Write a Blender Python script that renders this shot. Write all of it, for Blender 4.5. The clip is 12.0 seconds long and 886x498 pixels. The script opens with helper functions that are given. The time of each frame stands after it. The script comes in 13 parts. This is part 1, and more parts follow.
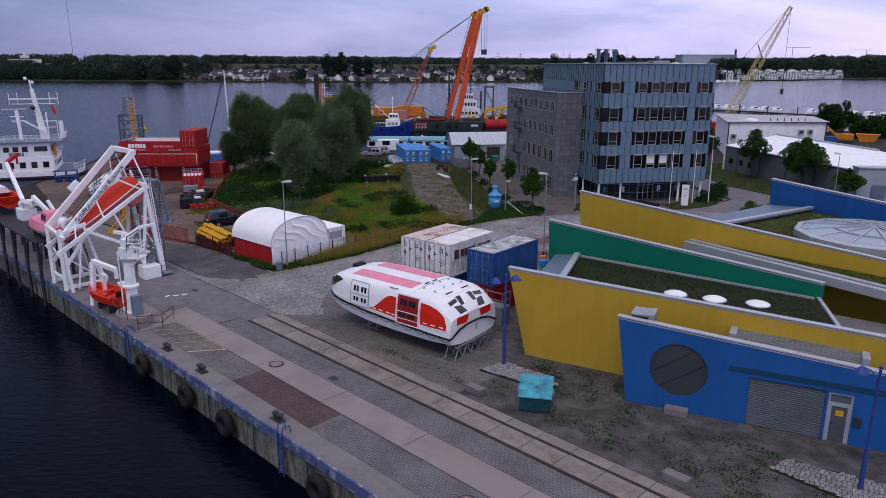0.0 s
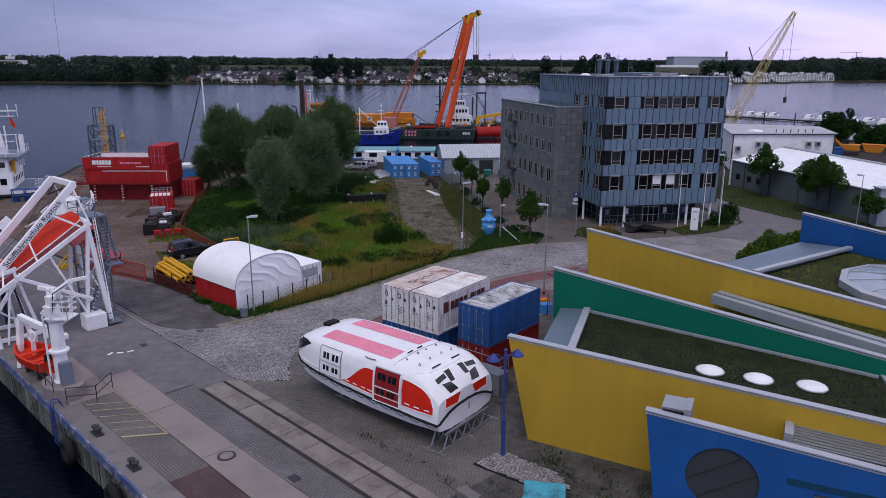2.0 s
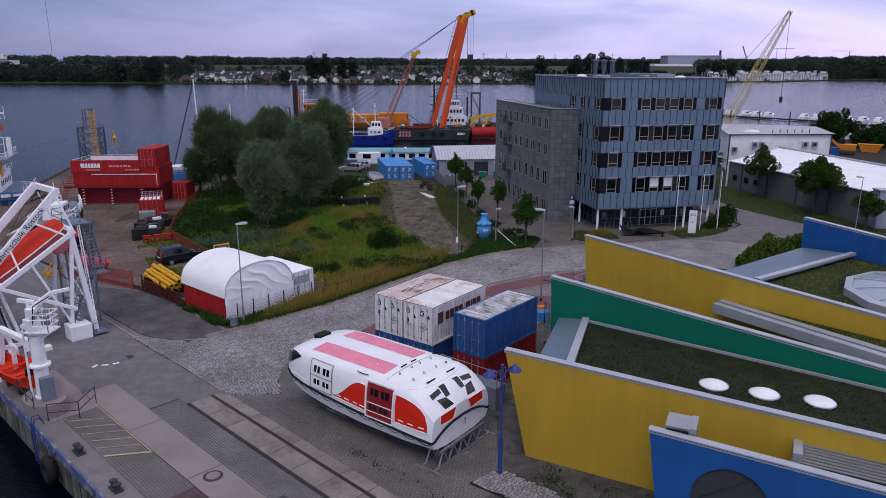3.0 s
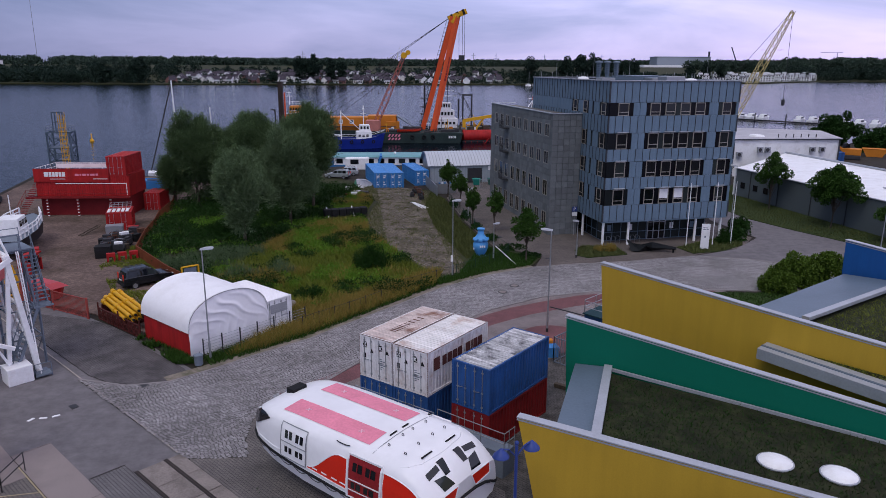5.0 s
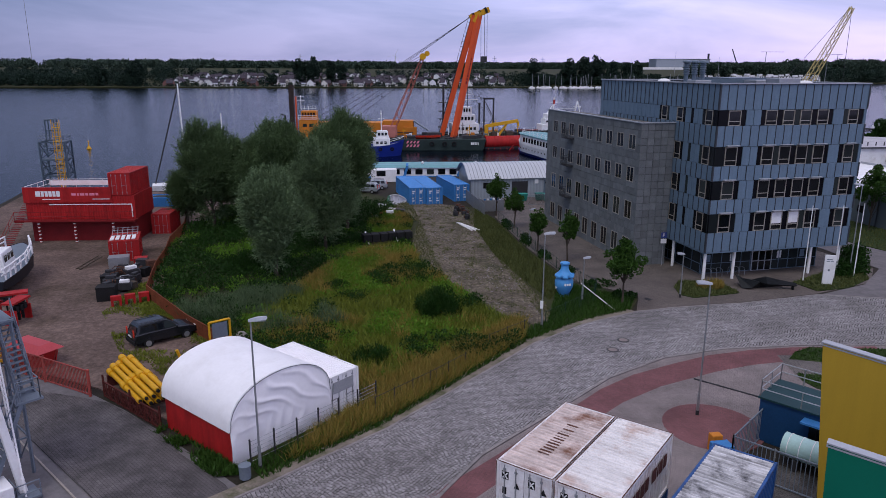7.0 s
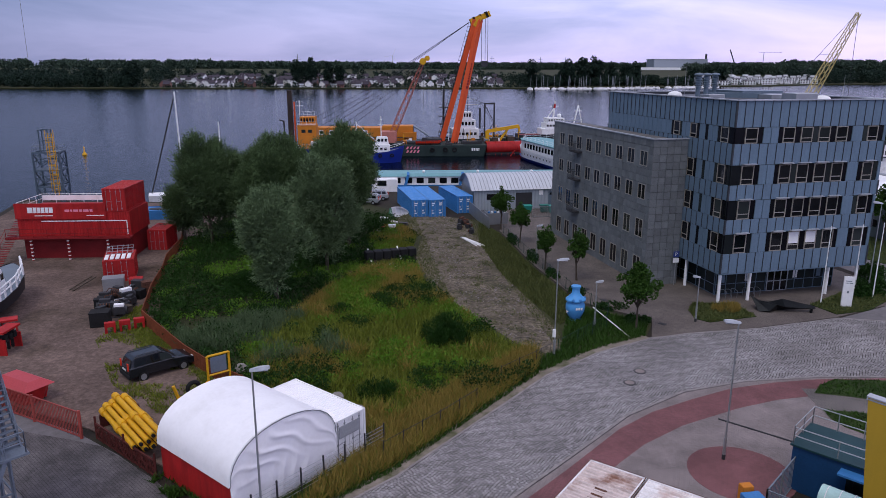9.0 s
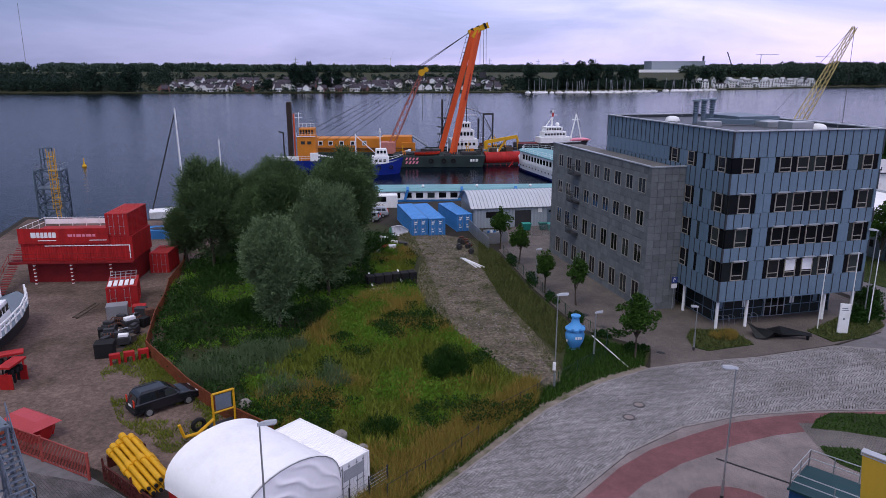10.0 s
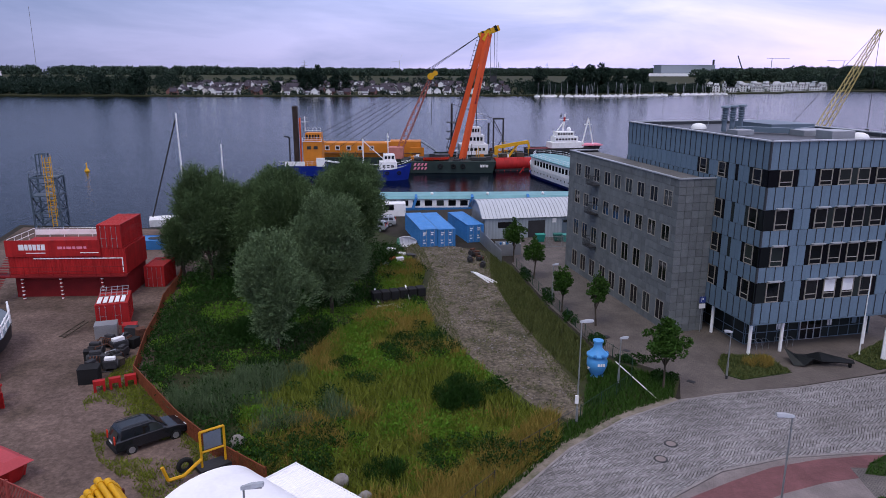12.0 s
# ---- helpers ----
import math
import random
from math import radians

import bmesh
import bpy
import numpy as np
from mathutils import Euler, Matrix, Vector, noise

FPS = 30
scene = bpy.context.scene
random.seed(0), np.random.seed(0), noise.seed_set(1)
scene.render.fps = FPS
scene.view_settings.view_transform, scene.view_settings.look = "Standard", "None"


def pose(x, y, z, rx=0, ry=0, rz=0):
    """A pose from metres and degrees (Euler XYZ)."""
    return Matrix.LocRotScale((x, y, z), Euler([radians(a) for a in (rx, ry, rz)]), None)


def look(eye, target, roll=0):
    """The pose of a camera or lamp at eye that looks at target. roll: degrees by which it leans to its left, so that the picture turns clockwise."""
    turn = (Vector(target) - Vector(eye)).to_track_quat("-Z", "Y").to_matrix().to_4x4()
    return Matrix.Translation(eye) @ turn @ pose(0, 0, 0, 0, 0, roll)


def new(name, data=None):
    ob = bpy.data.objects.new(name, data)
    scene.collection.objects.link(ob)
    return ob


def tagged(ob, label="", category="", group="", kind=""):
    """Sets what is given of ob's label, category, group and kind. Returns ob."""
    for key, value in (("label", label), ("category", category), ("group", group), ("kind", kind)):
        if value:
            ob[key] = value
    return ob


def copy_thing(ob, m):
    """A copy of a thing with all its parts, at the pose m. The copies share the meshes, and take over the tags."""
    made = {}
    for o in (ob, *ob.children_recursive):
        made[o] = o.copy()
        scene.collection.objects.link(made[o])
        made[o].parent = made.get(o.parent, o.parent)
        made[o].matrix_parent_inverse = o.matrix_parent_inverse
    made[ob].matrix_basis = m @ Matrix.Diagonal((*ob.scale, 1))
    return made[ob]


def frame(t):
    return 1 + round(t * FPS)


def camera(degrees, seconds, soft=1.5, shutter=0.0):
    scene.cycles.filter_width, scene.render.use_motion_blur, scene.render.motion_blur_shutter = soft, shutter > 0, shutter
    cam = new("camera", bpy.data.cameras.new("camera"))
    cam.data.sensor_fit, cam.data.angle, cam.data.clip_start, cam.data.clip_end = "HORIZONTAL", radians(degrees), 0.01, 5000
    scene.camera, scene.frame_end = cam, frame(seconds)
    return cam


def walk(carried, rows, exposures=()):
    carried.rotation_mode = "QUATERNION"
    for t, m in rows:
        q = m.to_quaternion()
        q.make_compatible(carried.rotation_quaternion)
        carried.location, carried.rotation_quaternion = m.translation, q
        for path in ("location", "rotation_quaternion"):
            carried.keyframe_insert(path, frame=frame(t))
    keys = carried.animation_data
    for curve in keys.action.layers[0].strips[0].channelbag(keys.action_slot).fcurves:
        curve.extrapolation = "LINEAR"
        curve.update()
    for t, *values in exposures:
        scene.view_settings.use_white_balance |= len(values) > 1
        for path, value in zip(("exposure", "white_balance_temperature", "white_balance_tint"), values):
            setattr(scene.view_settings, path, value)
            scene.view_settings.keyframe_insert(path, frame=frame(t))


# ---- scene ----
cam = camera(64.5, 12.0, 0.6)
PATH = [
    (0, (2.735, -6.704, 18.348), (2.637, -4.772, 17.839), 0.2),
    (0.5, (2.666, -5.664, 18.386), (2.571, -3.732, 17.876), 0.3),
    (1, (2.571, -3.784, 18.431), (2.486, -1.851, 17.922), 0.4),
    (1.5, (2.605, -1.184, 19.124), (2.526, 0.748, 18.613), 0.3),
    (2, (2.603, 1.593, 19.693), (2.529, 3.526, 19.187), 0.3),
    (2.5, (2.583, 2.797, 19.799), (2.514, 4.73, 19.292), 0.2),
    (3, (2.592, 3.014, 19.934), (2.532, 4.947, 19.426), 0.2),
    (3.2, (2.661, 3.253, 19.988), (2.601, 5.186, 19.478), 0.1),
    (4.8, (2.394, 8.9, 20.041), (2.355, 10.834, 19.533), 0.2),
    (5, (2.015, 9.951, 20.015), (1.984, 11.885, 19.509), 0.3),
    (5.5, (0.764, 13.168, 19.965), (0.737, 15.103, 19.46), 0.3),
    (6, (-1.229, 16.594, 19.839), (-1.253, 18.53, 19.337), 0.3),
    (6.5, (-3.619, 20.37, 19.759), (-3.641, 22.306, 19.258), 0.3),
    (7, (-5.28, 23.44, 19.762), (-5.301, 25.376, 19.263), 0.2),
    (7.2, (-5.627, 24.093, 19.859), (-5.65, 26.029, 19.358), 0.0),
    (8.8, (-6.117, 26.036, 20.588), (-6.133, 27.972, 20.087), 0.1),
    (9, (-6.111, 26.104, 21.121), (-6.125, 28.041, 20.621), 0.2),
    (9.5, (-6.302, 26.073, 22.581), (-6.312, 28.009, 22.082), 0.2),
    (10, (-6.347, 26.068, 23.695), (-6.356, 28.006, 23.199), 0.1),
    (10.5, (-6.368, 27.005, 23.849), (-6.377, 28.942, 23.353), 0.1),
    (11, (-6.503, 29.111, 23.747), (-6.509, 31.051, 23.259), 0.2),
    (11.5, (-6.594, 30.474, 23.73), (-6.6, 32.414, 23.244), 0.2),
    (12, (-6.683, 30.824, 23.745), (-6.714, 32.763, 23.258), 0.2),
]
walk(cam, [(t, look(eye, target, roll)) for t, eye, target, roll in PATH], [(0.0, -0.50, 6350, 10.5), (5.5, -0.54, 6350, 10.5), (7.2, -0.52, 6350, 10.5), (9.0, -0.42, 6350, 10.5), (10.0, -0.32, 6350, 10.5), (12.0, -0.26, 6350, 10.5)])

# ---- sky and sun: an overcast evening sky, brighter towards the right ----
world = bpy.data.worlds.new("overcast_sky")
scene.world = world
world.use_nodes = True
wn, wl = world.node_tree.nodes, world.node_tree.links
wn.clear()
w_out = wn.new("ShaderNodeOutputWorld")
w_bg = wn.new("ShaderNodeBackground")
w_sky = wn.new("ShaderNodeTexSky")
w_sky.sky_type = 'NISHITA'
w_sky.sun_disc = False
w_sky.sun_elevation = radians(60)
w_sky.sun_rotation = radians(205)
w_sky.air_density, w_sky.dust_density, w_sky.ozone_density = 1.0, 3.0, 1.5
w_co = wn.new("ShaderNodeTexCoord")
w_map = wn.new("ShaderNodeMapping")
w_map.inputs["Scale"].default_value = (1.0, 1.0, 5.0)
w_n1 = wn.new("ShaderNodeTexNoise")
w_n1.inputs["Scale"].default_value = 2.6
w_n1.inputs["Detail"].default_value = 6.0
w_n1.inputs["Roughness"].default_value = 0.55
w_n1.inputs["Distortion"].default_value = 0.4
w_ramp = wn.new("ShaderNodeValToRGB")
w_ramp.color_ramp.elements[0].position, w_ramp.color_ramp.elements[0].color = 0.34, (3.7, 4.0, 5.5, 1)
w_ramp.color_ramp.elements[1].position, w_ramp.color_ramp.elements[1].color = 0.64, (6.9, 6.5, 8.3, 1)
w_mix = wn.new("ShaderNodeMix")
w_mix.data_type = 'RGBA'
w_mix.inputs["Factor"].default_value = 0.86
# an overcast dome: twice as bright overhead as at the horizon, a little brighter on the sun's side
w_sep = wn.new("ShaderNodeSeparateXYZ")
w_up = wn.new("ShaderNodeMapRange")
w_up.inputs["From Min"].default_value, w_up.inputs["From Max"].default_value = 0.0, 0.9
w_up.inputs["To Min"].default_value, w_up.inputs["To Max"].default_value = 1.50, 1.80
w_side = wn.new("ShaderNodeMapRange")
w_side.interpolation_type = 'SMOOTHSTEP'
w_side.inputs["From Min"].default_value, w_side.inputs["From Max"].default_value = -0.62, 0.42
w_side.inputs["To Min"].default_value, w_side.inputs["To Max"].default_value = 0.56, 1.30
w_mul = wn.new("ShaderNodeMath")
w_mul.operation = 'MULTIPLY'
w_amt = wn.new("ShaderNodeMath")
w_amt.operation = 'MULTIPLY'
w_amt.inputs[1].default_value = 0.105
wl.new(w_co.outputs["Generated"], w_sep.inputs["Vector"])
wl.new(w_sep.outputs["Z"], w_up.inputs["Value"])
wl.new(w_sep.outputs["X"], w_side.inputs["Value"])
wl.new(w_up.outputs["Result"], w_mul.inputs[0])
wl.new(w_side.outputs["Result"], w_mul.inputs[1])
wl.new(w_mul.outputs[0], w_amt.inputs[0])
wl.new(w_amt.outputs[0], w_bg.inputs["Strength"])
wl.new(w_co.outputs["Generated"], w_map.inputs["Vector"])
wl.new(w_map.outputs["Vector"], w_n1.inputs["Vector"])
wl.new(w_n1.outputs["Fac"], w_ramp.inputs["Fac"])
wl.new(w_sky.outputs["Color"], w_mix.inputs["A"])
wl.new(w_ramp.outputs["Color"], w_mix.inputs["B"])
# a faint pink cast towards the horizon
w_tint = wn.new("ShaderNodeValToRGB")
w_tint.color_ramp.elements[0].position, w_tint.color_ramp.elements[0].color = 0.0, (1.05, 0.955, 1.12, 1)
w_tint.color_ramp.elements[1].position, w_tint.color_ramp.elements[1].color = 0.6, (1.02, 1.0, 0.96, 1)
w_mid = w_tint.color_ramp.elements.new(0.16)
w_mid.color = (0.87, 0.97, 1.17, 1)
w_cast = wn.new("ShaderNodeMix")
w_cast.data_type, w_cast.blend_type, w_cast.inputs["Factor"].default_value = 'RGBA', 'MULTIPLY', 1.0
wl.new(w_sep.outputs["Z"], w_tint.inputs["Fac"])
wl.new(w_mix.outputs["Result"], w_cast.inputs["A"])
wl.new(w_tint.outputs["Color"], w_cast.inputs["B"])
# bluer on the dark side, pinker on the bright side
w_hue = wn.new("ShaderNodeValToRGB")
w_hue.color_ramp.elements[0].position, w_hue.color_ramp.elements[0].color = 0.15, (0.86, 1.0, 1.10, 1)
w_hue.color_ramp.elements[1].position, w_hue.color_ramp.elements[1].color = 0.75, (1.03, 0.99, 1.0, 1)
w_wid = wn.new("ShaderNodeMapRange")
w_wid.inputs["From Min"].default_value, w_wid.inputs["From Max"].default_value = -0.7, 0.7
w_turn = wn.new("ShaderNodeMix")
w_turn.data_type, w_turn.blend_type, w_turn.inputs["Factor"].default_value = 'RGBA', 'MULTIPLY', 1.0
wl.new(w_sep.outputs["X"], w_wid.inputs["Value"])
wl.new(w_wid.outputs["Result"], w_hue.inputs["Fac"])
wl.new(w_cast.outputs["Result"], w_turn.inputs["A"])
wl.new(w_hue.outputs["Color"], w_turn.inputs["B"])
wl.new(w_turn.outputs["Result"], w_bg.inputs["Color"])
wl.new(w_bg.outputs["Background"], w_out.inputs["Surface"])

sun = new("sun", bpy.data.lights.new("sun", 'SUN'))
sun.data.energy = 1.5
sun.data.angle = radians(25)
sun.data.color = (1.0, 0.94, 0.87)
sun.matrix_world = look((-22, -48, 90), (0, 0, 0))

# ---- materials ----
def mat(name, base, rough=0.7, metal=0.0, var=0.2, scale=0.6, fine=9.0, bump=0.15, dirt=None, dirt_amount=0.4, dirt_scale=0.35, spec=0.25):
    """A painted, stone or metal surface: broad stains, fine grain, relief and an uneven gloss."""
    m = bpy.data.materials.new(name)
    m.use_nodes = True
    n, l = m.node_tree.nodes, m.node_tree.links
    p = n["Principled BSDF"]
    p.inputs["Roughness"].default_value, p.inputs["Metallic"].default_value = rough, metal
    p.inputs["Specular IOR Level"].default_value = spec
    co, info, add = n.new("ShaderNodeTexCoord"), n.new("ShaderNodeObjectInfo"), n.new("ShaderNodeVectorMath")
    mul = n.new("ShaderNodeMath")
    mul.operation, mul.inputs[1].default_value = 'MULTIPLY', 53.0
    l.new(info.outputs["Random"], mul.inputs[0])
    l.new(co.outputs["Object"], add.inputs[0])
    l.new(mul.outputs[0], add.inputs[1])
    broad, grain = n.new("ShaderNodeTexNoise"), n.new("ShaderNodeTexNoise")
    broad.inputs["Scale"].default_value, broad.inputs["Detail"].default_value = scale, 5.0
    grain.inputs["Scale"].default_value, grain.inputs["Detail"].default_value = fine, 4.0
    l.new(add.outputs[0], broad.inputs["Vector"])
    l.new(add.outputs[0], grain.inputs["Vector"])
    both = n.new("ShaderNodeMix")
    both.data_type, both.inputs["Factor"].default_value = 'FLOAT', 0.45
    l.new(broad.outputs["Fac"], both.inputs["A"])
    l.new(grain.outputs["Fac"], both.inputs["B"])
    ramp = n.new("ShaderNodeValToRGB")
    lo, hi = [max(c * (1 - var), 0) for c in base[:3]], [min(c * (1 + var), 1) for c in base[:3]]
    ramp.color_ramp.elements[0].position, ramp.color_ramp.elements[0].color = 0.33, (*lo, 1)
    ramp.color_ramp.elements[1].position, ramp.color_ramp.elements[1].color = 0.67, (*hi, 1)
    l.new(both.outputs["Result"], ramp.inputs["Fac"])
    last = ramp.outputs["Color"]
    if dirt:
        spots, sel, mix = n.new("ShaderNodeTexNoise"), n.new("ShaderNodeMapRange"), n.new("ShaderNodeMix")
        spots.inputs["Scale"].default_value, spots.inputs["Detail"].default_value = dirt_scale, 8.0
        spots.inputs["Roughness"].default_value = 0.65
        l.new(add.outputs[0], spots.inputs["Vector"])
        sel.inputs["From Min"].default_value, sel.inputs["From Max"].default_value = 0.5, 0.68
        sel.inputs["To Max"].default_value = dirt_amount
        l.new(spots.outputs["Fac"], sel.inputs["Value"])
        mix.data_type = 'RGBA'
        mix.inputs["B"].default_value = (*dirt, 1)
        l.new(sel.outputs["Result"], mix.inputs["Factor"])
        l.new(last, mix.inputs["A"])
        last = mix.outputs["Result"]
    l.new(last, p.inputs["Base Color"])
    if bump:
        b = n.new("ShaderNodeBump")
        b.inputs["Strength"].default_value, b.inputs["Distance"].default_value = bump, 0.03
        l.new(grain.outputs["Fac"], b.inputs["Height"])
        l.new(b.outputs["Normal"], p.inputs["Normal"])
    return m


def brick_mat(name, a, b, joint, w, h, turn, rough=0.8, bump=0.5, gap=0.012, var=0.25):
    """Paving laid in courses, with recessed joints, stains and worn patches; turn: degrees about the upright axis."""
    m = bpy.data.materials.new(name)
    m.use_nodes = True
    n, l = m.node_tree.nodes, m.node_tree.links
    p = n["Principled BSDF"]
    p.inputs["Roughness"].default_value = rough
    p.inputs["Specular IOR Level"].default_value = 0.3
    co, mp, br = n.new("ShaderNodeTexCoord"), n.new("ShaderNodeMapping"), n.new("ShaderNodeTexBrick")
    mp.inputs["Rotation"].default_value = (0, 0, radians(turn))
    br.inputs["Color1"].default_value, br.inputs["Color2"].default_value, br.inputs["Mortar"].default_value = (*a, 1), (*b, 1), (*joint, 1)
    br.inputs["Scale"].default_value, br.inputs["Mortar Size"].default_value = 1.0, gap
    br.inputs["Brick Width"].default_value, br.inputs["Row Height"].default_value = w, h
    l.new(co.outputs["Object"], mp.inputs["Vector"])
    l.new(mp.outputs["Vector"], br.inputs["Vector"])
    stain, rng, mul = n.new("ShaderNodeTexNoise"), n.new("ShaderNodeMapRange"), n.new("ShaderNodeMix")
    stain.inputs["Scale"].default_value, stain.inputs["Detail"].default_value = 0.35, 9.0
    stain.inputs["Roughness"].default_value = 0.65
    l.new(co.outputs["Object"], stain.inputs["Vector"])
    rng.inputs["From Min"].default_value, rng.inputs["From Max"].default_value = 0.3, 0.7
    rng.inputs["To Min"].default_value, rng.inputs["To Max"].default_value = 1 - var * 1.6, 1 + var * 0.7
    l.new(stain.outputs["Fac"], rng.inputs["Value"])
    mul.data_type, mul.blend_type, mul.inputs["Factor"].default_value = 'RGBA', 'MULTIPLY', 1.0
    l.new(br.outputs["Color"], mul.inputs["A"])
    l.new(rng.outputs["Result"], mul.inputs["B"])
    l.new(mul.outputs["Result"], p.inputs["Base Color"])
    bp = n.new("ShaderNodeBump")
    bp.inputs["Strength"].default_value, bp.inputs["Distance"].default_value, bp.invert = bump, 0.02, True
    l.new(br.outputs["Fac"], bp.inputs["Height"])
    l.new(bp.outputs["Normal"], p.inputs["Normal"])
    return m


def leaf_mat(name, a, b):
    """Leaves and blades: a colour of its own for each leaf, some light through them."""
    m = bpy.data.materials.new(name)
    m.use_nodes = True
    n, l = m.node_tree.nodes, m.node_tree.links
    p = n["Principled BSDF"]
    p.inputs["Roughness"].default_value = 0.6
    p.inputs["Specular IOR Level"].default_value = 0.12
    geo, co, broad, mix = n.new("ShaderNodeNewGeometry"), n.new("ShaderNodeTexCoord"), n.new("ShaderNodeTexNoise"), n.new("ShaderNodeMix")
    broad.inputs["Scale"].default_value, broad.inputs["Detail"].default_value = 0.25, 3.0
    l.new(co.outputs["Object"], broad.inputs["Vector"])
    mid = n.new("ShaderNodeMix")
    mid.data_type, mid.inputs["Factor"].default_value = 'FLOAT', 0.5
    l.new(geo.outputs["Random Per Island"], mid.inputs["A"])
    l.new(broad.outputs["Fac"], mid.inputs["B"])
    mix.data_type = 'RGBA'
    mix.inputs["A"].default_value, mix.inputs["B"].default_value = (*a, 1), (*b, 1)
    l.new(mid.outputs["Result"], mix.inputs["Factor"])
    l.new(mix.outputs["Result"], p.inputs["Base Color"])
    p.inputs["Subsurface Weight"].default_value = 0.0
    return m


def glass_mat(name, tint, rough=0.06, spec=0.5):
    """Window glass over a dark room: dark, and mirror-like at a slant."""
    m = bpy.data.materials.new(name)
    m.use_nodes = True
    n, l = m.node_tree.nodes, m.node_tree.links
    p = n["Principled BSDF"]
    p.inputs["Base Color"].default_value = (*tint, 1)
    p.inputs["Roughness"].default_value, p.inputs["Specular IOR Level"].default_value = rough, spec
    co, nz, bp = n.new("ShaderNodeTexCoord"), n.new("ShaderNodeTexNoise"), n.new("ShaderNodeBump")
    nz.inputs["Scale"].default_value = 0.7
    bp.inputs["Strength"].default_value, bp.inputs["Distance"].default_value = 0.08, 0.05
    l.new(co.outputs["Object"], nz.inputs["Vector"])
    l.new(nz.outputs["Fac"], bp.inputs["Height"])
    l.new(bp.outputs["Normal"], p.inputs["Normal"])
    # brighter rooms and reflections are put into the colour of some panes
    oi, rm, mx = n.new("ShaderNodeObjectInfo"), n.new("ShaderNodeMapRange"), n.new("ShaderNodeMix")
    rm.interpolation_type = 'SMOOTHSTEP'
    rm.inputs["From Min"].default_value, rm.inputs["From Max"].default_value = 0.6, 1.0
    mx.data_type = 'RGBA'
    mx.inputs["A"].default_value, mx.inputs["B"].default_value = (*tint, 1), (tint[0] + 0.022, tint[1] + 0.028, tint[2] + 0.026, 1)
    l.new(oi.outputs["Random"], rm.inputs["Value"])
    l.new(rm.outputs["Result"], mx.inputs["Factor"])
    l.new(mx.outputs["Result"], p.inputs["Base Color"])
    return m


# ---- mesh building ----
class Shape:
    """Collects corners and faces of one mesh part."""

    def __init__(self):
        self.v, self.f = [], []

    def add(self, verts, faces, m=None):
        k = len(self.v)
        self.v += [tuple(m @ Vector(p)) if m else tuple(p) for p in verts]
        self.f += [tuple(i + k for i in q) for q in faces]
        return self

    def box(self, x0, y0, z0, x1, y1, z1, m=None):
        v = [(x, y, z) for z in (z0, z1) for y in (y0, y1) for x in (x0, x1)]
        return self.add(v, [(0, 2, 3, 1), (4, 5, 7, 6), (0, 1, 5, 4), (1, 3, 7, 5), (3, 2, 6, 7), (2, 0, 4, 6)], m)

    def prism(self, poly, z0, z1, m=None):
        n = len(poly)
        area = sum(poly[i][0] * poly[(i + 1) % n][1] - poly[(i + 1) % n][0] * poly[i][1] for i in range(n))
        poly = list(poly) if area > 0 else list(poly)[::-1]
        v = [(x, y, z0) for x, y in poly] + [(x, y, z1) for x, y in poly]
        f = [tuple(range(n))[::-1], tuple(range(n, 2 * n))] + [(i, (i + 1) % n, n + (i + 1) % n, n + i) for i in range(n)]
        return self.add(v, f, m)

    def loft(self, rings, closed=True, caps=True, m=None):
        n = len(rings[0])
        v = [p for r in rings for p in r]
        f = []
        for k in range(len(rings) - 1):
            for i in range(n if closed else n - 1):
                j = (i + 1) % n
                f.append((k * n + i, k * n + j, (k + 1) * n + j, (k + 1) * n + i))
        if caps and closed:
            f += [tuple(range(n))[::-1], tuple(range((len(rings) - 1) * n, len(rings) * n))]
        return self.add(v, f, m)

    def tube(self, a, b, r, r2=None, seg=8, m=None):
        a, b = Vector(a), Vector(b)
        r2 = r if r2 is None else r2
        q = (b - a).to_track_quat('Z', 'Y')
        ring = lambda c, rr: [c + q @ Vector((rr * math.cos(2 * math.pi * i / seg), rr * math.sin(2 * math.pi * i / seg), 0)) for i in range(seg)]
        return self.loft([ring(a, r), ring(b, r2)], m=m)

    def bar(self, a, b, w, h=None, up=(0, 0, 1), m=None):
        """A square-edged beam from a to b."""
        a, b, h = Vector(a), Vector(b), w if h is None else h
        d = (b - a).normalized()
        side = d.cross(Vector(up))
        side = side.normalized() if side.length > 1e-4 else Vector((1, 0, 0))
        top = side.cross(d).normalized()
        ring = lambda c: [c - side * w / 2 - top * h / 2, c + side * w / 2 - top * h / 2, c + side * w / 2 + top * h / 2, c - side * w / 2 + top * h / 2]
        return self.loft([ring(a), ring(b)], m=m)

    def path(self, pts, r, seg=6, m=None):
        for a, b in zip(pts, pts[1:]):
            self.tube(a, b, r, seg=seg, m=m)
        return self

    def ball(self, c, rx, ry=None, rz=None, seg=12, rows=7, m=None):
        ry, rz = ry or rx, rz or rx
        rings = []
        for k in range(rows + 1):
            t = math.pi * (0.02 + 0.96 * k / rows)
            rings.append([(c[0] + rx * math.sin(t) * math.cos(2 * math.pi * i / seg), c[1] + ry * math.sin(t) * math.sin(2 * math.pi * i / seg), c[2] - rz * math.cos(t)) for i in range(seg)])
        return self.loft(rings, m=m)

    def lathe(self, prof, seg=16, m=None):
        """prof: radius and height, from the foot up."""
        return self.loft([[(r * math.cos(2 * math.pi * i / seg), r * math.sin(2 * math.pi * i / seg), z) for i in range(seg)] for r, z in prof], m=m)

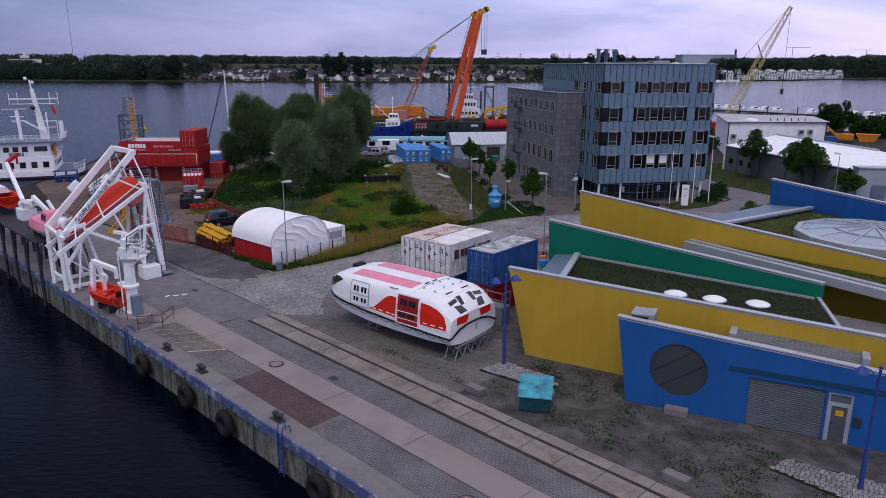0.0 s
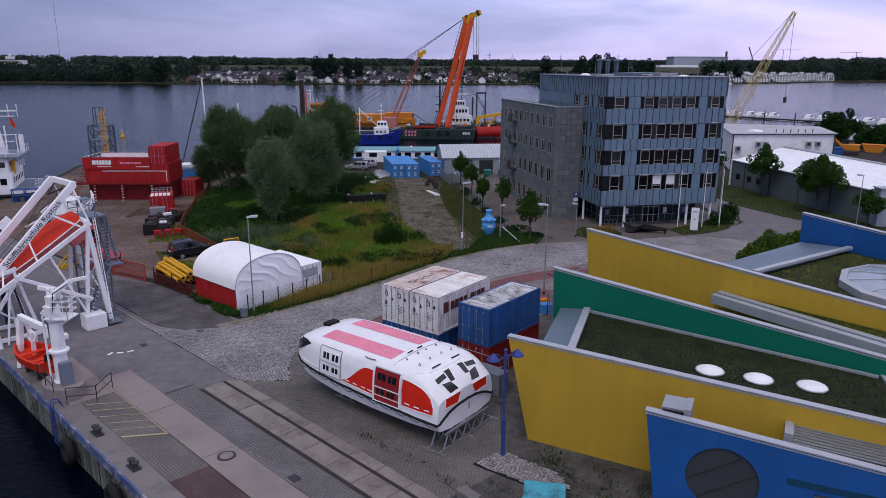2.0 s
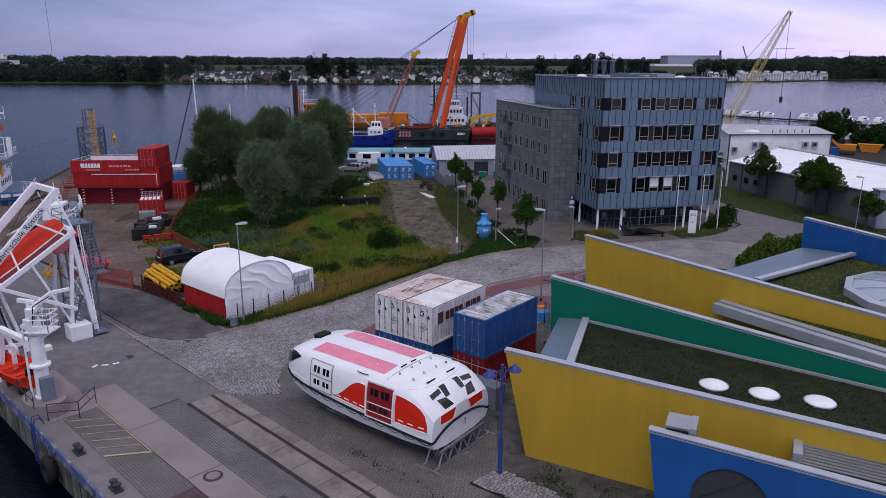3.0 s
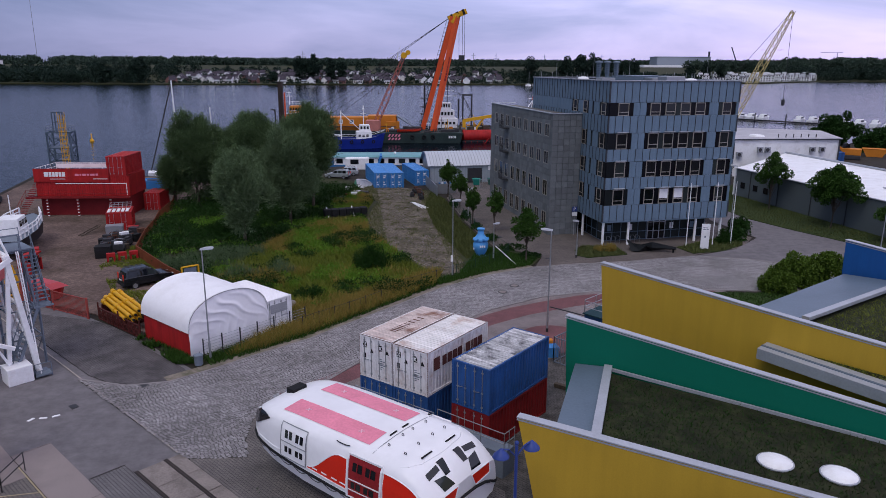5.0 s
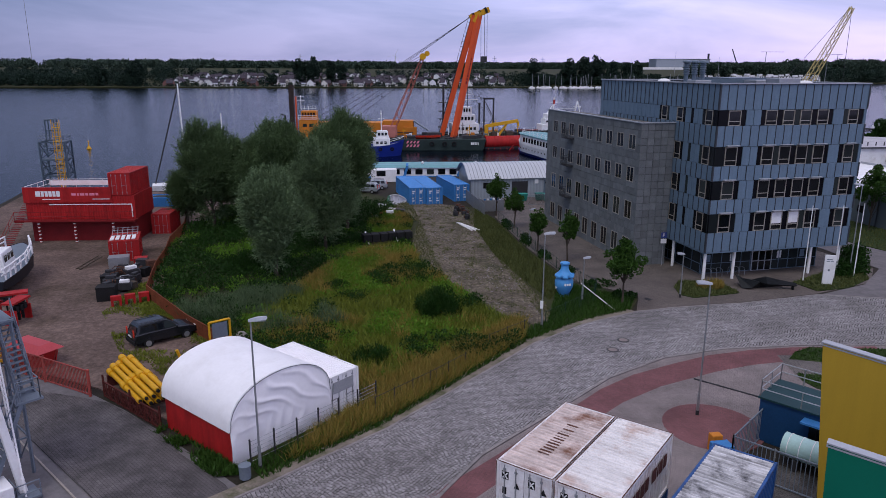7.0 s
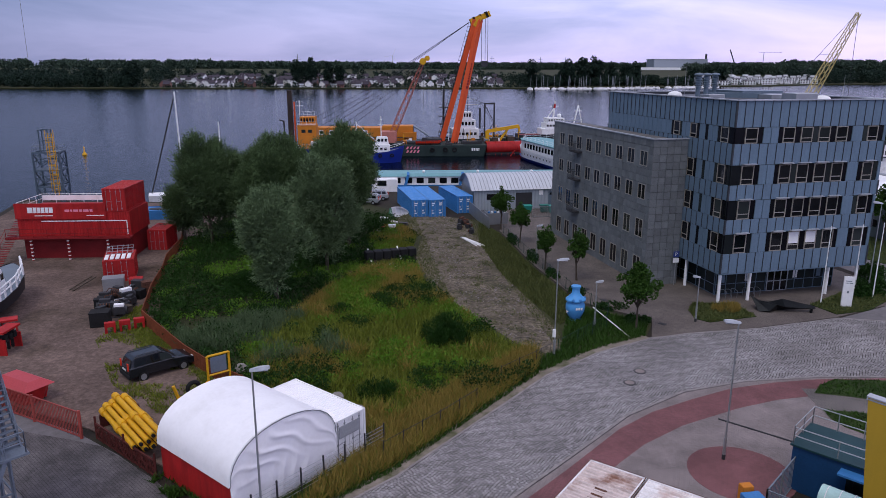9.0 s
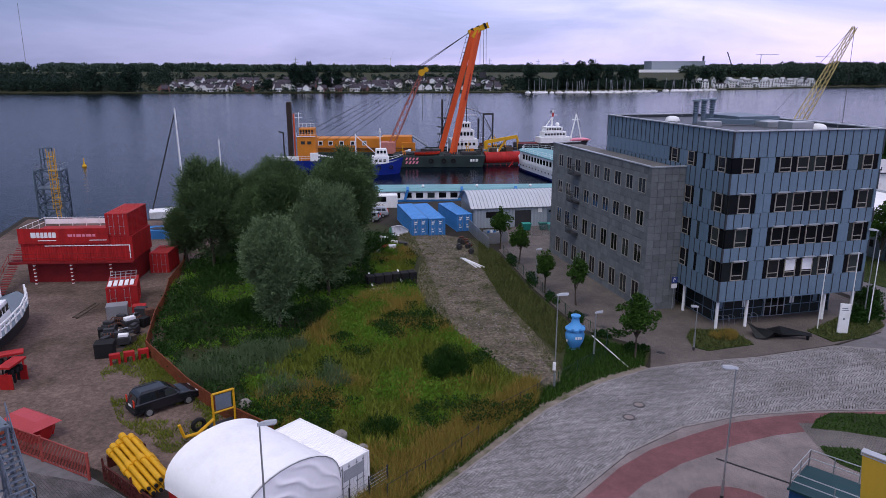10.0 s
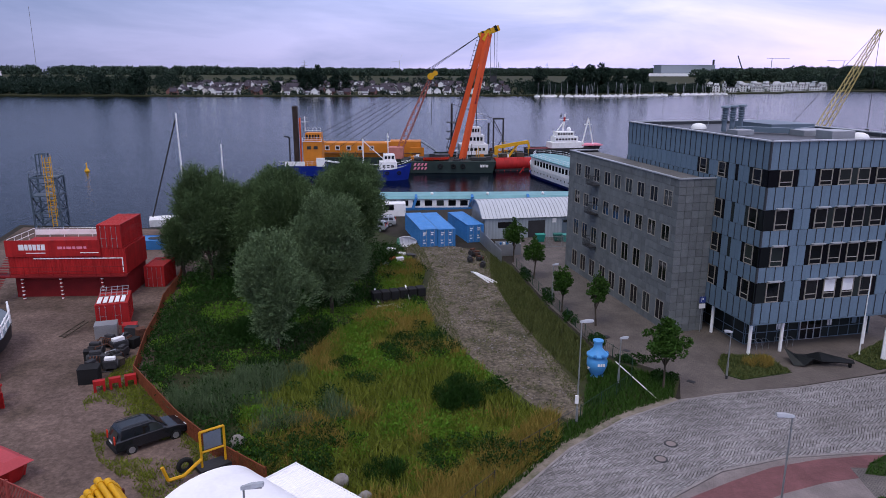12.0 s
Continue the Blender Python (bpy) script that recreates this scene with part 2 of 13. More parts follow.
    def torus(self, R, r, seg=20, sub=8, m=None):
        v, f = [], []
        for i in range(seg):
            a = 2 * math.pi * i / seg
            for j in range(sub):
                b = 2 * math.pi * j / sub
                v.append(((R + r * math.cos(b)) * math.cos(a), (R + r * math.cos(b)) * math.sin(a), r * math.sin(b)))
        for i in range(seg):
            for j in range(sub):
                f.append((i * sub + j, ((i + 1) % seg) * sub + j, ((i + 1) % seg) * sub + (j + 1) % sub, i * sub + (j + 1) % sub))
        return self.add(v, f, m)

    def data(self, name, material, smooth=False):
        me = bpy.data.meshes.new(name)
        me.from_pydata(self.v, [], self.f)
        me.update()
        if material:
            me.materials.append(material)
        if smooth:
            me.polygons.foreach_set("use_smooth", [True] * len(me.polygons))
            me.set_sharp_from_angle(angle=radians(smooth if smooth is not True else 40))
        return me


def part(name, shape, material, parent=None, label="", smooth=False, bevel=0.0):
    ob = new(name, shape.data(name, material, smooth))
    ob.parent = parent
    if bevel:
        b = ob.modifiers.new("bevel", 'BEVEL')
        b.width, b.segments, b.limit_method = bevel, 2, 'ANGLE'
    return tagged(ob, label)


def thing(name, label, category, m=None, group="", kind=""):
    ob = new(name)
    ob.empty_display_size = 0.2
    ob.matrix_basis = m or Matrix()
    return tagged(ob, label, category, group, kind)


def setting(name, shape, material, label="", category="", smooth=False, kind="structure"):
    return tagged(new(name, shape.data(name, material, smooth)), label, category, "", kind)


def writing(text, size, material, m, parent, extrude=0.004, align='LEFT'):
    """Letters in the built-in font as a mesh part; they stand in the local xy plane of m."""
    cu = bpy.data.curves.new("lettering", 'FONT')
    cu.body, cu.size, cu.extrude, cu.align_x = text, size, extrude, align
    tmp = bpy.data.objects.new("lettering", cu)
    scene.collection.objects.link(tmp)
    me = bpy.data.meshes.new_from_object(tmp.evaluated_get(bpy.context.evaluated_depsgraph_get()))
    bpy.data.objects.remove(tmp)
    me.materials.clear()
    me.materials.append(material)
    ob = new("lettering", me)
    ob.parent = parent
    ob.matrix_basis = m
    return ob


def frame_at(x, y, deg, z=0.0):
    return pose(x, y, z, 0, 0, deg)


def up_face(origin, along, deg_up=90):
    """A pose whose x runs along a wall and whose y runs up it."""
    a = Vector(along).normalized()
    u = Vector((0, 0, 1))
    z = a.cross(u)
    m = Matrix((a, u, z)).transposed().to_4x4()
    m.translation = Vector(origin)
    return m

# ---- the materials of the place ----
M_WATER = bpy.data.materials.new("harbour_water")
M_WATER.use_nodes = True
_n, _l = M_WATER.node_tree.nodes, M_WATER.node_tree.links
_p = _n["Principled BSDF"]
_p.inputs["Base Color"].default_value = (0.0004, 0.002, 0.006, 1)
_p.inputs["Roughness"].default_value = 0.12
_p.inputs["Specular IOR Level"].default_value = 0.09
_p.inputs["Specular Tint"].default_value = (0.86, 0.98, 1.0, 1)
_p.inputs["IOR"].default_value = 1.33
_co, _mp = _n.new("ShaderNodeTexCoord"), _n.new("ShaderNodeMapping")
_mp.inputs["Scale"].default_value = (0.5, 1.0, 1.0)
_a, _b, _mx, _bp = _n.new("ShaderNodeTexNoise"), _n.new("ShaderNodeTexNoise"), _n.new("ShaderNodeMath"), _n.new("ShaderNodeBump")
_a.inputs["Scale"].default_value, _a.inputs["Detail"].default_value = 2.2, 5.0
_b.inputs["Scale"].default_value, _b.inputs["Detail"].default_value = 0.22, 4.0
_mx.operation = 'ADD'
_bp.inputs["Strength"].default_value, _bp.inputs["Distance"].default_value = 0.26, 0.22
_l.new(_co.outputs["Object"], _mp.inputs["Vector"])
_l.new(_mp.outputs["Vector"], _a.inputs["Vector"])
_l.new(_mp.outputs["Vector"], _b.inputs["Vector"])
_l.new(_a.outputs["Fac"], _mx.inputs[0])
_l.new(_b.outputs["Fac"], _mx.inputs[1])
_l.new(_mx.outputs[0], _bp.inputs["Height"])
_l.new(_bp.outputs["Normal"], _p.inputs["Normal"])

M_CONCRETE = mat("quay_concrete", (0.1669, 0.1507, 0.1473), 0.85, var=0.22, scale=0.35, fine=14, bump=0.25, dirt=(0.07314, 0.06532, 0.06185), dirt_amount=0.6, dirt_scale=0.5)
M_SLAB = mat("smooth_concrete", (0.240, 0.202, 0.192), 0.8, var=0.12, scale=0.2, fine=20, bump=0.12, dirt=(0.165, 0.139, 0.133), dirt_amount=0.6, dirt_scale=0.3)
M_RAILSLAB = mat("rail_slab_concrete", (0.215, 0.186, 0.169), 0.85, var=0.3, scale=0.5, fine=12, bump=0.25, dirt=(0.08422, 0.06831, 0.06121), dirt_amount=0.6, dirt_scale=0.8)
M_ASPHALT = mat("worn_asphalt", (0.150, 0.139, 0.146), 0.85, var=0.12, scale=0.22, fine=30, bump=0.15, dirt=(0.118, 0.110, 0.115), dirt_amount=0.6, dirt_scale=0.13)
M_QUAYWALL = mat("stained_quay_wall", (0.119, 0.12, 0.1), 0.9, var=0.45, scale=0.7, fine=5, bump=0.5, dirt=(0.0319, 0.0384, 0.0319), dirt_amount=0.85, dirt_scale=0.6)
M_BLUEEDGE = mat("worn_blue_edge_paint", (0.075, 0.10, 0.21), 0.7, var=0.3, scale=1.5, fine=9, dirt=(0.36, 0.34, 0.36), dirt_amount=0.95, dirt_scale=1.4)
def streaked(m, low, high, across, down, along=None):
    """Upright run-off streaks over a wall's colour, or rib shade painted across a container roof."""
    n, l = m.node_tree.nodes, m.node_tree.links
    co, mp, no, mr, mm = n.new("ShaderNodeTexCoord"), n.new("ShaderNodeMapping"), n.new("ShaderNodeTexNoise"), n.new("ShaderNodeMapRange"), n.new("ShaderNodeMix")
    mp.inputs["Scale"].default_value = (across, along or across, down)
    no.inputs["Scale"].default_value, no.inputs["Detail"].default_value, no.inputs["Roughness"].default_value = 1.0, 6.0, 0.7
    mr.inputs["From Min"].default_value, mr.inputs["From Max"].default_value = 0.38, 0.62
    mr.inputs["To Min"].default_value, mr.inputs["To Max"].default_value = low, high
    mm.data_type, mm.blend_type, mm.inputs["Factor"].default_value = 'RGBA', 'MULTIPLY', 1.0
    base = n["Principled BSDF"].inputs["Base Color"].links[0].from_socket
    l.new(co.outputs["Object"], mp.inputs["Vector"])
    l.new(mp.outputs["Vector"], no.inputs["Vector"])
    l.new(no.outputs["Fac"], mr.inputs["Value"])
    l.new(base, mm.inputs["A"])
    l.new(mr.outputs["Result"], mm.inputs["B"])
    l.new(mm.outputs["Result"], n["Principled BSDF"].inputs["Base Color"])


streaked(M_QUAYWALL, 0.35, 1.6, 2.2, 0.25)
M_RAIL = mat("rusty_rail_steel", (0.06, 0.045, 0.04), 0.6, metal=0.6, var=0.3, fine=20)
M_GROOVE = mat("dark_groove", (0.035, 0.03, 0.028), 0.95, var=0.3)
M_PAVER = brick_mat("grey_pavers", (0.143, 0.134, 0.137), (0.180, 0.167, 0.169), (0.03326, 0.03158, 0.03379), 0.24, 0.16, 42)
M_PAVER_BROWN = brick_mat("brown_pavers", (0.148, 0.131, 0.124), (0.180, 0.159, 0.147), (0.04066, 0.03762, 0.03802), 0.24, 0.16, 42)
M_PAVER_RED = brick_mat("dark_red_pavers", (0.08501, 0.04891, 0.05069), (0.1109, 0.06395, 0.06592), (0.03696, 0.02633, 0.0279), 0.24, 0.16, 42)
M_YARDBRICK = brick_mat("dark_old_pavers", (0.088, 0.081, 0.078), (0.110, 0.100, 0.096), (0.042, 0.040, 0.036), 0.24, 0.16, 42, var=0.35)
M_CYCLE = brick_mat("red_cycle_pavers", (0.1769, 0.07176, 0.07618), (0.2077, 0.0864, 0.09099), (0.1214, 0.05976, 0.06348), 0.2, 0.1, 20, gap=0.008)
M_WALKPAVE = brick_mat("beige_pavers", (0.2173, 0.1835, 0.1792), (0.2554, 0.2143, 0.2086), (0.1333, 0.1117, 0.1115), 0.2, 0.1, 20, gap=0.008)
M_FRONTPAVE = brick_mat("warm_grey_pavers", (0.1254, 0.1049, 0.0951), (0.1478, 0.1231, 0.1105), (0.0691, 0.06019, 0.05696), 0.3, 0.15, 14, gap=0.01)
M_KERB = mat("granite_kerb", (0.234, 0.2123, 0.2105), 0.8, var=0.3, scale=1.2, fine=15, bump=0.3)
M_SETT = mat("granite_setts", (0.240, 0.226, 0.232), 0.72, var=0.3, scale=0.3, fine=7, bump=0.3, dirt=(0.1245, 0.1147, 0.1115), dirt_amount=0.5, dirt_scale=0.2)
_n, _l = M_SETT.node_tree.nodes, M_SETT.node_tree.links
_geo, _mr, _mm = _n.new("ShaderNodeNewGeometry"), _n.new("ShaderNodeMapRange"), _n.new("ShaderNodeMix")
_mr.inputs["To Min"].default_value, _mr.inputs["To Max"].default_value = 0.72, 1.3
_mm.data_type, _mm.blend_type, _mm.inputs["Factor"].default_value = 'RGBA', 'MULTIPLY', 1.0
_link = _n["Principled BSDF"].inputs["Base Color"].links[0].from_socket
_l.new(_geo.outputs["Random Per Island"], _mr.inputs["Value"])
_l.new(_link, _mm.inputs["A"])
_l.new(_mr.outputs["Result"], _mm.inputs["B"])
_l.new(_mm.outputs["Result"], _n["Principled BSDF"].inputs["Base Color"])
M_JOINT = mat("sandy_joint", (0.030, 0.0275, 0.023), 0.95, var=0.4, scale=2, fine=30)
M_SOIL = mat("bare_soil", (0.0294, 0.0241, 0.0191), 0.95, var=0.4, scale=0.4, fine=10, bump=0.6, dirt=(0.0147, 0.0176, 0.00735), dirt_amount=0.8, dirt_scale=0.4)
M_GRAVEL = mat("reddish_yard_gravel", (0.128, 0.090, 0.076), 0.95, var=0.35, scale=0.25, fine=6, bump=0.7, dirt=(0.04835, 0.03502, 0.0233), dirt_amount=0.9, dirt_scale=0.11)
M_PATH = mat("grey_gravel_track", (0.1115, 0.09216, 0.0686), 0.95, var=0.4, scale=0.5, fine=5, bump=0.9, dirt=(0.04775, 0.04608, 0.02212), dirt_amount=0.9, dirt_scale=0.3)
M_MEADOW = mat("meadow_floor", (0.0289, 0.0325, 0.0115), 0.95, var=0.5, scale=0.25, fine=3, bump=0.8, dirt=(0.0473, 0.0447, 0.0158), dirt_amount=0.7, dirt_scale=0.15)
M_LAWN = mat("mown_grass", (0.0244, 0.0418, 0.00891), 0.95, var=0.35, scale=0.5, fine=12, bump=0.6)
M_SEDUM = mat("planted_roof", (0.0163, 0.0192, 0.00672), 0.95, var=0.5, scale=0.7, fine=7, bump=0.9, dirt=(0.0288, 0.0264, 0.0134), dirt_amount=0.6, dirt_scale=0.4)

M_YELLOW = mat("yellow_render", (0.4648, 0.2928, 0.02781), 0.75, var=0.07, scale=0.3, fine=20, bump=0.06, dirt=(0.3904, 0.2513, 0.03087), dirt_amount=0.5, dirt_scale=0.25)
M_GREENW = mat("green_render", (0, 0.1333, 0.07991), 0.7, var=0.07, scale=0.3, fine=20, bump=0.06)
M_BLUEW = mat("blue_render", (0.01125, 0.0872, 0.2934), 0.7, var=0.07, scale=0.3, fine=20, bump=0.06, dirt=(0.01125, 0.0686, 0.2307), dirt_amount=0.5)
M_COPING = mat("zinc_coping", (0.399, 0.416, 0.451), 0.45, metal=0.3, var=0.12, scale=0.8, fine=10)
M_ZINC = mat("blue_grey_roof_metal", (0.125, 0.168, 0.215), 0.5, metal=0.2, var=0.12, scale=0.3, fine=8)
M_SHUTTER = mat("grey_roller_shutter", (0.11, 0.118, 0.14), 0.55, metal=0.2, var=0.15, scale=0.8, dirt=(0.06, 0.065, 0.075), dirt_amount=0.5)
M_WHITE = mat("white_paint", (0.814, 0.814, 0.825), 0.5, var=0.06, scale=0.8, fine=9, bump=0.05, dirt=(0.572, 0.55, 0.528), dirt_amount=0.5, dirt_scale=0.9)
M_WORNWHITE = mat("rust_stained_white_paint", (0.7392, 0.7175, 0.7254), 0.6, var=0.12, scale=1.2, fine=8, bump=0.1, dirt=(0.336, 0.1638, 0.09945), dirt_amount=0.45, dirt_scale=1.1)
M_BLACK = mat("black_rubber", (0.012, 0.012, 0.013), 0.8, var=0.4, fine=12)
M_DARK = mat("dark_steel", (0.045, 0.045, 0.05), 0.6, metal=0.3, var=0.3, fine=12)
M_GALV = mat("galvanised_steel", (0.36, 0.375, 0.39), 0.45, metal=0.7, var=0.15, fine=14)
M_GREYPAINT = mat("blue_grey_paint", (0.15, 0.18, 0.22), 0.55, var=0.15, fine=10, bump=0.05)
M_RED = mat("red_paint", (0.378, 0.01575, 0.016), 0.55, var=0.14, scale=0.7, fine=8, bump=0.05, dirt=(0.231, 0.01125, 0.011), dirt_amount=0.6, dirt_scale=0.6)
M_DKRED = mat("oxide_red_paint", (0.187, 0.0108, 0.0126), 0.6, var=0.2, scale=0.7, fine=8)
M_ORANGERED = mat("rescue_orange", (0.62, 0.033, 0.01), 0.5, var=0.1, scale=1.0, fine=9, bump=0.04)
M_PINKRED = mat("faded_pink_red", (0.74, 0.235, 0.32), 0.6, var=0.14, scale=0.8, fine=7)
M_PALEPINK = mat("pale_pink_paint", (0.80, 0.50, 0.58), 0.6, var=0.1)
M_CONTBLUE = mat("container_blue", (0.02184, 0.0819, 0.2538), 0.55, var=0.15, scale=0.8, fine=8, dirt=(0.01872, 0.039, 0.1072), dirt_amount=0.5, dirt_scale=0.8)
M_BRIGHTBLUE = mat("light_blue_paint", (0.045, 0.19, 0.46), 0.5, var=0.14, scale=0.8, fine=8)
# the light blue again, with sunlight on the roofs put into the colour
M_BLUEROOF_LIT = mat("light_blue_with_sun_added", (0.07, 0.25, 0.58), 0.5, var=0.12, scale=0.8, fine=8)
M_YELLOWP = mat("yellow_paint", (0.62, 0.33, 0.012), 0.5, var=0.14, scale=1.5, fine=9)
M_GLASS = glass_mat("dark_window_glass", (0.005, 0.0065, 0.009))
M_FRAME = mat("bronze_window_frame", (0.36, 0.33, 0.29), 0.5, metal=0.3, var=0.1)
M_BLACKPANEL = glass_mat("black_glass_panel", (0.003, 0.0035, 0.006), 0.2, 0.2)
M_FACADE = mat("blue_grey_facade_panel", (0.138, 0.203, 0.272), 0.45, metal=0.15, var=0.1, scale=0.4, fine=6, bump=0.05)
M_FIN = mat("dark_facade_fin", (0.05, 0.055, 0.065), 0.5, metal=0.3, var=0.1)
M_STONE = mat("grey_stone_cladding", (0.1442, 0.1557, 0.1635), 0.8, var=0.2, scale=0.8, fine=9, bump=0.2, dirt=(0.08755, 0.09408, 0.09882), dirt_amount=0.6, dirt_scale=0.5)
_n, _l = M_STONE.node_tree.nodes, M_STONE.node_tree.links
_geo, _oi, _ad, _mr, _mm = _n.new("ShaderNodeNewGeometry"), _n.new("ShaderNodeObjectInfo"), _n.new("ShaderNodeMath"), _n.new("ShaderNodeMapRange"), _n.new("ShaderNodeMix")
_ad.operation = 'ADD'
_mr.inputs["From Max"].default_value = 2.0
_mr.inputs["To Min"].default_value, _mr.inputs["To Max"].default_value = 0.72, 1.3
_mm.data_type, _mm.blend_type, _mm.inputs["Factor"].default_value = 'RGBA', 'MULTIPLY', 1.0
_link = _n["Principled BSDF"].inputs["Base Color"].links[0].from_socket
_l.new(_geo.outputs["Random Per Island"], _ad.inputs[0])
_l.new(_oi.outputs["Random"], _ad.inputs[1])
_l.new(_ad.outputs[0], _mr.inputs["Value"])
_l.new(_link, _mm.inputs["A"])
_l.new(_mr.outputs["Result"], _mm.inputs["B"])
_l.new(_mm.outputs["Result"], _n["Principled BSDF"].inputs["Base Color"])
M_PALEFELT = mat("pale_roof_felt", (0.40, 0.39, 0.42), 0.85, var=0.2, scale=0.4, fine=10)
M_ROOFFELT = mat("grey_roof_felt", (0.13, 0.125, 0.125), 0.9, var=0.25, scale=0.5, fine=12, dirt=(0.22, 0.21, 0.20), dirt_amount=0.5)
M_TARP = mat("white_tarpaulin", (0.856, 0.845, 0.867), 0.5, var=0.04, scale=0.8, fine=5, bump=0.1, dirt=(0.642, 0.621, 0.61), dirt_amount=0.35, dirt_scale=0.5)
M_BARK = mat("tree_bark", (0.07, 0.055, 0.042), 0.9, var=0.4, scale=3, fine=14, bump=0.7)
M_WILLOW = leaf_mat("willow_leaves", (0.022, 0.046, 0.016), (0.12, 0.185, 0.075))
M_YOUNGWILLOW = leaf_mat("young_willow_leaves", (0.032, 0.062, 0.026), (0.165, 0.235, 0.115))
M_BANK = leaf_mat("dull_bank_grass", (0.035, 0.055, 0.014), (0.125, 0.135, 0.045))
M_LEAF = leaf_mat("green_leaves", (0.0153, 0.0428, 0.00627), (0.0459, 0.103, 0.0147))
M_YELLOWLEAF = leaf_mat("yellow_green_leaves", (0.030, 0.062, 0.007), (0.10, 0.16, 0.02))
M_SHRUB = leaf_mat("shrub_leaves", (0.00684, 0.0256, 0.00375), (0.0234, 0.0643, 0.00935))
M_GRASS = leaf_mat("meadow_grass", (0.0495, 0.08923, 0.009), (0.198, 0.2116, 0.0306))
M_DRYGRASS = leaf_mat("dry_grass", (0.14, 0.1, 0.0192), (0.34, 0.25, 0.064))
M_REED = leaf_mat("grey_green_herbs", (0.0375, 0.0653, 0.0288), (0.112, 0.161, 0.0792))
M_FARWOOD = leaf_mat("distant_woods", (0.0075, 0.018, 0.0133), (0.0255, 0.0465, 0.0304))
# paler and greyer than the bank woods: distance haze in the leaf colour
M_HILLWOOD = leaf_mat("hazed_hill_woods", (0.022, 0.040, 0.028), (0.052, 0.080, 0.056))
M_GREENLEAF = leaf_mat("fresh_green_weeds", (0.04405, 0.1169, 0.00714), (0.1323, 0.2575, 0.0238))
streaked(M_YELLOW, 0.95, 1.03, 1.6, 0.12)
streaked(M_BLUEW, 0.93, 1.04, 1.6, 0.12)
streaked(M_WORNWHITE, 0.90, 1.05, 3.0, 0.3)
streaked(M_RED, 0.8, 1.1, 2.0, 0.2)
streaked(M_CONTBLUE, 0.75, 1.15, 2.5, 0.25)
streaked(M_FACADE, 0.92, 1.05, 1.5, 0.15)
# grey base colour stands in for the reflection in the round window
M_REFLECTGLASS = glass_mat("window_glass_grey_reflection", (0.045, 0.052, 0.058), 0.12)
streaked(M_PATH, 0.5, 1.5, 3.2, 3.2)
streaked(M_GRAVEL, 0.72, 1.22, 2.4, 2.4)
streaked(M_ASPHALT, 0.84, 1.12, 1.1, 1.1)
streaked(M_YARDBRICK, 0.6, 1.3, 0.9, 0.9)
streaked(M_SEDUM, 0.6, 1.4, 1.5, 1.5)
M_APRON = brick_mat("apron_block_paving", (0.09363, 0.08412, 0.08636), (0.1149, 0.1027, 0.1054), (0.0532, 0.04807, 0.04826), 0.24, 0.16, 42)
streaked(M_APRON, 0.8, 1.15, 0.7, 0.7)

# ---- ground, quay and water ----
QO, QU, QV = Vector((-14.9, 32.1)), Vector((0.743, -0.669)), Vector((0.669, 0.743))
WATER_Z = -2.3


def quay(u, v):
    """A place on the quay: u metres along its edge, v metres inland."""
    p = QO + QU * u + QV * v
    return (p.x, p.y)


def strip(u0, v0, u1, v1):
    return [quay(u0, v0), quay(u1, v0), quay(u1, v1), quay(u0, v1)]


def inside(p, poly):
    x, y, c = p[0], p[1], False
    for i in range(len(poly)):
        (xa, ya), (xb, yb) = poly[i - 1], poly[i]
        if (ya > y) != (yb > y) and x < (xb - xa) * (y - ya) / (yb - ya) + xa:
            c = not c
    return c


s = Shape()
s.add([(-4500, -1500, WATER_Z), (4500, -1500, WATER_Z), (4500, 4800, WATER_Z), (-4500, 4800, WATER_Z)], [(0, 1, 2, 3)])
setting("water", s, M_WATER, "dark calm harbour water", "water")

LAND = [quay(130, 1.2), quay(-66, 1.2), (-67.5, 98), (-70.0, 118), (-75.8, 139), (-50, 137), (-30, 143), (-22, 152), (14, 158), (40, 168), (62, 190), (110, 205), (330, 205), (330, -60)]
setting("ground", Shape().prism(LAND, -3.6, 0.0), M_SOIL, "bare soil and low weeds of the harbour plot", "ground")

# quay wall with its cap and worn blue edge
s = Shape().prism(strip(-66, 0.12, 130, 1.2), -3.6, -0.01)
setting("quay_wall", s, M_QUAYWALL, "stained concrete quay wall above dark water", "quay wall")
s = Shape().prism(strip(-66, 0.0, 130, 0.12), -0.55, 0.03)
setting("quay_edge", s, M_BLUEEDGE, "worn blue painted edge of the quay", "quay edge")
s = Shape()
for k in range(38):
    u = -64 + k * 5.1
    s.prism(strip(u, 0.09, u + 0.06, 0.13), -3.0, -0.55)
setting("wall_joint", s, M_GROOVE, "dark upright joints in the quay wall", "wall joint")

lay = 0


def sheet(name, poly, material, label, category="pavement"):
    """A thin layer of paving; each lies a little higher than the one before."""
    global lay
    lay += 1
    return setting(name, Shape().prism(poly, -0.05, 0.004 * lay), material, label, category)


sheet("pavement_asphalt", [quay(-60, 1.2), quay(130, 1.2), quay(130, 10.4), quay(-8, 9.8), (-18.7, 51.2), (-16.5, 51.5), (-15.4, 53.4), (-20.6, 58.0), (-24.5, 61.2), (-28, 63.6), (-36, 67.5), (-52, 80)], M_ASPHALT, "worn grey asphalt of the quay")
sheet("pavement_cap", strip(-66, 0.12, 130, 1.45), M_CONCRETE, "rough weathered concrete strip along the quay edge")
sheet("pavement_brown", strip(-8.9, 1.4, 2.9, 3.5), M_PAVER_BROWN, "brown brick paving with yellow hatching")
sheet("pavement_red", strip(2.9, 1.4, 10.9, 3.5), M_PAVER_RED, "dark red brick paving")
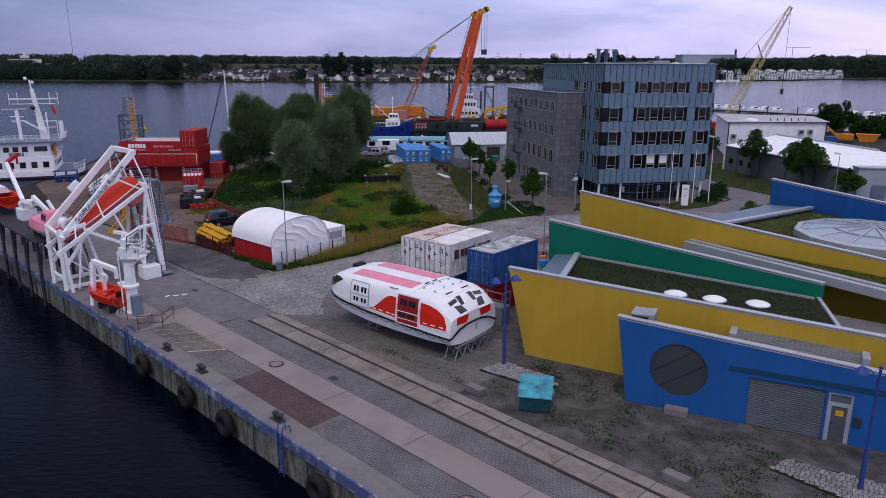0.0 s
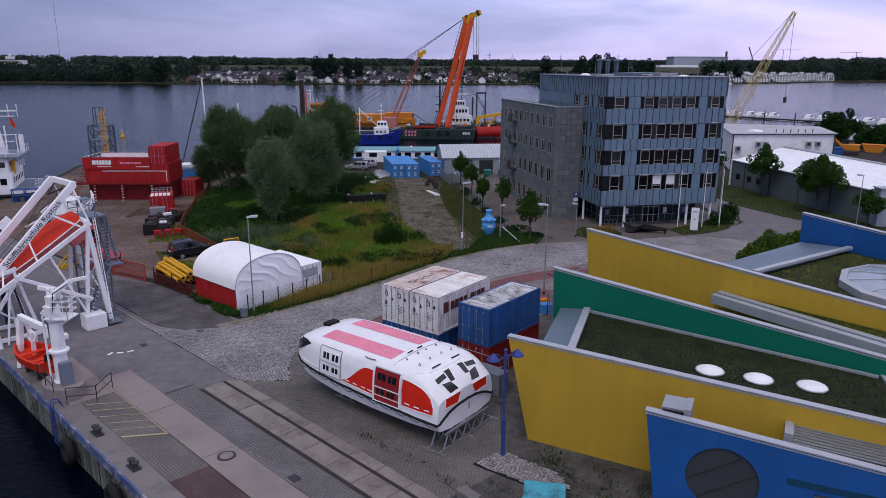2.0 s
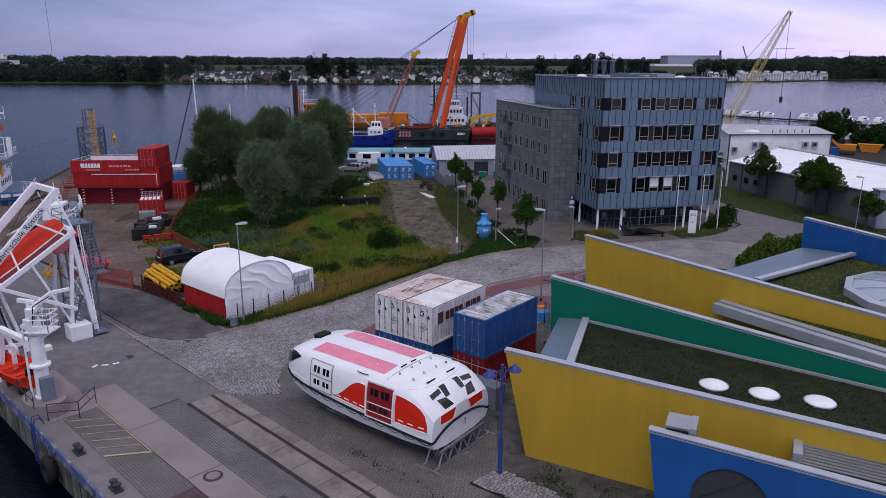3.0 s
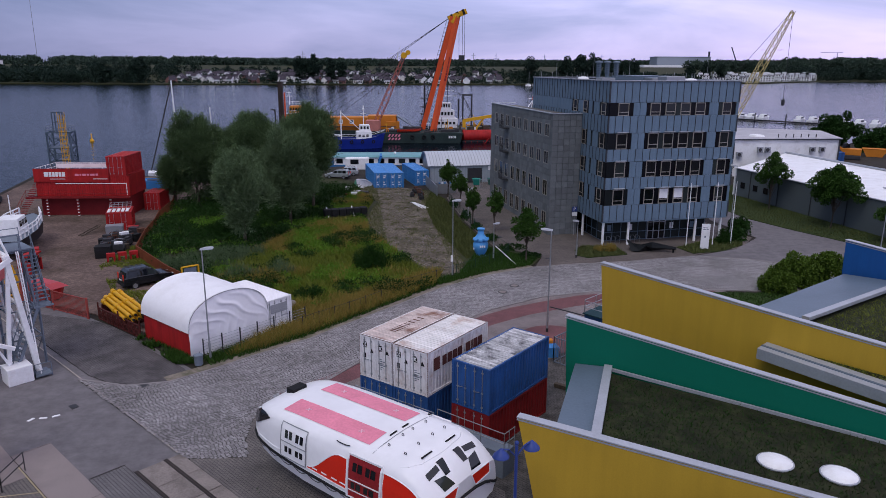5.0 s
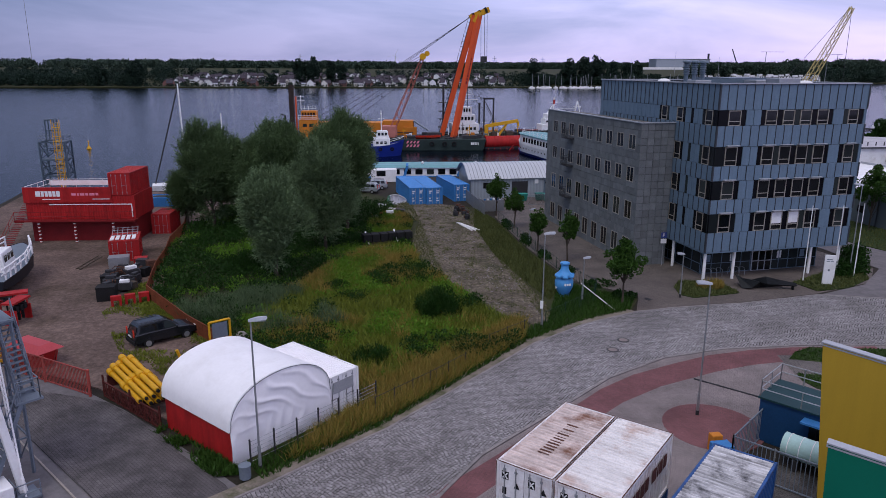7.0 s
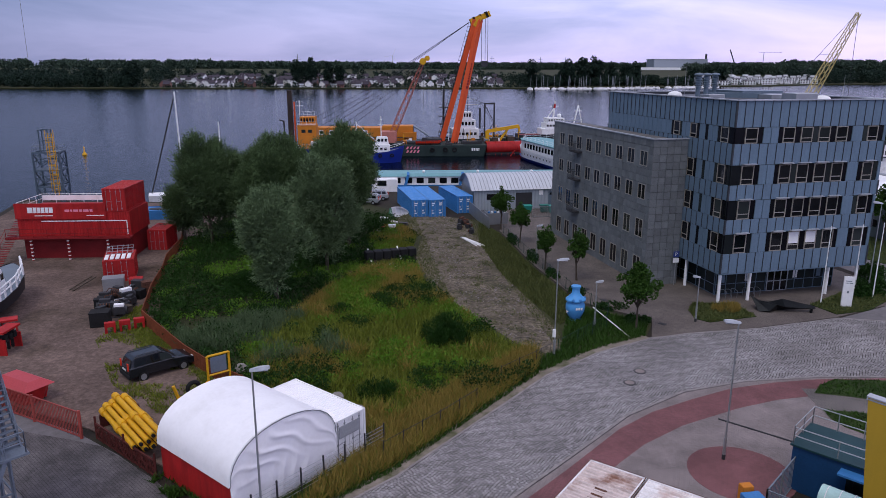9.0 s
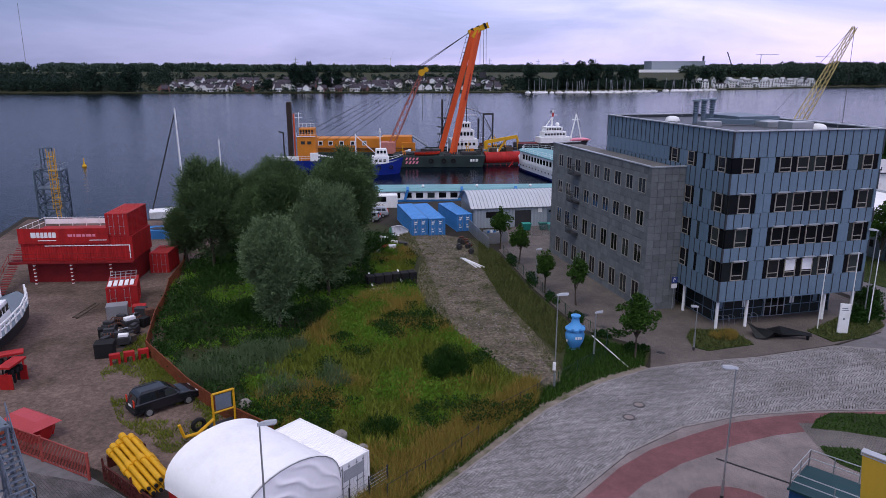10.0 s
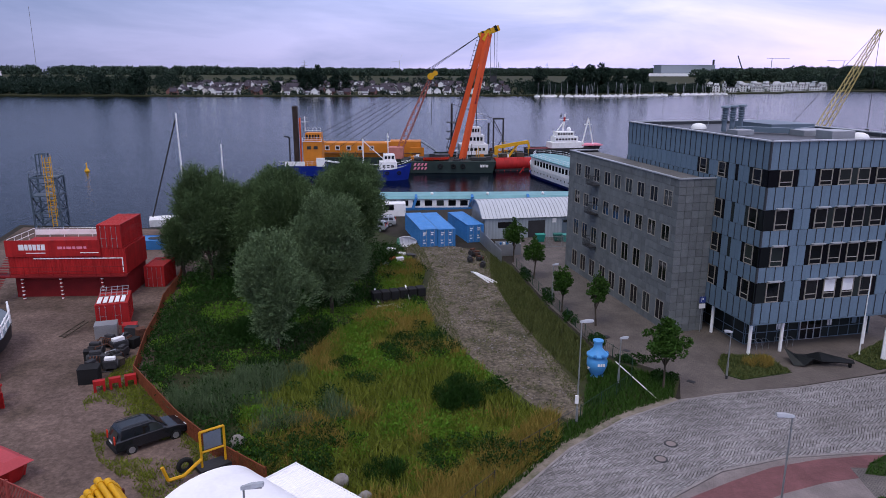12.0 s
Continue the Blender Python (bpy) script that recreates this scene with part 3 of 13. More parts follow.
sheet("pavement_grey", strip(10.9, 1.4, 130, 3.5), M_PAVER, "grey brick paving")
sheet("pavement_concrete", strip(-11.6, 3.5, 130, 5.45), M_SLAB, "smooth pale concrete strip")
sheet("pavement_landing", strip(-16.5, 0.9, -8.9, 3.5), M_SLAB, "pale concrete by the crane foot")
sheet("pavement_brick", strip(-6.4, 5.45, 130, 7.32), M_PAVER, "grey brick paving beside the rails")
sheet("pavement_old", [quay(-4.5, 9.85), quay(130, 9.85), (300, 40), (60, 60), (23, 46), (9.3, 58), (4.2, 60.6), (0.7, 61.0), (-3.7, 56.3), (-7.1, 50.4), (-9.6, 47.2), (-9.4, 44.5), (-8.9, 42.9)], M_YARDBRICK, "old dark brick paving with weeds")
sheet("pavement_boat", [quay(-4.5, 9.82), quay(13.5, 9.82), (4.4, 33.0), (4.6, 40), (-3.0, 47), (-5.6, 50.8), (-8.3, 49.6), (-9.8, 47.2), (-9.4, 44.5), (-8.9, 42.9)], M_PAVER_BROWN, "brown brick paving under the lifeboat")
sheet("pavement_front", [(10.4, 79.4), (14.0, 80.6), (20, 81.9), (28, 84.6), (35, 88.2), (38, 93), (36, 100), (30, 112), (12, 135), (3, 135), (0.8, 118), (3.4, 101), (6.4, 88.2), (11.6, 83.6)], M_FRONTPAVE, "warm grey paving in front of the office building")
sheet("road_asphalt", [(28, 84.2), (34, 87.5), (38.6, 93), (36.5, 103), (38, 112), (47, 112), (51, 98), (56, 84), (300, 74), (300, 62), (45, 72.2), (40, 80), (34, 83)], M_ASPHALT, "grey asphalt side road", "road")

KERB_N = [(-22.4, 51.7), (-18.9, 50.9), (-16.4, 51.5), (-14.4, 53.4), (-11.8, 56.2), (-8.8, 59.2), (-3.2, 66.6), (0.9, 72.0), (5.4, 76.2), (10.2, 79.2), (14.0, 80.4), (20.0, 81.6), (28.0, 84.2), (33.5, 83.2), (40, 79.5), (46, 76.0), (120, 74)]
KERB_S = [(120, 66), (45, 71.4), (27, 72.2), (20.3, 72.1), (14.5, 71.3), (9.8, 69.6), (5.2, 66.2), (0.8, 61.3), (-3.6, 56.5), (-7.0, 50.6), (-9.6, 47.2), (-9.3, 44.4), (-8.7, 42.7)]
ROAD = KERB_N + KERB_S + [quay(-4.6, 9.75), quay(-7.5, 9.7)]
sheet("road", ROAD, M_JOINT, "sandy joints of the cobbled road", "road")
ROAD_Z = 0.004 * lay


def offset_line(line, d):
    """The line moved d metres to its left."""
    out = []
    for i, p in enumerate(line):
        a, b = Vector(line[max(i - 1, 0)]), Vector(line[min(i + 1, len(line) - 1)])
        t = (b - a).normalized()
        out.append((p[0] - t.y * d, p[1] + t.x * d))
    return out


def ribbon(name, line, d0, d1, material, label, z=None):
    a, b = offset_line(line, d0), offset_line(line, d1)
    return sheet(name, a + b[::-1], material, label)


CYC = KERB_S[2:10][::-1]  # from the lifeboat round to the office front
ribbon("pavement_walk", CYC, -0.12, -9.5, M_WALKPAVE, "beige paved footway")
sheet("pavement_cycle", [(-9.0, 50.0), (-6.8, 52.3), (-3.9, 55.3), (0.4, 60.0), (4.3, 64.5), (6.9, 66.7), (10.0, 68.5), (13.1, 70.1), (16.4, 71.1), (19.8, 71.7), (26, 72.0),
                         (26, 69.9), (18.6, 69.2), (15.6, 68.5), (12.6, 67.3), (8.3, 65.0), (5.3, 62.7), (-0.2, 56.9), (-3.2, 53.6), (-6.6, 49.8)], M_CYCLE, "red paved cycle track")
sheet("pavement_circle", [(9.7 + 2.75 * math.cos(a), 59.8 + 2.75 * math.sin(a)) for a in [i * math.pi / 16 for i in range(32)]], M_CYCLE, "round red paved patch round a lamp post")
sheet("pavement_brown_path", [(18.0, 70.2), (45, 70.0), (50, 60), (30, 63.4), (18.6, 64.2), (17.7, 66.0)], M_PAVER_BROWN, "brown paved path between two lawns")
LAWN_N = [(21.0, 71.7), (19.6, 70.8), (18.5, 69.5), (20.6, 69.0), (22.8, 68.2), (28, 66.8), (44, 64.5), (48, 70.6)]
LAWN_S = [(17.9, 67.1), (20.0, 66.8), (21.6, 66.2), (27, 64.6), (40, 62.4), (30, 60.5), (18.9, 63.9), (18.1, 64.9), (17.75, 66.0)]
sheet("lawn_north", LAWN_N, M_LAWN, "mown grass strip beside the cobbled road", "lawn")
sheet("lawn_south", LAWN_S, M_LAWN, "mown grass strip beside the hall", "lawn")
sheet("pavement_apron", [(-29.7, 59.1), (-22.1, 52.4), (-20.2, 51.3), (-18.4, 51.1), (-16.6, 51.5), (-15.3, 52.4), (-16.2, 53.6), (-19.7, 56.6), (-21.3, 58.6), (-25.8, 62.0), (-27.9, 62.7), (-30.8, 63.5), (-33.0, 64.2)], M_APRON, "brownish block paving before the yard gate")

# the yard, the meadow and the gravel track
sheet("yard", [(-27.5, 64.0), (-36, 68), (-52, 80), (-66, 98), (-69, 118), (-74, 137), (-50, 136), (-38, 128), (-38, 110), (-33.6, 90), (-30.8, 82.5), (-25, 75.0), (-19.6, 68.8), (-21.2, 59.8), (-24.6, 62.0)], M_GRAVEL, "reddish gravel yard", "yard")
MEADOW = [(-14.6, 53.6), (-11.9, 56.5), (-8.9, 59.6), (-3.4, 67.0), (0.7, 72.4), (5.2, 76.6), (10.0, 79.5), (11.4, 82.8), (6.2, 87.4), (3.2, 100), (0.6, 117), (-2.0, 124), (-12, 128), (-22, 140), (-38, 132), (-38, 110), (-33.6, 90), (-30.8, 82.5), (-25, 75), (-19.6, 68.8), (-20.6, 59.6)]
sheet("meadow", MEADOW, M_MEADOW, "weedy meadow floor", "meadow")
TRACK = [(1.8, 75.6), (3.0, 77.5), (3.0, 81.5), (1.6, 88.5), (0.2, 98), (-1.4, 110), (-2.6, 124), (-13.5, 131), (-15.5, 126), (-9.5, 114), (-9.8, 103), (-7.6, 93), (-3.8, 84), (-0.6, 77.8)]
sheet("track", TRACK, M_PATH, "stony gravel track through the meadow", "track")
sheet("pavement_ramp", [(-3.6, 66.6), (-1.8, 69.2), (-3.6, 70.9), (-5.2, 69.4)], M_SLAB, "short concrete ramp at the kerb")
sheet("lawn_bed", [(15.4, 83.9), (16.4, 83.0), (21.0, 84.5), (20.4, 88.0), (16.6, 88.2), (15.6, 86.2)], M_LAWN, "planted bed with grass", "lawn")
sheet("lawn_sign", [(27.4, 87.9), (28.4, 85.2), (32, 86.4), (35.4, 89.2), (36.6, 92.6), (33.5, 92.5)], M_LAWN, "grass bed with flagpoles", "lawn")
sheet("lawn_hall", [(41.8, 104), (45, 97), (49.5, 89), (58, 80), (61, 84), (57.6, 96), (52.4, 118), (50.8, 132), (44, 130), (40, 116)], M_LAWN, "sloping grass strip before the warehouse", "lawn")


def kerb_stones(line, d, w=0.16, h=0.10, step=0.95):
    s = Shape()
    line = offset_line(line, d)
    for a, b in zip(line, line[1:]):
        a, b = Vector(a), Vector(b)
        n = max(1, int((b - a).length / step))
        for k in range(n):
            p, q = a.lerp(b, k / n), a.lerp(b, (k + 0.975) / n)
            t = (q - p).normalized()
            side = Vector((-t.y, t.x)) * w / 2
            j = random.uniform(-0.012, 0.012)
            s.prism([tuple(p - side), tuple(q - side), tuple(q + side), tuple(p + side)], -0.05, h + j)
    return s


M_SANDV = mat("sandy_verge", (0.20, 0.17, 0.14), 0.95, var=0.35, scale=1.2, fine=9, bump=0.5, dirt=(0.06, 0.07, 0.025), dirt_amount=0.9, dirt_scale=0.8)
ribbon("pavement_verge", KERB_N[2:10], 0.06, 0.85, M_SANDV, "worn sandy strip behind the kerb")
setting("kerb_1", kerb_stones(KERB_N, 0.0), M_KERB, "pale granite kerb beside the meadow", "kerb")
setting("kerb_2", kerb_stones(KERB_S[1:10], 0.0), M_KERB, "pale granite kerb beside the cycle track", "kerb")

# granite setts of the road, laid in wavy courses
def setts(poly, x0, y0, x1, y1, turn, z):
    s, rnd = Shape(), random.Random(5)
    ca, sa = math.cos(radians(turn)), math.sin(radians(turn))
    W, H = 0.21, 0.172
    cx, cy = (x0 + x1) / 2, (y0 + y1) / 2
    R = math.hypot(x1 - x0, y1 - y0) / 2
    for j in range(int(-R / H), int(R / H)):
        off = rnd.random() * W
        for i in range(int(-R / W), int(R / W)):
            a = i * W + off
            b = j * H + 0.13 * math.sin(a * 1.5) + 0.02 * math.sin(a * 4.1 + j)
            x, y = cx + a * ca - b * sa, cy + a * sa + b * ca
            if not (x0 < x < x1 and y0 < y < y1) or not inside((x, y), poly):
                continue
            w, h = W * rnd.uniform(0.80, 0.95) / 2, H * rnd.uniform(0.78, 0.93) / 2
            t = radians(turn) + 0.195 * math.cos(a * 1.5) + rnd.uniform(-0.10, 0.10)
            c, d = math.cos(t), math.sin(t)
            zt = z + rnd.uniform(0.016, 0.034)
            lo = [(x + px * c - py * d, y + px * d + py * c, z) for px, py in ((-w, -h), (w, -h), (w, h), (-w, h))]
            k = rnd.uniform(0.70, 0.82)
            hi = [(x + k * (px * c - py * d), y + k * (px * d + py * c), zt) for px, py in ((-w, -h), (w, -h), (w, h), (-w, h))]
            s.add(lo + hi, [(4, 5, 6, 7), (0, 1, 5, 4), (1, 2, 6, 5), (2, 3, 7, 6), (3, 0, 4, 7)])
    return s


setting("cobblestones", setts(ROAD, -23, 37, 46, 85, 48, ROAD_Z), M_SETT, "grey granite cobbles in wavy courses", "cobblestones", kind="stuff")

# rails with their concrete slabs
RAIL_U0 = -5.4
for k, v in enumerate((7.4, 8.93)):
    setting("rail_groove_%d" % (k + 1), Shape().prism(strip(RAIL_U0, v - 0.10, 130, v + 0.10), -0.05, 0.062), M_GROOVE, "dark rail groove in the quay", "rail groove")
    setting("rail_%d" % (k + 1), Shape().prism(strip(RAIL_U0, v - 0.03, 130, v + 0.03), 0.0, 0.07), M_RAIL, "rusty crane rail sunk in concrete", "rail")
rail_bed = thing("rail_bed", "worn concrete slabs between the crane rails", "concrete slabs", kind="structure")
slab_a = Shape().prism([(0, 0), (2.06, 0), (2.06, 1.31), (0, 1.31)], -0.05, 0.06).data("slab", M_RAILSLAB)
slab_b = Shape().prism([(0, 0), (2.06, 0), (2.06, 0.72), (0, 0.72)], -0.05, 0.055).data("slab", M_RAILSLAB)
for k in range(32):
    u = RAIL_U0 + 0.05 + 2.1 * k
    for v, me in ((7.51, slab_a), (9.05, slab_b)):
        ob = new("slab", me)
        ob.parent = rail_bed
        x, y = quay(u, v)
        ob.matrix_basis = pose(x, y, random.uniform(-0.006, 0.006), random.uniform(-0.15, 0.15), random.uniform(-0.15, 0.15), -42.0)

# ---- the office building with its stone-clad wing ----
def cut(ob, cutter):
    """Cuts a shape out of an object's mesh."""
    c = new("cutter", cutter.data("cutter", None))
    c.matrix_basis = ob.matrix_basis
    b = ob.modifiers.new("cut", 'BOOLEAN')
    b.operation, b.object, b.solver = 'DIFFERENCE', c, 'EXACT'
    me = bpy.data.meshes.new_from_object(ob.evaluated_get(bpy.context.evaluated_depsgraph_get()))
    ob.modifiers.clear()
    ob.data = me
    bpy.data.objects.remove(c)
    return ob


OFFICE = frame_at(18.7, 87.8, 14.0)
OW, OD, OTOP, OLOW = 16.0, 24.0, 18.5, 2.95
office = thing("office_building", "blue-grey panelled office building with bands of dark windows", "office building", OFFICE)
ROWS4 = [(4.8, 6.6), (7.95, 9.7), (11.1, 12.85), (14.75, 16.15)]
# recessed core and ground floor
part("core", Shape().box(0.35, 0.35, OLOW, OW - 0.35, OD - 0.3, OTOP - 0.35), M_FIN, office, "dark wall behind the panels")
part("ground_floor_wall", Shape().box(1.5, 2.6, 0.0, OW - 1.2, OD - 0.6, OLOW), M_BLACKPANEL, office, "dark glazed recessed ground floor")
part("soffit", Shape().box(0.05, 0.05, OLOW - 0.12, OW - 0.05, OD, OLOW), M_FACADE, office)
part("roof_deck", Shape().box(0.3, 0.3, OTOP - 0.62, OW - 0.3, OD - 0.3, OTOP - 0.5), M_ROOFFELT, office, "grey felt roof deck")
cop = Shape()
for a, b in (((0, 0.14), (OW, 0.14)), ((0.14, 0), (0.14, OD)), ((OW - 0.14, 0), (OW - 0.14, OD)), ((0, OD - 0.14), (OW, OD - 0.14))):
    cop.bar((*a, OTOP), (*b, OTOP), 0.44, 0.10)
part("parapet_coping", cop, M_COPING, office, "pale metal parapet coping")
par = Shape()
for x0, y0, x1, y1 in ((0.14, 0.14, OW - 0.14, 0.34), (0.14, 0.34, 0.34, OD - 0.34), (OW - 0.34, 0.34, OW - 0.14, OD - 0.34), (0.14, OD - 0.34, OW - 0.14, OD - 0.14)):
    par.box(x0, y0, OTOP - 1.0, x1, y1, OTOP - 0.04)
part("parapet", par, M_FIN, office)

panel_cache = {}


def panel(w, h, material, parent, m, name="panel", depth=0.07):
    key = (round(w, 2), round(h, 2), material.name, depth)
    if key not in panel_cache:
        e = 0.02
        panel_cache[key] = Shape().loft([[(0, 0, 0), (w, 0, 0), (w, 0, h), (0, 0, h)], [(0, -depth + e, 0), (w, -depth + e, 0), (w, -depth + e, h), (0, -depth + e, h)],
                                         [(e, -depth, e), (w - e, -depth, e), (w - e, -depth, h - e), (e, -depth, h - e)]]).data(name, material)
    ob = new(name, panel_cache[key])
    ob.parent = parent
    ob.matrix_basis = m
    return ob


def office_window(w, h, parent, m, open_angle=0.0, blind=False, rail=True):
    """A pane in a bronze frame with a low rail; its front looks along local -y."""
    fr = Shape()
    t = 0.07
    for x0, z0, x1, z1 in ((0, 0, t, h), (w - t, 0, w, h), (t, 0, w - t, t), (t, h - t, w - t, h)):
        fr.box(x0, -0.08, z0, x1, 0.02, z1)
    if rail:
        fr.box(t, -0.09, h * 0.26, w - t, 0.0, h * 0.26 + 0.06)
    ob = part("window", fr, M_FRAME, parent)
    ob.matrix_basis = m
    g = part("pane", Shape().box(t, -0.03, t, w - t, -0.005, h - t), M_GLASS, ob)
    if blind:
        b = part("blind", Shape().box(t, -0.038, h * 0.35, w - t, -0.032, h - t), M_WHITE, ob, "pale blind half down")
    return ob


def facade(face_m, length, groups, bands, rows, blinds=(), canopy=True):
    """One face: panels between the window rows, dark panels and windows in the rows; groups: (start, kinds) along the face."""
    cols = max(1, round(length / 0.9))
    cw = length / cols
    for z0, z1 in bands:
        for k in range(cols):
            panel(cw - 0.036, z1 - z0 - 0.04, M_FACADE, office, face_m @ pose(k * cw + 0.018, 0.12, z0 + 0.02))
    for z0, z1 in bands:
        blade = Shape().box(-0.016, 0.0, 0, 0.016, 0.14, z1 - z0).data("fin", M_FIN)
        for k in range(cols + 1):
            ob = new("fin", blade)
            ob.parent = office
            ob.matrix_basis = face_m @ pose(k * cw, 0, z0)
    for r, (z0, z1) in enumerate(rows):
        x = 0.0
        used = []
        for start, kinds in groups:
            x = start
            for kind, w in kinds:
                if kind == "d":
                    panel(w - 0.02, z1 - z0, M_BLACKPANEL, office, face_m @ pose(x + 0.01, 0.14, z0), "dark_panel", 0.05)
                elif kind == "w":
                    office_window(w - 0.04, z1 - z0 - 0.04, office, face_m @ pose(x + 0.02, 0.14, z0 + 0.02), blind=(r, round(start + x)) in blinds)
                used.append((x, x + w))
                x += w
            if canopy and r < 3 and len(kinds) > 1:
                for (kind, w), (a, b) in zip(kinds, used[-len(kinds):]):
                    if kind == "w":
                        part("sun_shade", Shape().bar(face_m @ Vector((a, -0.12, z1 + 0.12)), face_m @ Vector((b, -0.12, z1 + 0.12)), 0.34, 0.07), M_COPING, office, "slim metal sun shade")
        # pale panels fill the rest of the row
        used.sort()
        edge, gaps = 0.0, []
        for a, b in used + [(length, length)]:
            if a - edge > 0.12:
                gaps.append((edge, a))
            edge = max(edge, b)
        for a, b in gaps:
            n = max(1, round((b - a) / 0.9))
            for k in range(n):
                panel((b - a) / n - 0.05, z1 - z0 - 0.02, M_FACADE, office, face_m @ pose(a + k * (b - a) / n + 0.025, 0.12, z0 + 0.01))


BANDS = [(OLOW, 4.8), (6.6, 7.95), (9.7, 11.1), (12.85, 14.75), (16.15, OTOP - 0.06)]
win4 = [("d", 0.45), ("w", 1.25), ("d", 0.6), ("w", 1.25), ("d", 0.6), ("w", 1.25), ("d", 0.6), ("w", 1.25), ("d", 0.45)]
facade(Matrix(), OW, [(0.0, [("d", 1.15), ("w", 1.3), ("d", 0.5)]), (4.55, win4), (13.45, [("d", 0.5), ("w", 1.15), ("d", 0.55)])], BANDS, ROWS4, {(0, 2), (0, 13), (0, 11)})
left_m = Matrix(((0, 1, 0, 0), (-1, 0, 0, OD), (0, 0, 1, 0), (0, 0, 0, 1)))  # local x runs towards the front
facade(left_m, OD, [(OD - 0.6, [("d", 0.6)]), (OD - 2.5, [("d", 0.45), ("w", 1.15), ("d", 0.3)]), (OD - 4.4, [("d", 0.45)]), (OD - 6.9, [("w", 1.1), ("d", 0.45)]), (OD - 10.2, [("d", 0.4), ("w", 1.1), ("d", 0.4)])], BANDS, ROWS4, canopy=False)
right_m = Matrix(((0, -1, 0, OW), (1, 0, 0, 0), (0, 0, 1, 0), (0, 0, 0, 1)))
facade(right_m, OD, [(0.6, [("d", 0.5), ("w", 1.2), ("d", 0.5)])], BANDS, ROWS4, canopy=False)
# columns under the overhang, entrance and bicycle racks
for x, y in ((0.45, 0.5), (3.6, 0.5), (12.2, 0.5), (15.5, 0.5), (0.45, 6.0)):
    part("column", Shape().tube((x, y, 0), (x, y, OLOW - 0.1), 0.15, seg=14), M_WHITE, office, "white round column", smooth=True)
for k in range(13):
    x = 1.55 + k * (OW - 2.8) / 12
    part("glazing_bar", Shape().box(x - 0.03, 2.55, 0, x + 0.03, 2.6, OLOW - 0.12), M_FACADE, office)
for k in range(14):
    y = 2.7 + k * 1.5
    part("glazing_bar", Shape().box(1.45, y - 0.03, 0, 1.5, y + 0.03, OLOW - 0.12), M_FACADE, office)
for z in (0.08, 1.05, 2.2):
    part("transom", Shape().box(1.5, 2.56, z - 0.03, OW - 1.2, 2.6, z + 0.03), M_FACADE, office)
    part("transom", Shape().box(1.46, 2.6, z - 0.03, 1.5, OD - 0.6, z + 0.03), M_FACADE, office)
# pale plates put a lighter interior onto the dark ground-floor glazing
for k in range(5):
    x = 2.0 + k * 2.7
    part("entrance_poster", Shape().box(x, 2.565, 1.2, x + 0.5, 2.575, 1.95), M_WHITE if k % 2 else M_FACADE, office)
ent = Shape()
for x in (7.2, 7.95, 8.7, 9.45):
    ent.box(x - 0.05, 2.5, 0, x + 0.05, 2.58, 2.7)
for z in (0.05, 1.05, 2.1, 2.7):
    ent.box(7.2, 2.5, z - 0.05, 9.45, 2.58, z + 0.03)
part("entrance_frame", ent, M_COPING, office, "pale metal entrance frame")
part("entrance_glass", Shape().box(7.2, 2.53, 0.05, 9.45, 2.55, 2.7), M_GLASS, office)
for x in (1.7, 2.3, 2.9, 4.2, 4.8, 5.4):
    part("bicycle_rack", Shape().path([(x, 2.0, 0), (x, 2.0, 0.75), (x + 0.1, 1.6, 0.85), (x + 0.1, 1.2, 0.75), (x + 0.1, 1.2, 0)], 0.025), M_GALV, office)
# roof plant
for k, (x, y) in enumerate(((4.9, 13.6), (6.7, 14.9), (8.6, 16.2))):
    vent = Shape().tube((x, y, OTOP - 0.5), (x, y, OTOP + 1.9), 0.24, seg=12)
    for z in (0.75, 1.0, 1.25, 1.5, 1.75):
        vent.lathe([(0.24, z - 0.05), (0.36, z - 0.05), (0.36, z + 0.04), (0.24, z + 0.1)], 12, m=pose(x, y, OTOP))
    vent.lathe([(0.25, 1.9), (0.5, 1.95), (0.46, 2.1), (0.02, 2.2)], 12, m=pose(x, y, OTOP))
    part("roof_vent", vent, M_ZINC, office, "grey roof vent with ringed cowl", smooth=30)
part("roof_unit", Shape().box(8.6, 3.4, OTOP - 0.5, 11.0, 5.4, OTOP + 0.42), M_GALV, office, "pale ventilation unit", bevel=0.05)
part("roof_unit", Shape().box(8.9, 7.2, OTOP - 0.5, 12.4, 9.4, OTOP + 0.18), M_GALV, office, bevel=0.05)
part("roof_unit", Shape().box(3.2, 9.0, OTOP - 0.5, 5.0, 10.6, OTOP + 0.15), M_GALV, office, bevel=0.05)
part("duct", Shape().bar((5.4, 12.4, OTOP), (9.4, 9.0, OTOP), 0.5, 0.5).bar((9.4, 9.0, OTOP), (13, 11, OTOP), 0.4, 0.4), M_ZINC, office)
for x, y, r in ((12.2, 4.2, 0.8), (4.6, 17.5, 0.8)):
    part("roof_dome", Shape().lathe([(r, OTOP - 0.5), (r, OTOP - 0.2), (r * 0.8, OTOP + 0.05), (r * 0.4, OTOP + 0.18), (0.05, OTOP + 0.2)], m=pose(x, y, 0)), M_WHITE, office, "white roof dome", smooth=True)
part("roof_house", Shape().box(9.5, 12.5, OTOP - 0.5, 14.5, 19.0, OTOP + 0.35), M_ZINC, office)
for x, y, h in ((6.7, 19, 3.2), (10.4, 16, 2.6), (13.8, 3.5, 2.0), (2.0, 20.5, 2.4)):
    part("rod", Shape().tube((x, y, OTOP - 0.5), (x, y, OTOP + h), 0.025, 0.01, seg=5), M_GALV, office)

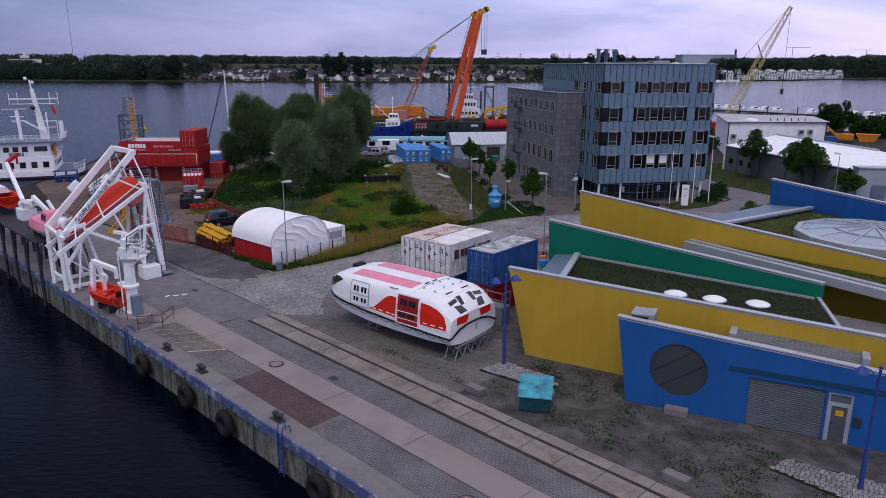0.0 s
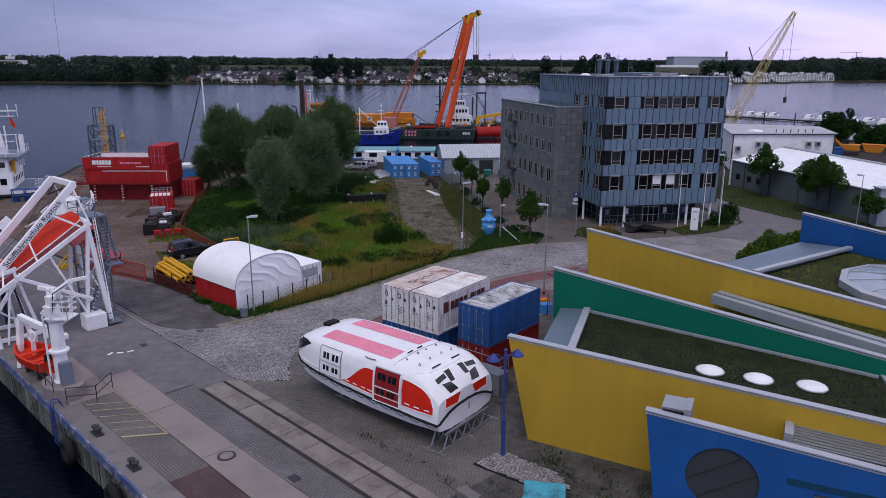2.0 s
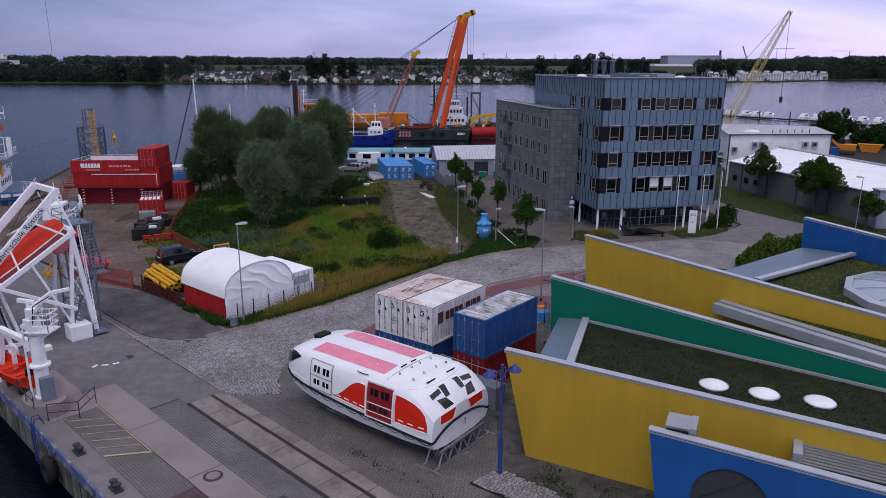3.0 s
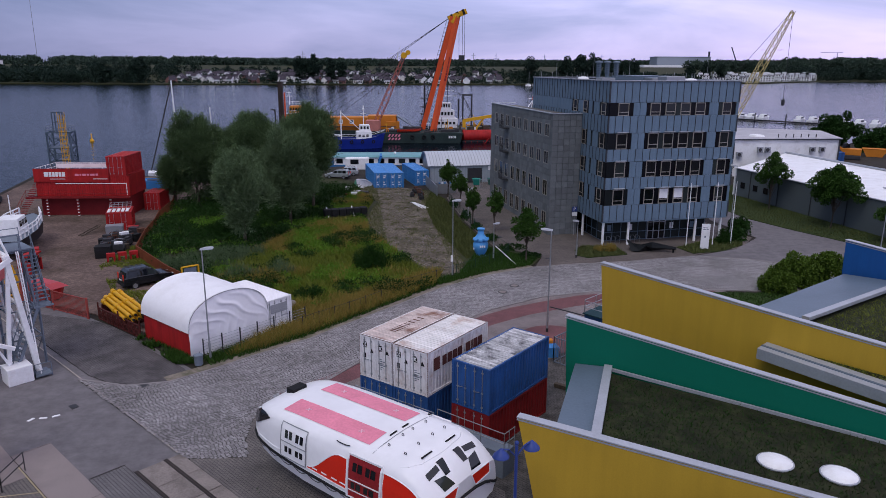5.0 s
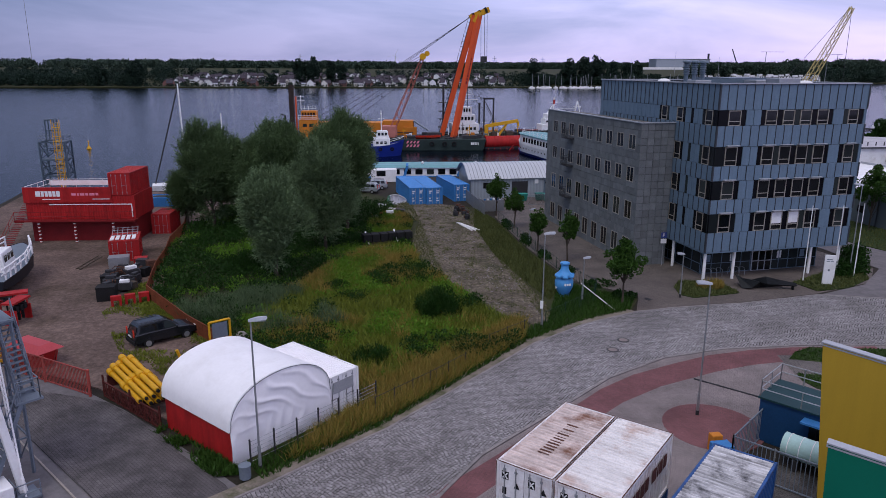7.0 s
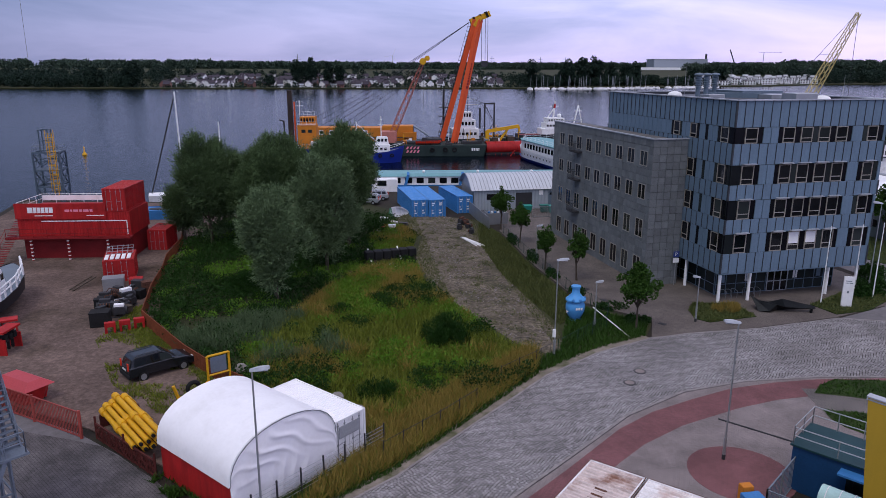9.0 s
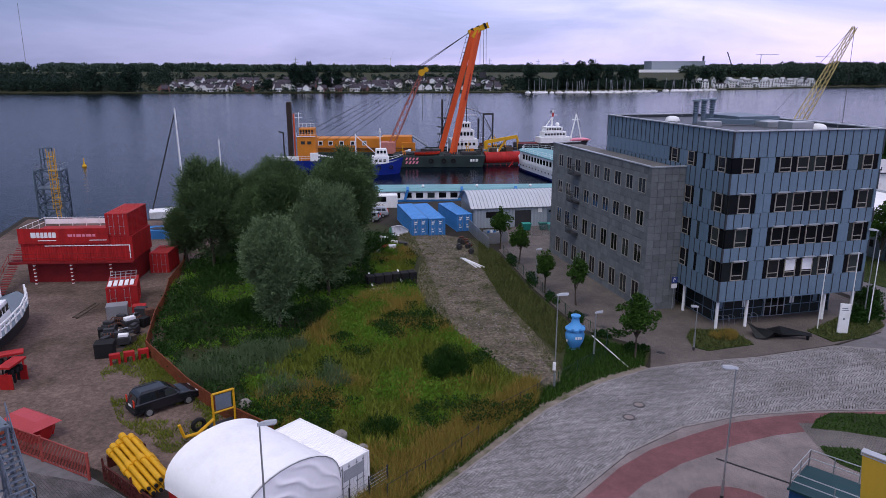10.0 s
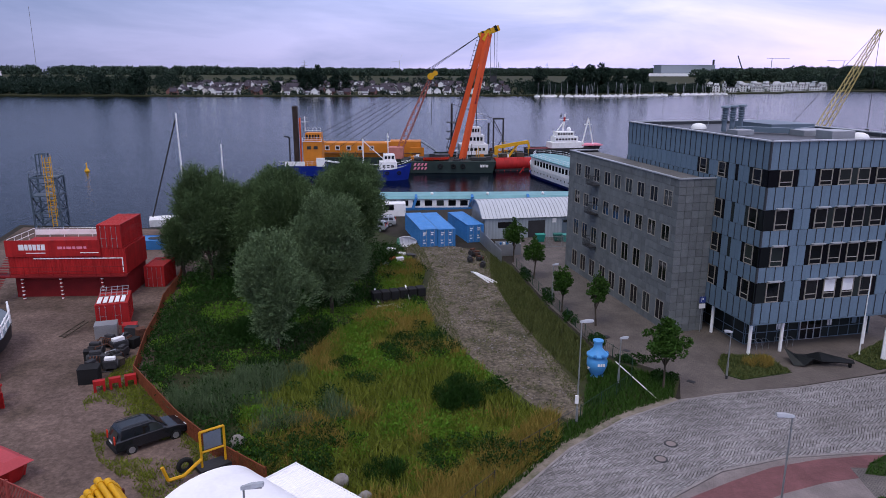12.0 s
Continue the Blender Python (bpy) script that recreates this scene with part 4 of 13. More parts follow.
# ---- the wing: stone panels as pieces, strip windows, small balconies ----
wing = thing("office_wing", "four-storey office wing clad in grey stone panels", "office building", OFFICE)
WX, WY0, WY1, WT = -3.7, 6.8, 31.5, 14.6
part("wall_core", Shape().box(WX + 0.08, WY0 + 0.08, 0.0, -0.02, WY1, WT - 0.3), M_FIN, wing)
part("roof_deck", Shape().box(WX + 0.2, WY0 + 0.2, WT - 0.45, -0.02, WY1 - 0.2, WT - 0.28), M_ROOFFELT, wing, "grey gravel roof")
c = Shape()
c.bar((WX, WY0 + 0.1, WT), (0, WY0 + 0.1, WT), 0.36, 0.1).bar((WX + 0.1, WY0, WT), (WX + 0.1, WY1, WT), 0.36, 0.1).bar((WX, WY1 - 0.1, WT), (0, WY1 - 0.1, WT), 0.36, 0.1)
part("parapet_coping", c, M_COPING, wing, "pale metal parapet coping")
c = Shape().box(WX + 0.03, WY0 + 0.03, WT - 0.7, WX + 0.25, WY1, WT - 0.04).box(WX + 0.25, WY0 + 0.03, WT - 0.7, -0.02, WY0 + 0.25, WT - 0.04)
part("parapet", c, M_FIN, wing)
WROWS = [(0.75, 2.75), (4.7, 6.6), (8.55, 10.1), (11.85, 13.35)]
WCOLS = [1.7, 4.25, 6.8, 9.3, 11.8, 14.2, 16.9, 19.4, 21.9]
rowh = (WT - 0.05) / 20
# front face, piece by piece
for r in range(20):
    for k in range(5):
        w = (-WX) / 5
        panel(w - 0.03, rowh - 0.03, M_STONE, wing, pose(WX + k * w + 0.015, WY0 + 0.06, r * rowh + 0.015), "stone_panel", 0.06)
# long face: the panels next to the front are pieces, the others one mesh
rest = Shape()
wl_m = Matrix(((0, 1, 0, WX), (-1, 0, 0, WY0), (0, 0, 1, 0), (0, 0, 0, 1)))  # local x runs to the far end as -x
ncol = 33
cw = (WY1 - WY0) / ncol
for r in range(20):
    for k in range(ncol):
        a, b, z0, z1 = k * cw, (k + 1) * cw, r * rowh, (r + 1) * rowh
        if any(b > c0 - 0.72 and a < c0 + 0.72 and z1 > w0 + 0.05 and z0 < w1 - 0.05 for c0 in WCOLS for w0, w1 in WROWS):
            continue
        if k < 8:
            ob = panel(cw - 0.03, rowh - 0.03, M_STONE, wing, Matrix(((0, 1, 0, WX + 0.06), (-1, 0, 0, WY0 + b - 0.015), (0, 0, 1, z0 + 0.015), (0, 0, 0, 1))), "stone_panel", 0.06)
        else:
            e = random.uniform(0, 0.006)
            rest.box(WX - e, WY0 + a + 0.015, z0 + 0.015, WX + 0.06, WY0 + b - 0.015, z1 - 0.015)
for w0, w1 in WROWS:
    r0 = next(r for r in range(20) if (r + 1) * rowh > w0 + 0.05)
    r1 = max(r for r in range(20) if r * rowh < w1 - 0.05)
    for c0 in WCOLS:
        k0 = next(k for k in range(ncol) if (k + 1) * cw > c0 - 0.72)
        k1 = max(k for k in range(ncol) if k * cw < c0 + 0.72)
        a, b, z0, z1 = k0 * cw + 0.015, (k1 + 1) * cw - 0.015, r0 * rowh + 0.015, (r1 + 1) * rowh - 0.015
        for xa, xb, za, zb in ((a, c0 - 0.72, z0, z1), (c0 + 0.72, b, z0, z1), (c0 - 0.72, c0 + 0.72, z0, w0), (c0 - 0.72, c0 + 0.72, w1, z1)):
            if xb - xa > 0.01 and zb - za > 0.01:
                rest.box(WX - 0.003, WY0 + xa, za, WX + 0.07, WY0 + xb, zb)
tagged(part("stone_cladding", rest, M_STONE, wing, "grey stone cladding of the far end"), kind="stuff")
for w0, w1 in WROWS:
    for i, c0 in enumerate(WCOLS):
        m = Matrix(((0, 1, 0, WX + 0.05), (-1, 0, 0, WY0 + c0 + 0.72), (0, 0, 1, w0), (0, 0, 0, 1)))
        ob = office_window(1.44, w1 - w0, wing, m, rail=False)
        part("mullion", Shape().box(0.69, -0.07, 0.05, 0.75, 0.0, w1 - w0 - 0.05), M_FRAME, ob)
        if i == 6 and w0 > 3:
            bo = part("balcony", Shape().box(-0.2, -0.95, -0.35, 1.64, 0.0, -0.22), M_DARK, wing, "small dark steel balcony")
            for k in range(12):
                x = -0.2 + k * 1.84 / 11
                part("baluster", Shape().box(x - 0.012, -0.95, -0.22, x + 0.012, -0.92, 0.75), M_DARK, bo)
            part("handrail", Shape().bar((-0.2, -0.93, 0.75), (1.64, -0.93, 0.75), 0.05).bar((-0.2, -0.93, 0.75), (-0.2, 0, 0.75), 0.05).bar((1.64, -0.93, 0.75), (1.64, 0, 0.75), 0.05), M_DARK, bo)
            bo.matrix_basis = m

# ---- the low hall with coloured wall slabs and planted roofs ----
hall = thing("coloured_hall", "low hall with yellow, green and blue wall slabs and planted roofs", "hall building")


def on(p0, deg, s, n=0.0):
    """A place s metres along a wall line and n metres behind it."""
    a = radians(deg)
    return (p0[0] + s * math.cos(a) - n * math.sin(a), p0[1] + s * math.sin(a) + n * math.cos(a))


def slab_wall(p0, deg, top_l, top_r, s_end, lean, material, name, label, thick=0.34, base=0.0):
    """A wall slab with a sloping top and a leaning free end, and its metal coping. Returns the wall object; local x along it, y behind."""
    m = frame_at(p0[0], p0[1], deg)
    ob = part(name, Shape().loft([[(0, y, base), (s_end, y, base), (s_end, y, top_r), (lean, y, top_l)] for y in (thick, 0.0)]), material, hall, label)
    ob.matrix_basis = m
    co = Shape().bar((lean - 0.05, thick / 2, top_l + 0.05), (s_end, thick / 2, top_r + 0.05), thick + 0.08, 0.06)
    co.bar((lean - 0.05, thick / 2, top_l - 0.06), (s_end, thick / 2, top_r - 0.06), thick + 0.04, 0.06)
    part("coping", co, M_COPING, ob, "pale zinc coping")
    return ob


P_BLUE, P_Y1, P_G, P_Y2, P_B2 = ((11.2, 29.9), -22.3), ((5.95, 36.1), -26.0), ((8.4, 45.8), -35.0), ((11.9, 52.4), -44.7), ((29.3, 57.5), -60.0)
blue_wall = slab_wall(*P_BLUE, 4.93, 2.95, 28.0, -0.7, M_BLUEW, "blue_wall", "blue rendered wall slab")
y1_wall = slab_wall(*P_Y1, 5.72, 4.4, 38.0, -1.32, M_YELLOW, "yellow_wall", "yellow rendered wall slab with a leaning end")
g_wall = slab_wall(*P_G, 6.88, 5.52, 18.75, -0.3, M_GREENW, "green_wall", "green rendered wall slab")
y2_wall = slab_wall(*P_Y2, 7.92, 5.95, 36.0, -0.75, M_YELLOW, "yellow_wall", "long yellow rendered wall slab")
b2_wall = slab_wall(*P_B2, 8.4, 7.0, 34.0, -0.2, M_BLUEW, "blue_wall", "blue rendered wall slab behind the planted roof")

# round window
circle = [(2.66 + 1.5 * math.cos(i * math.pi / 24), 2.4 + 1.5 * math.sin(i * math.pi / 24)) for i in range(48)]
cut(blue_wall, Shape().loft([[(x, y, z) for x, z in circle] for y in (0.12, -0.3)]))
rw = part("round_window", Shape().loft([[(x, y, z) for x, z in circle] for y in (0.119, 0.10)]), M_REFLECTGLASS, blue_wall, "large round dark window")
bars = Shape()
for k in (-0.55, 0.35):
    c = Vector((2.66 + k * 0.6, 0.09, 2.4 - k * 0.8))
    d = Vector((0.82, 0, 0.57)) * math.sqrt(max(1.5 ** 2 - (k * 1.0) ** 2, 0.1))
    bars.bar(c - d, c + d, 0.04, 0.05, up=(0, 1, 0))
part("glazing_bar", bars, M_DARK, rw)
# roller shutter, door and dark band
cut(blue_wall, Shape().box(6.2, -0.3, -0.1, 9.72, 0.16, 2.72).box(9.85, -0.3, -0.1, 10.95, 0.16, 2.68))
sh = part("roller_shutter", Shape().box(6.2, 0.12, 0, 9.72, 0.158, 2.7), M_SHUTTER, blue_wall, "grey roller shutter, closed")
sl = Shape()
for k in range(24):
    sl.loft([[(6.22, 0.12, 0.05 + k * 0.11), (6.22, 0.085, 0.08 + k * 0.11), (6.22, 0.085, 0.12 + k * 0.11), (6.22, 0.12, 0.15 + k * 0.11)],
             [(9.70, 0.12, 0.05 + k * 0.11), (9.70, 0.085, 0.08 + k * 0.11), (9.70, 0.085, 0.12 + k * 0.11), (9.70, 0.12, 0.15 + k * 0.11)]])
part("shutter_slats", sl, M_SHUTTER, sh)
dr = part("door", Shape().box(9.85, 0.1, 0.0, 10.95, 0.158, 2.68), M_SHUTTER, blue_wall, "grey metal door with slatted panels")
df = Shape()
for x0, z0, x1, z1 in ((9.85, 0, 9.95, 2.68), (10.85, 0, 10.95, 2.68), (9.95, 2.58, 10.85, 2.68), (9.95, 2.05, 10.85, 2.15), (9.95, 0, 10.05, 2.05), (10.75, 0, 10.85, 2.05), (10.05, 1.95, 10.75, 2.05)):
    df.box(x0, 0.04, z0, x1, 0.1, z1)
part("door_frame", df, M_COPING, dr)
ds = Shape()
for k in range(15):
    ds.box(10.06, 0.075, 0.1 + k * 0.12, 10.74, 0.1, 0.18 + k * 0.12)
part("door_slats", ds, M_SHUTTER, dr)
part("warning_sign", Shape().box(10.25, 0.05, 1.45, 10.6, 0.07, 1.75), M_YELLOWP, dr, "yellow warning sign")
part("door_handle", Shape().bar((10.1, 0.03, 1.05), (10.22, 0.03, 1.05), 0.03).box(10.1, 0.03, 0.97, 10.14, 0.07, 1.13), M_DARK, dr)
part("wall_box", Shape().box(11.05, -0.12, 1.15, 11.4, 0.0, 1.6), M_DARK, blue_wall, "dark wall box", bevel=0.02)
part("dark_band", Shape().box(5.15, -0.02, 2.9, 27.9, -0.001, 3.2), mat("blue_green_band", (0.008, 0.05, 0.10), 0.6), blue_wall, "dark blue-green band")

# planted roofs
roof = part("planted_roof", Shape().prism([(10.1, 43.9), (7.75, 36.2), (22.0, 29.2), (23.6, 35.2)], 4.2, 4.55), M_SEDUM, hall, "planted roof with dark grass")
part("roof_strip", Shape().loft([[(8.7, 45.6, 4.3), (10.1, 44.4, 4.66), (10.1, 44.4, 4.4), (8.7, 45.6, 4.0)], [(6.15, 36.4, 4.75), (7.75, 35.8, 4.9), (7.75, 35.8, 4.6), (6.15, 36.4, 4.5)]]), M_ZINC, hall, "sloping blue-grey metal roof strip")
part("roof_kerb", Shape().bar((10.2, 44.3, 4.72), (7.85, 35.9, 4.95), 0.42, 0.2), M_COPING, hall, "pale roof kerb")
part("roof_kerb", Shape().bar((10.3, 44.15, 4.62), (23.3, 35.0, 4.62), 0.12, 0.16), M_COPING, hall)
part("roof_kerb", Shape().bar((23.6, 35.2, 4.6), (22.0, 28.9, 4.75), 0.2, 0.16), M_COPING, hall)
part("end_wall", Shape().prism([(6.9, 37.0), (9.1, 45.0), (9.6, 44.8), (7.4, 36.8)], 0.0, 4.2), M_FIN, hall, "dark end wall below the roof strip")
part("lower_roof", Shape().prism([(23.7, 35.3), (22.1, 28.9), (39.0, 20.2), (44, 24), (26.8, 33.2)], 3.4, 3.7), M_ROOFFELT, hall, "dark lower roof")
for x, y in ((15.05, 35.4), (17.15, 34.5), (19.45, 33.75)):
    d = part("skylight_dome", Shape().lathe([(0.66, 4.5), (0.68, 4.62), (0.64, 4.66), (0.5, 4.74), (0.3, 4.79), (0.03, 4.81)], seg=24, m=pose(x, y, 0)), M_WHITE, hall, "white skylight dome", smooth=True)
    part("dome_kerb", Shape().torus(0.68, 0.04, 24, 6, m=pose(x, y, 4.62)), M_COPING, d)
part("planted_roof", Shape().prism([(18.4, 45.0), (19.15, 45.9), (44.0, 21.5), (43, 13.0), (26.9, 33.6)], 5.3, 5.62), M_SEDUM, hall, "planted roof strip with dry grass")
gut = Shape().loft([[(18.0, 44.6, 5.15), (18.9, 45.5, 5.3), (18.9, 45.5, 5.72), (18.0, 44.6, 5.72)], [(42.6, 12.1, 5.1), (43.5, 13.0, 5.2), (43.5, 13.0, 5.6), (42.6, 12.1, 5.6)]])
part("fascia", gut, M_COPING, hall, "pale metal fascia and gutter")
part("gutter_groove", Shape().bar((18.4, 45.0, 5.735), (43.0, 12.6, 5.62), 0.16, 0.05), M_ZINC, hall)
part("planted_roof", Shape().prism([(21.2, 44.2), (21.6, 46.9), (31.0, 53.9), (46.2, 28.0), (37.2, 28.0)], 6.0, 6.3), M_SEDUM, hall, "planted roof with dry tufts")
part("roof_strip", Shape().loft([[(20.0, 49.8, 6.2), (21.3, 46.8, 6.62), (21.3, 46.8, 6.3), (20.0, 49.8, 5.9)], [(28.9, 56.8, 6.25), (31.0, 53.7, 6.62), (31.0, 53.7, 6.3), (28.9, 56.8, 5.95)]]), M_ZINC, hall, "wide blue-grey metal roof strip")
part("roof_kerb", Shape().bar((21.4, 46.7, 6.66), (31.1, 53.6, 6.66), 0.4, 0.2), M_COPING, hall)
part("end_wall", Shape().prism([(20.8, 50.0), (28.2, 56.6), (29.4, 55.8), (21.4, 46.4)], 0.0, 5.85), M_FIN, hall, "wall below the roof strip")
# many-sided glass roof light
SK = (31.0, 43.6)
ring = lambda r, z, n=12: [(SK[0] + r * math.cos(2 * math.pi * (i + 0.5) / n), SK[1] + r * math.sin(2 * math.pi * (i + 0.5) / n), z) for i in range(n)]
part("roof_light_kerb", Shape().loft([ring(5.2, 6.2), ring(5.2, 6.75), ring(4.8, 6.85), ring(4.75, 6.6)]), M_COPING, hall, "pale twelve-sided roof light kerb")
part("roof_light_glass", Shape().loft([ring(4.9, 6.68), ring(4.0, 6.85), ring(0.2, 7.25)]), mat("milky_roof_glass", (0.24, 0.29, 0.33), 0.25, var=0.1, bump=0.02, spec=0.6), hall, "milky glass roof light")
rb = Shape()
for i in range(12):
    a = 2 * math.pi * (i + 0.5) / 12
    rb.bar((SK[0] + 4.9 * math.cos(a), SK[1] + 4.9 * math.sin(a), 6.74), (SK[0] + 0.3 * math.cos(a), SK[1] + 0.3 * math.sin(a), 7.3), 0.09, 0.09)
for r, z in ((2.6, 7.04),):
    p = ring(r, z)
    for i in range(12):
        rb.bar(p[i - 1], p[i], 0.08, 0.08)
part("roof_light_bar", rb, M_COPING, hall)
# louvred plant screen and a small hood between the blue and yellow walls
lv_m = Matrix.Translation((16.4, 29.6, 3.2)) @ pose(0, 0, 0, 0, 0, -24.5)
for lx, lz in ((0, 1.15), (6.3, 0.95)):
    part("louvre_end", Shape().box(lx, 0, 0, lx + 0.35, 1.3, lz), M_COPING, hall, "pale end of a plant screen").matrix_basis = lv_m
for k in range(7):
    part("louvre", Shape().bar((0.35, 0.1 + k * 0.18, 0.72 + 0.05 * k), (6.3, 0.1 + k * 0.18, 0.56 + 0.05 * k), 0.15, 0.05), M_GALV, hall, "grey louvre slat").matrix_basis = lv_m
part("louvre_bed", Shape().box(0.3, 0, -0.2, 6.3, 1.3, 0.45), M_DARK, hall).matrix_basis = lv_m
hd_m = Matrix.Translation((11.0, 30.25, 3.0)) @ pose(0, 0, 0, 0, 0, -22.3)
part("hood", Shape().box(0.2, 0.2, 0, 1.2, 1.5, 2.1).box(1.2, 0.2, 0, 1.45, 1.5, 2.15), M_GALV, hall, "small metal hood").matrix_basis = hd_m
part("hood_glass", Shape().box(0.25, 0.1, 1.2, 1.15, 0.19, 2.0), M_BLACKPANEL, hall).matrix_basis = hd_m
part("gap_roof", Shape().prism([on(*P_BLUE, 0.2, 0.34), on(*P_BLUE, 27, 0.34), on(*P_Y1, 30, -0.01), on(*P_Y1, 7, -0.01)], 2.6, 2.9), M_ROOFFELT, hall)

# ---- the big lifeboat on its stands ----
def interp(x, table):
    for (xa, ya), (xb, yb) in zip(table, table[1:]):
        if x <= xb:
            k = max(0.0, (x - xa) / (xb - xa))
            return ya + (yb - ya) * k
    return table[-1][1]


BEAM = [(-6.95, 0.75), (-6.8, 1.3), (-6.4, 1.85), (-5.7, 2.25), (-4.4, 2.5), (-2.5, 2.6), (0.0, 2.62), (3.6, 2.62), (5.0, 2.54)]
KEEL = [(-6.95, 1.75), (-6.4, 1.45), (-5.0, 1.15), (-2.5, 0.85), (0, 0.75), (3, 0.8), (5.0, 0.98)]
RAILZ = [(-6.95, 2.4), (-5.0, 2.2), (-2.5, 2.0), (1.0, 1.78), (5.0, 1.62)]
ROOFZ = [(-6.95, 2.75), (-6.85, 3.1), (-6.6, 3.42), (-6.2, 3.72), (-5.6, 4.0), (-4.8, 4.13), (-3.4, 4.17), (1.6, 4.17), (1.75, 4.12), (3.1, 4.12), (3.6, 4.04), (4.2, 3.76), (4.7, 3.3), (4.92, 3.06), (5.0, 2.94)]


def boat_section(x):
    b, k, g, r = interp(x, BEAM), interp(x, KEEL), interp(x, RAILZ), interp(x, ROOFZ)
    h = r - g
    return [(0.0, k), (b * 0.55, k + 0.04), (b * 0.90, k + (g - k) * 0.30), (b, g), (b * 0.992, g + h * 0.25), (b * 0.972, g + h * 0.55), (b * 0.93, g + h * 0.80), (b * 0.85, g + h * 0.905), (b * 0.69, g + h * 0.955), (b * 0.28, g + h * 0.99), (0.0, r)]


def boat_y(x, z):
    p = boat_section(x)
    for (ya, za), (yb, zb) in zip(p, p[1:]):
        if za <= z <= zb and zb > za:
            return ya + (yb - ya) * (z - za) / (zb - za)
    return 0.0


def boat_z(x, y):
    p = boat_section(x)[3:]
    for (ya, za), (yb, zb) in zip(p, p[1:]):
        if yb <= abs(y) <= ya and ya > yb:
            return za + (zb - za) * (ya - abs(y)) / (ya - yb)
    return p[-1][1]


def side_patch(x0, x1, lo, hi, nx=16, nz=5, side=-1, lift=0.02):
    """A skin on the boat's side between two heights."""
    s = Shape()
    rings = []
    for i in range(nx + 1):
        x = x0 + (x1 - x0) * i / nx
        za, zb = lo(x), hi(x)
        rings.append([(x, side * (boat_y(x, za + (zb - za) * j / nz) + lift), za + (zb - za) * j / nz) for j in range(nz + 1)])
    s.loft(rings, closed=False)
    return s


def roof_patch(corners, n=8, lift=0.02):
    """A skin on the roof over a four-cornered outline in plan."""
    a, b, c, d = [Vector(p) for p in corners]
    rings = []
    for i in range(n + 1):
        p, q = a.lerp(b, i / n), d.lerp(c, i / n)
        ring = []
        for j in range(n + 1):
            r = p.lerp(q, j / n)
            ring.append((r.x, r.y, boat_z(r.x, r.y) + lift))
        rings.append(ring)
    return Shape().loft(rings, closed=False)


def framed(corners, r):
    """A raised bead along a closed line of corners."""
    return Shape().path(list(corners) + [corners[0]], r, 5)


def patch_edge(x0, x1, lo, hi, side, lift, n=10):
    """The closed outline of a side patch."""
    xs_ = [x0 + (x1 - x0) * i / n for i in range(n + 1)]
    down = [(x, side * (boat_y(x, lo(x)) + lift), lo(x)) for x in xs_]
    return down + [(x, side * (boat_y(x, hi(x)) + lift), hi(x)) for x in xs_[::-1]]


BOAT_M = pose(-1.51, 39.34, 0, 0, 0, -35.4)
lifeboat = thing("lifeboat", "large white enclosed lifeboat with red panels, on steel stands", "lifeboat", BOAT_M)
M_GEL = mat("white_gelcoat", (0.80, 0.795, 0.81), 0.32, var=0.04, scale=0.6, fine=4, bump=0.03, dirt=(0.60, 0.59, 0.60), dirt_amount=0.35, dirt_scale=0.5)
xs = [-6.95, -6.85, -6.75, -6.6, -6.4, -6.1, -5.8, -5.4, -5.0, -4.6, -4.0, -3.4, -2.5, -1.2, 0, 1.6, 1.75, 3.1, 3.4, 3.7, 4.0, 4.2, 4.45, 4.7, 4.92, 5.0]
hull, top = [], []
for x in xs:
    p = boat_section(x)
    low, up = p[:4], p[3:]
    hull.append([(x, y, z) for y, z in low[::-1]] + [(x, -y, z) for y, z in low[1:]])
    top.append([(x, -y, z) for y, z in up] + [(x, y, z) for y, z in up[::-1][1:]])
s = Shape().loft(hull, closed=False)
s.add(hull[0], [tuple(range(len(hull[0])))]).add(hull[-1], [tuple(range(len(hull[-1])))[::-1]])
part("hull", s, M_GEL, lifeboat, smooth=35)
s = Shape().loft(top, closed=False)
s.add(top[0], [tuple(range(len(top[0])))]).add(top[-1], [tuple(range(len(top[-1])))[::-1]])
part("canopy", s, M_GEL, lifeboat, smooth=35)
rail = [(x, -interp(x, BEAM) - 0.03, interp(x, RAILZ)) for x in xs]
arch = [(5.05, -2.35, 1.66), (5.06, -2.0, 1.86), (5.07, -1.5, 2.06), (5.08, -0.8, 2.2), (5.08, 0, 2.24)]
rail = rail + arch + [(x, -y, z) for x, y, z in arch[::-1][1:]] + [(x, -y, z) for x, y, z in rail[::-1]]
part("fender", Shape().path(rail, 0.065, 6), M_BLACK, lifeboat, "black rubber fender round the hull")
M_BOATDOOR = mat("dark_red_door", (0.26, 0.016, 0.02), 0.3, var=0.3, scale=1.0)
M_BOATRED = mat("boat_red", (0.62, 0.022, 0.008), 0.4, var=0.05, scale=1.0, fine=9, bump=0.02, spec=0.25)
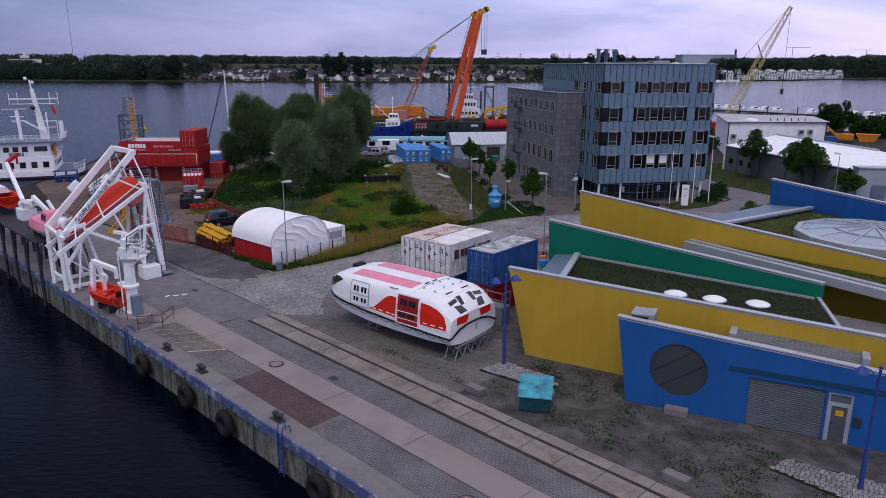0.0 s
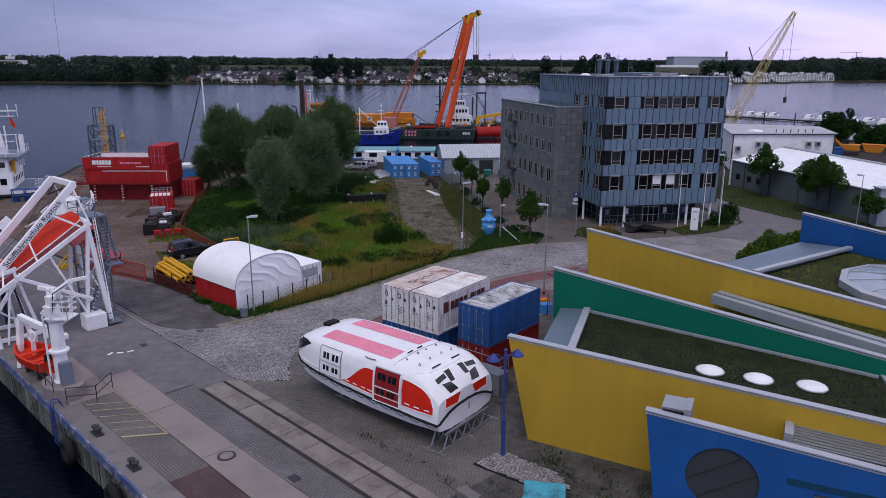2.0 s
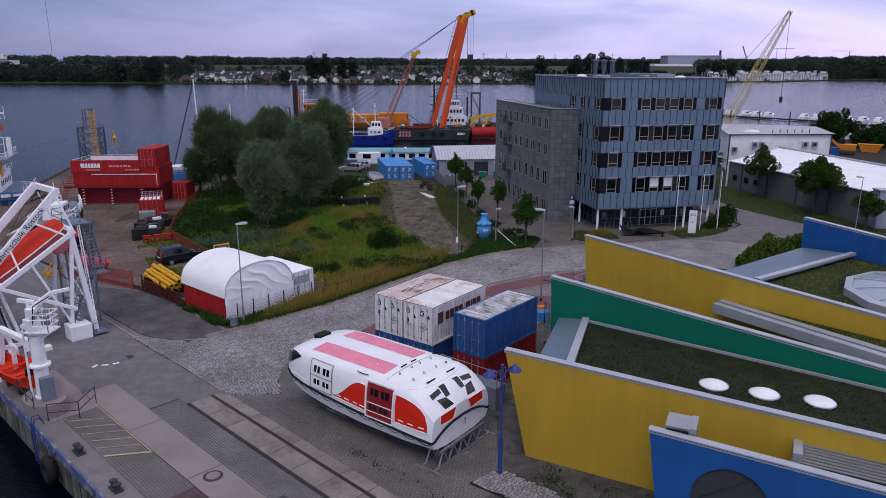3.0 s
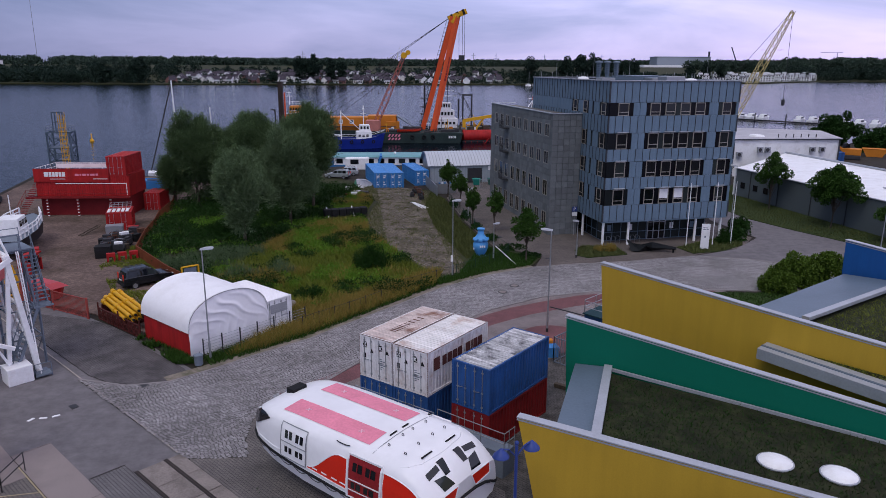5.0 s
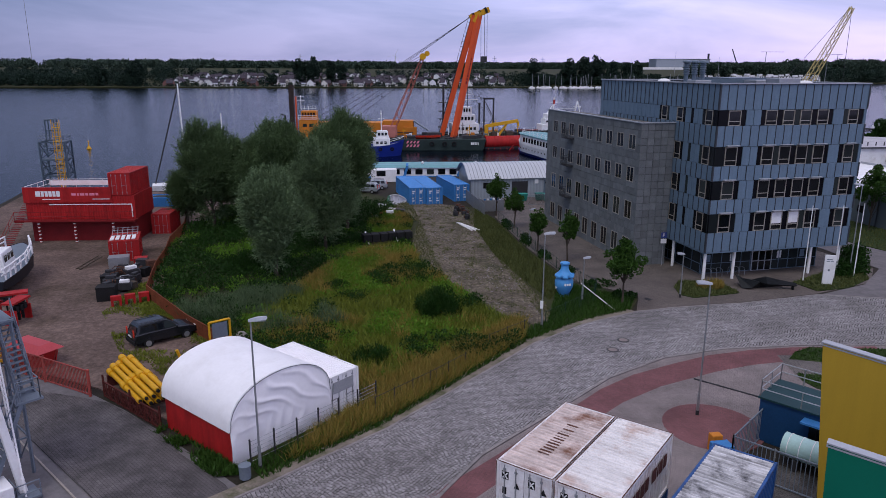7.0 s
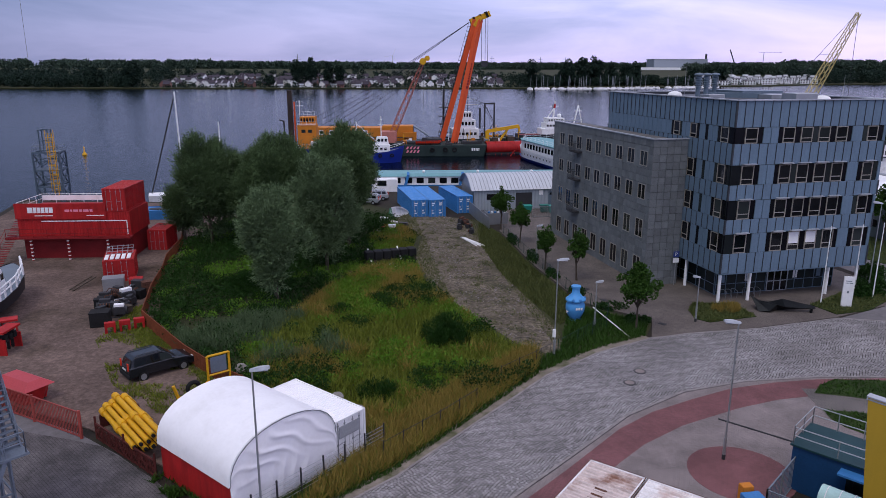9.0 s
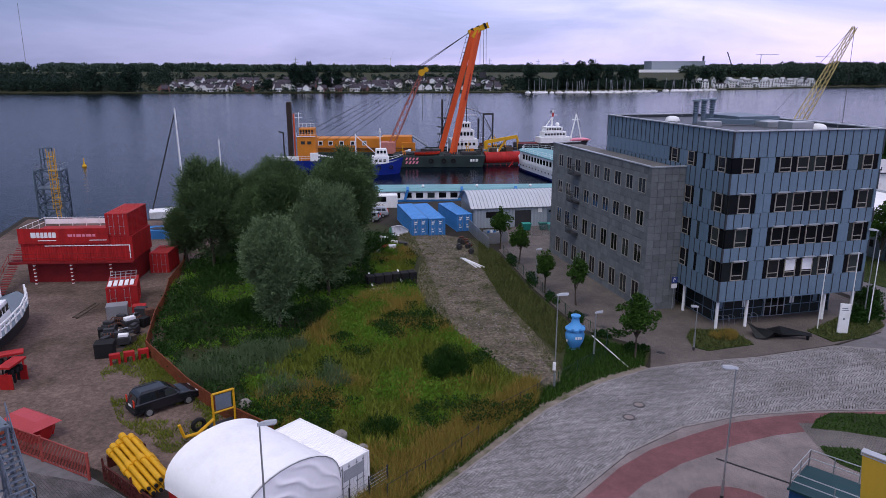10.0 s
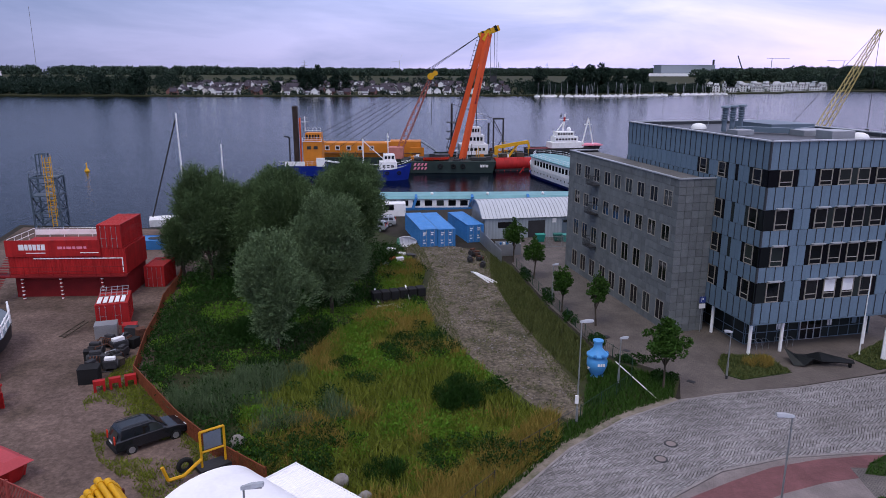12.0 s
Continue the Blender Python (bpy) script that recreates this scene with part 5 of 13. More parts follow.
for side in (-1, 1):
    f = lambda x: interp(x, RAILZ) + 0.26
    g = lambda x: f(x) + 0.10 + (3.5 - f(0.5) - 0.1) * (0.5 - 0.5 * math.cos(math.pi * min(1, max(0, (x + 1.95) / 2.1))))
    part("red_panel", side_patch(-1.95, 0.52, f, g, side=side), M_BOATRED, lifeboat, "curved red side panel")
    part("panel_trim", framed(patch_edge(-1.95, 0.52, f, g, side, 0.03), 0.026), M_GEL, lifeboat)
    g2 = lambda x: 2.32 + 1.26 * math.sqrt(max(0.0, 1 - ((x - 2.6) / 2.14) ** 2.6))
    f2 = lambda x: 2.10
    part("red_panel", side_patch(2.6, 4.72, f2, g2, side=side), M_BOATRED, lifeboat, "curved red side panel")
    part("panel_trim", framed(patch_edge(2.6, 4.72, f2, g2, side, 0.03), 0.026), M_GEL, lifeboat)
    door = part("side_door", side_patch(0.68, 2.45, lambda x: 1.86, lambda x: 3.74, 5, 8, side, 0.05), M_BOATDOOR, lifeboat, "dark red side door with two windows")
    for x0, z0, z1 in ((0.92, 3.12, 3.5), (1.66, 3.12, 3.5), (0.85, 2.3, 2.6), (1.6, 2.3, 2.6)):
        part("door_window", side_patch(x0, x0 + 0.55, lambda x: z0, lambda x: z1, 3, 3, side, 0.07), M_GLASS, door)
        part("window_bar", Shape().path([(x0 + 0.27, side * (boat_y(x0 + 0.27, z) + 0.085), z) for z in (z0, z1)], 0.025, 5), M_BOATDOOR, door)
    dfm = Shape()
    for x in (0.62, 2.51):
        dfm.loft([[(x + dx, side * (boat_y(x, z) + dy), z) for dx, dy in ((-0.05, 0.0), (0.05, 0.0), (0.05, 0.09), (-0.05, 0.09))] for z in (1.84, 2.3, 2.8, 3.3, 3.6, 3.78)])
    for z, r in ((3.78, 0.09), (2.68, 0.05), (2.2, 0.04), (1.86, 0.06)):
        dfm.bar((0.6, side * (boat_y(1.5, z) + 0.05), z), (2.53, side * (boat_y(1.5, z) + 0.05), z), r, r)
    part("door_frame", dfm, M_GEL, door)
    part("grab_handle", Shape().path([(-0.3, side * 2.25, 4.0), (-0.1, side * 2.3, 4.0), (0.3, side * 2.3, 4.0), (0.5, side * 2.25, 4.0)], 0.025, 5), M_DARK, lifeboat)
    hatch = part("side_hatch", side_patch(-3.74, -2.0, lambda x: 2.22, lambda x: 3.86, 6, 6, side, 0.05), M_GEL, lifeboat, "white side hatch with four windows")
    for x0 in (-3.5, -2.75):
        for z0, z1 in ((2.5, 2.8), (3.2, 3.58)):
            part("hatch_window", side_patch(x0 + 0.05, x0 + 0.55, lambda x: z0, lambda x: z1, 3, 3, side, 0.065), M_GLASS, hatch)
            part("window_bar", Shape().path([(x0 + 0.32, side * (boat_y(x0 + 0.32, z) + 0.075), z) for z in (z0, z1)], 0.03, 5), M_GEL, hatch)
    hf = Shape()
    for hx in (-3.74, -2.0):
        hf.path([(hx, side * (boat_y(hx, z) + 0.06), z) for z in (2.22, 2.6, 3.05, 3.4, 3.7, 3.86)], 0.022, 5)
    for hz in (2.22, 3.0, 3.86):
        hf.path([(hx, side * (boat_y(hx, hz) + 0.06), hz) for hx in (-3.74, -3.3, -2.9, -2.5, -2.0)], 0.022, 5)
    part("hatch_frame", hf, M_GALV, hatch)
    wd = Shape()
    for x0, z0 in ((-1.6, 0.12), (-1.0, 0.14), (-0.35, 0.16), (0.15, 0.16), (2.85, 0.0), (3.5, 0.0), (4.15, 0.0)):
        lo_ = (lambda x: f(x) + z0) if x0 < 1 else (lambda x: 2.26)
        wd.add(*(lambda q: (q.v, q.f))(side_patch(x0, x0 + 0.34, lo_, lambda x: lo_(x) + 0.07, 2, 1, side, 0.03)))
    part("white_dashes", wd, M_WHITE, lifeboat, "row of white dashes on the red panels")
    ll = Shape()
    for k in range(11):
        x0 = -6.0 + k * 1.0
        q = []
        for j in range(7):
            x = x0 + j / 6
            z = interp(x, RAILZ) - 0.05 - 0.26 * math.sin(math.pi * j / 6)
            q.append((x, side * (boat_y(x, max(z, interp(x, KEEL) + 0.1)) + 0.03), z))
        ll.path(q, 0.016, 5)
    part("lifeline", ll, M_DARK, lifeboat, "looped dark lifeline along the hull")
    part("bow_crease", Shape().path([(x, side * (boat_y(x, interp(x, RAILZ) + 0.22 + 0.03 * (x + 6.6)) + 0.005), interp(x, RAILZ) + 0.22 + 0.03 * (x + 6.6)) for x in (-6.7, -6.2, -5.6, -5.0, -4.4, -3.9)], 0.03, 5), M_GEL, lifeboat)
    part("bow_window", side_patch(-6.82, -4.72, lambda x: 2.86 + max(0.0, x + 6.2) * 0.55 if x < -4.73 else 3.66, lambda x: min(interp(x, ROOFZ) - 0.1, 3.08 + 0.70 * math.sin(math.pi * min(1.0, max(0.0, x + 6.82) / 3.0)) ** 0.5), 14, 5, side, 0.03), M_GLASS, lifeboat, "large dark curved bow window")
    part("roof_stripe", roof_patch([(-4.3, side * 0.64), (1.2, side * 0.64), (1.2, side * 1.78), (-4.3, side * 1.78)], 12), M_PINKRED, lifeboat, "faded pink roof stripe")
    part("stern_window", roof_patch([(4.14, side * 0.92), (4.36, side * 0.92), (4.42, side * 1.72), (4.2, side * 1.72)]), M_GLASS, lifeboat, "dark slanted stern window")
    part("stern_window", roof_patch([(4.06, side * 0.36), (4.6, side * 0.48), (4.6, side * 0.82), (4.06, side * 0.82)]), M_GLASS, lifeboat)
    part("stern_window", roof_patch([(4.58, side * 0.86), (4.94, side * 0.6), (4.94, side * 1.34), (4.5, side * 1.5)]), M_GLASS, lifeboat)
    sp = [(5.015, side * 1.86, 2.9), (5.02, side * 1.92, 2.36), (5.02, side * 0.78, 2.3), (5.015, side * 0.5, 2.9)]
    part("stern_panel", Shape().loft([sp, [(x + 0.02, y, z) for x, y, z in sp]]), M_BOATRED, lifeboat, "red stern panel")
    part("panel_trim", framed([(x + 0.02, y, z) for x, y, z in sp], 0.025), M_GEL, lifeboat)
    part("roof_ridge", Shape().path([(3.2, side * 2.1, boat_z(3.2, 2.1)), (3.5, side * 1.9, boat_z(3.5, 1.9)), (3.75, side * 1.4, boat_z(3.75, 1.4)), (3.85, side * 0.6, boat_z(3.85, 0.6)), (3.88, 0, boat_z(3.88, 0))], 0.03, 5), M_GEL, lifeboat)
    part("roof_slot", Shape().path([(3.62, side * (0.5 + 0.1 * j), boat_z(3.62, 0.9) + 0.03) for j in range(8)], 0.04, 5), M_BLACK, lifeboat)
    for ex, ey in ((1.9, 0.35), (1.9, 1.3), (2.9, 0.5), (2.9, 1.4)):
        part("roof_eye", Shape().torus(0.06, 0.018, 10, 5, m=pose(ex, side * ey, boat_z(ex, ey) + 0.05, 90)), M_DARK, lifeboat)
    for ex in (-3.2, 0.2):
        cr = Shape()
        for a in (0.6, 2.2):
            cr.bar((ex - 0.14 * math.cos(a), side * 1.2 - 0.14 * math.sin(a), boat_z(ex, 1.2) + 0.035), (ex + 0.14 * math.cos(a), side * 1.2 + 0.14 * math.sin(a), boat_z(ex, 1.2) + 0.035), 0.05, 0.02)
        part("lifting_point", cr, M_PALEPINK, lifeboat)
part("roof_seam", Shape().path([(1.66, y, boat_z(1.66, y) + 0.012) for y in (-2.1, -1.5, -1.0, -0.4, 0.0, 0.4, 1.0, 1.5, 2.1)], 0.018, 5), M_GALV, lifeboat)
for y0, y1 in ((-0.75, -0.3), (0.1, 0.5), (2.0, 2.25)):
    part("seam_handle", Shape().path([(1.5, y0, boat_z(1.5, y0) + 0.03), (1.5, y1, boat_z(1.5, y1) + 0.04)], 0.04, 5), M_BLACK, lifeboat)
part("roof_hatch", Shape().box(-5.75, -0.35, 3.92, -5.2, 0.55, 4.2), M_BLACK, lifeboat, "black roof hatch", bevel=0.03)
part("bow_lamp", Shape().ball((-6.5, -0.5, 3.55), 0.09).ball((-6.55, -0.25, 3.55), 0.08).ball((-6.6, 0.4, 3.5), 0.08), M_GALV, lifeboat)
part("keel", Shape().box(-5.0, -0.08, 0.64, 4.9, 0.08, 0.95), M_GEL, lifeboat)
tr = Shape()
for dy, dz in ((0, 0), (0.12, 0.02), (0, 0.14), (0.12, 0.16), (0.02, 0.28), (0.12, 0.3)):
    tr.tube((5.0, 0.2 + dy, 1.55 + dz), (5.03, 0.2 + dy, 1.55 + dz), 0.03, seg=6)
part("drain_hole", tr, M_DARK, lifeboat)
# steel stands
for x, name in ((-3.3, "stand"), (4.7, "stand")):
    st = Shape()
    w = 2.5 if x > 0 else 1.1
    zt = 0.92 if x > 0 else 0.95
    for dx in (-0.4, 0.4):
        st.bar((x + dx, -w, 0.06), (x + dx, w, 0.06), 0.12)
        st.bar((x + dx, -w * 0.8, zt), (x + dx, w * 0.8, zt), 0.10)
        n = 5 if x > 0 else 2
        for k in range(n):
            ya, yb = -w * 0.85 + k * 1.7 * w / n, -w * 0.85 + (k + 1) * 1.7 * w / n
            st.bar((x + dx, ya, 0.06), (x + dx, (ya + yb) / 2, zt), 0.07).bar((x + dx, (ya + yb) / 2, zt), (x + dx, yb, 0.06), 0.07)
    for y in (-w, 0, w):
        st.bar((x - 0.8, y, 0.06), (x + 0.8, y, 0.06), 0.09)
    part(name, st, M_GALV, lifeboat, "galvanised steel stand")

# ---- containers ----
def corrugated(s, x0, z0, x1, z1, y, depth=0.05, pitch=0.28, m=None):
    """A corrugated steel sheet across x at the depth y; its ridges stand towards -y."""
    n = max(2, int((x1 - x0) / pitch))
    w = (x1 - x0) / n
    prof = []
    for k in range(n):
        a = x0 + k * w
        prof += [(a, y), (a + w * 0.3, y), (a + w * 0.45, y - depth), (a + w * 0.85, y - depth)]
    prof.append((x1, y))
    s.loft([[(px, py, z) for px, py in prof] for z in (z0, z1)], closed=False, m=m)


M_RUST = mat("dark_rust", (0.10, 0.045, 0.03), 0.9, var=0.5, scale=3, fine=15)


def container(name, label, material, roof_material, m, w=2.44, l=6.06, h=2.59, doors=True, group="", rusty=False):
    """A freight container: local x across its door end, y along it, door end at y=0."""
    t = thing(name, label, "freight container", m, group)
    fr = Shape()
    for x in (0.06, w - 0.06):
        for y in (0.06, l - 0.06):
            fr.box(x - 0.07, y - 0.07, 0, x + 0.07, y + 0.07, h)
    for z in (0.07, h - 0.06):
        for x in (0.05, w - 0.05):
            fr.box(x - 0.05, 0.1, z - 0.06, x + 0.05, l - 0.1, z + 0.06)
        for y in (0.05, l - 0.05):
            fr.box(0.1, y - 0.05, z - 0.06, w - 0.1, y + 0.05, z + 0.06)
    part("frame", fr, material, t)
    if rusty:
        ru = Shape()
        for x in (-0.002, w - 0.028):
            ru.box(x, 0.0, h - 0.02, x + 0.03, l, h + 0.006)
        for y in (-0.002, l - 0.028):
            ru.box(0.03, y, h - 0.02, w - 0.03, y + 0.03, h + 0.006)
        for x in (-0.004, w - 0.021):
            ru.box(x, -0.012, 0.0, x + 0.025, 0.0, h - 0.02)
        part("rusty_edge", ru, M_RUST, t, "dark rusty edge")
    for side, mm in (("side", Matrix(((0, 1, 0, 0.05), (-1, 0, 0, l), (0, 0, 1, 0), (0, 0, 0, 1)))), ("side", Matrix(((0, -1, 0, w - 0.05), (1, 0, 0, 0), (0, 0, 1, 0), (0, 0, 0, 1)))), ("back", Matrix(((-1, 0, 0, w), (0, -1, 0, l - 0.05), (0, 0, 1, 0), (0, 0, 0, 1))))):
        s = Shape()
        corrugated(s, 0.1, 0.12, (l if side == "side" else w) - 0.1, h - 0.1, 0.04, m=mm)
        part(side + "_wall", s, material, t)
    s = Shape()
    corrugated(s, 0.1, 0.1, l - 0.1, w - 0.1, -h + 0.05, 0.045, 0.22, m=Matrix(((0, 0, 1, 0), (1, 0, 0, 0), (0, -1, 0, 0), (0, 0, 0, 1))))
    part("roof", s, roof_material, t, "weathered container roof")
    part("inside", Shape().box(0.12, 0.12, 0.1, w - 0.12, l - 0.12, h - 0.13), M_DARK, t)
    for k in range(2):
        x0 = 0.12 + k * (w / 2 - 0.12)
        d = part("door", Shape().box(x0 + 0.01, 0.03, 0.14, x0 + w / 2 - 0.13, 0.09, h - 0.12), material, t)
        rb = Shape()
        for x in (x0 + 0.25, x0 + 0.75):
            rb.tube((x, 0.0, 0.1), (x, 0.0, h - 0.1), 0.022, seg=6)
            for z in (0.3, 1.1, h - 0.3):
                rb.box(x - 0.06, -0.01, z - 0.04, x + 0.06, 0.03, z + 0.04)
        rb.bar((x0 + 0.25, -0.02, 1.1), (x0 + 0.6, -0.02, 1.15), 0.03)
        part("lock_rod", rb, M_GALV, d)
    return t


M_ROOFWHITE = mat("chalky_white_roof", (0.74, 0.71, 0.70), 0.7, var=0.1, scale=0.8, fine=7, dirt=(0.42, 0.24, 0.17), dirt_amount=0.75, dirt_scale=0.55)
M_ROOFRUST = mat("pale_rusting_roof", (0.60, 0.50, 0.47), 0.75, var=0.2, scale=0.9, fine=7, dirt=(0.20, 0.085, 0.05), dirt_amount=0.95, dirt_scale=0.7)
M_ROOFBLUE = mat("white_roof_bare_streaks_rib_shade", (0.60, 0.59, 0.61), 0.7, var=0.2, scale=1.4, fine=6, dirt=(0.07, 0.07, 0.08), dirt_amount=0.9, dirt_scale=1.3)
CM = frame_at(-3.42, 48.0, -34.8)
# streaks across the roofs paint the shade between the corrugation ribs
streaked(M_ROOFBLUE, 0.45, 1.1, 0.35, 1.0, 5.0)
streaked(M_ROOFRUST, 0.8, 1.1, 0.5, 1.0, 5.0)
streaked(M_ROOFWHITE, 0.85, 1.08, 0.5, 1.0, 5.0)
c1 = container("container", "rust-stained white reefer container with a rusty roof", M_WORNWHITE, M_ROOFRUST, CM @ pose(0, 0, 2.36), rusty=True)
c2 = container("container", "white reefer container with black lettering on a blue one", M_WORNWHITE, M_ROOFWHITE, CM @ pose(2.52, 0, 2.36), rusty=True)
for c, k in ((c1, 0), (c2, 1)):
    for x0 in (0.24, 1.4):
        part("door_mark", Shape().box(x0, 0.02, 1.85, x0 + 0.3, 0.028, 2.2), M_BLACK, c, "black square door mark")
        part("mark_cross", Shape().bar((x0 + 0.04, 0.014, 1.89), (x0 + 0.26, 0.014, 2.16), 0.05, 0.01, up=(0, 1, 0)).bar((x0 + 0.26, 0.014, 1.89), (x0 + 0.04, 0.014, 2.16), 0.05, 0.01, up=(0, 1, 0)), M_WHITE, c)
    part("door_mark", Shape().box(0.28, 0.02, 1.2, 0.46, 0.028, 1.5), M_BLACK, c)
    part("warning_mark", Shape().loft([[(0.78, y, 1.6), (1.04, y, 1.6), (0.91, y, 1.86)] for y in (0.028, 0.02)]), M_BLACK, c)
    part("warning_mark", Shape().loft([[(1.92, y, 1.75), (2.2, y, 1.75), (2.06, y, 2.02)] for y in (0.028, 0.02)]), M_BLACK, c)
    for j in range(6):
        part("data_line", Shape().box(1.5, 0.02, 0.75 + j * 0.12, 1.5 + 0.4 * ((j * 7 % 5) / 5 + 0.4), 0.028, 0.79 + j * 0.12), M_GREYPAINT, c)
side_m = Matrix(((0, 0, 1, 2.455), (1, 0, 0, 0.55), (0, 1, 0, 1.35), (0, 0, 0, 1)))
M_LETTER = mat("faded_brown_lettering", (0.10, 0.035, 0.03), 0.6, var=0.3)


def side_bar(x0, z0, x1, z1):
    part("side_mark", Shape().loft([[(x0, z0, z), (x1, z0, z), (x1, z1, z), (x0, z1, z)] for z in (0, 0.006)]), M_LETTER, c2, "brown mark on the side").matrix_basis = side_m


side_bar(0, 0, 0.55, 0.75)
x = 0.8
for w in (0.40, 0.42, 0.42, 0.42, 0.0, 0.5, 0.14, 0.42, 0.42):
    if w:
        side_bar(x, 0.08, x + w, 0.66)
    x += (w or 0.2) + 0.09
for j in range(7):
    part("roof_mark", Shape().box(1.0 + (j % 2) * 0.03, 1.5 + j * 0.42, 2.575, 1.5, 1.8 + j * 0.42, 2.581), M_RUST, c1, "faded brown roof marking")
container("container", "dark blue container beneath a white one", M_CONTBLUE, M_CONTBLUE, CM @ pose(0, 0, 0), h=2.34)
container("container", "dark blue container beneath a white one", M_CONTBLUE, M_CONTBLUE, CM @ pose(2.52, 0, 0), h=2.34)
CB = frame_at(1.98, 44.75, -37.0)
container("container", "blue container with a weathered white roof on a red one", M_CONTBLUE, M_ROOFBLUE, CB @ pose(0, 0, 2.3), h=2.55)
container("container", "oxide red container beneath the blue one", M_DKRED, M_DKRED, CB @ pose(0, 0, 0), h=2.28)

# walkway with rails before the containers
deck = thing("steel_walkway", "steel walkway with tubular rails before the containers", "walkway")
wm = frame_at(-3.6, 46.9, -34.8)
d = Shape().box(0, 0, 1.05, 5.6, 0.95, 1.13)
for x in (0.1, 2.8, 5.5):
    d.box(x - 0.05, 0.05, 0, x + 0.05, 0.15, 1.05).box(x - 0.05, 0.8, 0, x + 0.05, 0.9, 1.05)
part("platform", d, M_GREYPAINT, deck).matrix_basis = wm
r = Shape()
for x in (0.0, 1.4, 2.8, 4.2, 5.6):
    r.tube((x, 0.05, 1.1), (x, 0.05, 2.2), 0.025, seg=6)
for z in (1.65, 2.2):
    r.tube((0, 0.05, z), (5.6, 0.05, z), 0.025, seg=6)
part("rail", r, M_GALV, deck).matrix_basis = wm
wm2 = frame_at(1.2, 43.55, -37.0)
d = Shape().box(0, 0, 1.35, 4.2, 1.0, 1.43).box(3.2, 0, 0, 4.2, 1.0, 1.35)
part("platform", d, M_GREYPAINT, deck).matrix_basis = wm2
r = Shape()
for x in (0.0, 1.4, 2.8, 4.2):
    r.tube((x, 0.05, 1.4), (x, 0.05, 2.5), 0.025, seg=6)
for y in (0.5, 1.0):
    r.tube((4.2, y, 1.4), (4.2, y, 2.5), 0.025, seg=6)
for z in (1.95, 2.5):
    r.tube((0, 0.05, z), (4.2, 0.05, z), 0.025, seg=6).tube((4.2, 0.05, z), (4.2, 1.0, z), 0.025, seg=6)
part("rail", r, M_GALV, deck).matrix_basis = wm2

# ---- tarpaulin tent between two containers ----
TM = Matrix.Translation((-16.3, 55.25, 0)) @ pose(0, 0, 0, 0, 0, -38.9)  # local x from the far corner towards the road, y behind
tent = thing("tarpaulin_tent", "white arched tarpaulin tent over red side walls", "tent", TM)
L, SPAN, WALL, CREST = 6.3, 6.4, 2.1, 4.3
part("red_wall", Shape().box(-L, 0, 0, 0, 0.35, WALL), M_RED, tent, "red container side wall", bevel=0.03)
rows_t = []
rt = random.Random(3)
N = 20
for i in range(15):
    x = -L - 0.1 + (L + 0.15) * i / 14
    ring_t = []
    for j in range(N + 1):
        a = math.pi * j / N
        y = SPAN / 2 - (SPAN / 2 + 0.12) * math.cos(a)
        z = WALL - 0.15 + (CREST - WALL + 0.15) * math.sin(a) ** 0.8
        sag = 0.05 * math.sin(i * 2.1) * math.sin(a)
        ring_t.append((x, y, z - 0.06 * (1 if i % 3 == 1 else 0) * math.sin(a) + sag * 0.5))
    rows_t.append(ring_t)
part("tarpaulin", Shape().loft(rows_t, closed=False), M_TARP, tent, "white tarpaulin roof", smooth=60)
# crumpled end sheet with folds
end = []
for j in range(61):
    v = j / 60
    ring_t = []
    for i in range(71):
        u = i / 70
        y = -0.1 + (SPAN + 0.2) * u
        arch = WALL - 0.15 + (CREST - WALL + 0.13) * math.sqrt(max(0.0, 1 - ((y - SPAN / 2) / (SPAN / 2 + 0.12)) ** 2)) ** 0.8
        z = arch * v
        swag = v * (1 - v) * 4
        wob = noise.noise(Vector((u * 3, v * 3, 2.7)))
        hang = v - 0.85 * (1 - u) ** 1.5 + 0.10 * wob
        ridge = (0.5 + 0.5 * math.sin(hang * 27 + 2.0 * wob)) ** 4
        drop = (0.5 + 0.5 * math.sin(u * 44 + 5 * wob)) ** 2
        upper = min(1.0, max(0.0, (v - 0.35) * 3))
        fold = (0.13 * ridge * upper + 0.07 * drop * (1 - upper)) * max(0.0, math.sin(math.pi * u)) ** 0.6 * min(1.0, (1 - v) * 9) + 0.10 * wob * swag
        ring_t.append((0.06 + 0.12 * swag + fold * 0.75, y, z))
    end.append(ring_t)
part("end_sheet", Shape().loft(end, closed=False), M_TARP, tent, "crumpled white end sheet", smooth=80)
part("end_sheet", Shape().loft([[(-L - 0.05, y, 0) for y in (0.1, SPAN)], [(-L - 0.05, y, WALL) for y in (0.1, SPAN)]], closed=False).loft([[(-L - 0.06, p[1], WALL - 0.2) for p in rows_t[0]], [(-L - 0.06, p[1], p[2] - 0.02) for p in rows_t[0]]], closed=False), M_TARP, tent)
hoop = [(0.08, SPAN / 2 - (SPAN / 2 + 0.1) * math.cos(math.pi * j / 16), WALL - 0.1 + (CREST - WALL + 0.12) * math.sin(math.pi * j / 16) ** 0.8) for j in range(17)]
part("hoop", Shape().path(hoop, 0.045, 6), M_WHITE, tent)
part("rope", Shape().path([(x + 0.1, y, z) for x, y, z in hoop], 0.015, 5), M_DARK, tent)
wc = container("container", "white container beside the tarpaulin tent", M_WHITE, M_TARP, TM @ pose(0, SPAN + 0.02, 0) @ pose(0, 0, 0, 0, 0, 90), h=2.55)
part("side_window", Shape().box(0.45, -0.03, 1.45, 2.0, 0.0, 2.15), mat("grey_vent_panel", (0.32, 0.33, 0.35), 0.5), wc, "grey vent panel")

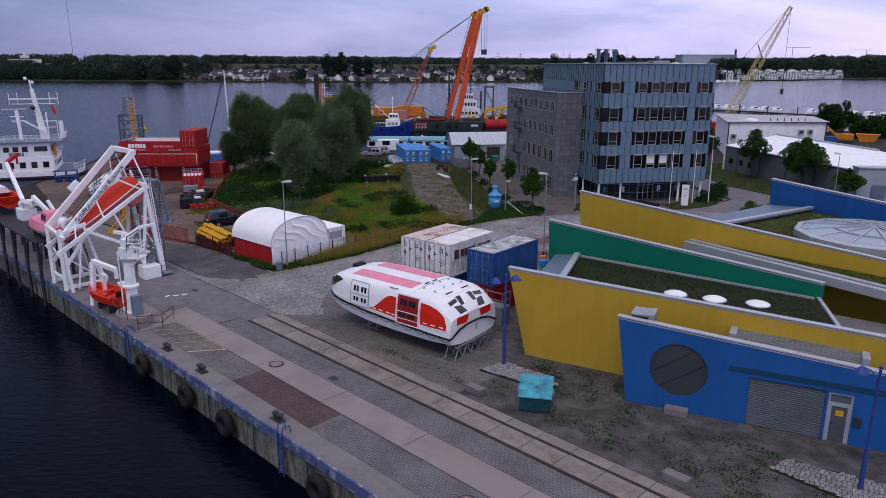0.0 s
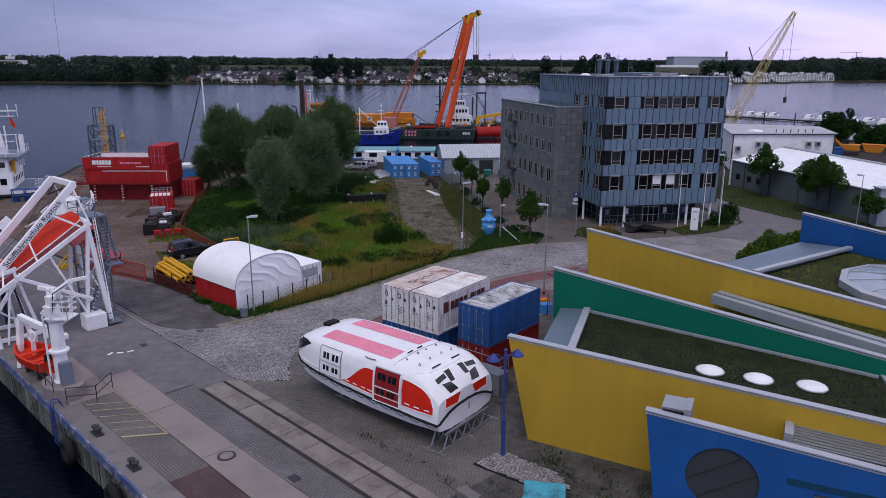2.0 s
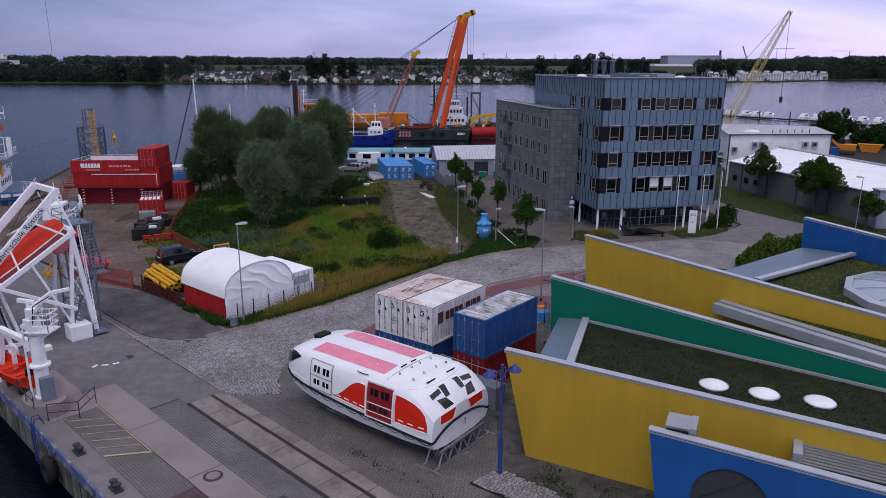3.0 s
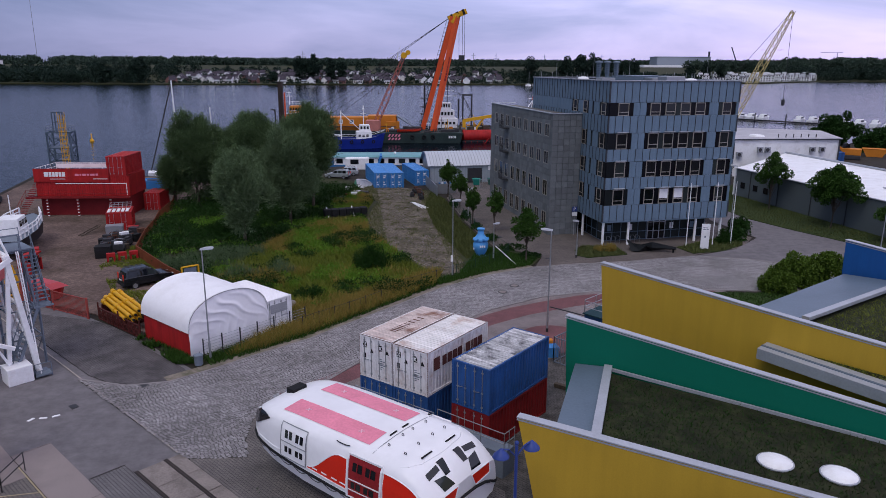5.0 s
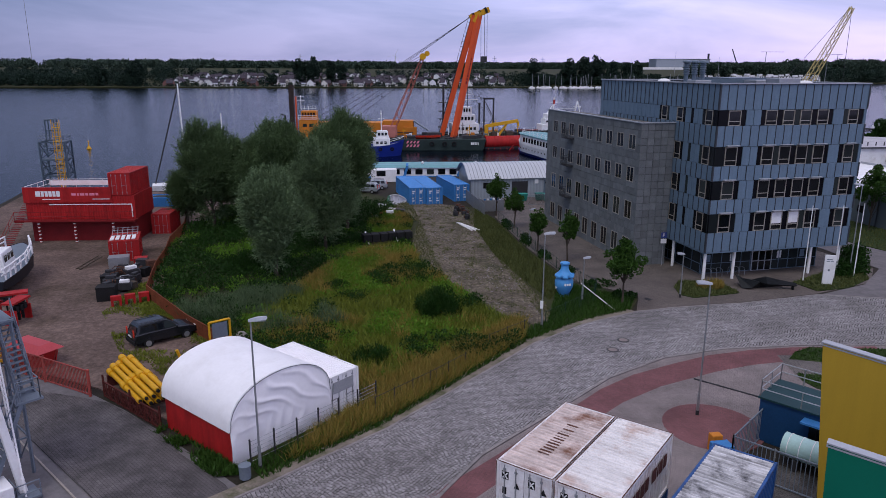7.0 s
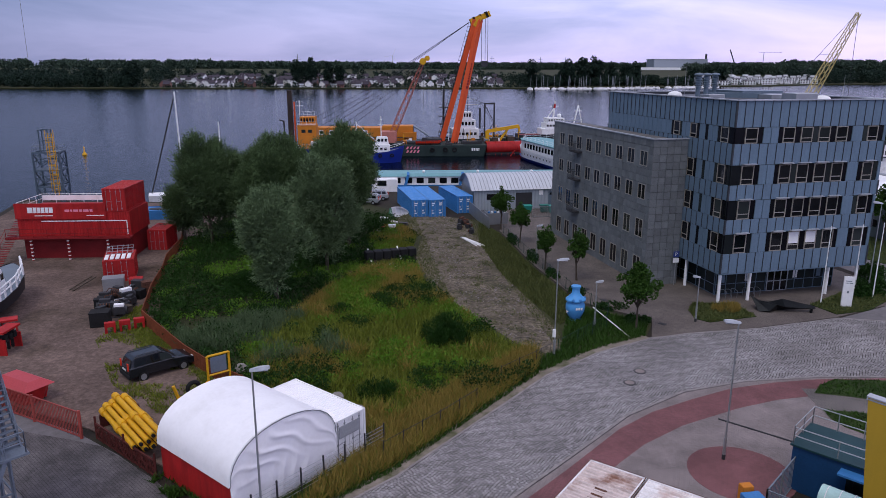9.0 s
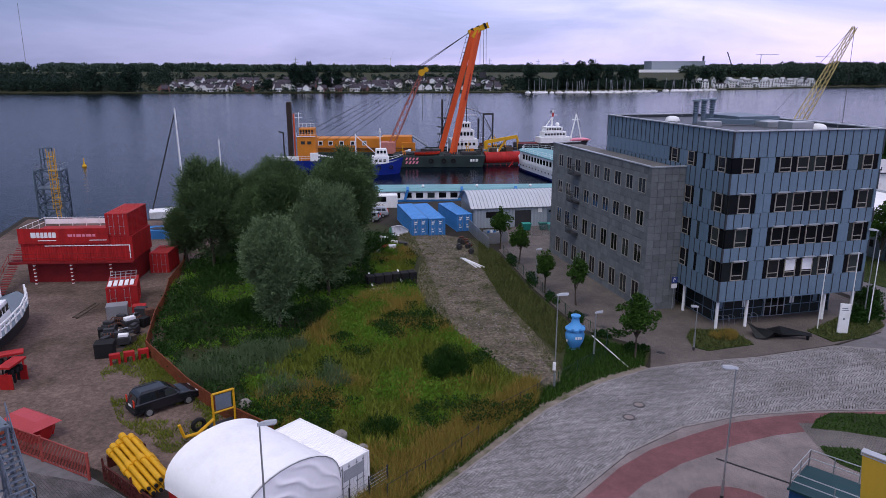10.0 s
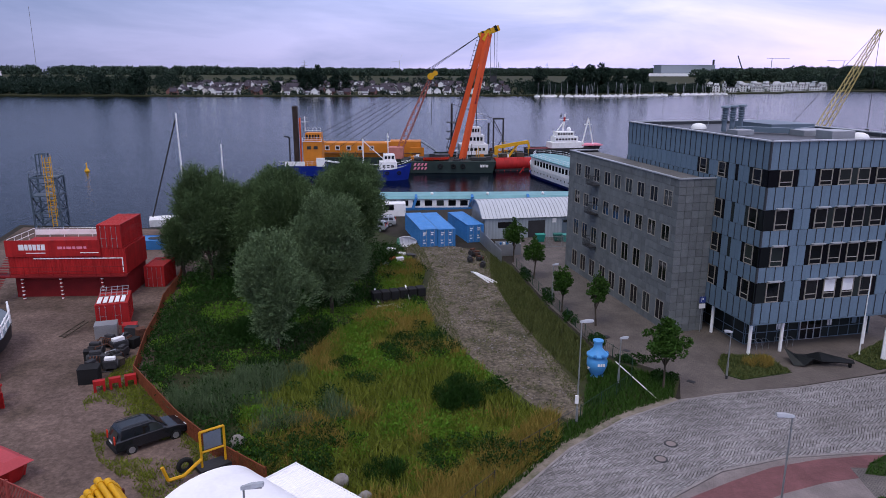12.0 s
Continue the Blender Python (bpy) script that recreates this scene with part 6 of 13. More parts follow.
# ---- trees, shrubs and the meadow ----
def quick_mesh(name, verts, per, material):
    """A mesh of many small faces with `per` corners each, from an array of corners."""
    n = len(verts) // per
    me = bpy.data.meshes.new(name)
    me.vertices.add(len(verts))
    me.vertices.foreach_set("co", np.asarray(verts, dtype=np.float32).ravel())
    me.loops.add(n * per)
    me.loops.foreach_set("vertex_index", np.arange(n * per, dtype=np.int32))
    me.polygons.add(n)
    me.polygons.foreach_set("loop_start", np.arange(0, n * per, per, dtype=np.int32))
    me.update(calc_edges=True)
    me.materials.append(material)
    return me


def unit(v):
    return v / np.maximum(np.linalg.norm(v, axis=1, keepdims=True), 1e-6)


def leaf_cloud(blobs, density, length, width, rise, rng):
    """Diamond leaves on and in a set of blobs (x, y, z, r, squash); rise: how much the sprigs point up (or hang, below 0)."""
    out = []
    for x, y, z, r, q in blobs:
        n = max(8, int(density * r * r))
        d = unit(rng.normal(size=(n, 3)))
        rad = r * (0.55 + 0.5 * rng.random((n, 1)) ** 0.6)
        p = d * rad * np.array([1, 1, q]) + np.array([x, y, z])
        axis = unit(d + rng.normal(scale=0.55, size=(n, 3)) + np.array([0, 0, rise]))
        side = unit(np.cross(axis, rng.normal(size=(n, 3))))
        l = length * rng.uniform(0.6, 1.25, (n, 1))
        w = width * rng.uniform(0.7, 1.2, (n, 1))
        out.append(np.stack([p - axis * l * 0.5, p + side * w * 0.5, p + axis * l * 0.5, p - side * w * 0.5], 1).reshape(-1, 3))
    return np.concatenate(out)


def sprig_crown(cen, rx, rz, n, rng, leaves=9, leaf=0.30, width=0.042):
    """A dense egg-shaped crown: rounded lobes of sprigs that point up and out, each with narrow leaves, over larger
    inner leaves added to block light and darken the inside.
    """
    lobes = 42
    ld = unit(rng.normal(size=(lobes, 3)))
    k = rng.uniform(0.42, 0.84, (lobes, 1))
    lc = ld * k * np.array([rx, rx, rz])
    lc[:, :2] *= (1 - 0.22 * np.maximum(ld[:, 2:3], 0) - 0.22 * np.maximum(-ld[:, 2:3], 0))
    lr = rx * rng.uniform(0.20, 0.42, lobes)
    pick = rng.choice(lobes, n, p=lr ** 2 / np.sum(lr ** 2))
    out_d = unit(ld[pick] * np.array([1, 1, rx / rz]))
    d = unit(rng.normal(size=(n, 3)) + out_d * 0.9 + np.array([0, 0, 0.25]))
    rad = lr[pick] * (0.45 + 0.60 * rng.random(n) ** 0.7)
    p = lc[pick] + d * rad[:, None] * np.array([1, 1, 1.25]) + np.array(cen)
    axis = unit(d * 0.75 + out_d * 0.35 + rng.normal(scale=0.28, size=(n, 3)) + np.array([0, 0, 0.75]))
    long = rng.uniform(0.6, 2.0, (n, 1))
    out = []
    for j in range(leaves):
        q = p + axis * long * (j * 0.085)
        side = unit(np.cross(axis, rng.normal(size=(n, 3))))
        ax = unit(axis * 1.0 + side * 0.65)
        l = leaf * rng.uniform(0.7, 1.25, (n, 1)) * (1.1 - 0.05 * j)
        w = width * rng.uniform(0.7, 1.3, (n, 1))
        sd = unit(np.cross(ax, rng.normal(size=(n, 3))))
        out.append(np.stack([q, q + ax * l * 0.45 + sd * w, q + ax * l, q + ax * l * 0.45 - sd * w], 1).reshape(-1, 3))
    m = n // 2
    d = unit(rng.normal(size=(m, 3)))
    p = d * (0.25 + 0.45 * rng.random((m, 1)) ** 0.5) * np.array([rx, rx, rz]) + np.array(cen)
    ax, sd = unit(rng.normal(size=(m, 3))), unit(rng.normal(size=(m, 3)))
    out.append(np.stack([p - ax * 0.32, p + sd * 0.16, p + ax * 0.32, p - sd * 0.16], 1).reshape(-1, 3))
    return np.concatenate(out)


def tree(name, label, x, y, height, radius, trunk_h, material, rng_seed, density=150, length=0.42, width=0.11, rise=0.5, blobs=46, base_frac=0.2, trunk_r=0.18, clump=(0.24, 0.40), sprigs=0, peak=0.25):
    rng = np.random.default_rng(rng_seed)
    t = thing(name, label, "tree", frame_at(x, y, 0))
    tr = Shape()
    lean = rng.normal(scale=0.15, size=2)
    tops = (lean[0], lean[1], trunk_h)
    tr.loft([[((trunk_r * k) * math.cos(2 * math.pi * i / 8) + tops[0] * f, (trunk_r * k) * math.sin(2 * math.pi * i / 8) + tops[1] * f, f * trunk_h) for i in range(8)] for k, f in ((1.5, 0), (1.05, 0.12), (0.9, 0.5), (0.75, 1.0))])
    cen, bl = (height + height * base_frac) / 2, []
    hz = (height - height * base_frac) / 2
    for i in range(blobs):
        d = rng.normal(size=3)
        d /= np.linalg.norm(d)
        k = rng.uniform(0.3, 0.93)
        s = 1.0 - peak * max(0.0, d[2]) - 0.10 * max(0.0, -d[2])
        r = radius * rng.uniform(*clump) * (1.0 - 0.6 * (peak - 0.25) * max(0.0, d[2]))
        bl.append((d[0] * k * radius * s, d[1] * k * radius * s, cen + d[2] * k * hz * 1.02, r, rng.uniform(0.8, 1.15)))
    for i in range(0, blobs, max(3, blobs // 18)):
        b = bl[i]
        a = Vector((tops[0] * 0.8, tops[1] * 0.8, trunk_h * rng.uniform(0.55, 1.0)))
        mid = a.lerp(Vector(b[:3]), 0.5) + Vector((0, 0, 0.25))
        tr.tube(a, mid, trunk_r * 0.42, trunk_r * 0.28, 6).tube(mid, b[:3], trunk_r * 0.28, trunk_r * 0.08, 5)
    part("trunk", tr, M_BARK, t, smooth=True)
    if sprigs:
        leaves_ = sprig_crown((0, 0, cen), radius, hz, sprigs, rng)
    else:
        leaves_ = leaf_cloud(bl, density, length, width, rise, rng)
    ob = new("crown", quick_mesh("crown", leaves_, 4, material))
    ob.parent = t
    return t


WILLOWS = [(-21.8, 87.2, 10.2, 2.75, 4, 1), (-18.9, 97.6, 12.2, 3.2, 4, 2), (-18.0, 107.5, 14.4, 4.1, 5, 3), (-26.6, 108.5, 13.2, 4.6, 5, 4), (-34.6, 108.5, 12.6, 4.0, 5, 5), (-29.5, 114.0, 11.6, 3.6, 5, 6), (-21.6, 113.5, 11.6, 3.4, 5, 7), (-38.6, 110.5, 7.0, 2.2, 3, 8)]
for x, y, h, r, th, sd in WILLOWS:
    tree("willow_tree", "grey-green bushy willow in the weedy meadow" if sd > 2 else "young grey-green willow with a dense crown", x, y, h, r, th, M_WILLOW if sd > 2 else M_YOUNGWILLOW, sd, blobs=60, sprigs=int(480 * r * r) + 1500, base_frac={1: 0.15, 2: 0.15, 5: 0.18, 4: 0.18}.get(sd, 0.2), trunk_r=0.2)
for x, y, h, r, sd in ((9.6, 81.2, 6.1, 1.9, 21), (7.1, 95.2, 5.6, 1.3, 22), (4.4, 99.2, 5.2, 1.3, 23), (2.8, 111.0, 5.4, 1.5, 24), (1.0, 118.5, 6.0, 1.7, 25), (47.6, 110.7, 8.6, 2.5, 26), (50.2, 98.5, 8.4, 3.7, 27), (42.5, 117.5, 8.2, 2.0, 28), (52.6, 90.0, 5.2, 2.0, 29)):
    tree("street_tree", "small leafy street tree with a slim trunk", x, y, h, r, 2.6, M_LEAF, sd, density=520, length=0.25, width=0.16, rise=0.1, blobs=84, base_frac=0.38, trunk_r=0.09, clump=(0.12, 0.27), peak=0.85)


def shrub(name, label, x, y, rx, ry, h, material, seed, density=260, length=0.22, width=0.12, n=26, rise=0.4):
    rng = np.random.default_rng(seed)
    t = thing(name, label, "shrub", frame_at(x, y, 0))
    bl = []
    for i in range(n):
        a, k = rng.uniform(0, 2 * math.pi), math.sqrt(rng.random())
        r = rng.uniform(0.22, 0.4) * min(rx, ry, h)
        z = rng.uniform(0.25, 1.0) * (h - r) * (1 - 0.5 * k * k)
        bl.append((math.cos(a) * k * (rx - r), math.sin(a) * k * (ry - r), max(z, r * 0.5), r, 1.0))
    ob = new("foliage", quick_mesh("foliage", leaf_cloud(bl, density, length, width, rise, rng), 4, material))
    ob.parent = t
    st = Shape()
    for b in bl[::4]:
        st.tube((0, 0, 0), b[:3], 0.04, 0.015, 5)
    part("stems", st, M_BARK, t)
    return t


for x, y, rx, ry, h, sd in ((-6.4, 77.6, 2.2, 2.0, 3.3, 31), (-10.6, 68.6, 1.6, 1.3, 1.5, 32), (-15.6, 84.5, 1.6, 1.5, 1.2, 33), (-25.5, 91.0, 2.2, 2.0, 2.4, 34), (-11.5, 90.2, 1.3, 1.2, 1.1, 35), (-12.6, 88.0, 1.4, 1.2, 1.1, 36), (-22.8, 84.0, 1.5, 1.2, 1.3, 37)):
    shrub("shrub", "dark green shrub in tall meadow grass", x, y, rx, ry, h, M_SHRUB, sd, density=520, length=0.34, width=0.05, n=34, rise=1.2)
for x, y, rx, ry, h, sd in ((31.8, 72.0, 2.0, 1.6, 2.4, 41), (34.2, 73.8, 2.6, 2.0, 3.6, 42), (37.6, 74.4, 2.8, 2.0, 3.8, 43)):
    shrub("hedge_shrub", "broad yellow-green leafy shrub beside the cobbled road", x, y, rx, ry, h, M_YELLOWLEAF, sd, density=520, length=0.26, width=0.16, n=50)
for x, y, rx, ry, h, sd in ((35.0, 91.6, 1.8, 1.6, 2.2, 44), (37.6, 95.6, 1.8, 1.7, 2.6, 45), (33.5, 90.2, 1.0, 1.0, 1.5, 46)):
    shrub("shrub", "dark rounded shrub by the office forecourt", x, y, rx, ry, h, M_SHRUB, sd, density=420, length=0.22, width=0.14, n=26)
for x, y, rx, ry, h, sd in ((8.6, 86.6, 1.8, 1.0, 0.8, 47), (10.2, 83.2, 1.4, 1.0, 0.8, 48), (6.4, 91.0, 1.0, 1.6, 0.8, 49), (4.9, 97.0, 0.9, 2.0, 0.8, 50), (3.6, 104, 0.9, 3.0, 0.9, 51), (2.0, 112, 0.9, 3.0, 0.9, 52)):
    shrub("hedge", "low dark hedge beside the paved forecourt", x, y, rx, ry, h, M_SHRUB, sd, density=500, length=0.2, width=0.12, n=30)
shrub("ornamental_grass", "clump of pale ornamental grass in a bed", 18.9, 86.0, 1.4, 1.1, 1.1, M_DRYGRASS, 53, density=700, length=0.6, width=0.03, n=18, rise=2.2)
for x, y, sd in ((97, 192, 61), (102, 200, 62), (108, 204, 63), (104, 184, 64), (110, 186, 65), (116, 184, 66), (122, 188, 67), (113, 193, 68)):
    shrub("tall_shrub", "tall dark shrub near the marina", x, y, 5.0, 3.4, 9.0 if sd < 64 else 6.5, M_SHRUB, sd, density=120, length=0.6, width=0.35, n=40)


def blades(points, h, w, lean, rng):
    """Narrow blades standing at the given places."""
    n = len(points)
    p = np.column_stack([points, np.full(n, 0.09)])
    a = rng.uniform(0, 2 * math.pi, n)
    side = np.column_stack([np.cos(a), np.sin(a), np.zeros(n)])
    hh = h * rng.uniform(0.55, 1.25, (n, 1))
    tip = p + np.column_stack([rng.normal(scale=lean, size=(n, 2)), np.ones(n)]) * hh
    ww = w * rng.uniform(0.6, 1.3, (n, 1))
    return np.stack([p - side * ww, p + side * ww, tip], 1).reshape(-1, 3)


def scatter(poly, n, rng, keep=None):
    xs_, ys_ = [q[0] for q in poly], [q[1] for q in poly]
    out = []
    while len(out) < n:
        c = np.column_stack([rng.uniform(min(xs_), max(xs_), 4000), rng.uniform(min(ys_), max(ys_), 4000)])
        out += [tuple(q) for q in c if inside(q, poly) and (keep is None or keep(q))]
    return np.array(out[:n])


def soft(scale, level, off=0.0, width=0.35):
    """Thins out towards the edges of drifting patches."""
    def keep(q):
        v = noise.noise(Vector((q[0] * scale + off, q[1] * scale, off))) + 0.5 * noise.noise(Vector((q[0] * scale * 3 + off, q[1] * scale * 3, off + 5)))
        return (v - level) / width > thin.random()
    return keep


thin = random.Random(12)
rng = np.random.default_rng(77)
OPEN = [(-13.8, 55.6), (-11.7, 57.2), (-8.7, 60.4), (-3.6, 67.4), (0.2, 72.6), (0.8, 76.4), (-1.2, 77.6), (-4.3, 83.8), (-8.2, 93), (-10.4, 103), (-10.2, 114), (-14, 122), (-16, 112), (-14, 100), (-17.5, 92), (-19.5, 85), (-22, 76), (-19.4, 69.4), (-17, 67.6), (-10.2, 63.2)]
not_tent = lambda q: not inside(q, [(-21.6, 59.8), (-16.2, 54.8), (-9.9, 62.4), (-15.0, 67.0)])
near_kerb = lambda q: (q[0] - 0.8 * (q[1] - 70)) > -5.5
gold, lush, dark = soft(0.13, 0.10), soft(0.17, 0.02, 7.0), soft(0.15, 0.16, 3.0, 0.2)
tagged(new("meadow_grass", quick_mesh("meadow_grass", blades(scatter(OPEN, 56000, rng, not_tent), 0.6, 0.045, 0.5, rng), 3, M_GRASS)), "tall green and yellow meadow grass", "grass", kind="stuff")
tagged(new("dry_grass", quick_mesh("dry_grass", blades(scatter(OPEN, 30000, rng, lambda q: not_tent(q) and (gold(q) or (near_kerb(q) and thin.random() < 0.8))), 0.85, 0.03, 0.4, rng), 3, M_DRYGRASS)), "dry golden grass with seed heads", "grass", kind="stuff")
weeds = scatter(OPEN, 1500, rng, lambda q: not_tent(q) and not near_kerb(q) and lush(q))
tagged(new("meadow_weeds", quick_mesh("meadow_weeds", leaf_cloud([(x, y, 0.25 + 0.3 * rng.random(), rng.uniform(0.25, 0.6), 0.8) for x, y in weeds], 130, 0.2, 0.11, 0.8, rng), 4, M_GREENLEAF)), "fresh green leafy weeds in the meadow", "undergrowth", kind="stuff")
weeds = scatter(OPEN, 700, rng, lambda q: not_tent(q) and q[1] > 66 and dark(q))
tagged(new("nettle_clumps", quick_mesh("nettle_clumps", leaf_cloud([(x, y, 0.35 + 0.4 * rng.random(), rng.uniform(0.3, 0.65), 0.9) for x, y in weeds], 130, 0.2, 0.12, 0.5, rng), 4, M_SHRUB)), "dark green nettle clumps in the meadow", "undergrowth", kind="stuff")
HERBS = [(-20.2, 69.8), (-25.4, 74.8), (-31.5, 82.0), (-34.0, 89.7), (-36.5, 100), (-38.0, 108), (-37, 122), (-24, 128), (-13.5, 124), (-15.2, 112), (-14.2, 100), (-17.6, 92), (-19.6, 85), (-22, 77)]
fresh = soft(0.16, 0.08, 11.0, 0.25)
grey = lambda q: inside(q, [(-29.5, 82.5), (-19.0, 84.0), (-13.5, 75.5), (-19.5, 72.5), (-26.5, 75.8)])
pts = scatter(HERBS, 3600, rng, lambda q: not fresh(q) and (not grey(q) or thin.random() < 0.25))
tagged(new("bramble_thicket", quick_mesh("bramble_thicket", leaf_cloud([(x, y, 0.3 + 0.6 * rng.random(), rng.uniform(0.35, 0.7), 0.9) for x, y in pts], 70, 0.24, 0.14, 0.6, rng), 4, M_SHRUB)), "dark thicket of brambles and nettles", "undergrowth", kind="stuff")
pts = scatter(HERBS, 900, rng, lambda q: fresh(q) and not grey(q))
tagged(new("meadow_weeds", quick_mesh("meadow_weeds", leaf_cloud([(x, y, 0.2 + 0.4 * rng.random(), rng.uniform(0.3, 0.6), 0.8) for x, y in pts], 130, 0.2, 0.1, 0.8, rng), 4, M_GREENLEAF)), "fresh green leafy weeds below the willows", "undergrowth", kind="stuff")
tagged(new("tall_herbs", quick_mesh("tall_herbs", blades(scatter([(-29.5, 82.5), (-19.0, 84.0), (-13.5, 75.5), (-19.5, 72.5), (-26.5, 75.8)], 13000, rng, soft(0.2, -0.15, 5.0, 0.5)), 0.95, 0.045, 0.4, rng), 3, M_REED)), "grey-green tall herbs and thistles", "undergrowth", kind="stuff")
VERGE = [(-14.4, 54.0), (-11.9, 56.6), (-8.9, 59.7), (-3.4, 67.1), (0.6, 72.5), (5.0, 76.6), (9.9, 79.6), (10.9, 82.4), (6.0, 86.6), (4.4, 84.6), (3.4, 80), (2.6, 76.6), (-1.2, 73), (-5.6, 68), (-10.4, 62.6), (-15.6, 55.2)]
tagged(new("verge_grass", quick_mesh("verge_grass", blades(scatter(VERGE, 17000, rng), 0.34, 0.04, 0.4, rng), 3, M_LEAF)), "short green verge grass along the kerb", "grass", kind="stuff")
EASTV = [(3.4, 82), (6.0, 87.0), (3.0, 100), (0.5, 116), (-1.8, 122), (-2.2, 112), (-0.6, 98), (1.2, 90)]
tagged(new("bank_grass", quick_mesh("bank_grass", blades(scatter(EASTV, 15000, rng), 0.36, 0.045, 0.4, rng), 3, M_BANK)), "rough grass bank beside the track", "grass", kind="stuff")
tagged(new("track_weeds", quick_mesh("track_weeds", blades(scatter(TRACK, 12000, rng, lambda q: soft(0.8, -0.1, 4.0, 1.6)(q) or abs(q[0] - (-1.0 - (q[1] - 78) * 0.14)) > 3.2 and thin.random() < 0.5), 0.16, 0.035, 0.6, rng), 3, M_BANK)), "low weeds on the gravel track", "grass", kind="stuff")
YARDW = [(-34.5, 88), (-31.5, 82), (-25.5, 75.5), (-21, 70.6), (-21.6, 66.5), (-24, 65.8), (-29, 70), (-34, 78)]
tagged(new("yard_weeds", quick_mesh("yard_weeds", blades(scatter(YARDW, 12000, rng, soft(0.3, -0.25, 9.0, 0.7)), 0.16, 0.045, 0.5, rng), 3, M_GRASS)), "thin weeds in the gravel yard", "grass", kind="stuff")
FOOT = [(-16.3, 55.2), (-21.2, 59.15), (-21.7, 58.5), (-19.5, 56.5), (-17.0, 54.2), (-15.6, 54.4)]
tagged(new("yard_weeds", quick_mesh("yard_weeds", blades(scatter(FOOT, 1600, rng, soft(0.6, -0.3, 3.0, 0.8)), 0.34, 0.05, 0.5, rng), 3, M_LEAF)), "weeds at the foot of the red tent wall", "grass", kind="stuff")
# tufts on the planted roofs
for poly, z, nm in (([(10.1, 43.6), (8.0, 36.4), (21.8, 29.6), (23.2, 35.2)], 4.5, "roof_grass"), ([(18.9, 45.2), (19.2, 45.6), (30, 35.1), (30, 30.2)], 5.55, "roof_grass"), ([(21.6, 45.0), (21.9, 46.6), (30.8, 53.2), (38, 41), (36, 31)], 6.25, "roof_grass")):
    b = blades(scatter(poly, 9000, rng, lambda q: math.hypot(q[0] - SK[0], q[1] - SK[1]) > 5.3), 0.16, 0.03, 0.7, rng)
    b[:, 2] += z - 0.09
    tagged(new(nm, quick_mesh(nm, b, 3, M_GRASS if z > 5 else M_SHRUB)), "short grass and sedum of the planted roof", "roof planting", kind="stuff")
EDGE = [quay(-2, 10.6), quay(32, 10.5), quay(32, 16), (11.5, 29.8), (11.6, 33), (6.5, 35.4), (4.6, 33.4), (3.0, 31.6)]
tagged(new("yard_weeds", quick_mesh("yard_weeds", blades(scatter(EDGE, 2600, rng, soft(0.5, -0.1, 2.0, 1.4)), 0.13, 0.035, 0.6, rng), 3, M_SHRUB)), "weeds between the old pavers", "grass", kind="stuff")
# loose stones on the gravel track
st_ = scatter(TRACK, 2600, rng, soft(0.2, -0.3, 14.0, 0.8))
n_ = len(st_)
pos_ = np.column_stack([st_, np.full(n_, 0.06)])
r_ = 0.05 + 0.11 * rng.random((n_, 1, 1)) ** 3
cor_ = np.array([(1, 0, 0), (0, 1, 0), (-1, 0, 0), (0, -1, 0)]) * np.array([1, 0.8, 1])
quad = []
for k in range(4):
    tri_ = np.stack([np.tile(cor_[k], (n_, 1)), np.tile(cor_[(k + 1) % 4], (n_, 1)), np.tile((0.15, -0.1, 0.7), (n_, 1))], 1)
    quad.append(pos_[:, None, :] + (tri_ + rng.normal(scale=0.12, size=(n_, 1, 3)) * np.array([1, 1, 0])) * r_)
tagged(new("track_stones", quick_mesh("track_stones", np.concatenate(quad).reshape(-1, 3), 3, M_KERB)), "loose stones and rubble on the gravel track", "rubble", kind="stuff")
for poly, n, nm in ((LAWN_N, 12000, "lawn_grass"), (LAWN_S, 6000, "lawn_grass")):
    tagged(new(nm, quick_mesh(nm, blades(scatter(poly, n, rng), 0.14, 0.04, 0.6, rng), 3, M_LEAF)), "short mown grass of the lawn", "grass", kind="stuff")
for poly, n in (([(15.4, 83.9), (16.4, 83.0), (21.0, 84.5), (20.4, 88.0), (16.6, 88.2), (15.6, 86.2)], 3500), ([(27.4, 87.9), (28.4, 85.2), (32, 86.4), (35.4, 89.2), (36.6, 92.6), (33.5, 92.5)], 4000), ([(41.8, 104), (45, 97), (49.5, 89), (58, 80), (61, 84), (57.6, 96), (52.4, 118), (50.8, 132), (44, 130), (40, 116)], 16000)):
    tagged(new("bed_grass", quick_mesh("bed_grass", blades(scatter(poly, n, rng), 0.2, 0.045, 0.6, rng), 3, M_BANK)), "rough short grass of a planted bed", "grass", kind="stuff")

# ---- red container offices at the shore ----
def text_bars(widths, h, gap, material, m, parent, name="lettering", t=0.006):
    """A line of lettering as plain bars."""
    s, x = Shape(), 0.0
    for w in widths:
        s.loft([[(x, 0, z), (x + w, 0, z), (x + w, h, z), (x, h, z)] for z in (0, t)])
        x += w + gap
    ob = part(name, s, material, parent, "plain bars of lettering")
    ob.matrix_basis = m
    return ob


def tube_rail(pts, h, material, parent, m=None, levels=(0.5, 1.0), every=1.5, name="rail", r=0.03):
    s = Shape()
    for a, b in zip(pts, pts[1:]):
        a, b = Vector(a), Vector(b)
        n = max(1, round((b - a).length / every))
        for k in range(n + 1):
            p = a.lerp(b, k / n)
            s.tube(p, p + Vector((0, 0, h)), r, seg=6)
        for l in levels:
            s.tube(a + Vector((0, 0, h * l)), b + Vector((0, 0, h * l)), r, seg=6)
    ob = part(name, s, material, parent)
    if m:
        ob.matrix_basis = m
    return ob


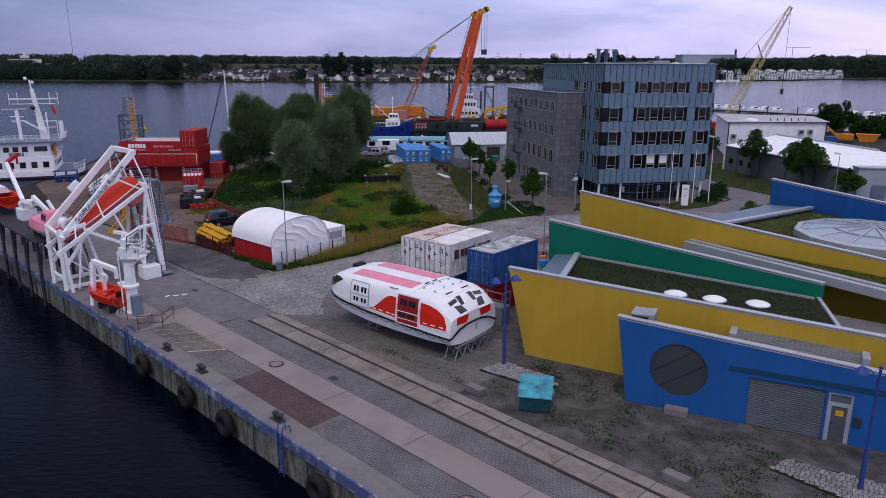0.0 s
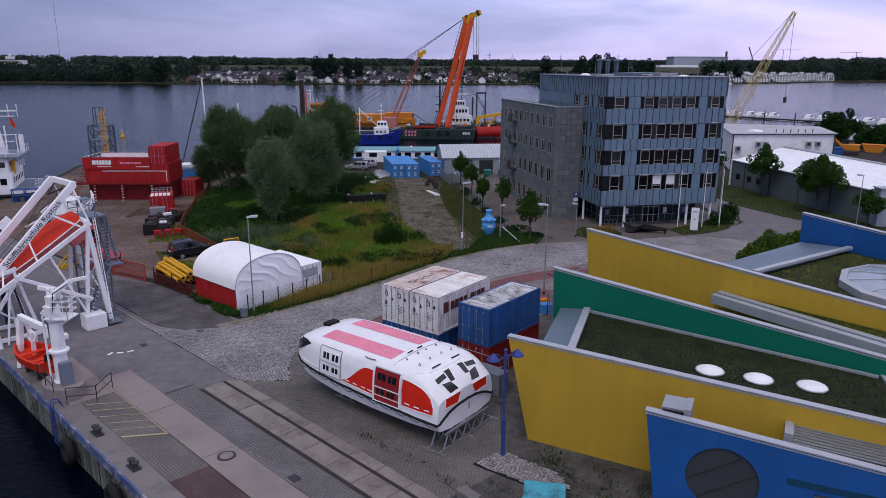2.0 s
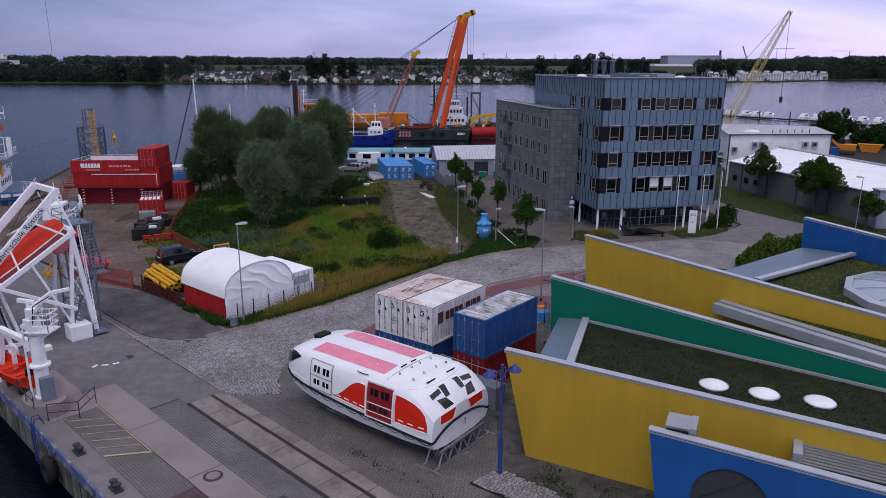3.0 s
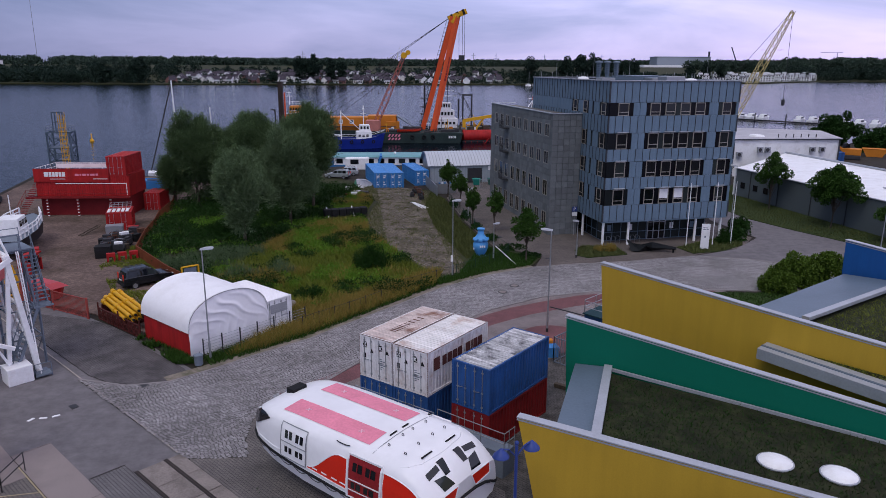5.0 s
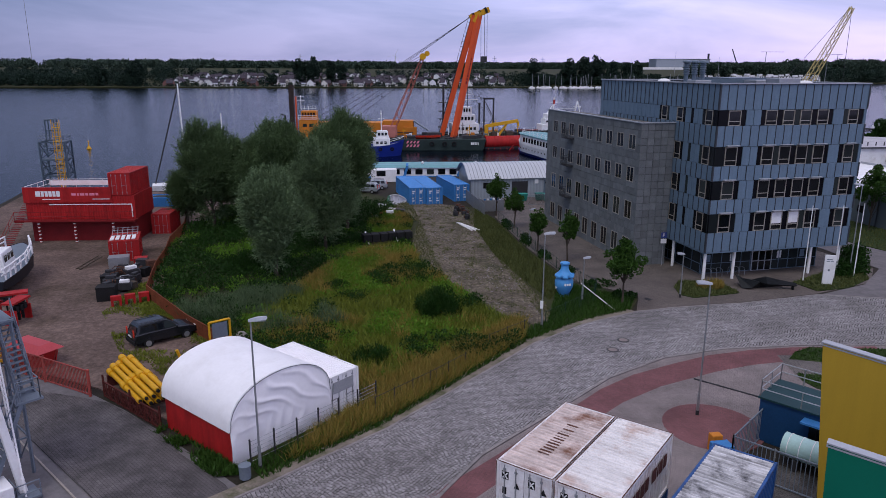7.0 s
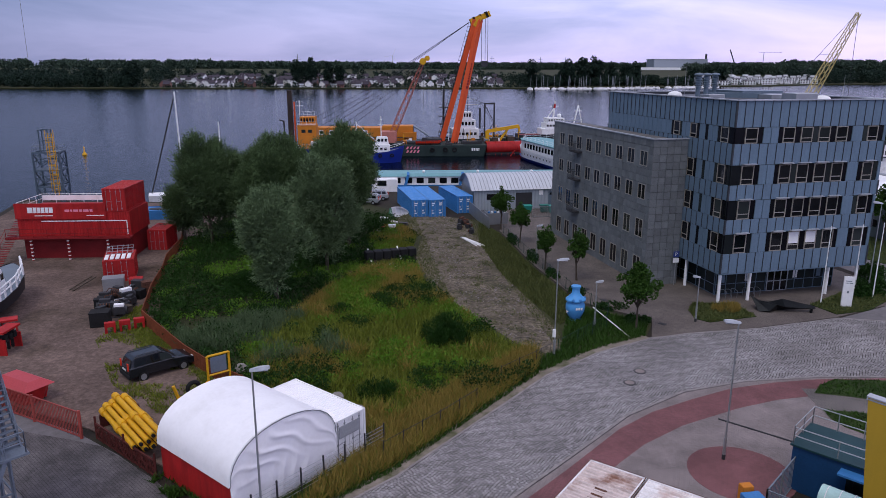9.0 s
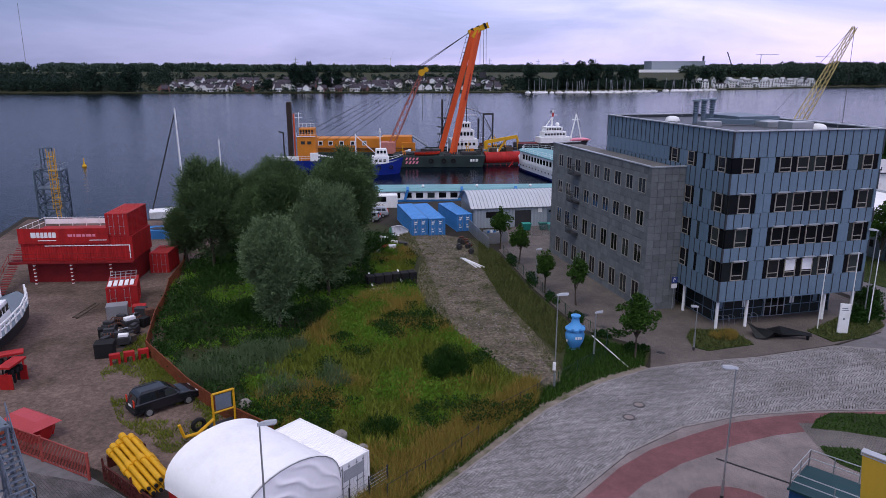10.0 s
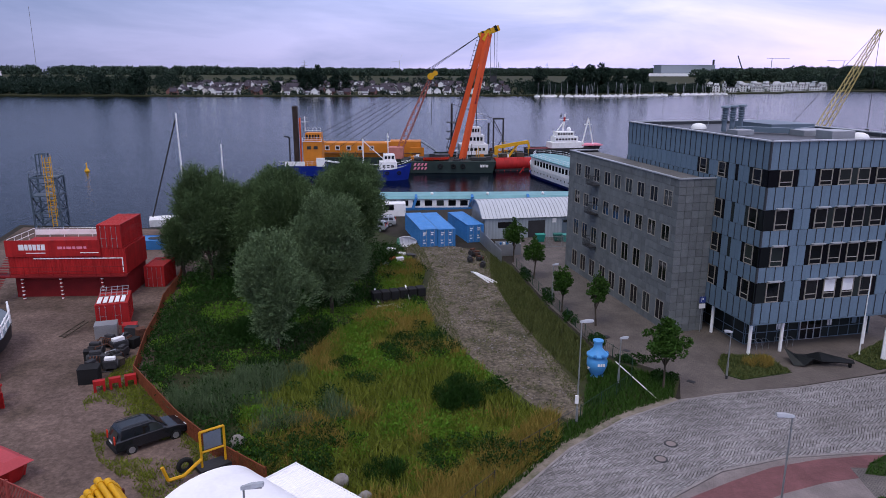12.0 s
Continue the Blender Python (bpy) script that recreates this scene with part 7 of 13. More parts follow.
KM = frame_at(-53.9, 101.9, 4.0)
kb = thing("container_office", "red stacked container offices with a railed roof deck", "container office", KM)
part("lower_wall", Shape().box(0.2, 0.5, 0, 12.0, 6.0, 2.6), M_DKRED, kb, "dark red lower storey")
up = Shape().box(0, 0.06, 2.7, 12.19, 6.06, 5.45)
part("upper_wall", up, M_RED, kb, "bright red upper storey")
cor = Shape()
corrugated(cor, 0.1, 2.8, 12.1, 5.4, 0.055, 0.035, 0.28)
part("upper_cladding", cor, M_RED, kb)
part("parapet", Shape().box(-0.1, -0.12, 4.7, 9.7, 0.0, 6.45), M_RED, kb, "red sign board along the deck")
part("shelf", Shape().box(-1.2, -0.75, 2.55, 12.3, 0.55, 2.72), M_DKRED, kb, "dark red gallery")
for x in (1.4, 5.4, 9.7):
    p = part("post", Shape().box(x - 0.1, -0.55, 0, x + 0.1, -0.35, 2.55), M_DKRED, kb, "dark red post with white chevrons")
    for k in range(6):
        part("chevron_stripe", Shape().box(x - 0.105, -0.555, 0.15 + k * 0.42, x + 0.105, -0.345, 0.27 + k * 0.42), M_WHITE, p)
for lx0, ly0, lz0, lx1, ly1, lz1 in ((2.6, -0.03, 4.4, 11.9, 0.012, 4.5), (11.8, -0.03, 2.9, 11.9, 0.012, 4.4), (2.0, -0.15, 5.05, 4.0, -0.125, 5.13), (7.6, -0.15, 5.05, 9.5, -0.125, 5.13)):
    part("wall_stripe", Shape().box(lx0, ly0, lz0, lx1, ly1, lz1), M_WHITE, kb, "white stripe on the red wall")
text_bars([0.55, 0.34, 0.34, 0.36, 0.34, 0.4], 0.62, 0.08, M_WHITE, up_face((1.3, -0.13, 5.4), (1, 0, 0)), kb)
text_bars([0.5, 0.2, 0.5, 0.3, 0.6, 0.3], 0.28, 0.12, M_PINKRED, up_face((5.3, -0.13, 5.5), (1, 0, 0)), kb)
tube_rail([(0.1, 0.1, 5.45), (0.1, 5.9, 5.45), (9.6, 5.9, 5.45)], 1.05, M_WHITE, kb)
part("rail_board", Shape().box(0.15, 5.86, 5.75, 9.6, 5.9, 6.35), M_WHITE, kb, "white board on the rail")
tube_rail([(-1.1, -0.7, 2.7), (12.2, -0.7, 2.7)], 1.0, M_DKRED, kb)
# stairs at the side
st = Shape()
for k in range(14):
    st.box(-1.15, -0.6 + k * 0.3, 2.7 + k * 0.2, -0.2, -0.3 + k * 0.3, 2.75 + k * 0.2)
    st.box(-1.15, -4.6 + k * 0.3, k * 0.19, -0.2, -4.3 + k * 0.3, 0.05 + k * 0.19)
part("stairs", st, M_DKRED, kb)
tube_rail([(-1.15, -4.6, 0.0), (-1.15, -0.6, 2.6)], 1.0, M_DKRED, kb)
container("container", "red container on the roof deck of the offices", M_RED, M_RED, KM @ pose(9.5, 0.0, 5.47), group="yard containers")
container("container", "small red container beside the container offices", M_RED, M_RED, KM @ pose(12.6, 3.6, 0.0), h=2.5, w=2.2, l=4.0, group="yard containers")
rc = container("container", "small red container with grey racks on its roof", M_RED, M_RED, frame_at(-40.6, 93.3, 20), l=4.2, w=2.9, h=2.3)
rk = Shape()
for k in range(5):
    rk.box(0.15 + k * 0.52, 0.3, 2.34, 0.5 + k * 0.52, 2.2, 2.42)
part("rack", rk, M_WHITE, rc, "pale slotted rack")
rk = Shape()
for k in range(6):
    rk.bar((0.2 + k * 0.5, 2.4, 2.4), (0.2 + k * 0.5, 4.0, 2.9), 0.05)
for k in range(4):
    rk.bar((0.2, 2.4 + k * 0.5, 2.4 + k * 0.16), (2.7, 2.4 + k * 0.5, 2.4 + k * 0.16), 0.05)
part("grating", rk, M_GALV, rc)

# heap of engines and gear by the red container
gear_r = random.Random(9)


def crate(name, label, x, y, rz, w, d, h, material, category):
    t = thing(name, label, category, frame_at(x, y, rz))
    part("body", Shape().box(-w / 2, -d / 2, 0.06, w / 2, d / 2, h), material, t, bevel=0.03)
    part("lid", Shape().box(-w / 2 - 0.02, -d / 2 - 0.02, h, w / 2 + 0.02, d / 2 + 0.02, h + 0.05), material, t)
    part("skid", Shape().box(-w / 2, -d / 2, 0, w / 2, -d / 2 + 0.1, 0.06).box(-w / 2, d / 2 - 0.1, 0, w / 2, d / 2, 0.06), M_DARK, t)
    return t


def engine(name, label, x, y, rz, s=1.0, cover=None):
    t = thing(name, label, "engine", frame_at(x, y, rz))
    part("block", Shape().box(-0.5 * s, -0.35 * s, 0.3 * s, 0.5 * s, 0.35 * s, 0.95 * s), M_DARK, t, bevel=0.05)
    part("head", Shape().box(-0.4 * s, -0.22 * s, 0.95 * s, 0.4 * s, 0.22 * s, 1.2 * s), cover or M_GALV, t, bevel=0.04)
    part("flywheel", Shape().tube((0.5 * s, 0, 0.6 * s), (0.62 * s, 0, 0.6 * s), 0.33 * s, seg=16), M_DARK, t)
    p = Shape()
    for k in range(4):
        p.path([(-0.35 * s + k * 0.22 * s, 0.3 * s, 0.9 * s), (-0.35 * s + k * 0.22 * s, 0.5 * s, 0.8 * s), (-0.3 * s + k * 0.2 * s, 0.5 * s, 0.4 * s)], 0.05 * s)
    part("manifold", p, M_RUST, t)
    part("frame", Shape().bar((-0.6 * s, -0.35 * s, 0.1 * s), (0.6 * s, -0.35 * s, 0.1 * s), 0.1).bar((-0.6 * s, 0.35 * s, 0.1 * s), (0.6 * s, 0.35 * s, 0.1 * s), 0.1).box(-0.4 * s, -0.35 * s, 0, -0.3 * s, 0.35 * s, 0.3 * s).box(0.3 * s, -0.35 * s, 0, 0.4 * s, 0.35 * s, 0.3 * s), M_DARK, t)
    return t


crate("crate", "pale grey slatted crate by the red container", -38.6, 91.2, 20, 1.9, 1.4, 1.3, M_GALV, "crate")
crate("crate", "red crate beside engines on the gravel", -36.6, 91.6, 15, 1.2, 1.0, 1.1, M_RED, "crate")
for k, (x, y) in enumerate(((-37.0, 88.6), (-35.7, 87.4), (-37.3, 86.6), (-35.0, 85.4), (-36.3, 84.6), (-34.6, 83.6), (-35.8, 82.8), (-36.0, 89.2), (-34.9, 86.4))):
    engine("marine_engine", "dark old marine engine lying in the yard", x, y, gear_r.uniform(0, 360), gear_r.uniform(0.9, 1.25), M_WHITE if k % 4 == 1 else M_DARK)
for k, (x, y, w, d, h, mm) in enumerate(((-36.0, 90.6, 1.0, 0.8, 1.2, M_DARK), (-35.0, 90.2, 0.8, 0.7, 1.2, M_RUST), (-34.9, 88.6, 0.9, 0.6, 0.9, M_BLACK), (-37.2, 85.2, 0.7, 0.7, 1.1, M_BLACK), (-34.4, 84.6, 0.8, 0.6, 0.7, M_BARK), (-35.2, 84.0, 0.6, 0.5, 1.2, M_DARK))):
    crate("crate", "scuffed crate among old engines", x, y, k * 37, w, d, h, mm, "crate")
for k, (x, y, z) in enumerate(((-36.4, 86.0, 1.2), (-35.6, 88.2, 1.3), (-36.9, 87.6, 1.25), (-35.2, 84.8, 1.2))):
    t = thing("loose_pipe", "bent metal pipe lying over the engines", "pipe", frame_at(x, y, 40 + 70 * k))
    part("tube", Shape().path([(-0.9, 0, 0.0), (-0.5, 0.1, z), (0.4, 0.0, z + 0.1), (0.9, 0.2, z - 0.5)], 0.045), M_GALV if k % 2 else M_RUST, t)
crate("crate", "black crate beside red plastic barriers", -35.2, 81.4, 15, 1.5, 1.2, 1.3, M_BLACK, "crate")
for k in range(3):
    t = thing("plastic_barrier", "red plastic road barrier with a hollow middle", "barrier", frame_at(-33.6 + k * 0.95, 79.7 + k * 0.55, 28), "red barriers")
    b = Shape().loft([[(-0.42, y, 0), (-0.42, y, 1.0), (0.42, y, 1.0), (0.42, y, 0), (0.22, y, 0), (0.22, y, 0.6), (-0.22, y, 0.6), (-0.22, y, 0)] for y in (-0.22, 0.22)])
    part("body", b, M_RED, t, bevel=0.03)

# ---- steel tower at the shore ----
tw = thing("steel_tower", "grey steel training tower with a yellow ladder", "tower", frame_at(-69.6, 137.5, 12))
s = Shape()
for x in (-1.9, 1.9):
    for y in (-1.7, 1.7):
        s.bar((x, y, -2.5), (x, y, 8.0), 0.24)
for z in (2.6, 5.2, 8.0):
    for a, b in (((-1.9, -1.7), (1.9, -1.7)), ((1.9, -1.7), (1.9, 1.7)), ((1.9, 1.7), (-1.9, 1.7)), ((-1.9, 1.7), (-1.9, -1.7))):
        s.bar((*a, z), (*b, z), 0.2)
        s.bar((*a, z - 2.6), (*b, z), 0.12).bar((*b, z - 2.6), (*a, z), 0.12).bar((*a, z - 1.3), (*b, z - 1.3), 0.1)
M_TOWER = mat("blue_grey_tower_steel", (0.07, 0.10, 0.13), 0.5, var=0.2, scale=1.0)
part("frame", s, M_TOWER, tw, "blue-grey steel frame")
part("landing", Shape().box(-1.9, -1.7, 5.2, 1.9, 1.7, 5.28).box(-0.2, -1.7, 8.0, 1.9, 1.7, 8.06), M_GREYPAINT, tw)
tube_rail([(-1.9, -1.7, 8.0), (1.9, -1.7, 8.0), (1.9, 1.7, 8.0), (-1.9, 1.7, 8.0), (-1.9, -1.7, 8.0)], 1.0, M_GREYPAINT, tw)
s = Shape()
for y in (0.9, 1.5):
    s.bar((-0.2 + y * 1.0, -1.9, 0.5), (-0.2 + y * 1.0, -1.9, 11.0), 0.10)
for k in range(30):
    s.bar((0.7, -1.9, 0.6 + k * 0.35), (1.3, -1.9, 0.6 + k * 0.35), 0.05)
part("ladder", s, M_YELLOWP, tw, "yellow ladder")
s = Shape()
for x in (-0.75, 0.55):
    for y in (-1.3, 0.2):
        s.bar((x, y, 8.0), (x, y, 11.6), 0.16)
for z in (9.8, 11.5):
    s.bar((-0.75, -1.3, z), (0.55, -1.3, z), 0.12).bar((-0.75, 0.2, z), (0.55, 0.2, z), 0.12).bar((-0.75, -1.3, z), (-0.75, 0.2, z), 0.12).bar((0.55, -1.3, z), (0.55, 0.2, z), 0.12)
part("upper_frame", s, M_TOWER, tw)
s = Shape()
for x in (0.4, 1.6):
    s.bar((x, -2.1, 2.0), (x, -2.1, 11.6), 0.07)
for k in range(12):
    s.path([(0.4, -1.9, 3.2 + k * 0.72), (0.55, -2.35, 3.2 + k * 0.72), (1.0, -2.55, 3.2 + k * 0.72), (1.45, -2.35, 3.2 + k * 0.72), (1.6, -1.9, 3.2 + k * 0.72)], 0.035, 4)
part("ladder_cage", s, M_YELLOWP, tw, "yellow safety cage of the ladder")

# ---- gate, fences, pipes, car ----
def fence_run(t, pts, h, post_material, bar_material, every=2.2, step=0.12, bar=0.018, post=0.06, top=True):
    """Posts with close upright bars between two rails."""
    for a, b in zip(pts, pts[1:]):
        a, b = Vector((*a, 0)), Vector((*b, 0))
        n = max(1, round((b - a).length / every))
        for k in range(n):
            p, q = a.lerp(b, k / n), a.lerp(b, (k + 1) / n)
            part("post", Shape().bar(p, p + Vector((0, 0, h + 0.1)), post), post_material, t)
            s = Shape().bar(p + Vector((0, 0, 0.12)), q + Vector((0, 0, 0.12)), bar * 2)
            s.bar(p + Vector((0, 0, h)), q + Vector((0, 0, h)), bar * 2)
            m = max(2, int((q - p).length / step))
            for j in range(1, m):
                c = p.lerp(q, j / m)
                s.bar(c + Vector((0, 0, 0.12)), c + Vector((0, 0, h)), bar)
            part("mesh_panel", s, bar_material, t)
    part("post", Shape().bar(b, b + Vector((0, 0, h + 0.1)), post), post_material, t)


M_REDGATE = mat("faded_red_gate_paint", (0.30, 0.06, 0.05), 0.6, var=0.2, scale=2, fine=10)
M_FENCERUST = mat("rusty_orange_mesh", (0.17, 0.05, 0.022), 0.85, var=0.35, scale=1.2, fine=8)
gate = thing("yard_gate", "red barred steel gate, closed", "gate")
fence_run(gate, [(-35.2, 66.9), (-31.4, 65.0), (-27.5, 63.0)], 1.7, M_REDGATE, M_REDGATE, every=4.2, step=0.14, bar=0.035, post=0.14)
of = thing("orange_fence", "rusty orange mesh fence between yard and meadow", "fence")
fence_run(of, [(-35.4, 95), (-34.2, 89.5), (-31.9, 81.9), (-25.6, 74.4), (-21.9, 70.7), (-17.6, 67.4)], 1.25, M_FENCERUST, M_FENCERUST, step=0.09, bar=0.032)
of = thing("orange_fence", "rusty orange mesh fence behind the red container", "fence")
fence_run(of, [(-41.5, 118), (-38.2, 108), (-36.9, 100), (-35.4, 95)], 1.25, M_FENCERUST, M_FENCERUST, step=0.09, bar=0.032)
M_RACKRED = mat("dark_red_rack_paint", (0.075, 0.016, 0.013), 0.75, var=0.35, scale=2.0, fine=10)
pf = thing("rack_lattice", "dark red steel lattice before the yellow pipes", "lattice")
for k in range(9):
    p = Vector((-26.6, 63.0, 0)).lerp(Vector((-21.5, 59.0, 0)), k / 8)
    q = Vector((-26.6, 63.0, 0)).lerp(Vector((-21.5, 59.0, 0)), (k + 1) / 8)
    part("post", Shape().bar(p, p + Vector((0, 0, 1.45 if k % 4 == 0 else 1.0)), 0.09), M_RACKRED, pf)
    if k < 8:
        u_ = Vector((0, 0, 1))
        part("bracing", Shape().bar(p + u_ * 0.1, q + u_ * 0.95, 0.06).bar(q + u_ * 0.1, p + u_ * 0.95, 0.06).bar(p + u_ * 0.55, q + u_ * 0.55, 0.05), M_RACKRED, pf)
        for f_ in (0.25, 0.5, 0.75):
            c = p.lerp(q, f_)
            part("bar", Shape().tube(c + u_ * 0.05, c + u_ * 0.95, 0.03, seg=5), M_RACKRED, pf)
part("rail", Shape().bar((-26.6, 63.0, 1.0), (-21.5, 59.0, 1.0), 0.09).bar((-26.6, 63.0, 0.08), (-21.5, 59.0, 0.08), 0.09), M_RACKRED, pf)
pr = random.Random(12)
rack = thing("pipe_rack", "low dark rack under yellow pipes", "rack", frame_at(-26.5, 65.2, -48.0))
part("beam", Shape().box(0.3, -1.0, 0, 0.5, 1.3, 0.85), M_RACKRED, rack)
part("beam", Shape().box(4.6, -1.0, 0, 4.8, 1.3, 0.85), M_RACKRED, rack)
for k, (y, z, l, r, x0) in enumerate(((-0.75, 0.62, 5.6, 0.17, 0.2), (-0.36, 0.62, 6.4, 0.17, 0.0), (0.06, 0.63, 6.0, 0.18, 0.4), (0.48, 0.62, 6.3, 0.17, -0.2), (0.9, 0.62, 6.5, 0.17, 0.1), (-0.55, 0.94, 6.0, 0.16, 0.3), (-0.14, 0.95, 6.2, 0.17, 0.1), (0.30, 0.95, 6.6, 0.17, -0.1), (0.7, 0.94, 6.2, 0.17, 0.3), (0.1, 1.26, 6.4, 0.17, 0.0), (0.5, 1.25, 6.0, 0.16, 0.4))):
    t = thing("yellow_pipe", "yellow lacquered pipe with a thick collar, in a stack", "pipe", rack.matrix_basis @ pose(x0, y, z + 0.4), "stacked yellow pipes")
    part("tube", Shape().tube((0, 0, 0), (l, 0, 0), r * 0.95, seg=14), M_YELLOWP, t, smooth=True)
    for x in (0.0, l * pr.uniform(0.35, 0.6)):
        part("collar", Shape().tube((x, 0, 0), (x + 0.55, 0, 0), r * 1.3, seg=14), M_YELLOWP, t, smooth=True)
    part("end_cap", Shape().tube((l, 0, 0), (l + 0.12, 0, 0), r * 0.6, seg=12), M_BLACK, t)


def car(name, label, m, body_mat):
    t = thing(name, label, "car", m)
    # side profile of an estate car with its nose at +x
    low = [(-2.2, 0.42), (-2.25, 0.75), (-2.2, 1.02), (-1.2, 1.05), (0.55, 1.02), (1.55, 0.92), (2.1, 0.75), (2.25, 0.55), (2.2, 0.35)]
    rings = []
    for y, k in ((-0.86, 0.0), (-0.80, 1.0), (0.80, 1.0), (0.86, 0.0)):
        rings.append([(x * (0.985 if abs(y) > 0.82 else 1.0), y, z if abs(y) > 0.82 else z + 0.02) for x, z in low])
    part("body", Shape().loft(rings), body_mat, t, bevel=0.04)
    cab = []
    for y, k in ((-0.80, 0), (-0.66, 1), (0.66, 1), (0.80, 0)):
        cab.append([(-2.12, y, 1.0), (-1.95, y, 1.45 if k else 1.0), (-1.75, y, 1.66 if k else 1.0), (0.0, y, 1.66 if k else 1.0), (0.35, y, 1.5 if k else 1.0), (1.0, y, 1.0)])
    part("cabin", Shape().loft(cab), body_mat, t, bevel=0.05)
    for side in (-1, 1):
        for x0, x1, u0, u1 in ((-1.85, -1.1, -1.7, -1.1), (-1.0, -0.25, -1.0, -0.25), (-0.15, 0.75, -0.15, 0.3)):
            w = Shape().add([(x0, side * 0.805, 1.06), (x1, side * 0.805, 1.06), (u1, side * 0.70, 1.52), (u0, side * 0.70, 1.52)], [(0, 1, 2, 3)])
            part("side_window", w, M_GLASS, t)
        for x in (-1.35, 1.35):
            wh = part("wheel", Shape().tube((x, side * 0.66, 0.33), (x, side * 0.87, 0.33), 0.33, seg=20), M_BLACK, t, smooth=True)
            part("rim", Shape().tube((x, side * 0.865, 0.33), (x, side * 0.885, 0.33), 0.2, seg=16), M_GALV, wh)
        part("tail_light", Shape().box(-2.24, side * 0.62 - 0.1, 0.85, -2.19, side * 0.62 + 0.1, 1.35), M_ORANGERED, t)
        part("headlight", Shape().box(2.05, side * 0.62 - 0.16, 0.66, 2.24, side * 0.62 + 0.16, 0.8), M_WHITE, t)
        part("mirror", Shape().box(0.55, side * 0.95 - 0.1, 1.02, 0.7, side * 0.95 + 0.1, 1.16), body_mat, t)
        part("roof_bar", Shape().tube((-1.7, side * 0.6, 1.72), (-0.1, side * 0.6, 1.72), 0.025, seg=6), M_DARK, t)
    part("windscreen", Shape().add([(0.98, -0.7, 1.06), (0.98, 0.7, 1.06), (0.37, 0.6, 1.52), (0.37, -0.6, 1.52)], [(0, 1, 2, 3)]), M_GLASS, t)
    part("rear_window", Shape().add([(-2.13, 0.68, 1.06), (-2.13, -0.68, 1.06), (-1.97, -0.6, 1.5), (-1.97, 0.6, 1.5)], [(0, 1, 2, 3)]), M_GLASS, t)
    part("bumper", Shape().box(-2.3, -0.8, 0.35, -2.15, 0.8, 0.6).box(2.1, -0.8, 0.32, 2.3, 0.8, 0.52), M_BLACK, t, bevel=0.03)
    part("number_plate", Shape().box(-2.265, -0.26, 0.78, -2.245, 0.26, 0.89), M_WHITE, t)
    return t


M_CARBLACK = mat("black_car_paint", (0.010, 0.012, 0.016), 0.2, var=0.2, bump=0.0, spec=0.6)
car("estate_car", "black estate car parked on gravel by a fence", pose(-26.7, 72.4, 0, 0, 0, 44) @ Matrix.Diagonal((1.05, 1.06, 1.1, 1.0)), M_CARBLACK)
# yellow tubular frame trolley, boulders and a red boat hull turned over
tf = thing("tube_trolley", "yellow tubular trolley frame with a black tyre", "trolley", frame_at(-21.9, 68.8, 40) @ Matrix.Scale(1.35, 4))
part("frame", Shape().path([(0, 0, 0.3), (0, 0, 2.0), (1.1, 0, 2.0), (1.1, 0, 0.3)], 0.06).path([(0, 0, 1.0), (1.1, 0, 1.0)], 0.05).path([(-1.8, -0.3, 1.1), (-1.6, -0.3, 0.4), (-0.9, -0.2, 0.3), (0, 0, 0.7)], 0.08), M_YELLOWP, tf)
part("panel", Shape().box(0.15, -0.02, 1.1, 0.95, 0.02, 1.9), M_GREYPAINT, tf)
part("tyre", Shape().torus(0.28, 0.11, m=pose(-0.6, 0.5, 0.38, 90)), M_BLACK, tf, smooth=True)
part("base", Shape().box(-0.2, -0.4, 0, 1.4, 0.4, 0.3), M_DARK, tf)
M_BOULDER = mat("grey_boulder", (0.22, 0.205, 0.19), 0.85, var=0.3, scale=1.5, fine=6, bump=0.6)
for x, y, r in ((-20.6, 71.6, 0.55), (-13.2, 67.4, 0.5), (-11.6, 65.8, 0.45)):
    t = Shape()
    rb_ = random.Random(int(x * 10))
    t.ball((0, 0, r * 0.9), r, r * 0.75, r, 10, 6)
    t.v = [(px * rb_.uniform(0.88, 1.1), py * rb_.uniform(0.88, 1.1), pz) for px, py, pz in t.v]
    ob = part("boulder", t, M_BOULDER, None, smooth=True)
    ob.matrix_basis = frame_at(x, y, 30)
    tagged(ob, "rounded grey boulder at the meadow's edge", "boulder")

# ---- training davits, crane and boats on the quay ----
def qp(u, v, z):
    x, y = quay(u, v)
    return Vector((x, y, z))


dv = thing("freefall_davit", "white steel launching davit for a free-fall lifeboat", "davit")
beam = lambda a, b, w, h=None, name="beam", label="", material=None: part(name, Shape().bar(qp(*a), qp(*b), w * 0.8, (h or w) * 0.8), material or M_WHITE, dv, label, bevel=0.02)
beam((-25.4, 0.3, 4.9), (-25.4, 6.5, 11.2), 0.42, 0.62)
text_beam = beam((-22.5, 0.6, 4.6), (-22.5, 7.0, 11.0), 0.36, 0.62)
beam((-25.5, 6.5, 11.1), (-22.4, 7.0, 10.95), 0.4, 0.5)
part("bracket", Shape().path([qp(-25.0, 6.4, 10.8), qp(-24.0, 5.6, 10.2), qp(-23.0, 6.4, 10.7)], 0.07), M_DARK, dv)
beam((-24.7, -0.2, 3.4), (-24.7, 7.4, 8.2), 0.3, 0.4, "launch_rail")
beam((-21.5, -0.2, 3.4), (-21.5, 7.5, 8.1), 0.3, 0.4, "launch_rail")
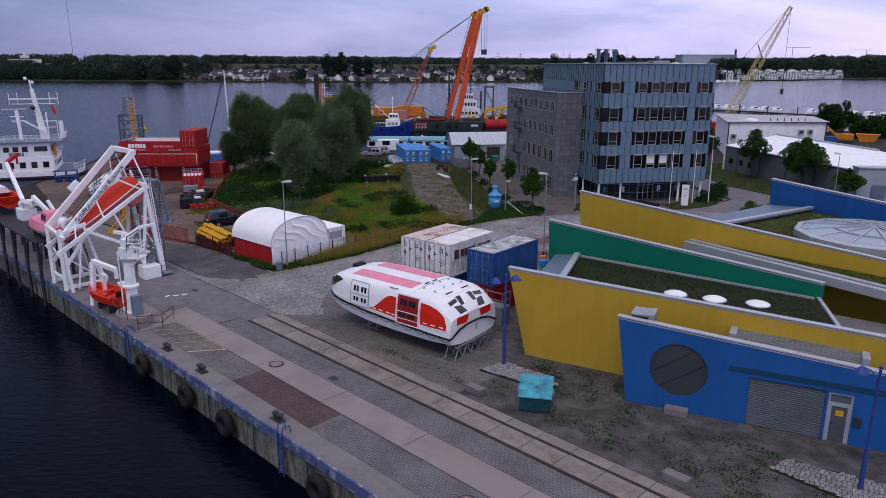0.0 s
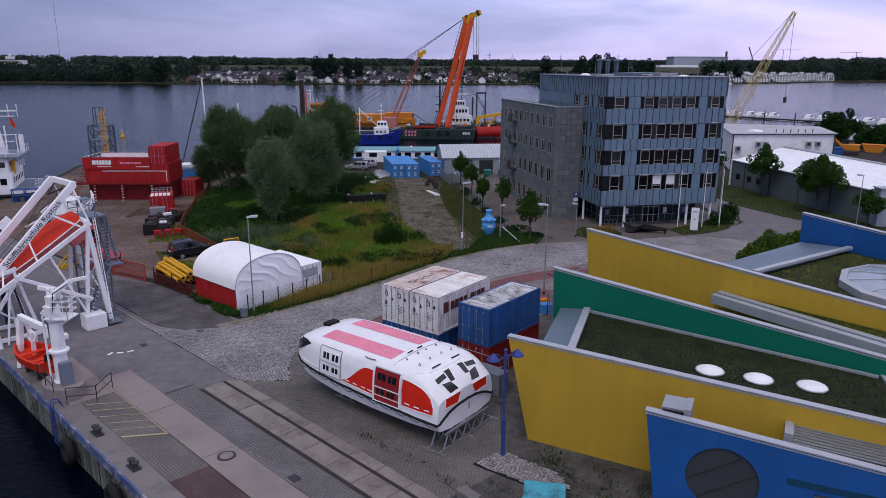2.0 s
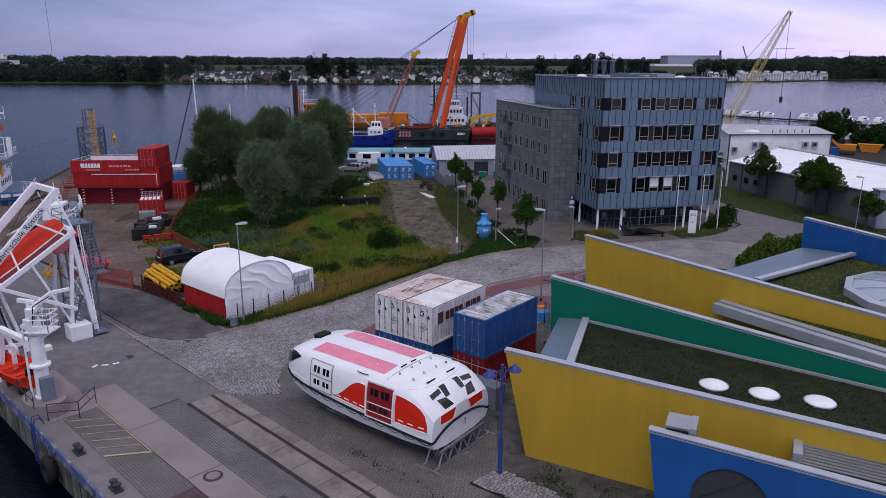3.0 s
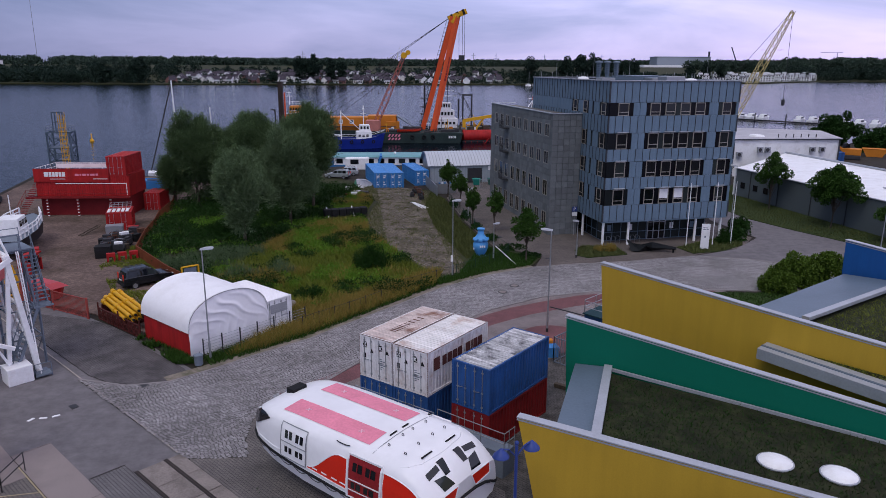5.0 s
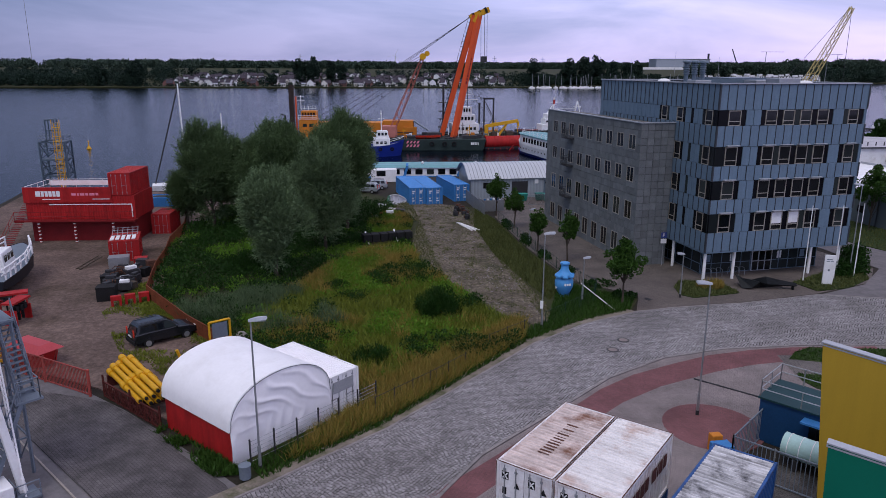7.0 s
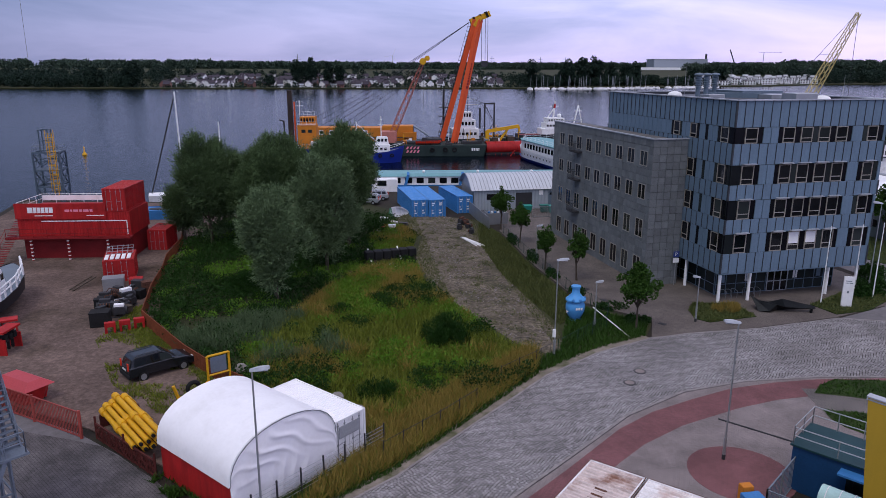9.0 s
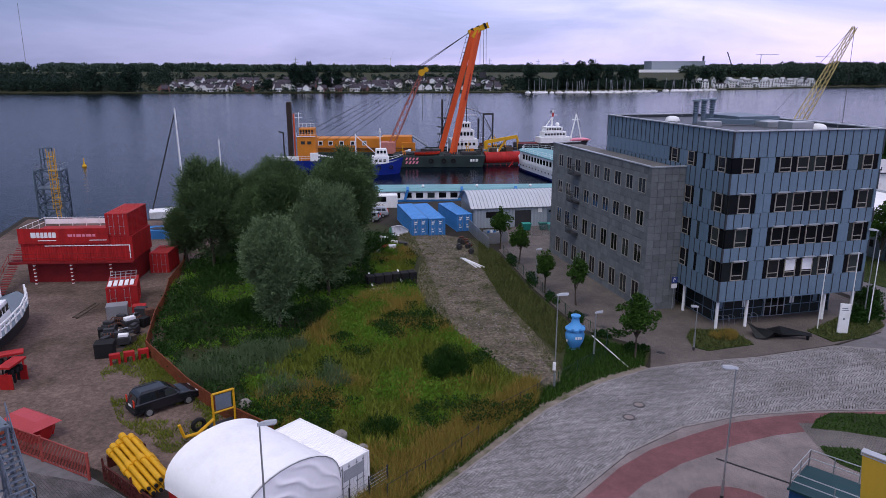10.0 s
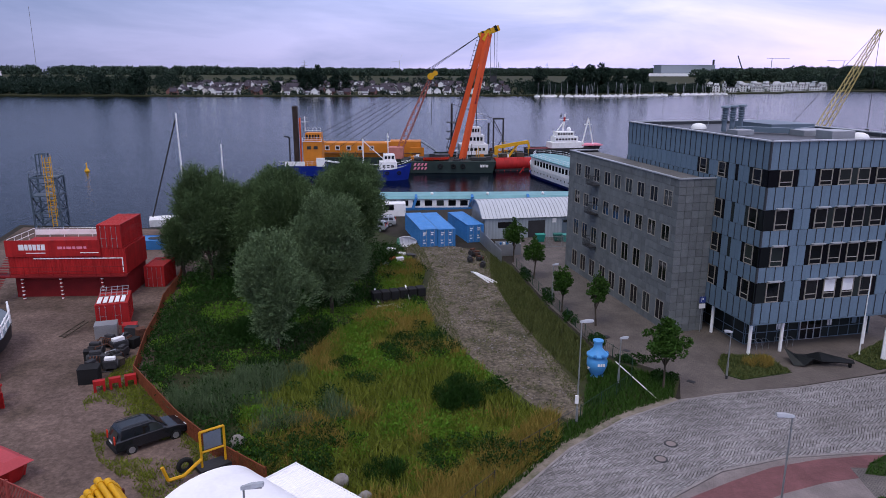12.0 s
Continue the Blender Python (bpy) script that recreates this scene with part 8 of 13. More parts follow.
for u in (-25.4, -22.4):
    beam((u, 0.3, 0.0), (u, 0.3, 5.2), 0.4)
    beam((u, 0.3, 4.8), (u, 2.4, 5.4), 0.34)
    beam((u + 0.2, 0.4, 2.0), (u + 0.2, 2.6, 5.0), 0.3)
    beam((u, 0.3, 0.25), (u, 3.4, 0.25), 0.34)
    beam((u, 3.4, 0.2), (u, 2.2, 5.2), 0.28)
beam((-25.4, 0.3, 1.0), (-22.4, 0.3, 1.0), 0.26)
beam((-25.4, 0.3, 5.0), (-21.5, 0.3, 4.6), 0.32)
beam((-21.5, 0.5, 0.0), (-21.5, 0.2, 3.8), 0.3)
beam((-21.5, 2.0, 5.0), (-20.9, 6.8, 2.4), 0.3)
for u in (-25.2, -21.6):
    beam((u, 8.2, 0.0), (u, 7.2, 8.3), 0.42)
    beam((u, 6.4, 0.0), (u, 7.3, 8.0), 0.30)
beam((-25.2, 7.3, 8.2), (-21.4, 7.3, 8.2), 0.34)
beam((-23.4, 3.2, 6.6), (-22.5, 5.5, 9.0), 0.14)
beam((-24.8, 4.0, 7.8), (-22.5, 5.2, 9.0), 0.16)
beam((-21.5, 6.8, 7.9), (-22.5, 5.0, 9.0), 0.16)
part("counterweight", Shape().box(-0.5, -0.08, -0.3, 0.5, 0.08, 0.3, m=Matrix.Translation(qp(-25.75, 2.9, 8.1)) @ pose(0, 0, 0, 0, -40, 48)), M_WHITE, dv, bevel=0.04)
part("foundation_block", Shape().prism([quay(-22.1, 6.1), quay(-20.7, 6.1), quay(-20.7, 7.6), quay(-22.1, 7.6)], 0, 1.15), M_WHITE, dv, "white painted foundation block", bevel=0.05)
part("foundation_block", Shape().prism([quay(-20.8, 3.7), quay(-20.2, 3.7), quay(-20.2, 4.6), quay(-20.8, 4.6)], 0, 0.35), M_WHITE, dv, bevel=0.04)
for u in (-25.4, -22.5):
    part("flange", Shape().bar(qp(u - 0.2, 0.6 if u > -24 else 0.3, 4.5 if u > -24 else 4.8), qp(u - 0.2, 7.0 if u > -24 else 6.5, 10.9 if u > -24 else 11.1), 0.05, 0.6), M_WHITE, dv)
for a, b, w in (((-25.4, 0.3, 2.4), (-22.4, 0.3, 3.6), 0.14), ((-22.4, 0.3, 2.4), (-25.4, 0.3, 3.6), 0.14), ((-25.2, 7.9, 2.2), (-21.6, 7.9, 2.2), 0.2), ((-25.2, 7.6, 5.0), (-21.6, 7.6, 5.0), 0.2), ((-25.2, 7.9, 2.2), (-21.6, 7.6, 5.0), 0.14), ((-21.6, 7.9, 2.2), (-25.2, 7.6, 5.0), 0.14), ((-22.4, 3.4, 0.3), (-22.4, 0.3, 3.0), 0.16), ((-21.5, 1.6, 4.4), (-21.5, 1.0, 0.2), 0.16), ((-24.7, 2.0, 4.8), (-24.7, 2.4, 0.2), 0.2), ((-21.5, 4.4, 6.1), (-21.5, 6.5, 1.2), 0.2)):
    beam(a, b, w, name="brace")
for a, b in (((-22.5, 6.8, 10.9), (-21.5, 7.4, 8.2)), ((-25.4, 6.4, 11.0), (-25.2, 7.3, 8.3)), ((-22.5, 3.4, 7.4), (-21.5, 3.6, 5.8)), ((-22.5, 1.6, 5.6), (-21.5, 1.2, 4.3))):
    beam(a, b, 0.14, name="strut")
part("stay_wire", Shape().tube(qp(-25.4, 6.4, 11.2), qp(-25.4, 0.3, 1.2), 0.02, seg=4), M_DARK, dv)
part("stay_wire", Shape().tube(qp(-22.4, 6.9, 11.0), qp(-24.9, -0.1, 3.5), 0.02, seg=4), M_DARK, dv)
s = Shape()
for u in (-23.9, -23.5):
    s.bar(qp(u, 3.0, 0), qp(u, 2.2, 4.6), 0.06)
for k in range(14):
    s.bar(qp(-23.9, 3.0 - 0.057 * k, 0.3 + 0.32 * k), qp(-23.5, 3.0 - 0.057 * k, 0.3 + 0.32 * k), 0.035)
part("ladder", s, M_DARK, dv, "dark steel ladder")
winch = part("winch", Shape().tube(qp(-24.2, 1.2, 5.4), qp(-22.9, 1.2, 5.4), 0.36, seg=16), M_WHITE, dv, "white winch drum", smooth=True)
part("drum_flange", Shape().tube(qp(-24.2, 1.2, 5.4), qp(-24.1, 1.2, 5.4), 0.5, seg=16).tube(qp(-23.0, 1.2, 5.4), qp(-22.9, 1.2, 5.4), 0.5, seg=16), M_WHITE, winch)
part("cable", Shape().path([qp(-23.6, 1.2, 5.6), qp(-23.4, 6.6, 10.9), qp(-23.2, 4.6, 8.6)], 0.02, 5), M_DARK, dv)
# lettering along the beam
a, b = qp(-22.5, 0.6, 4.6), qp(-22.5, 7.0, 11.0)
d_ = (b - a).normalized()
nrm = Vector((QU.x, QU.y, 0)).normalized()
upv = nrm.cross(d_)
mt = Matrix((d_, upv, nrm)).transposed().to_4x4()
mt.translation = a + d_ * 1.55 + nrm * 0.165 - upv * 0.17
writing("Schifffahrtsschule Rostock", 0.56, M_BLACK, mt, dv, 0.003)

# the free-fall boat in the rails
ax = Vector((QV.x * 7.7, QV.y * 7.7, 4.8)).normalized()
zz = nrm.cross(ax) * -1
zz = ax.cross(nrm) if zz.z < 0 else zz
fm = Matrix((ax, zz.cross(ax), zz)).transposed().to_4x4()
fm.translation = qp(-23.7, 3.9, 6.35)
ff = thing("freefall_lifeboat", "red enclosed free-fall lifeboat in its launching rails", "lifeboat", fm)
fs = [(-4.2, 0.25, 0.3, 0.5), (-3.6, 0.7, -0.2, 0.85), (-2.4, 1.1, -0.55, 1.1), (-0.5, 1.3, -0.75, 1.25), (1.8, 1.3, -0.75, 1.3), (3.2, 1.2, -0.6, 1.3), (3.9, 1.0, -0.4, 1.0)]
low, top = [], []
for x, b_, k, r in fs:
    low.append([(x, -b_, 0.15), (x, -b_ * 0.8, k * 0.6), (x, 0, k), (x, b_ * 0.8, k * 0.6), (x, b_, 0.15)])
    top.append([(x, b_, 0.15), (x, b_ * 0.9, r * 0.5), (x, b_ * 0.55, r * 0.78), (x, 0, r * 0.82), (x, -b_ * 0.55, r * 0.78), (x, -b_ * 0.9, r * 0.5), (x, -b_, 0.15)])
s = Shape().loft(low, closed=False)
s.add(low[-1], [(4, 3, 2, 1, 0)]).add(low[0], [(0, 1, 2, 3, 4)])
part("hull", s, M_ORANGERED, ff, smooth=30)
s = Shape().loft(top, closed=False)
s.add(top[-1], [tuple(range(7))[::-1]]).add(top[0], [tuple(range(7))])
part("canopy", s, mat("faded_red_canopy", (0.47, 0.105, 0.105), 0.55, var=0.2), ff, smooth=30)
part("wheelhouse", Shape().loft([[(x, y * k, z) for y, z in ((-0.7, 0.9), (-0.55, 1.75), (0.55, 1.75), (0.7, 0.9))] for x, k in ((2.2, 0.9), (2.7, 1.0), (3.6, 0.9))]), mat("pink_red_gelcoat", (0.62, 0.16, 0.16), 0.5, var=0.1), ff, bevel=0.05)
part("fender", Shape().path([(x, -b_ - 0.03, 0.15) for x, b_, k, r in fs], 0.05).path([(x, b_ + 0.03, 0.15) for x, b_, k, r in fs], 0.05), M_WHITE, ff)
zig = Shape()
for k in range(6):
    zig.tube((-2.2 + k * 0.9, -0.75, 0.98), (-1.75 + k * 0.9, 0.0, 1.06), 0.02, seg=5).tube((-1.75 + k * 0.9, 0.0, 1.06), (-1.3 + k * 0.9, -0.75, 0.98), 0.02, seg=5)
for k in range(7):
    zig.tube((-2.4 + k * 0.8, -1.26, 0.35), (-2.0 + k * 0.8, -1.05, 0.9), 0.02, seg=5).tube((-2.0 + k * 0.8, -1.05, 0.9), (-1.6 + k * 0.8, -1.26, 0.35), 0.02, seg=5)
part("lifeline", zig, M_DARK, ff)

# stair tower beside the davit
stt = thing("stair_tower", "blue-grey steel stairs up to the davit", "stairs")
for u in (-25.4, -23.4):
    for v in (7.3, 9.2):
        part("post", Shape().bar(qp(u, v, 0), qp(u, v, 8.2), 0.12), M_GREYPAINT, stt)
s = Shape()
for k in range(4):
    z = 2.0 + k * 2.0
    s.bar(qp(-25.4, 7.3, z), qp(-23.4, 7.3, z), 0.08).bar(qp(-25.4, 9.2, z), qp(-23.4, 9.2, z), 0.08).bar(qp(-25.4, 7.3, z), qp(-25.4, 9.2, z), 0.08).bar(qp(-23.4, 7.3, z), qp(-23.4, 9.2, z), 0.08)
    s.bar(qp(-25.4, 9.2, z - 2), qp(-23.4, 9.2, z), 0.05)
part("frame", s, M_GREYPAINT, stt)
part("landing", Shape().prism([quay(-25.5, 7.2), quay(-23.2, 7.2), quay(-23.2, 9.3), quay(-25.5, 9.3)], 8.1, 8.2), M_GREYPAINT, stt)
part("landing", Shape().prism([quay(-23.1, 8.5), quay(-21.9, 8.5), quay(-21.9, 9.7), quay(-23.1, 9.7)], 4.4, 4.5), M_GREYPAINT, stt)


def flight(a, b, w, n, parent, material):
    a, b = Vector(a), Vector(b)
    d = (b - a)
    side = Vector((-d.y, d.x, 0)).normalized() * w / 2
    s = Shape().bar(a - side, b - side, 0.06, 0.2).bar(a + side, b + side, 0.06, 0.2)
    for k in range(1, n):
        p = a.lerp(b, k / n)
        s.bar(p - side, p + side, 0.22, 0.04, up=(0, 0, 1))
    part("flight", s, material, parent)
    r = Shape()
    for e in (-1, 1):
        r.tube(a + side * e + Vector((0, 0, 0.95)), b + side * e + Vector((0, 0, 0.95)), 0.03, seg=6)
        for k in range(5):
            p = a.lerp(b, k / 4) + side * e
            r.tube(p, p + Vector((0, 0, 0.95)), 0.025, seg=6)
    part("handrail", r, material, parent)


flight(qp(-23.7, 9.0, 8.15), qp(-22.7, 9.2, 4.5), 0.8, 14, stt, M_GREYPAINT)
flight(qp(-22.4, 8.7, 4.45), qp(-22.0, 6.6, 0.1), 0.8, 16, stt, M_GREYPAINT)
tube_rail([tuple(qp(-25.4, 9.2, 8.2)), tuple(qp(-25.4, 7.3, 8.2)), tuple(qp(-23.3, 7.3, 8.2)), tuple(qp(-23.3, 8.6, 8.2))], 1.0, M_GREYPAINT, stt)
tube_rail([tuple(qp(-23.0, 9.6, 4.5)), tuple(qp(-22.0, 9.6, 4.5)), tuple(qp(-22.0, 8.6, 4.5))], 1.0, M_GREYPAINT, stt)
lad = Shape()
for u in (-21.4, -20.95):
    lad.bar(qp(u, 8.1, 0.1), qp(u - 1.9, 8.3, 8.2), 0.07)
for k in range(27):
    f = k / 27
    lad.bar(qp(-21.4 - 1.9 * f, 8.1 + 0.2 * f, 0.1 + 8.1 * f), qp(-20.95 - 1.9 * f, 8.1 + 0.2 * f, 0.1 + 8.1 * f), 0.04)
part("ladder", lad, M_WHITE, stt, "white ladder")
tube_rail([tuple(qp(-21.8, 7.7, 0)), tuple(qp(-20.8, 7.7, 0)), tuple(qp(-20.8, 8.7, 0))], 1.0, M_GREYPAINT, stt)
part("step", Shape().prism([quay(-21.9, 7.7), quay(-20.7, 7.7), quay(-20.7, 8.7), quay(-21.9, 8.7)], 0.15, 0.25), M_GREYPAINT, stt)
ye = thing("boat_cradle", "yellow steel boat cradle standing behind the davit", "cradle")
s = Shape()
for u in (-40.9, -39.9):
    s.bar(qp(u, 12.9, 0), qp(u, 12.2, 3.0), 0.18)
for k in range(5):
    s.bar(qp(-40.9, 12.8 - 0.14 * k, 0.4 + 0.6 * k), qp(-39.9, 12.8 - 0.14 * k, 0.4 + 0.6 * k), 0.1)
s.bar(qp(-40.9, 12.9, 0.1), qp(-40.9, 10.4, 0.1), 0.16).bar(qp(-39.9, 12.9, 0.1), qp(-39.9, 10.4, 0.1), 0.16).bar(qp(-40.9, 10.4, 0.1), qp(-40.9, 12.4, 2.0), 0.12).bar(qp(-39.9, 10.4, 0.1), qp(-39.9, 12.4, 2.0), 0.12)
part("frame", s, M_YELLOWP, ye)

# pedestal crane
pc = thing("pedestal_crane", "white pedestal crane with a railed cab platform", "crane")
cu, cv = -10.9, 1.25
base_pts = [quay(cu + 1.6 * math.cos(i * math.pi / 10), cv + 1.15 * math.sin(i * math.pi / 10)) for i in range(20)]
part("plinth", Shape().prism(base_pts, 0, 0.85), M_SLAB, pc, "rounded concrete plinth", bevel=0.04)
cx_, cy_ = quay(cu, cv)
pm = Matrix.Translation((cx_, cy_, 0))
part("pedestal", Shape().lathe([(0.5, 0.85), (0.5, 0.95), (0.4, 1.0), (0.39, 2.75), (0.58, 2.8), (0.58, 2.92), (0.39, 2.97), (0.37, 4.7), (0.46, 4.8), (0.46, 4.95)], 20, m=pm), M_WHITE, pc, "round white pedestal", smooth=30)
part("bracket", Shape().bar((cx_ - 0.1, cy_ + 0.1, 4.2), (cx_ + 0.95, cy_ + 0.45, 4.95), 0.12).bar((cx_ + 0.1, cy_ - 0.1, 4.2), (cx_ + 0.95, cy_ - 0.35, 4.95), 0.12), M_WHITE, pc)
part("platform", Shape().box(cx_ - 0.35, cy_ - 0.55, 4.97, cx_ + 1.15, cy_ + 0.65, 5.05), M_WHITE, pc, "white cab platform")
part("slewing_house", Shape().box(-0.45, -0.34, 5.05, 0.25, 0.34, 5.75, m=pm @ pose(0, 0, 0, 0, 0, 60)).box(-0.3, -0.26, 5.75, 0.15, 0.26, 6.35, m=pm @ pose(0, 0, 0, 0, 0, 60)), M_WHITE, pc, bevel=0.04)
for a, b, r in (((-0.5, -0.3, 5.3), (-0.5, 0.5, 5.4), 0.16), ((0.1, -0.35, 5.6), (0.6, -0.3, 6.3), 0.09), ((-0.4, 0.35, 6.2), (0.35, 0.45, 6.1), 0.13), ((-0.2, 0.0, 6.3), (-0.2, 0.0, 6.75), 0.1), ((0.2, -0.2, 6.0), (0.5, 0.3, 6.5), 0.08)):
    part("cylinder", Shape().tube((cx_ + a[0], cy_ + a[1], a[2]), (cx_ + b[0], cy_ + b[1], b[2]), r, seg=10), M_GALV if r < 0.1 else M_WHITE, pc, "hydraulic cylinder", smooth=30)
part("hose", Shape().path([(cx_ + 0.1, cy_ - 0.36, 5.2), (cx_ + 0.3, cy_ - 0.5, 5.9), (cx_ + 0.2, cy_ - 0.2, 6.5), (cx_ + 0.8, cy_ + 0.5, 6.9)], 0.03, 5), M_BLACK, pc)
cab_ = [(cx_ + 1.1, cy_ - 0.5), (cx_ + 1.1, cy_ + 0.6), (cx_ - 0.3, cy_ + 0.6)]
tube_rail([(x, y, 5.05) for x, y in [(cx_ + 0.2, cy_ - 0.5)] + cab_], 1.05, M_WHITE, pc, levels=(0.35, 0.7, 1.0), every=0.5)
part("jib", Shape().bar((cx_ - 0.1, cy_ + 0.1, 6.3), (cx_ + 0.75, cy_ + 0.95, 7.0), 0.22, 0.26).bar((cx_ + 0.75, cy_ + 0.95, 7.0), (cx_ + 1.6, cy_ + 1.3, 7.1), 0.18, 0.2).bar((cx_ + 0.0, cy_ + 0.3, 6.6), (cx_ - 0.9, cy_ + 0.2, 6.75), 0.2, 0.24), M_WHITE, pc, "white folded jib", bevel=0.02)
part("control_cabinet", Shape().box(0.55, -0.35, 0.85, 0.95, 0.35, 2.3, m=pm @ pose(0, 0, 0, 0, 0, -42)), M_GREYPAINT, pc, "grey control cabinet", bevel=0.02)
part("ladder", Shape().bar((cx_ - 0.55, cy_ - 0.25, 0.9), (cx_ - 0.55, cy_ - 0.25, 5.2), 0.05).bar((cx_ - 0.45, cy_ - 0.5, 0.9), (cx_ - 0.45, cy_ - 0.5, 5.2), 0.05), M_WHITE, pc)
tube_rail([tuple(qp(-12.2, 0.25, 0.85)), tuple(qp(-9.5, 0.25, 0.85))], 1.0, M_DARK, pc)
tube_rail([tuple(qp(-9.2, 0.8, 0.0)), tuple(qp(-8.3, 2.2, 0.0)), tuple(qp(-9.6, 3.6, 0))], 1.05, M_DARK, pc)

# small rescue boat in a white davit arm
def open_boat(name, label, m, l, b, h, hull_mat, in_mat, category="boat"):
    t = thing(name, label, category, m)
    rings, inner = [], []
    for k in range(9):
        f = k / 8
        x = -l / 2 + l * f
        w = b / 2 * (0.82 + 0.18 * math.sin(math.pi * min(f * 1.3, 1))) * (1 - max(0, (f - 0.6) / 0.4) ** 2 * 0.93)
        z0 = 0.25 * max(0, (f - 0.55) / 0.45) ** 2 * h * 2
        zt = h * (1 + 0.25 * f * f)
        rings.append([(x, -w, zt), (x, -w * 0.85, h * 0.4 + z0 * 0.6), (x, 0, z0), (x, w * 0.85, h * 0.4 + z0 * 0.6), (x, w, zt)])
        inner.append([(x, -w * 0.86, zt), (x, -w * 0.7, h * 0.5 + z0 * 0.6), (x, 0, h * 0.3 + z0), (x, w * 0.7, h * 0.5 + z0 * 0.6), (x, w * 0.86, zt)])
    s = Shape().loft(rings, closed=False)
    s.add(rings[0], [(0, 1, 2, 3, 4)])
    part("hull", s, hull_mat, t, smooth=30)
    s = Shape().loft(inner, closed=False)
    for r, q in zip(zip(rings, rings[1:]), zip(inner, inner[1:])):
        s.add([r[0][0], r[1][0], q[1][0], q[0][0]], [(0, 1, 2, 3)]).add([r[0][4], r[1][4], q[1][4], q[0][4]], [(0, 1, 2, 3)])
    s.add(inner[0], [(0, 1, 2, 3, 4)])
    part("inside", s, in_mat, t, smooth=30)
    for x in (-l * 0.25, l * 0.1):
        part("thwart", Shape().box(x - 0.18, -b * 0.36, h * 0.75, x + 0.18, b * 0.36, h * 0.82), in_mat, t)
    return t


rb = open_boat("rescue_boat", "small open orange rescue boat hanging at the quay edge", Matrix.Translation(qp(-15.2, 1.0, 0.6)) @ pose(0, 0, 0, 0, 0, 146), 4.7, 2.2, 0.95, M_ORANGERED, M_ORANGERED)
part("engine", Shape().box(-1.9, -0.2, 0.5, -1.6, 0.2, 1.2), M_BLACK, rb, bevel=0.05)
part("cradle", Shape().box(-1.2, -0.5, -0.55, -1.0, 0.5, 0.1), M_DARK, rb)
part("cradle", Shape().box(0.6, -0.4, -0.55, 0.8, 0.4, 0.2), M_DARK, rb)
da = thing("boat_davit", "white davit arm with a winch wheel", "davit")
s = Shape().bar(qp(-17.0, 0.5, 0), qp(-17.2, 0.9, 3.4), 0.34).bar(qp(-17.0, 2.0, 0), qp(-17.2, 1.1, 3.4), 0.26).bar(qp(-17.2, 0.9, 3.5), qp(-14.6, 1.6, 3.2), 0.34).bar(qp(-14.6, 1.6, 3.3), qp(-14.5, 1.6, 2.5), 0.26).bar(qp(-17.4, 0.5, 0.2), qp(-17.0, 2.2, 0.2), 0.3)
part("arm", s, M_WHITE, da, bevel=0.03)
part("winch_wheel", Shape().torus(0.36, 0.09, 18, 6, m=Matrix.Translation(qp(-16.1, 1.2, 2.3)) @ pose(0, 0, 0, 90, 0, -20)).tube(qp(-16.1, 1.1, 2.3), qp(-16.1, 1.35, 2.3), 0.14, seg=12), M_WHITE, da, smooth=30)
part("post", Shape().bar(qp(-16.2, 1.2, 0), qp(-16.0, 1.2, 2.6), 0.24), M_WHITE, da)
part("fall", Shape().path([qp(-14.6, 1.6, 2.6), qp(-13.8, 1.3, 1.5)], 0.03), M_DARK, da)

# roofed landing stage with two more boats and a white arm, farther along the quay
ls = thing("landing_stage", "dark steel landing stage beside the quay", "landing stage")
part("deck", Shape().prism([quay(-50, -0.6), quay(-26.2, -0.6), quay(-26.2, 2.6), quay(-50, 2.6)], 3.45, 3.6), M_DARK, ls, "dark deck plate")
for k in range(7):
    u = -49.6 + k * 3.8
    for v in (-0.3, 2.3):
        part("post", Shape().bar(qp(u, v, -2.6 if v < 0 else 0), qp(u, v, 3.5), 0.2), M_DARK, ls)
    part("brace", Shape().bar(qp(u, -0.3, 0.4), qp(u + 1.2, -0.3, 3.4), 0.12), M_DARK, ls)
eb = thing("enclosed_boat", "small enclosed pink-red lifeboat with a white hull", "lifeboat", Matrix.Translation(qp(-27.8, 1.1, 3.82)) @ pose(0, 0, 0, 0, 0, 138) @ Matrix.Scale(1.08, 4))
es = [(-2.6, 0.3, 0.5), (-2.2, 0.8, 0.9), (-1.0, 1.15, 1.15), (0.8, 1.15, 1.2), (2.0, 0.95, 1.1), (2.5, 0.6, 0.7)]
s = Shape().loft([[(x, -b_, 0.6), (x, -b_ * 0.7, 0.15), (x, 0, 0.0 if abs(x) < 2 else 0.25), (x, b_ * 0.7, 0.15), (x, b_, 0.6)] for x, b_, r in es], closed=False)
part("hull", s, M_WHITE, eb, smooth=30)
s = Shape().loft([[(x, b_, 0.6), (x, b_ * 0.85, 0.6 + r * 0.55), (x, 0, 0.6 + r * 0.7), (x, -b_ * 0.85, 0.6 + r * 0.55), (x, -b_, 0.6)] for x, b_, r in es], closed=False)
s.add([(es[0][0], y, z) for y, z in ((es[0][1], 0.6), (0, 0.95), (-es[0][1], 0.6))], [(0, 1, 2)]).add([(es[-1][0], y, z) for y, z in ((es[-1][1], 0.6), (0, 1.1), (-es[-1][1], 0.6))], [(0, 1, 2)])
part("canopy", s, M_PINKRED, eb, smooth=30)
part("wheelhouse", Shape().loft([[(-2.0, -0.75, 1.0), (-0.3, -0.75, 1.0), (-0.3, 0.75, 1.0), (-2.0, 0.75, 1.0)], [(-1.85, -0.6, 2.1), (-0.65, -0.6, 2.1), (-0.65, 0.6, 2.1), (-1.85, 0.6, 2.1)]]), M_PINKRED, eb, bevel=0.1)
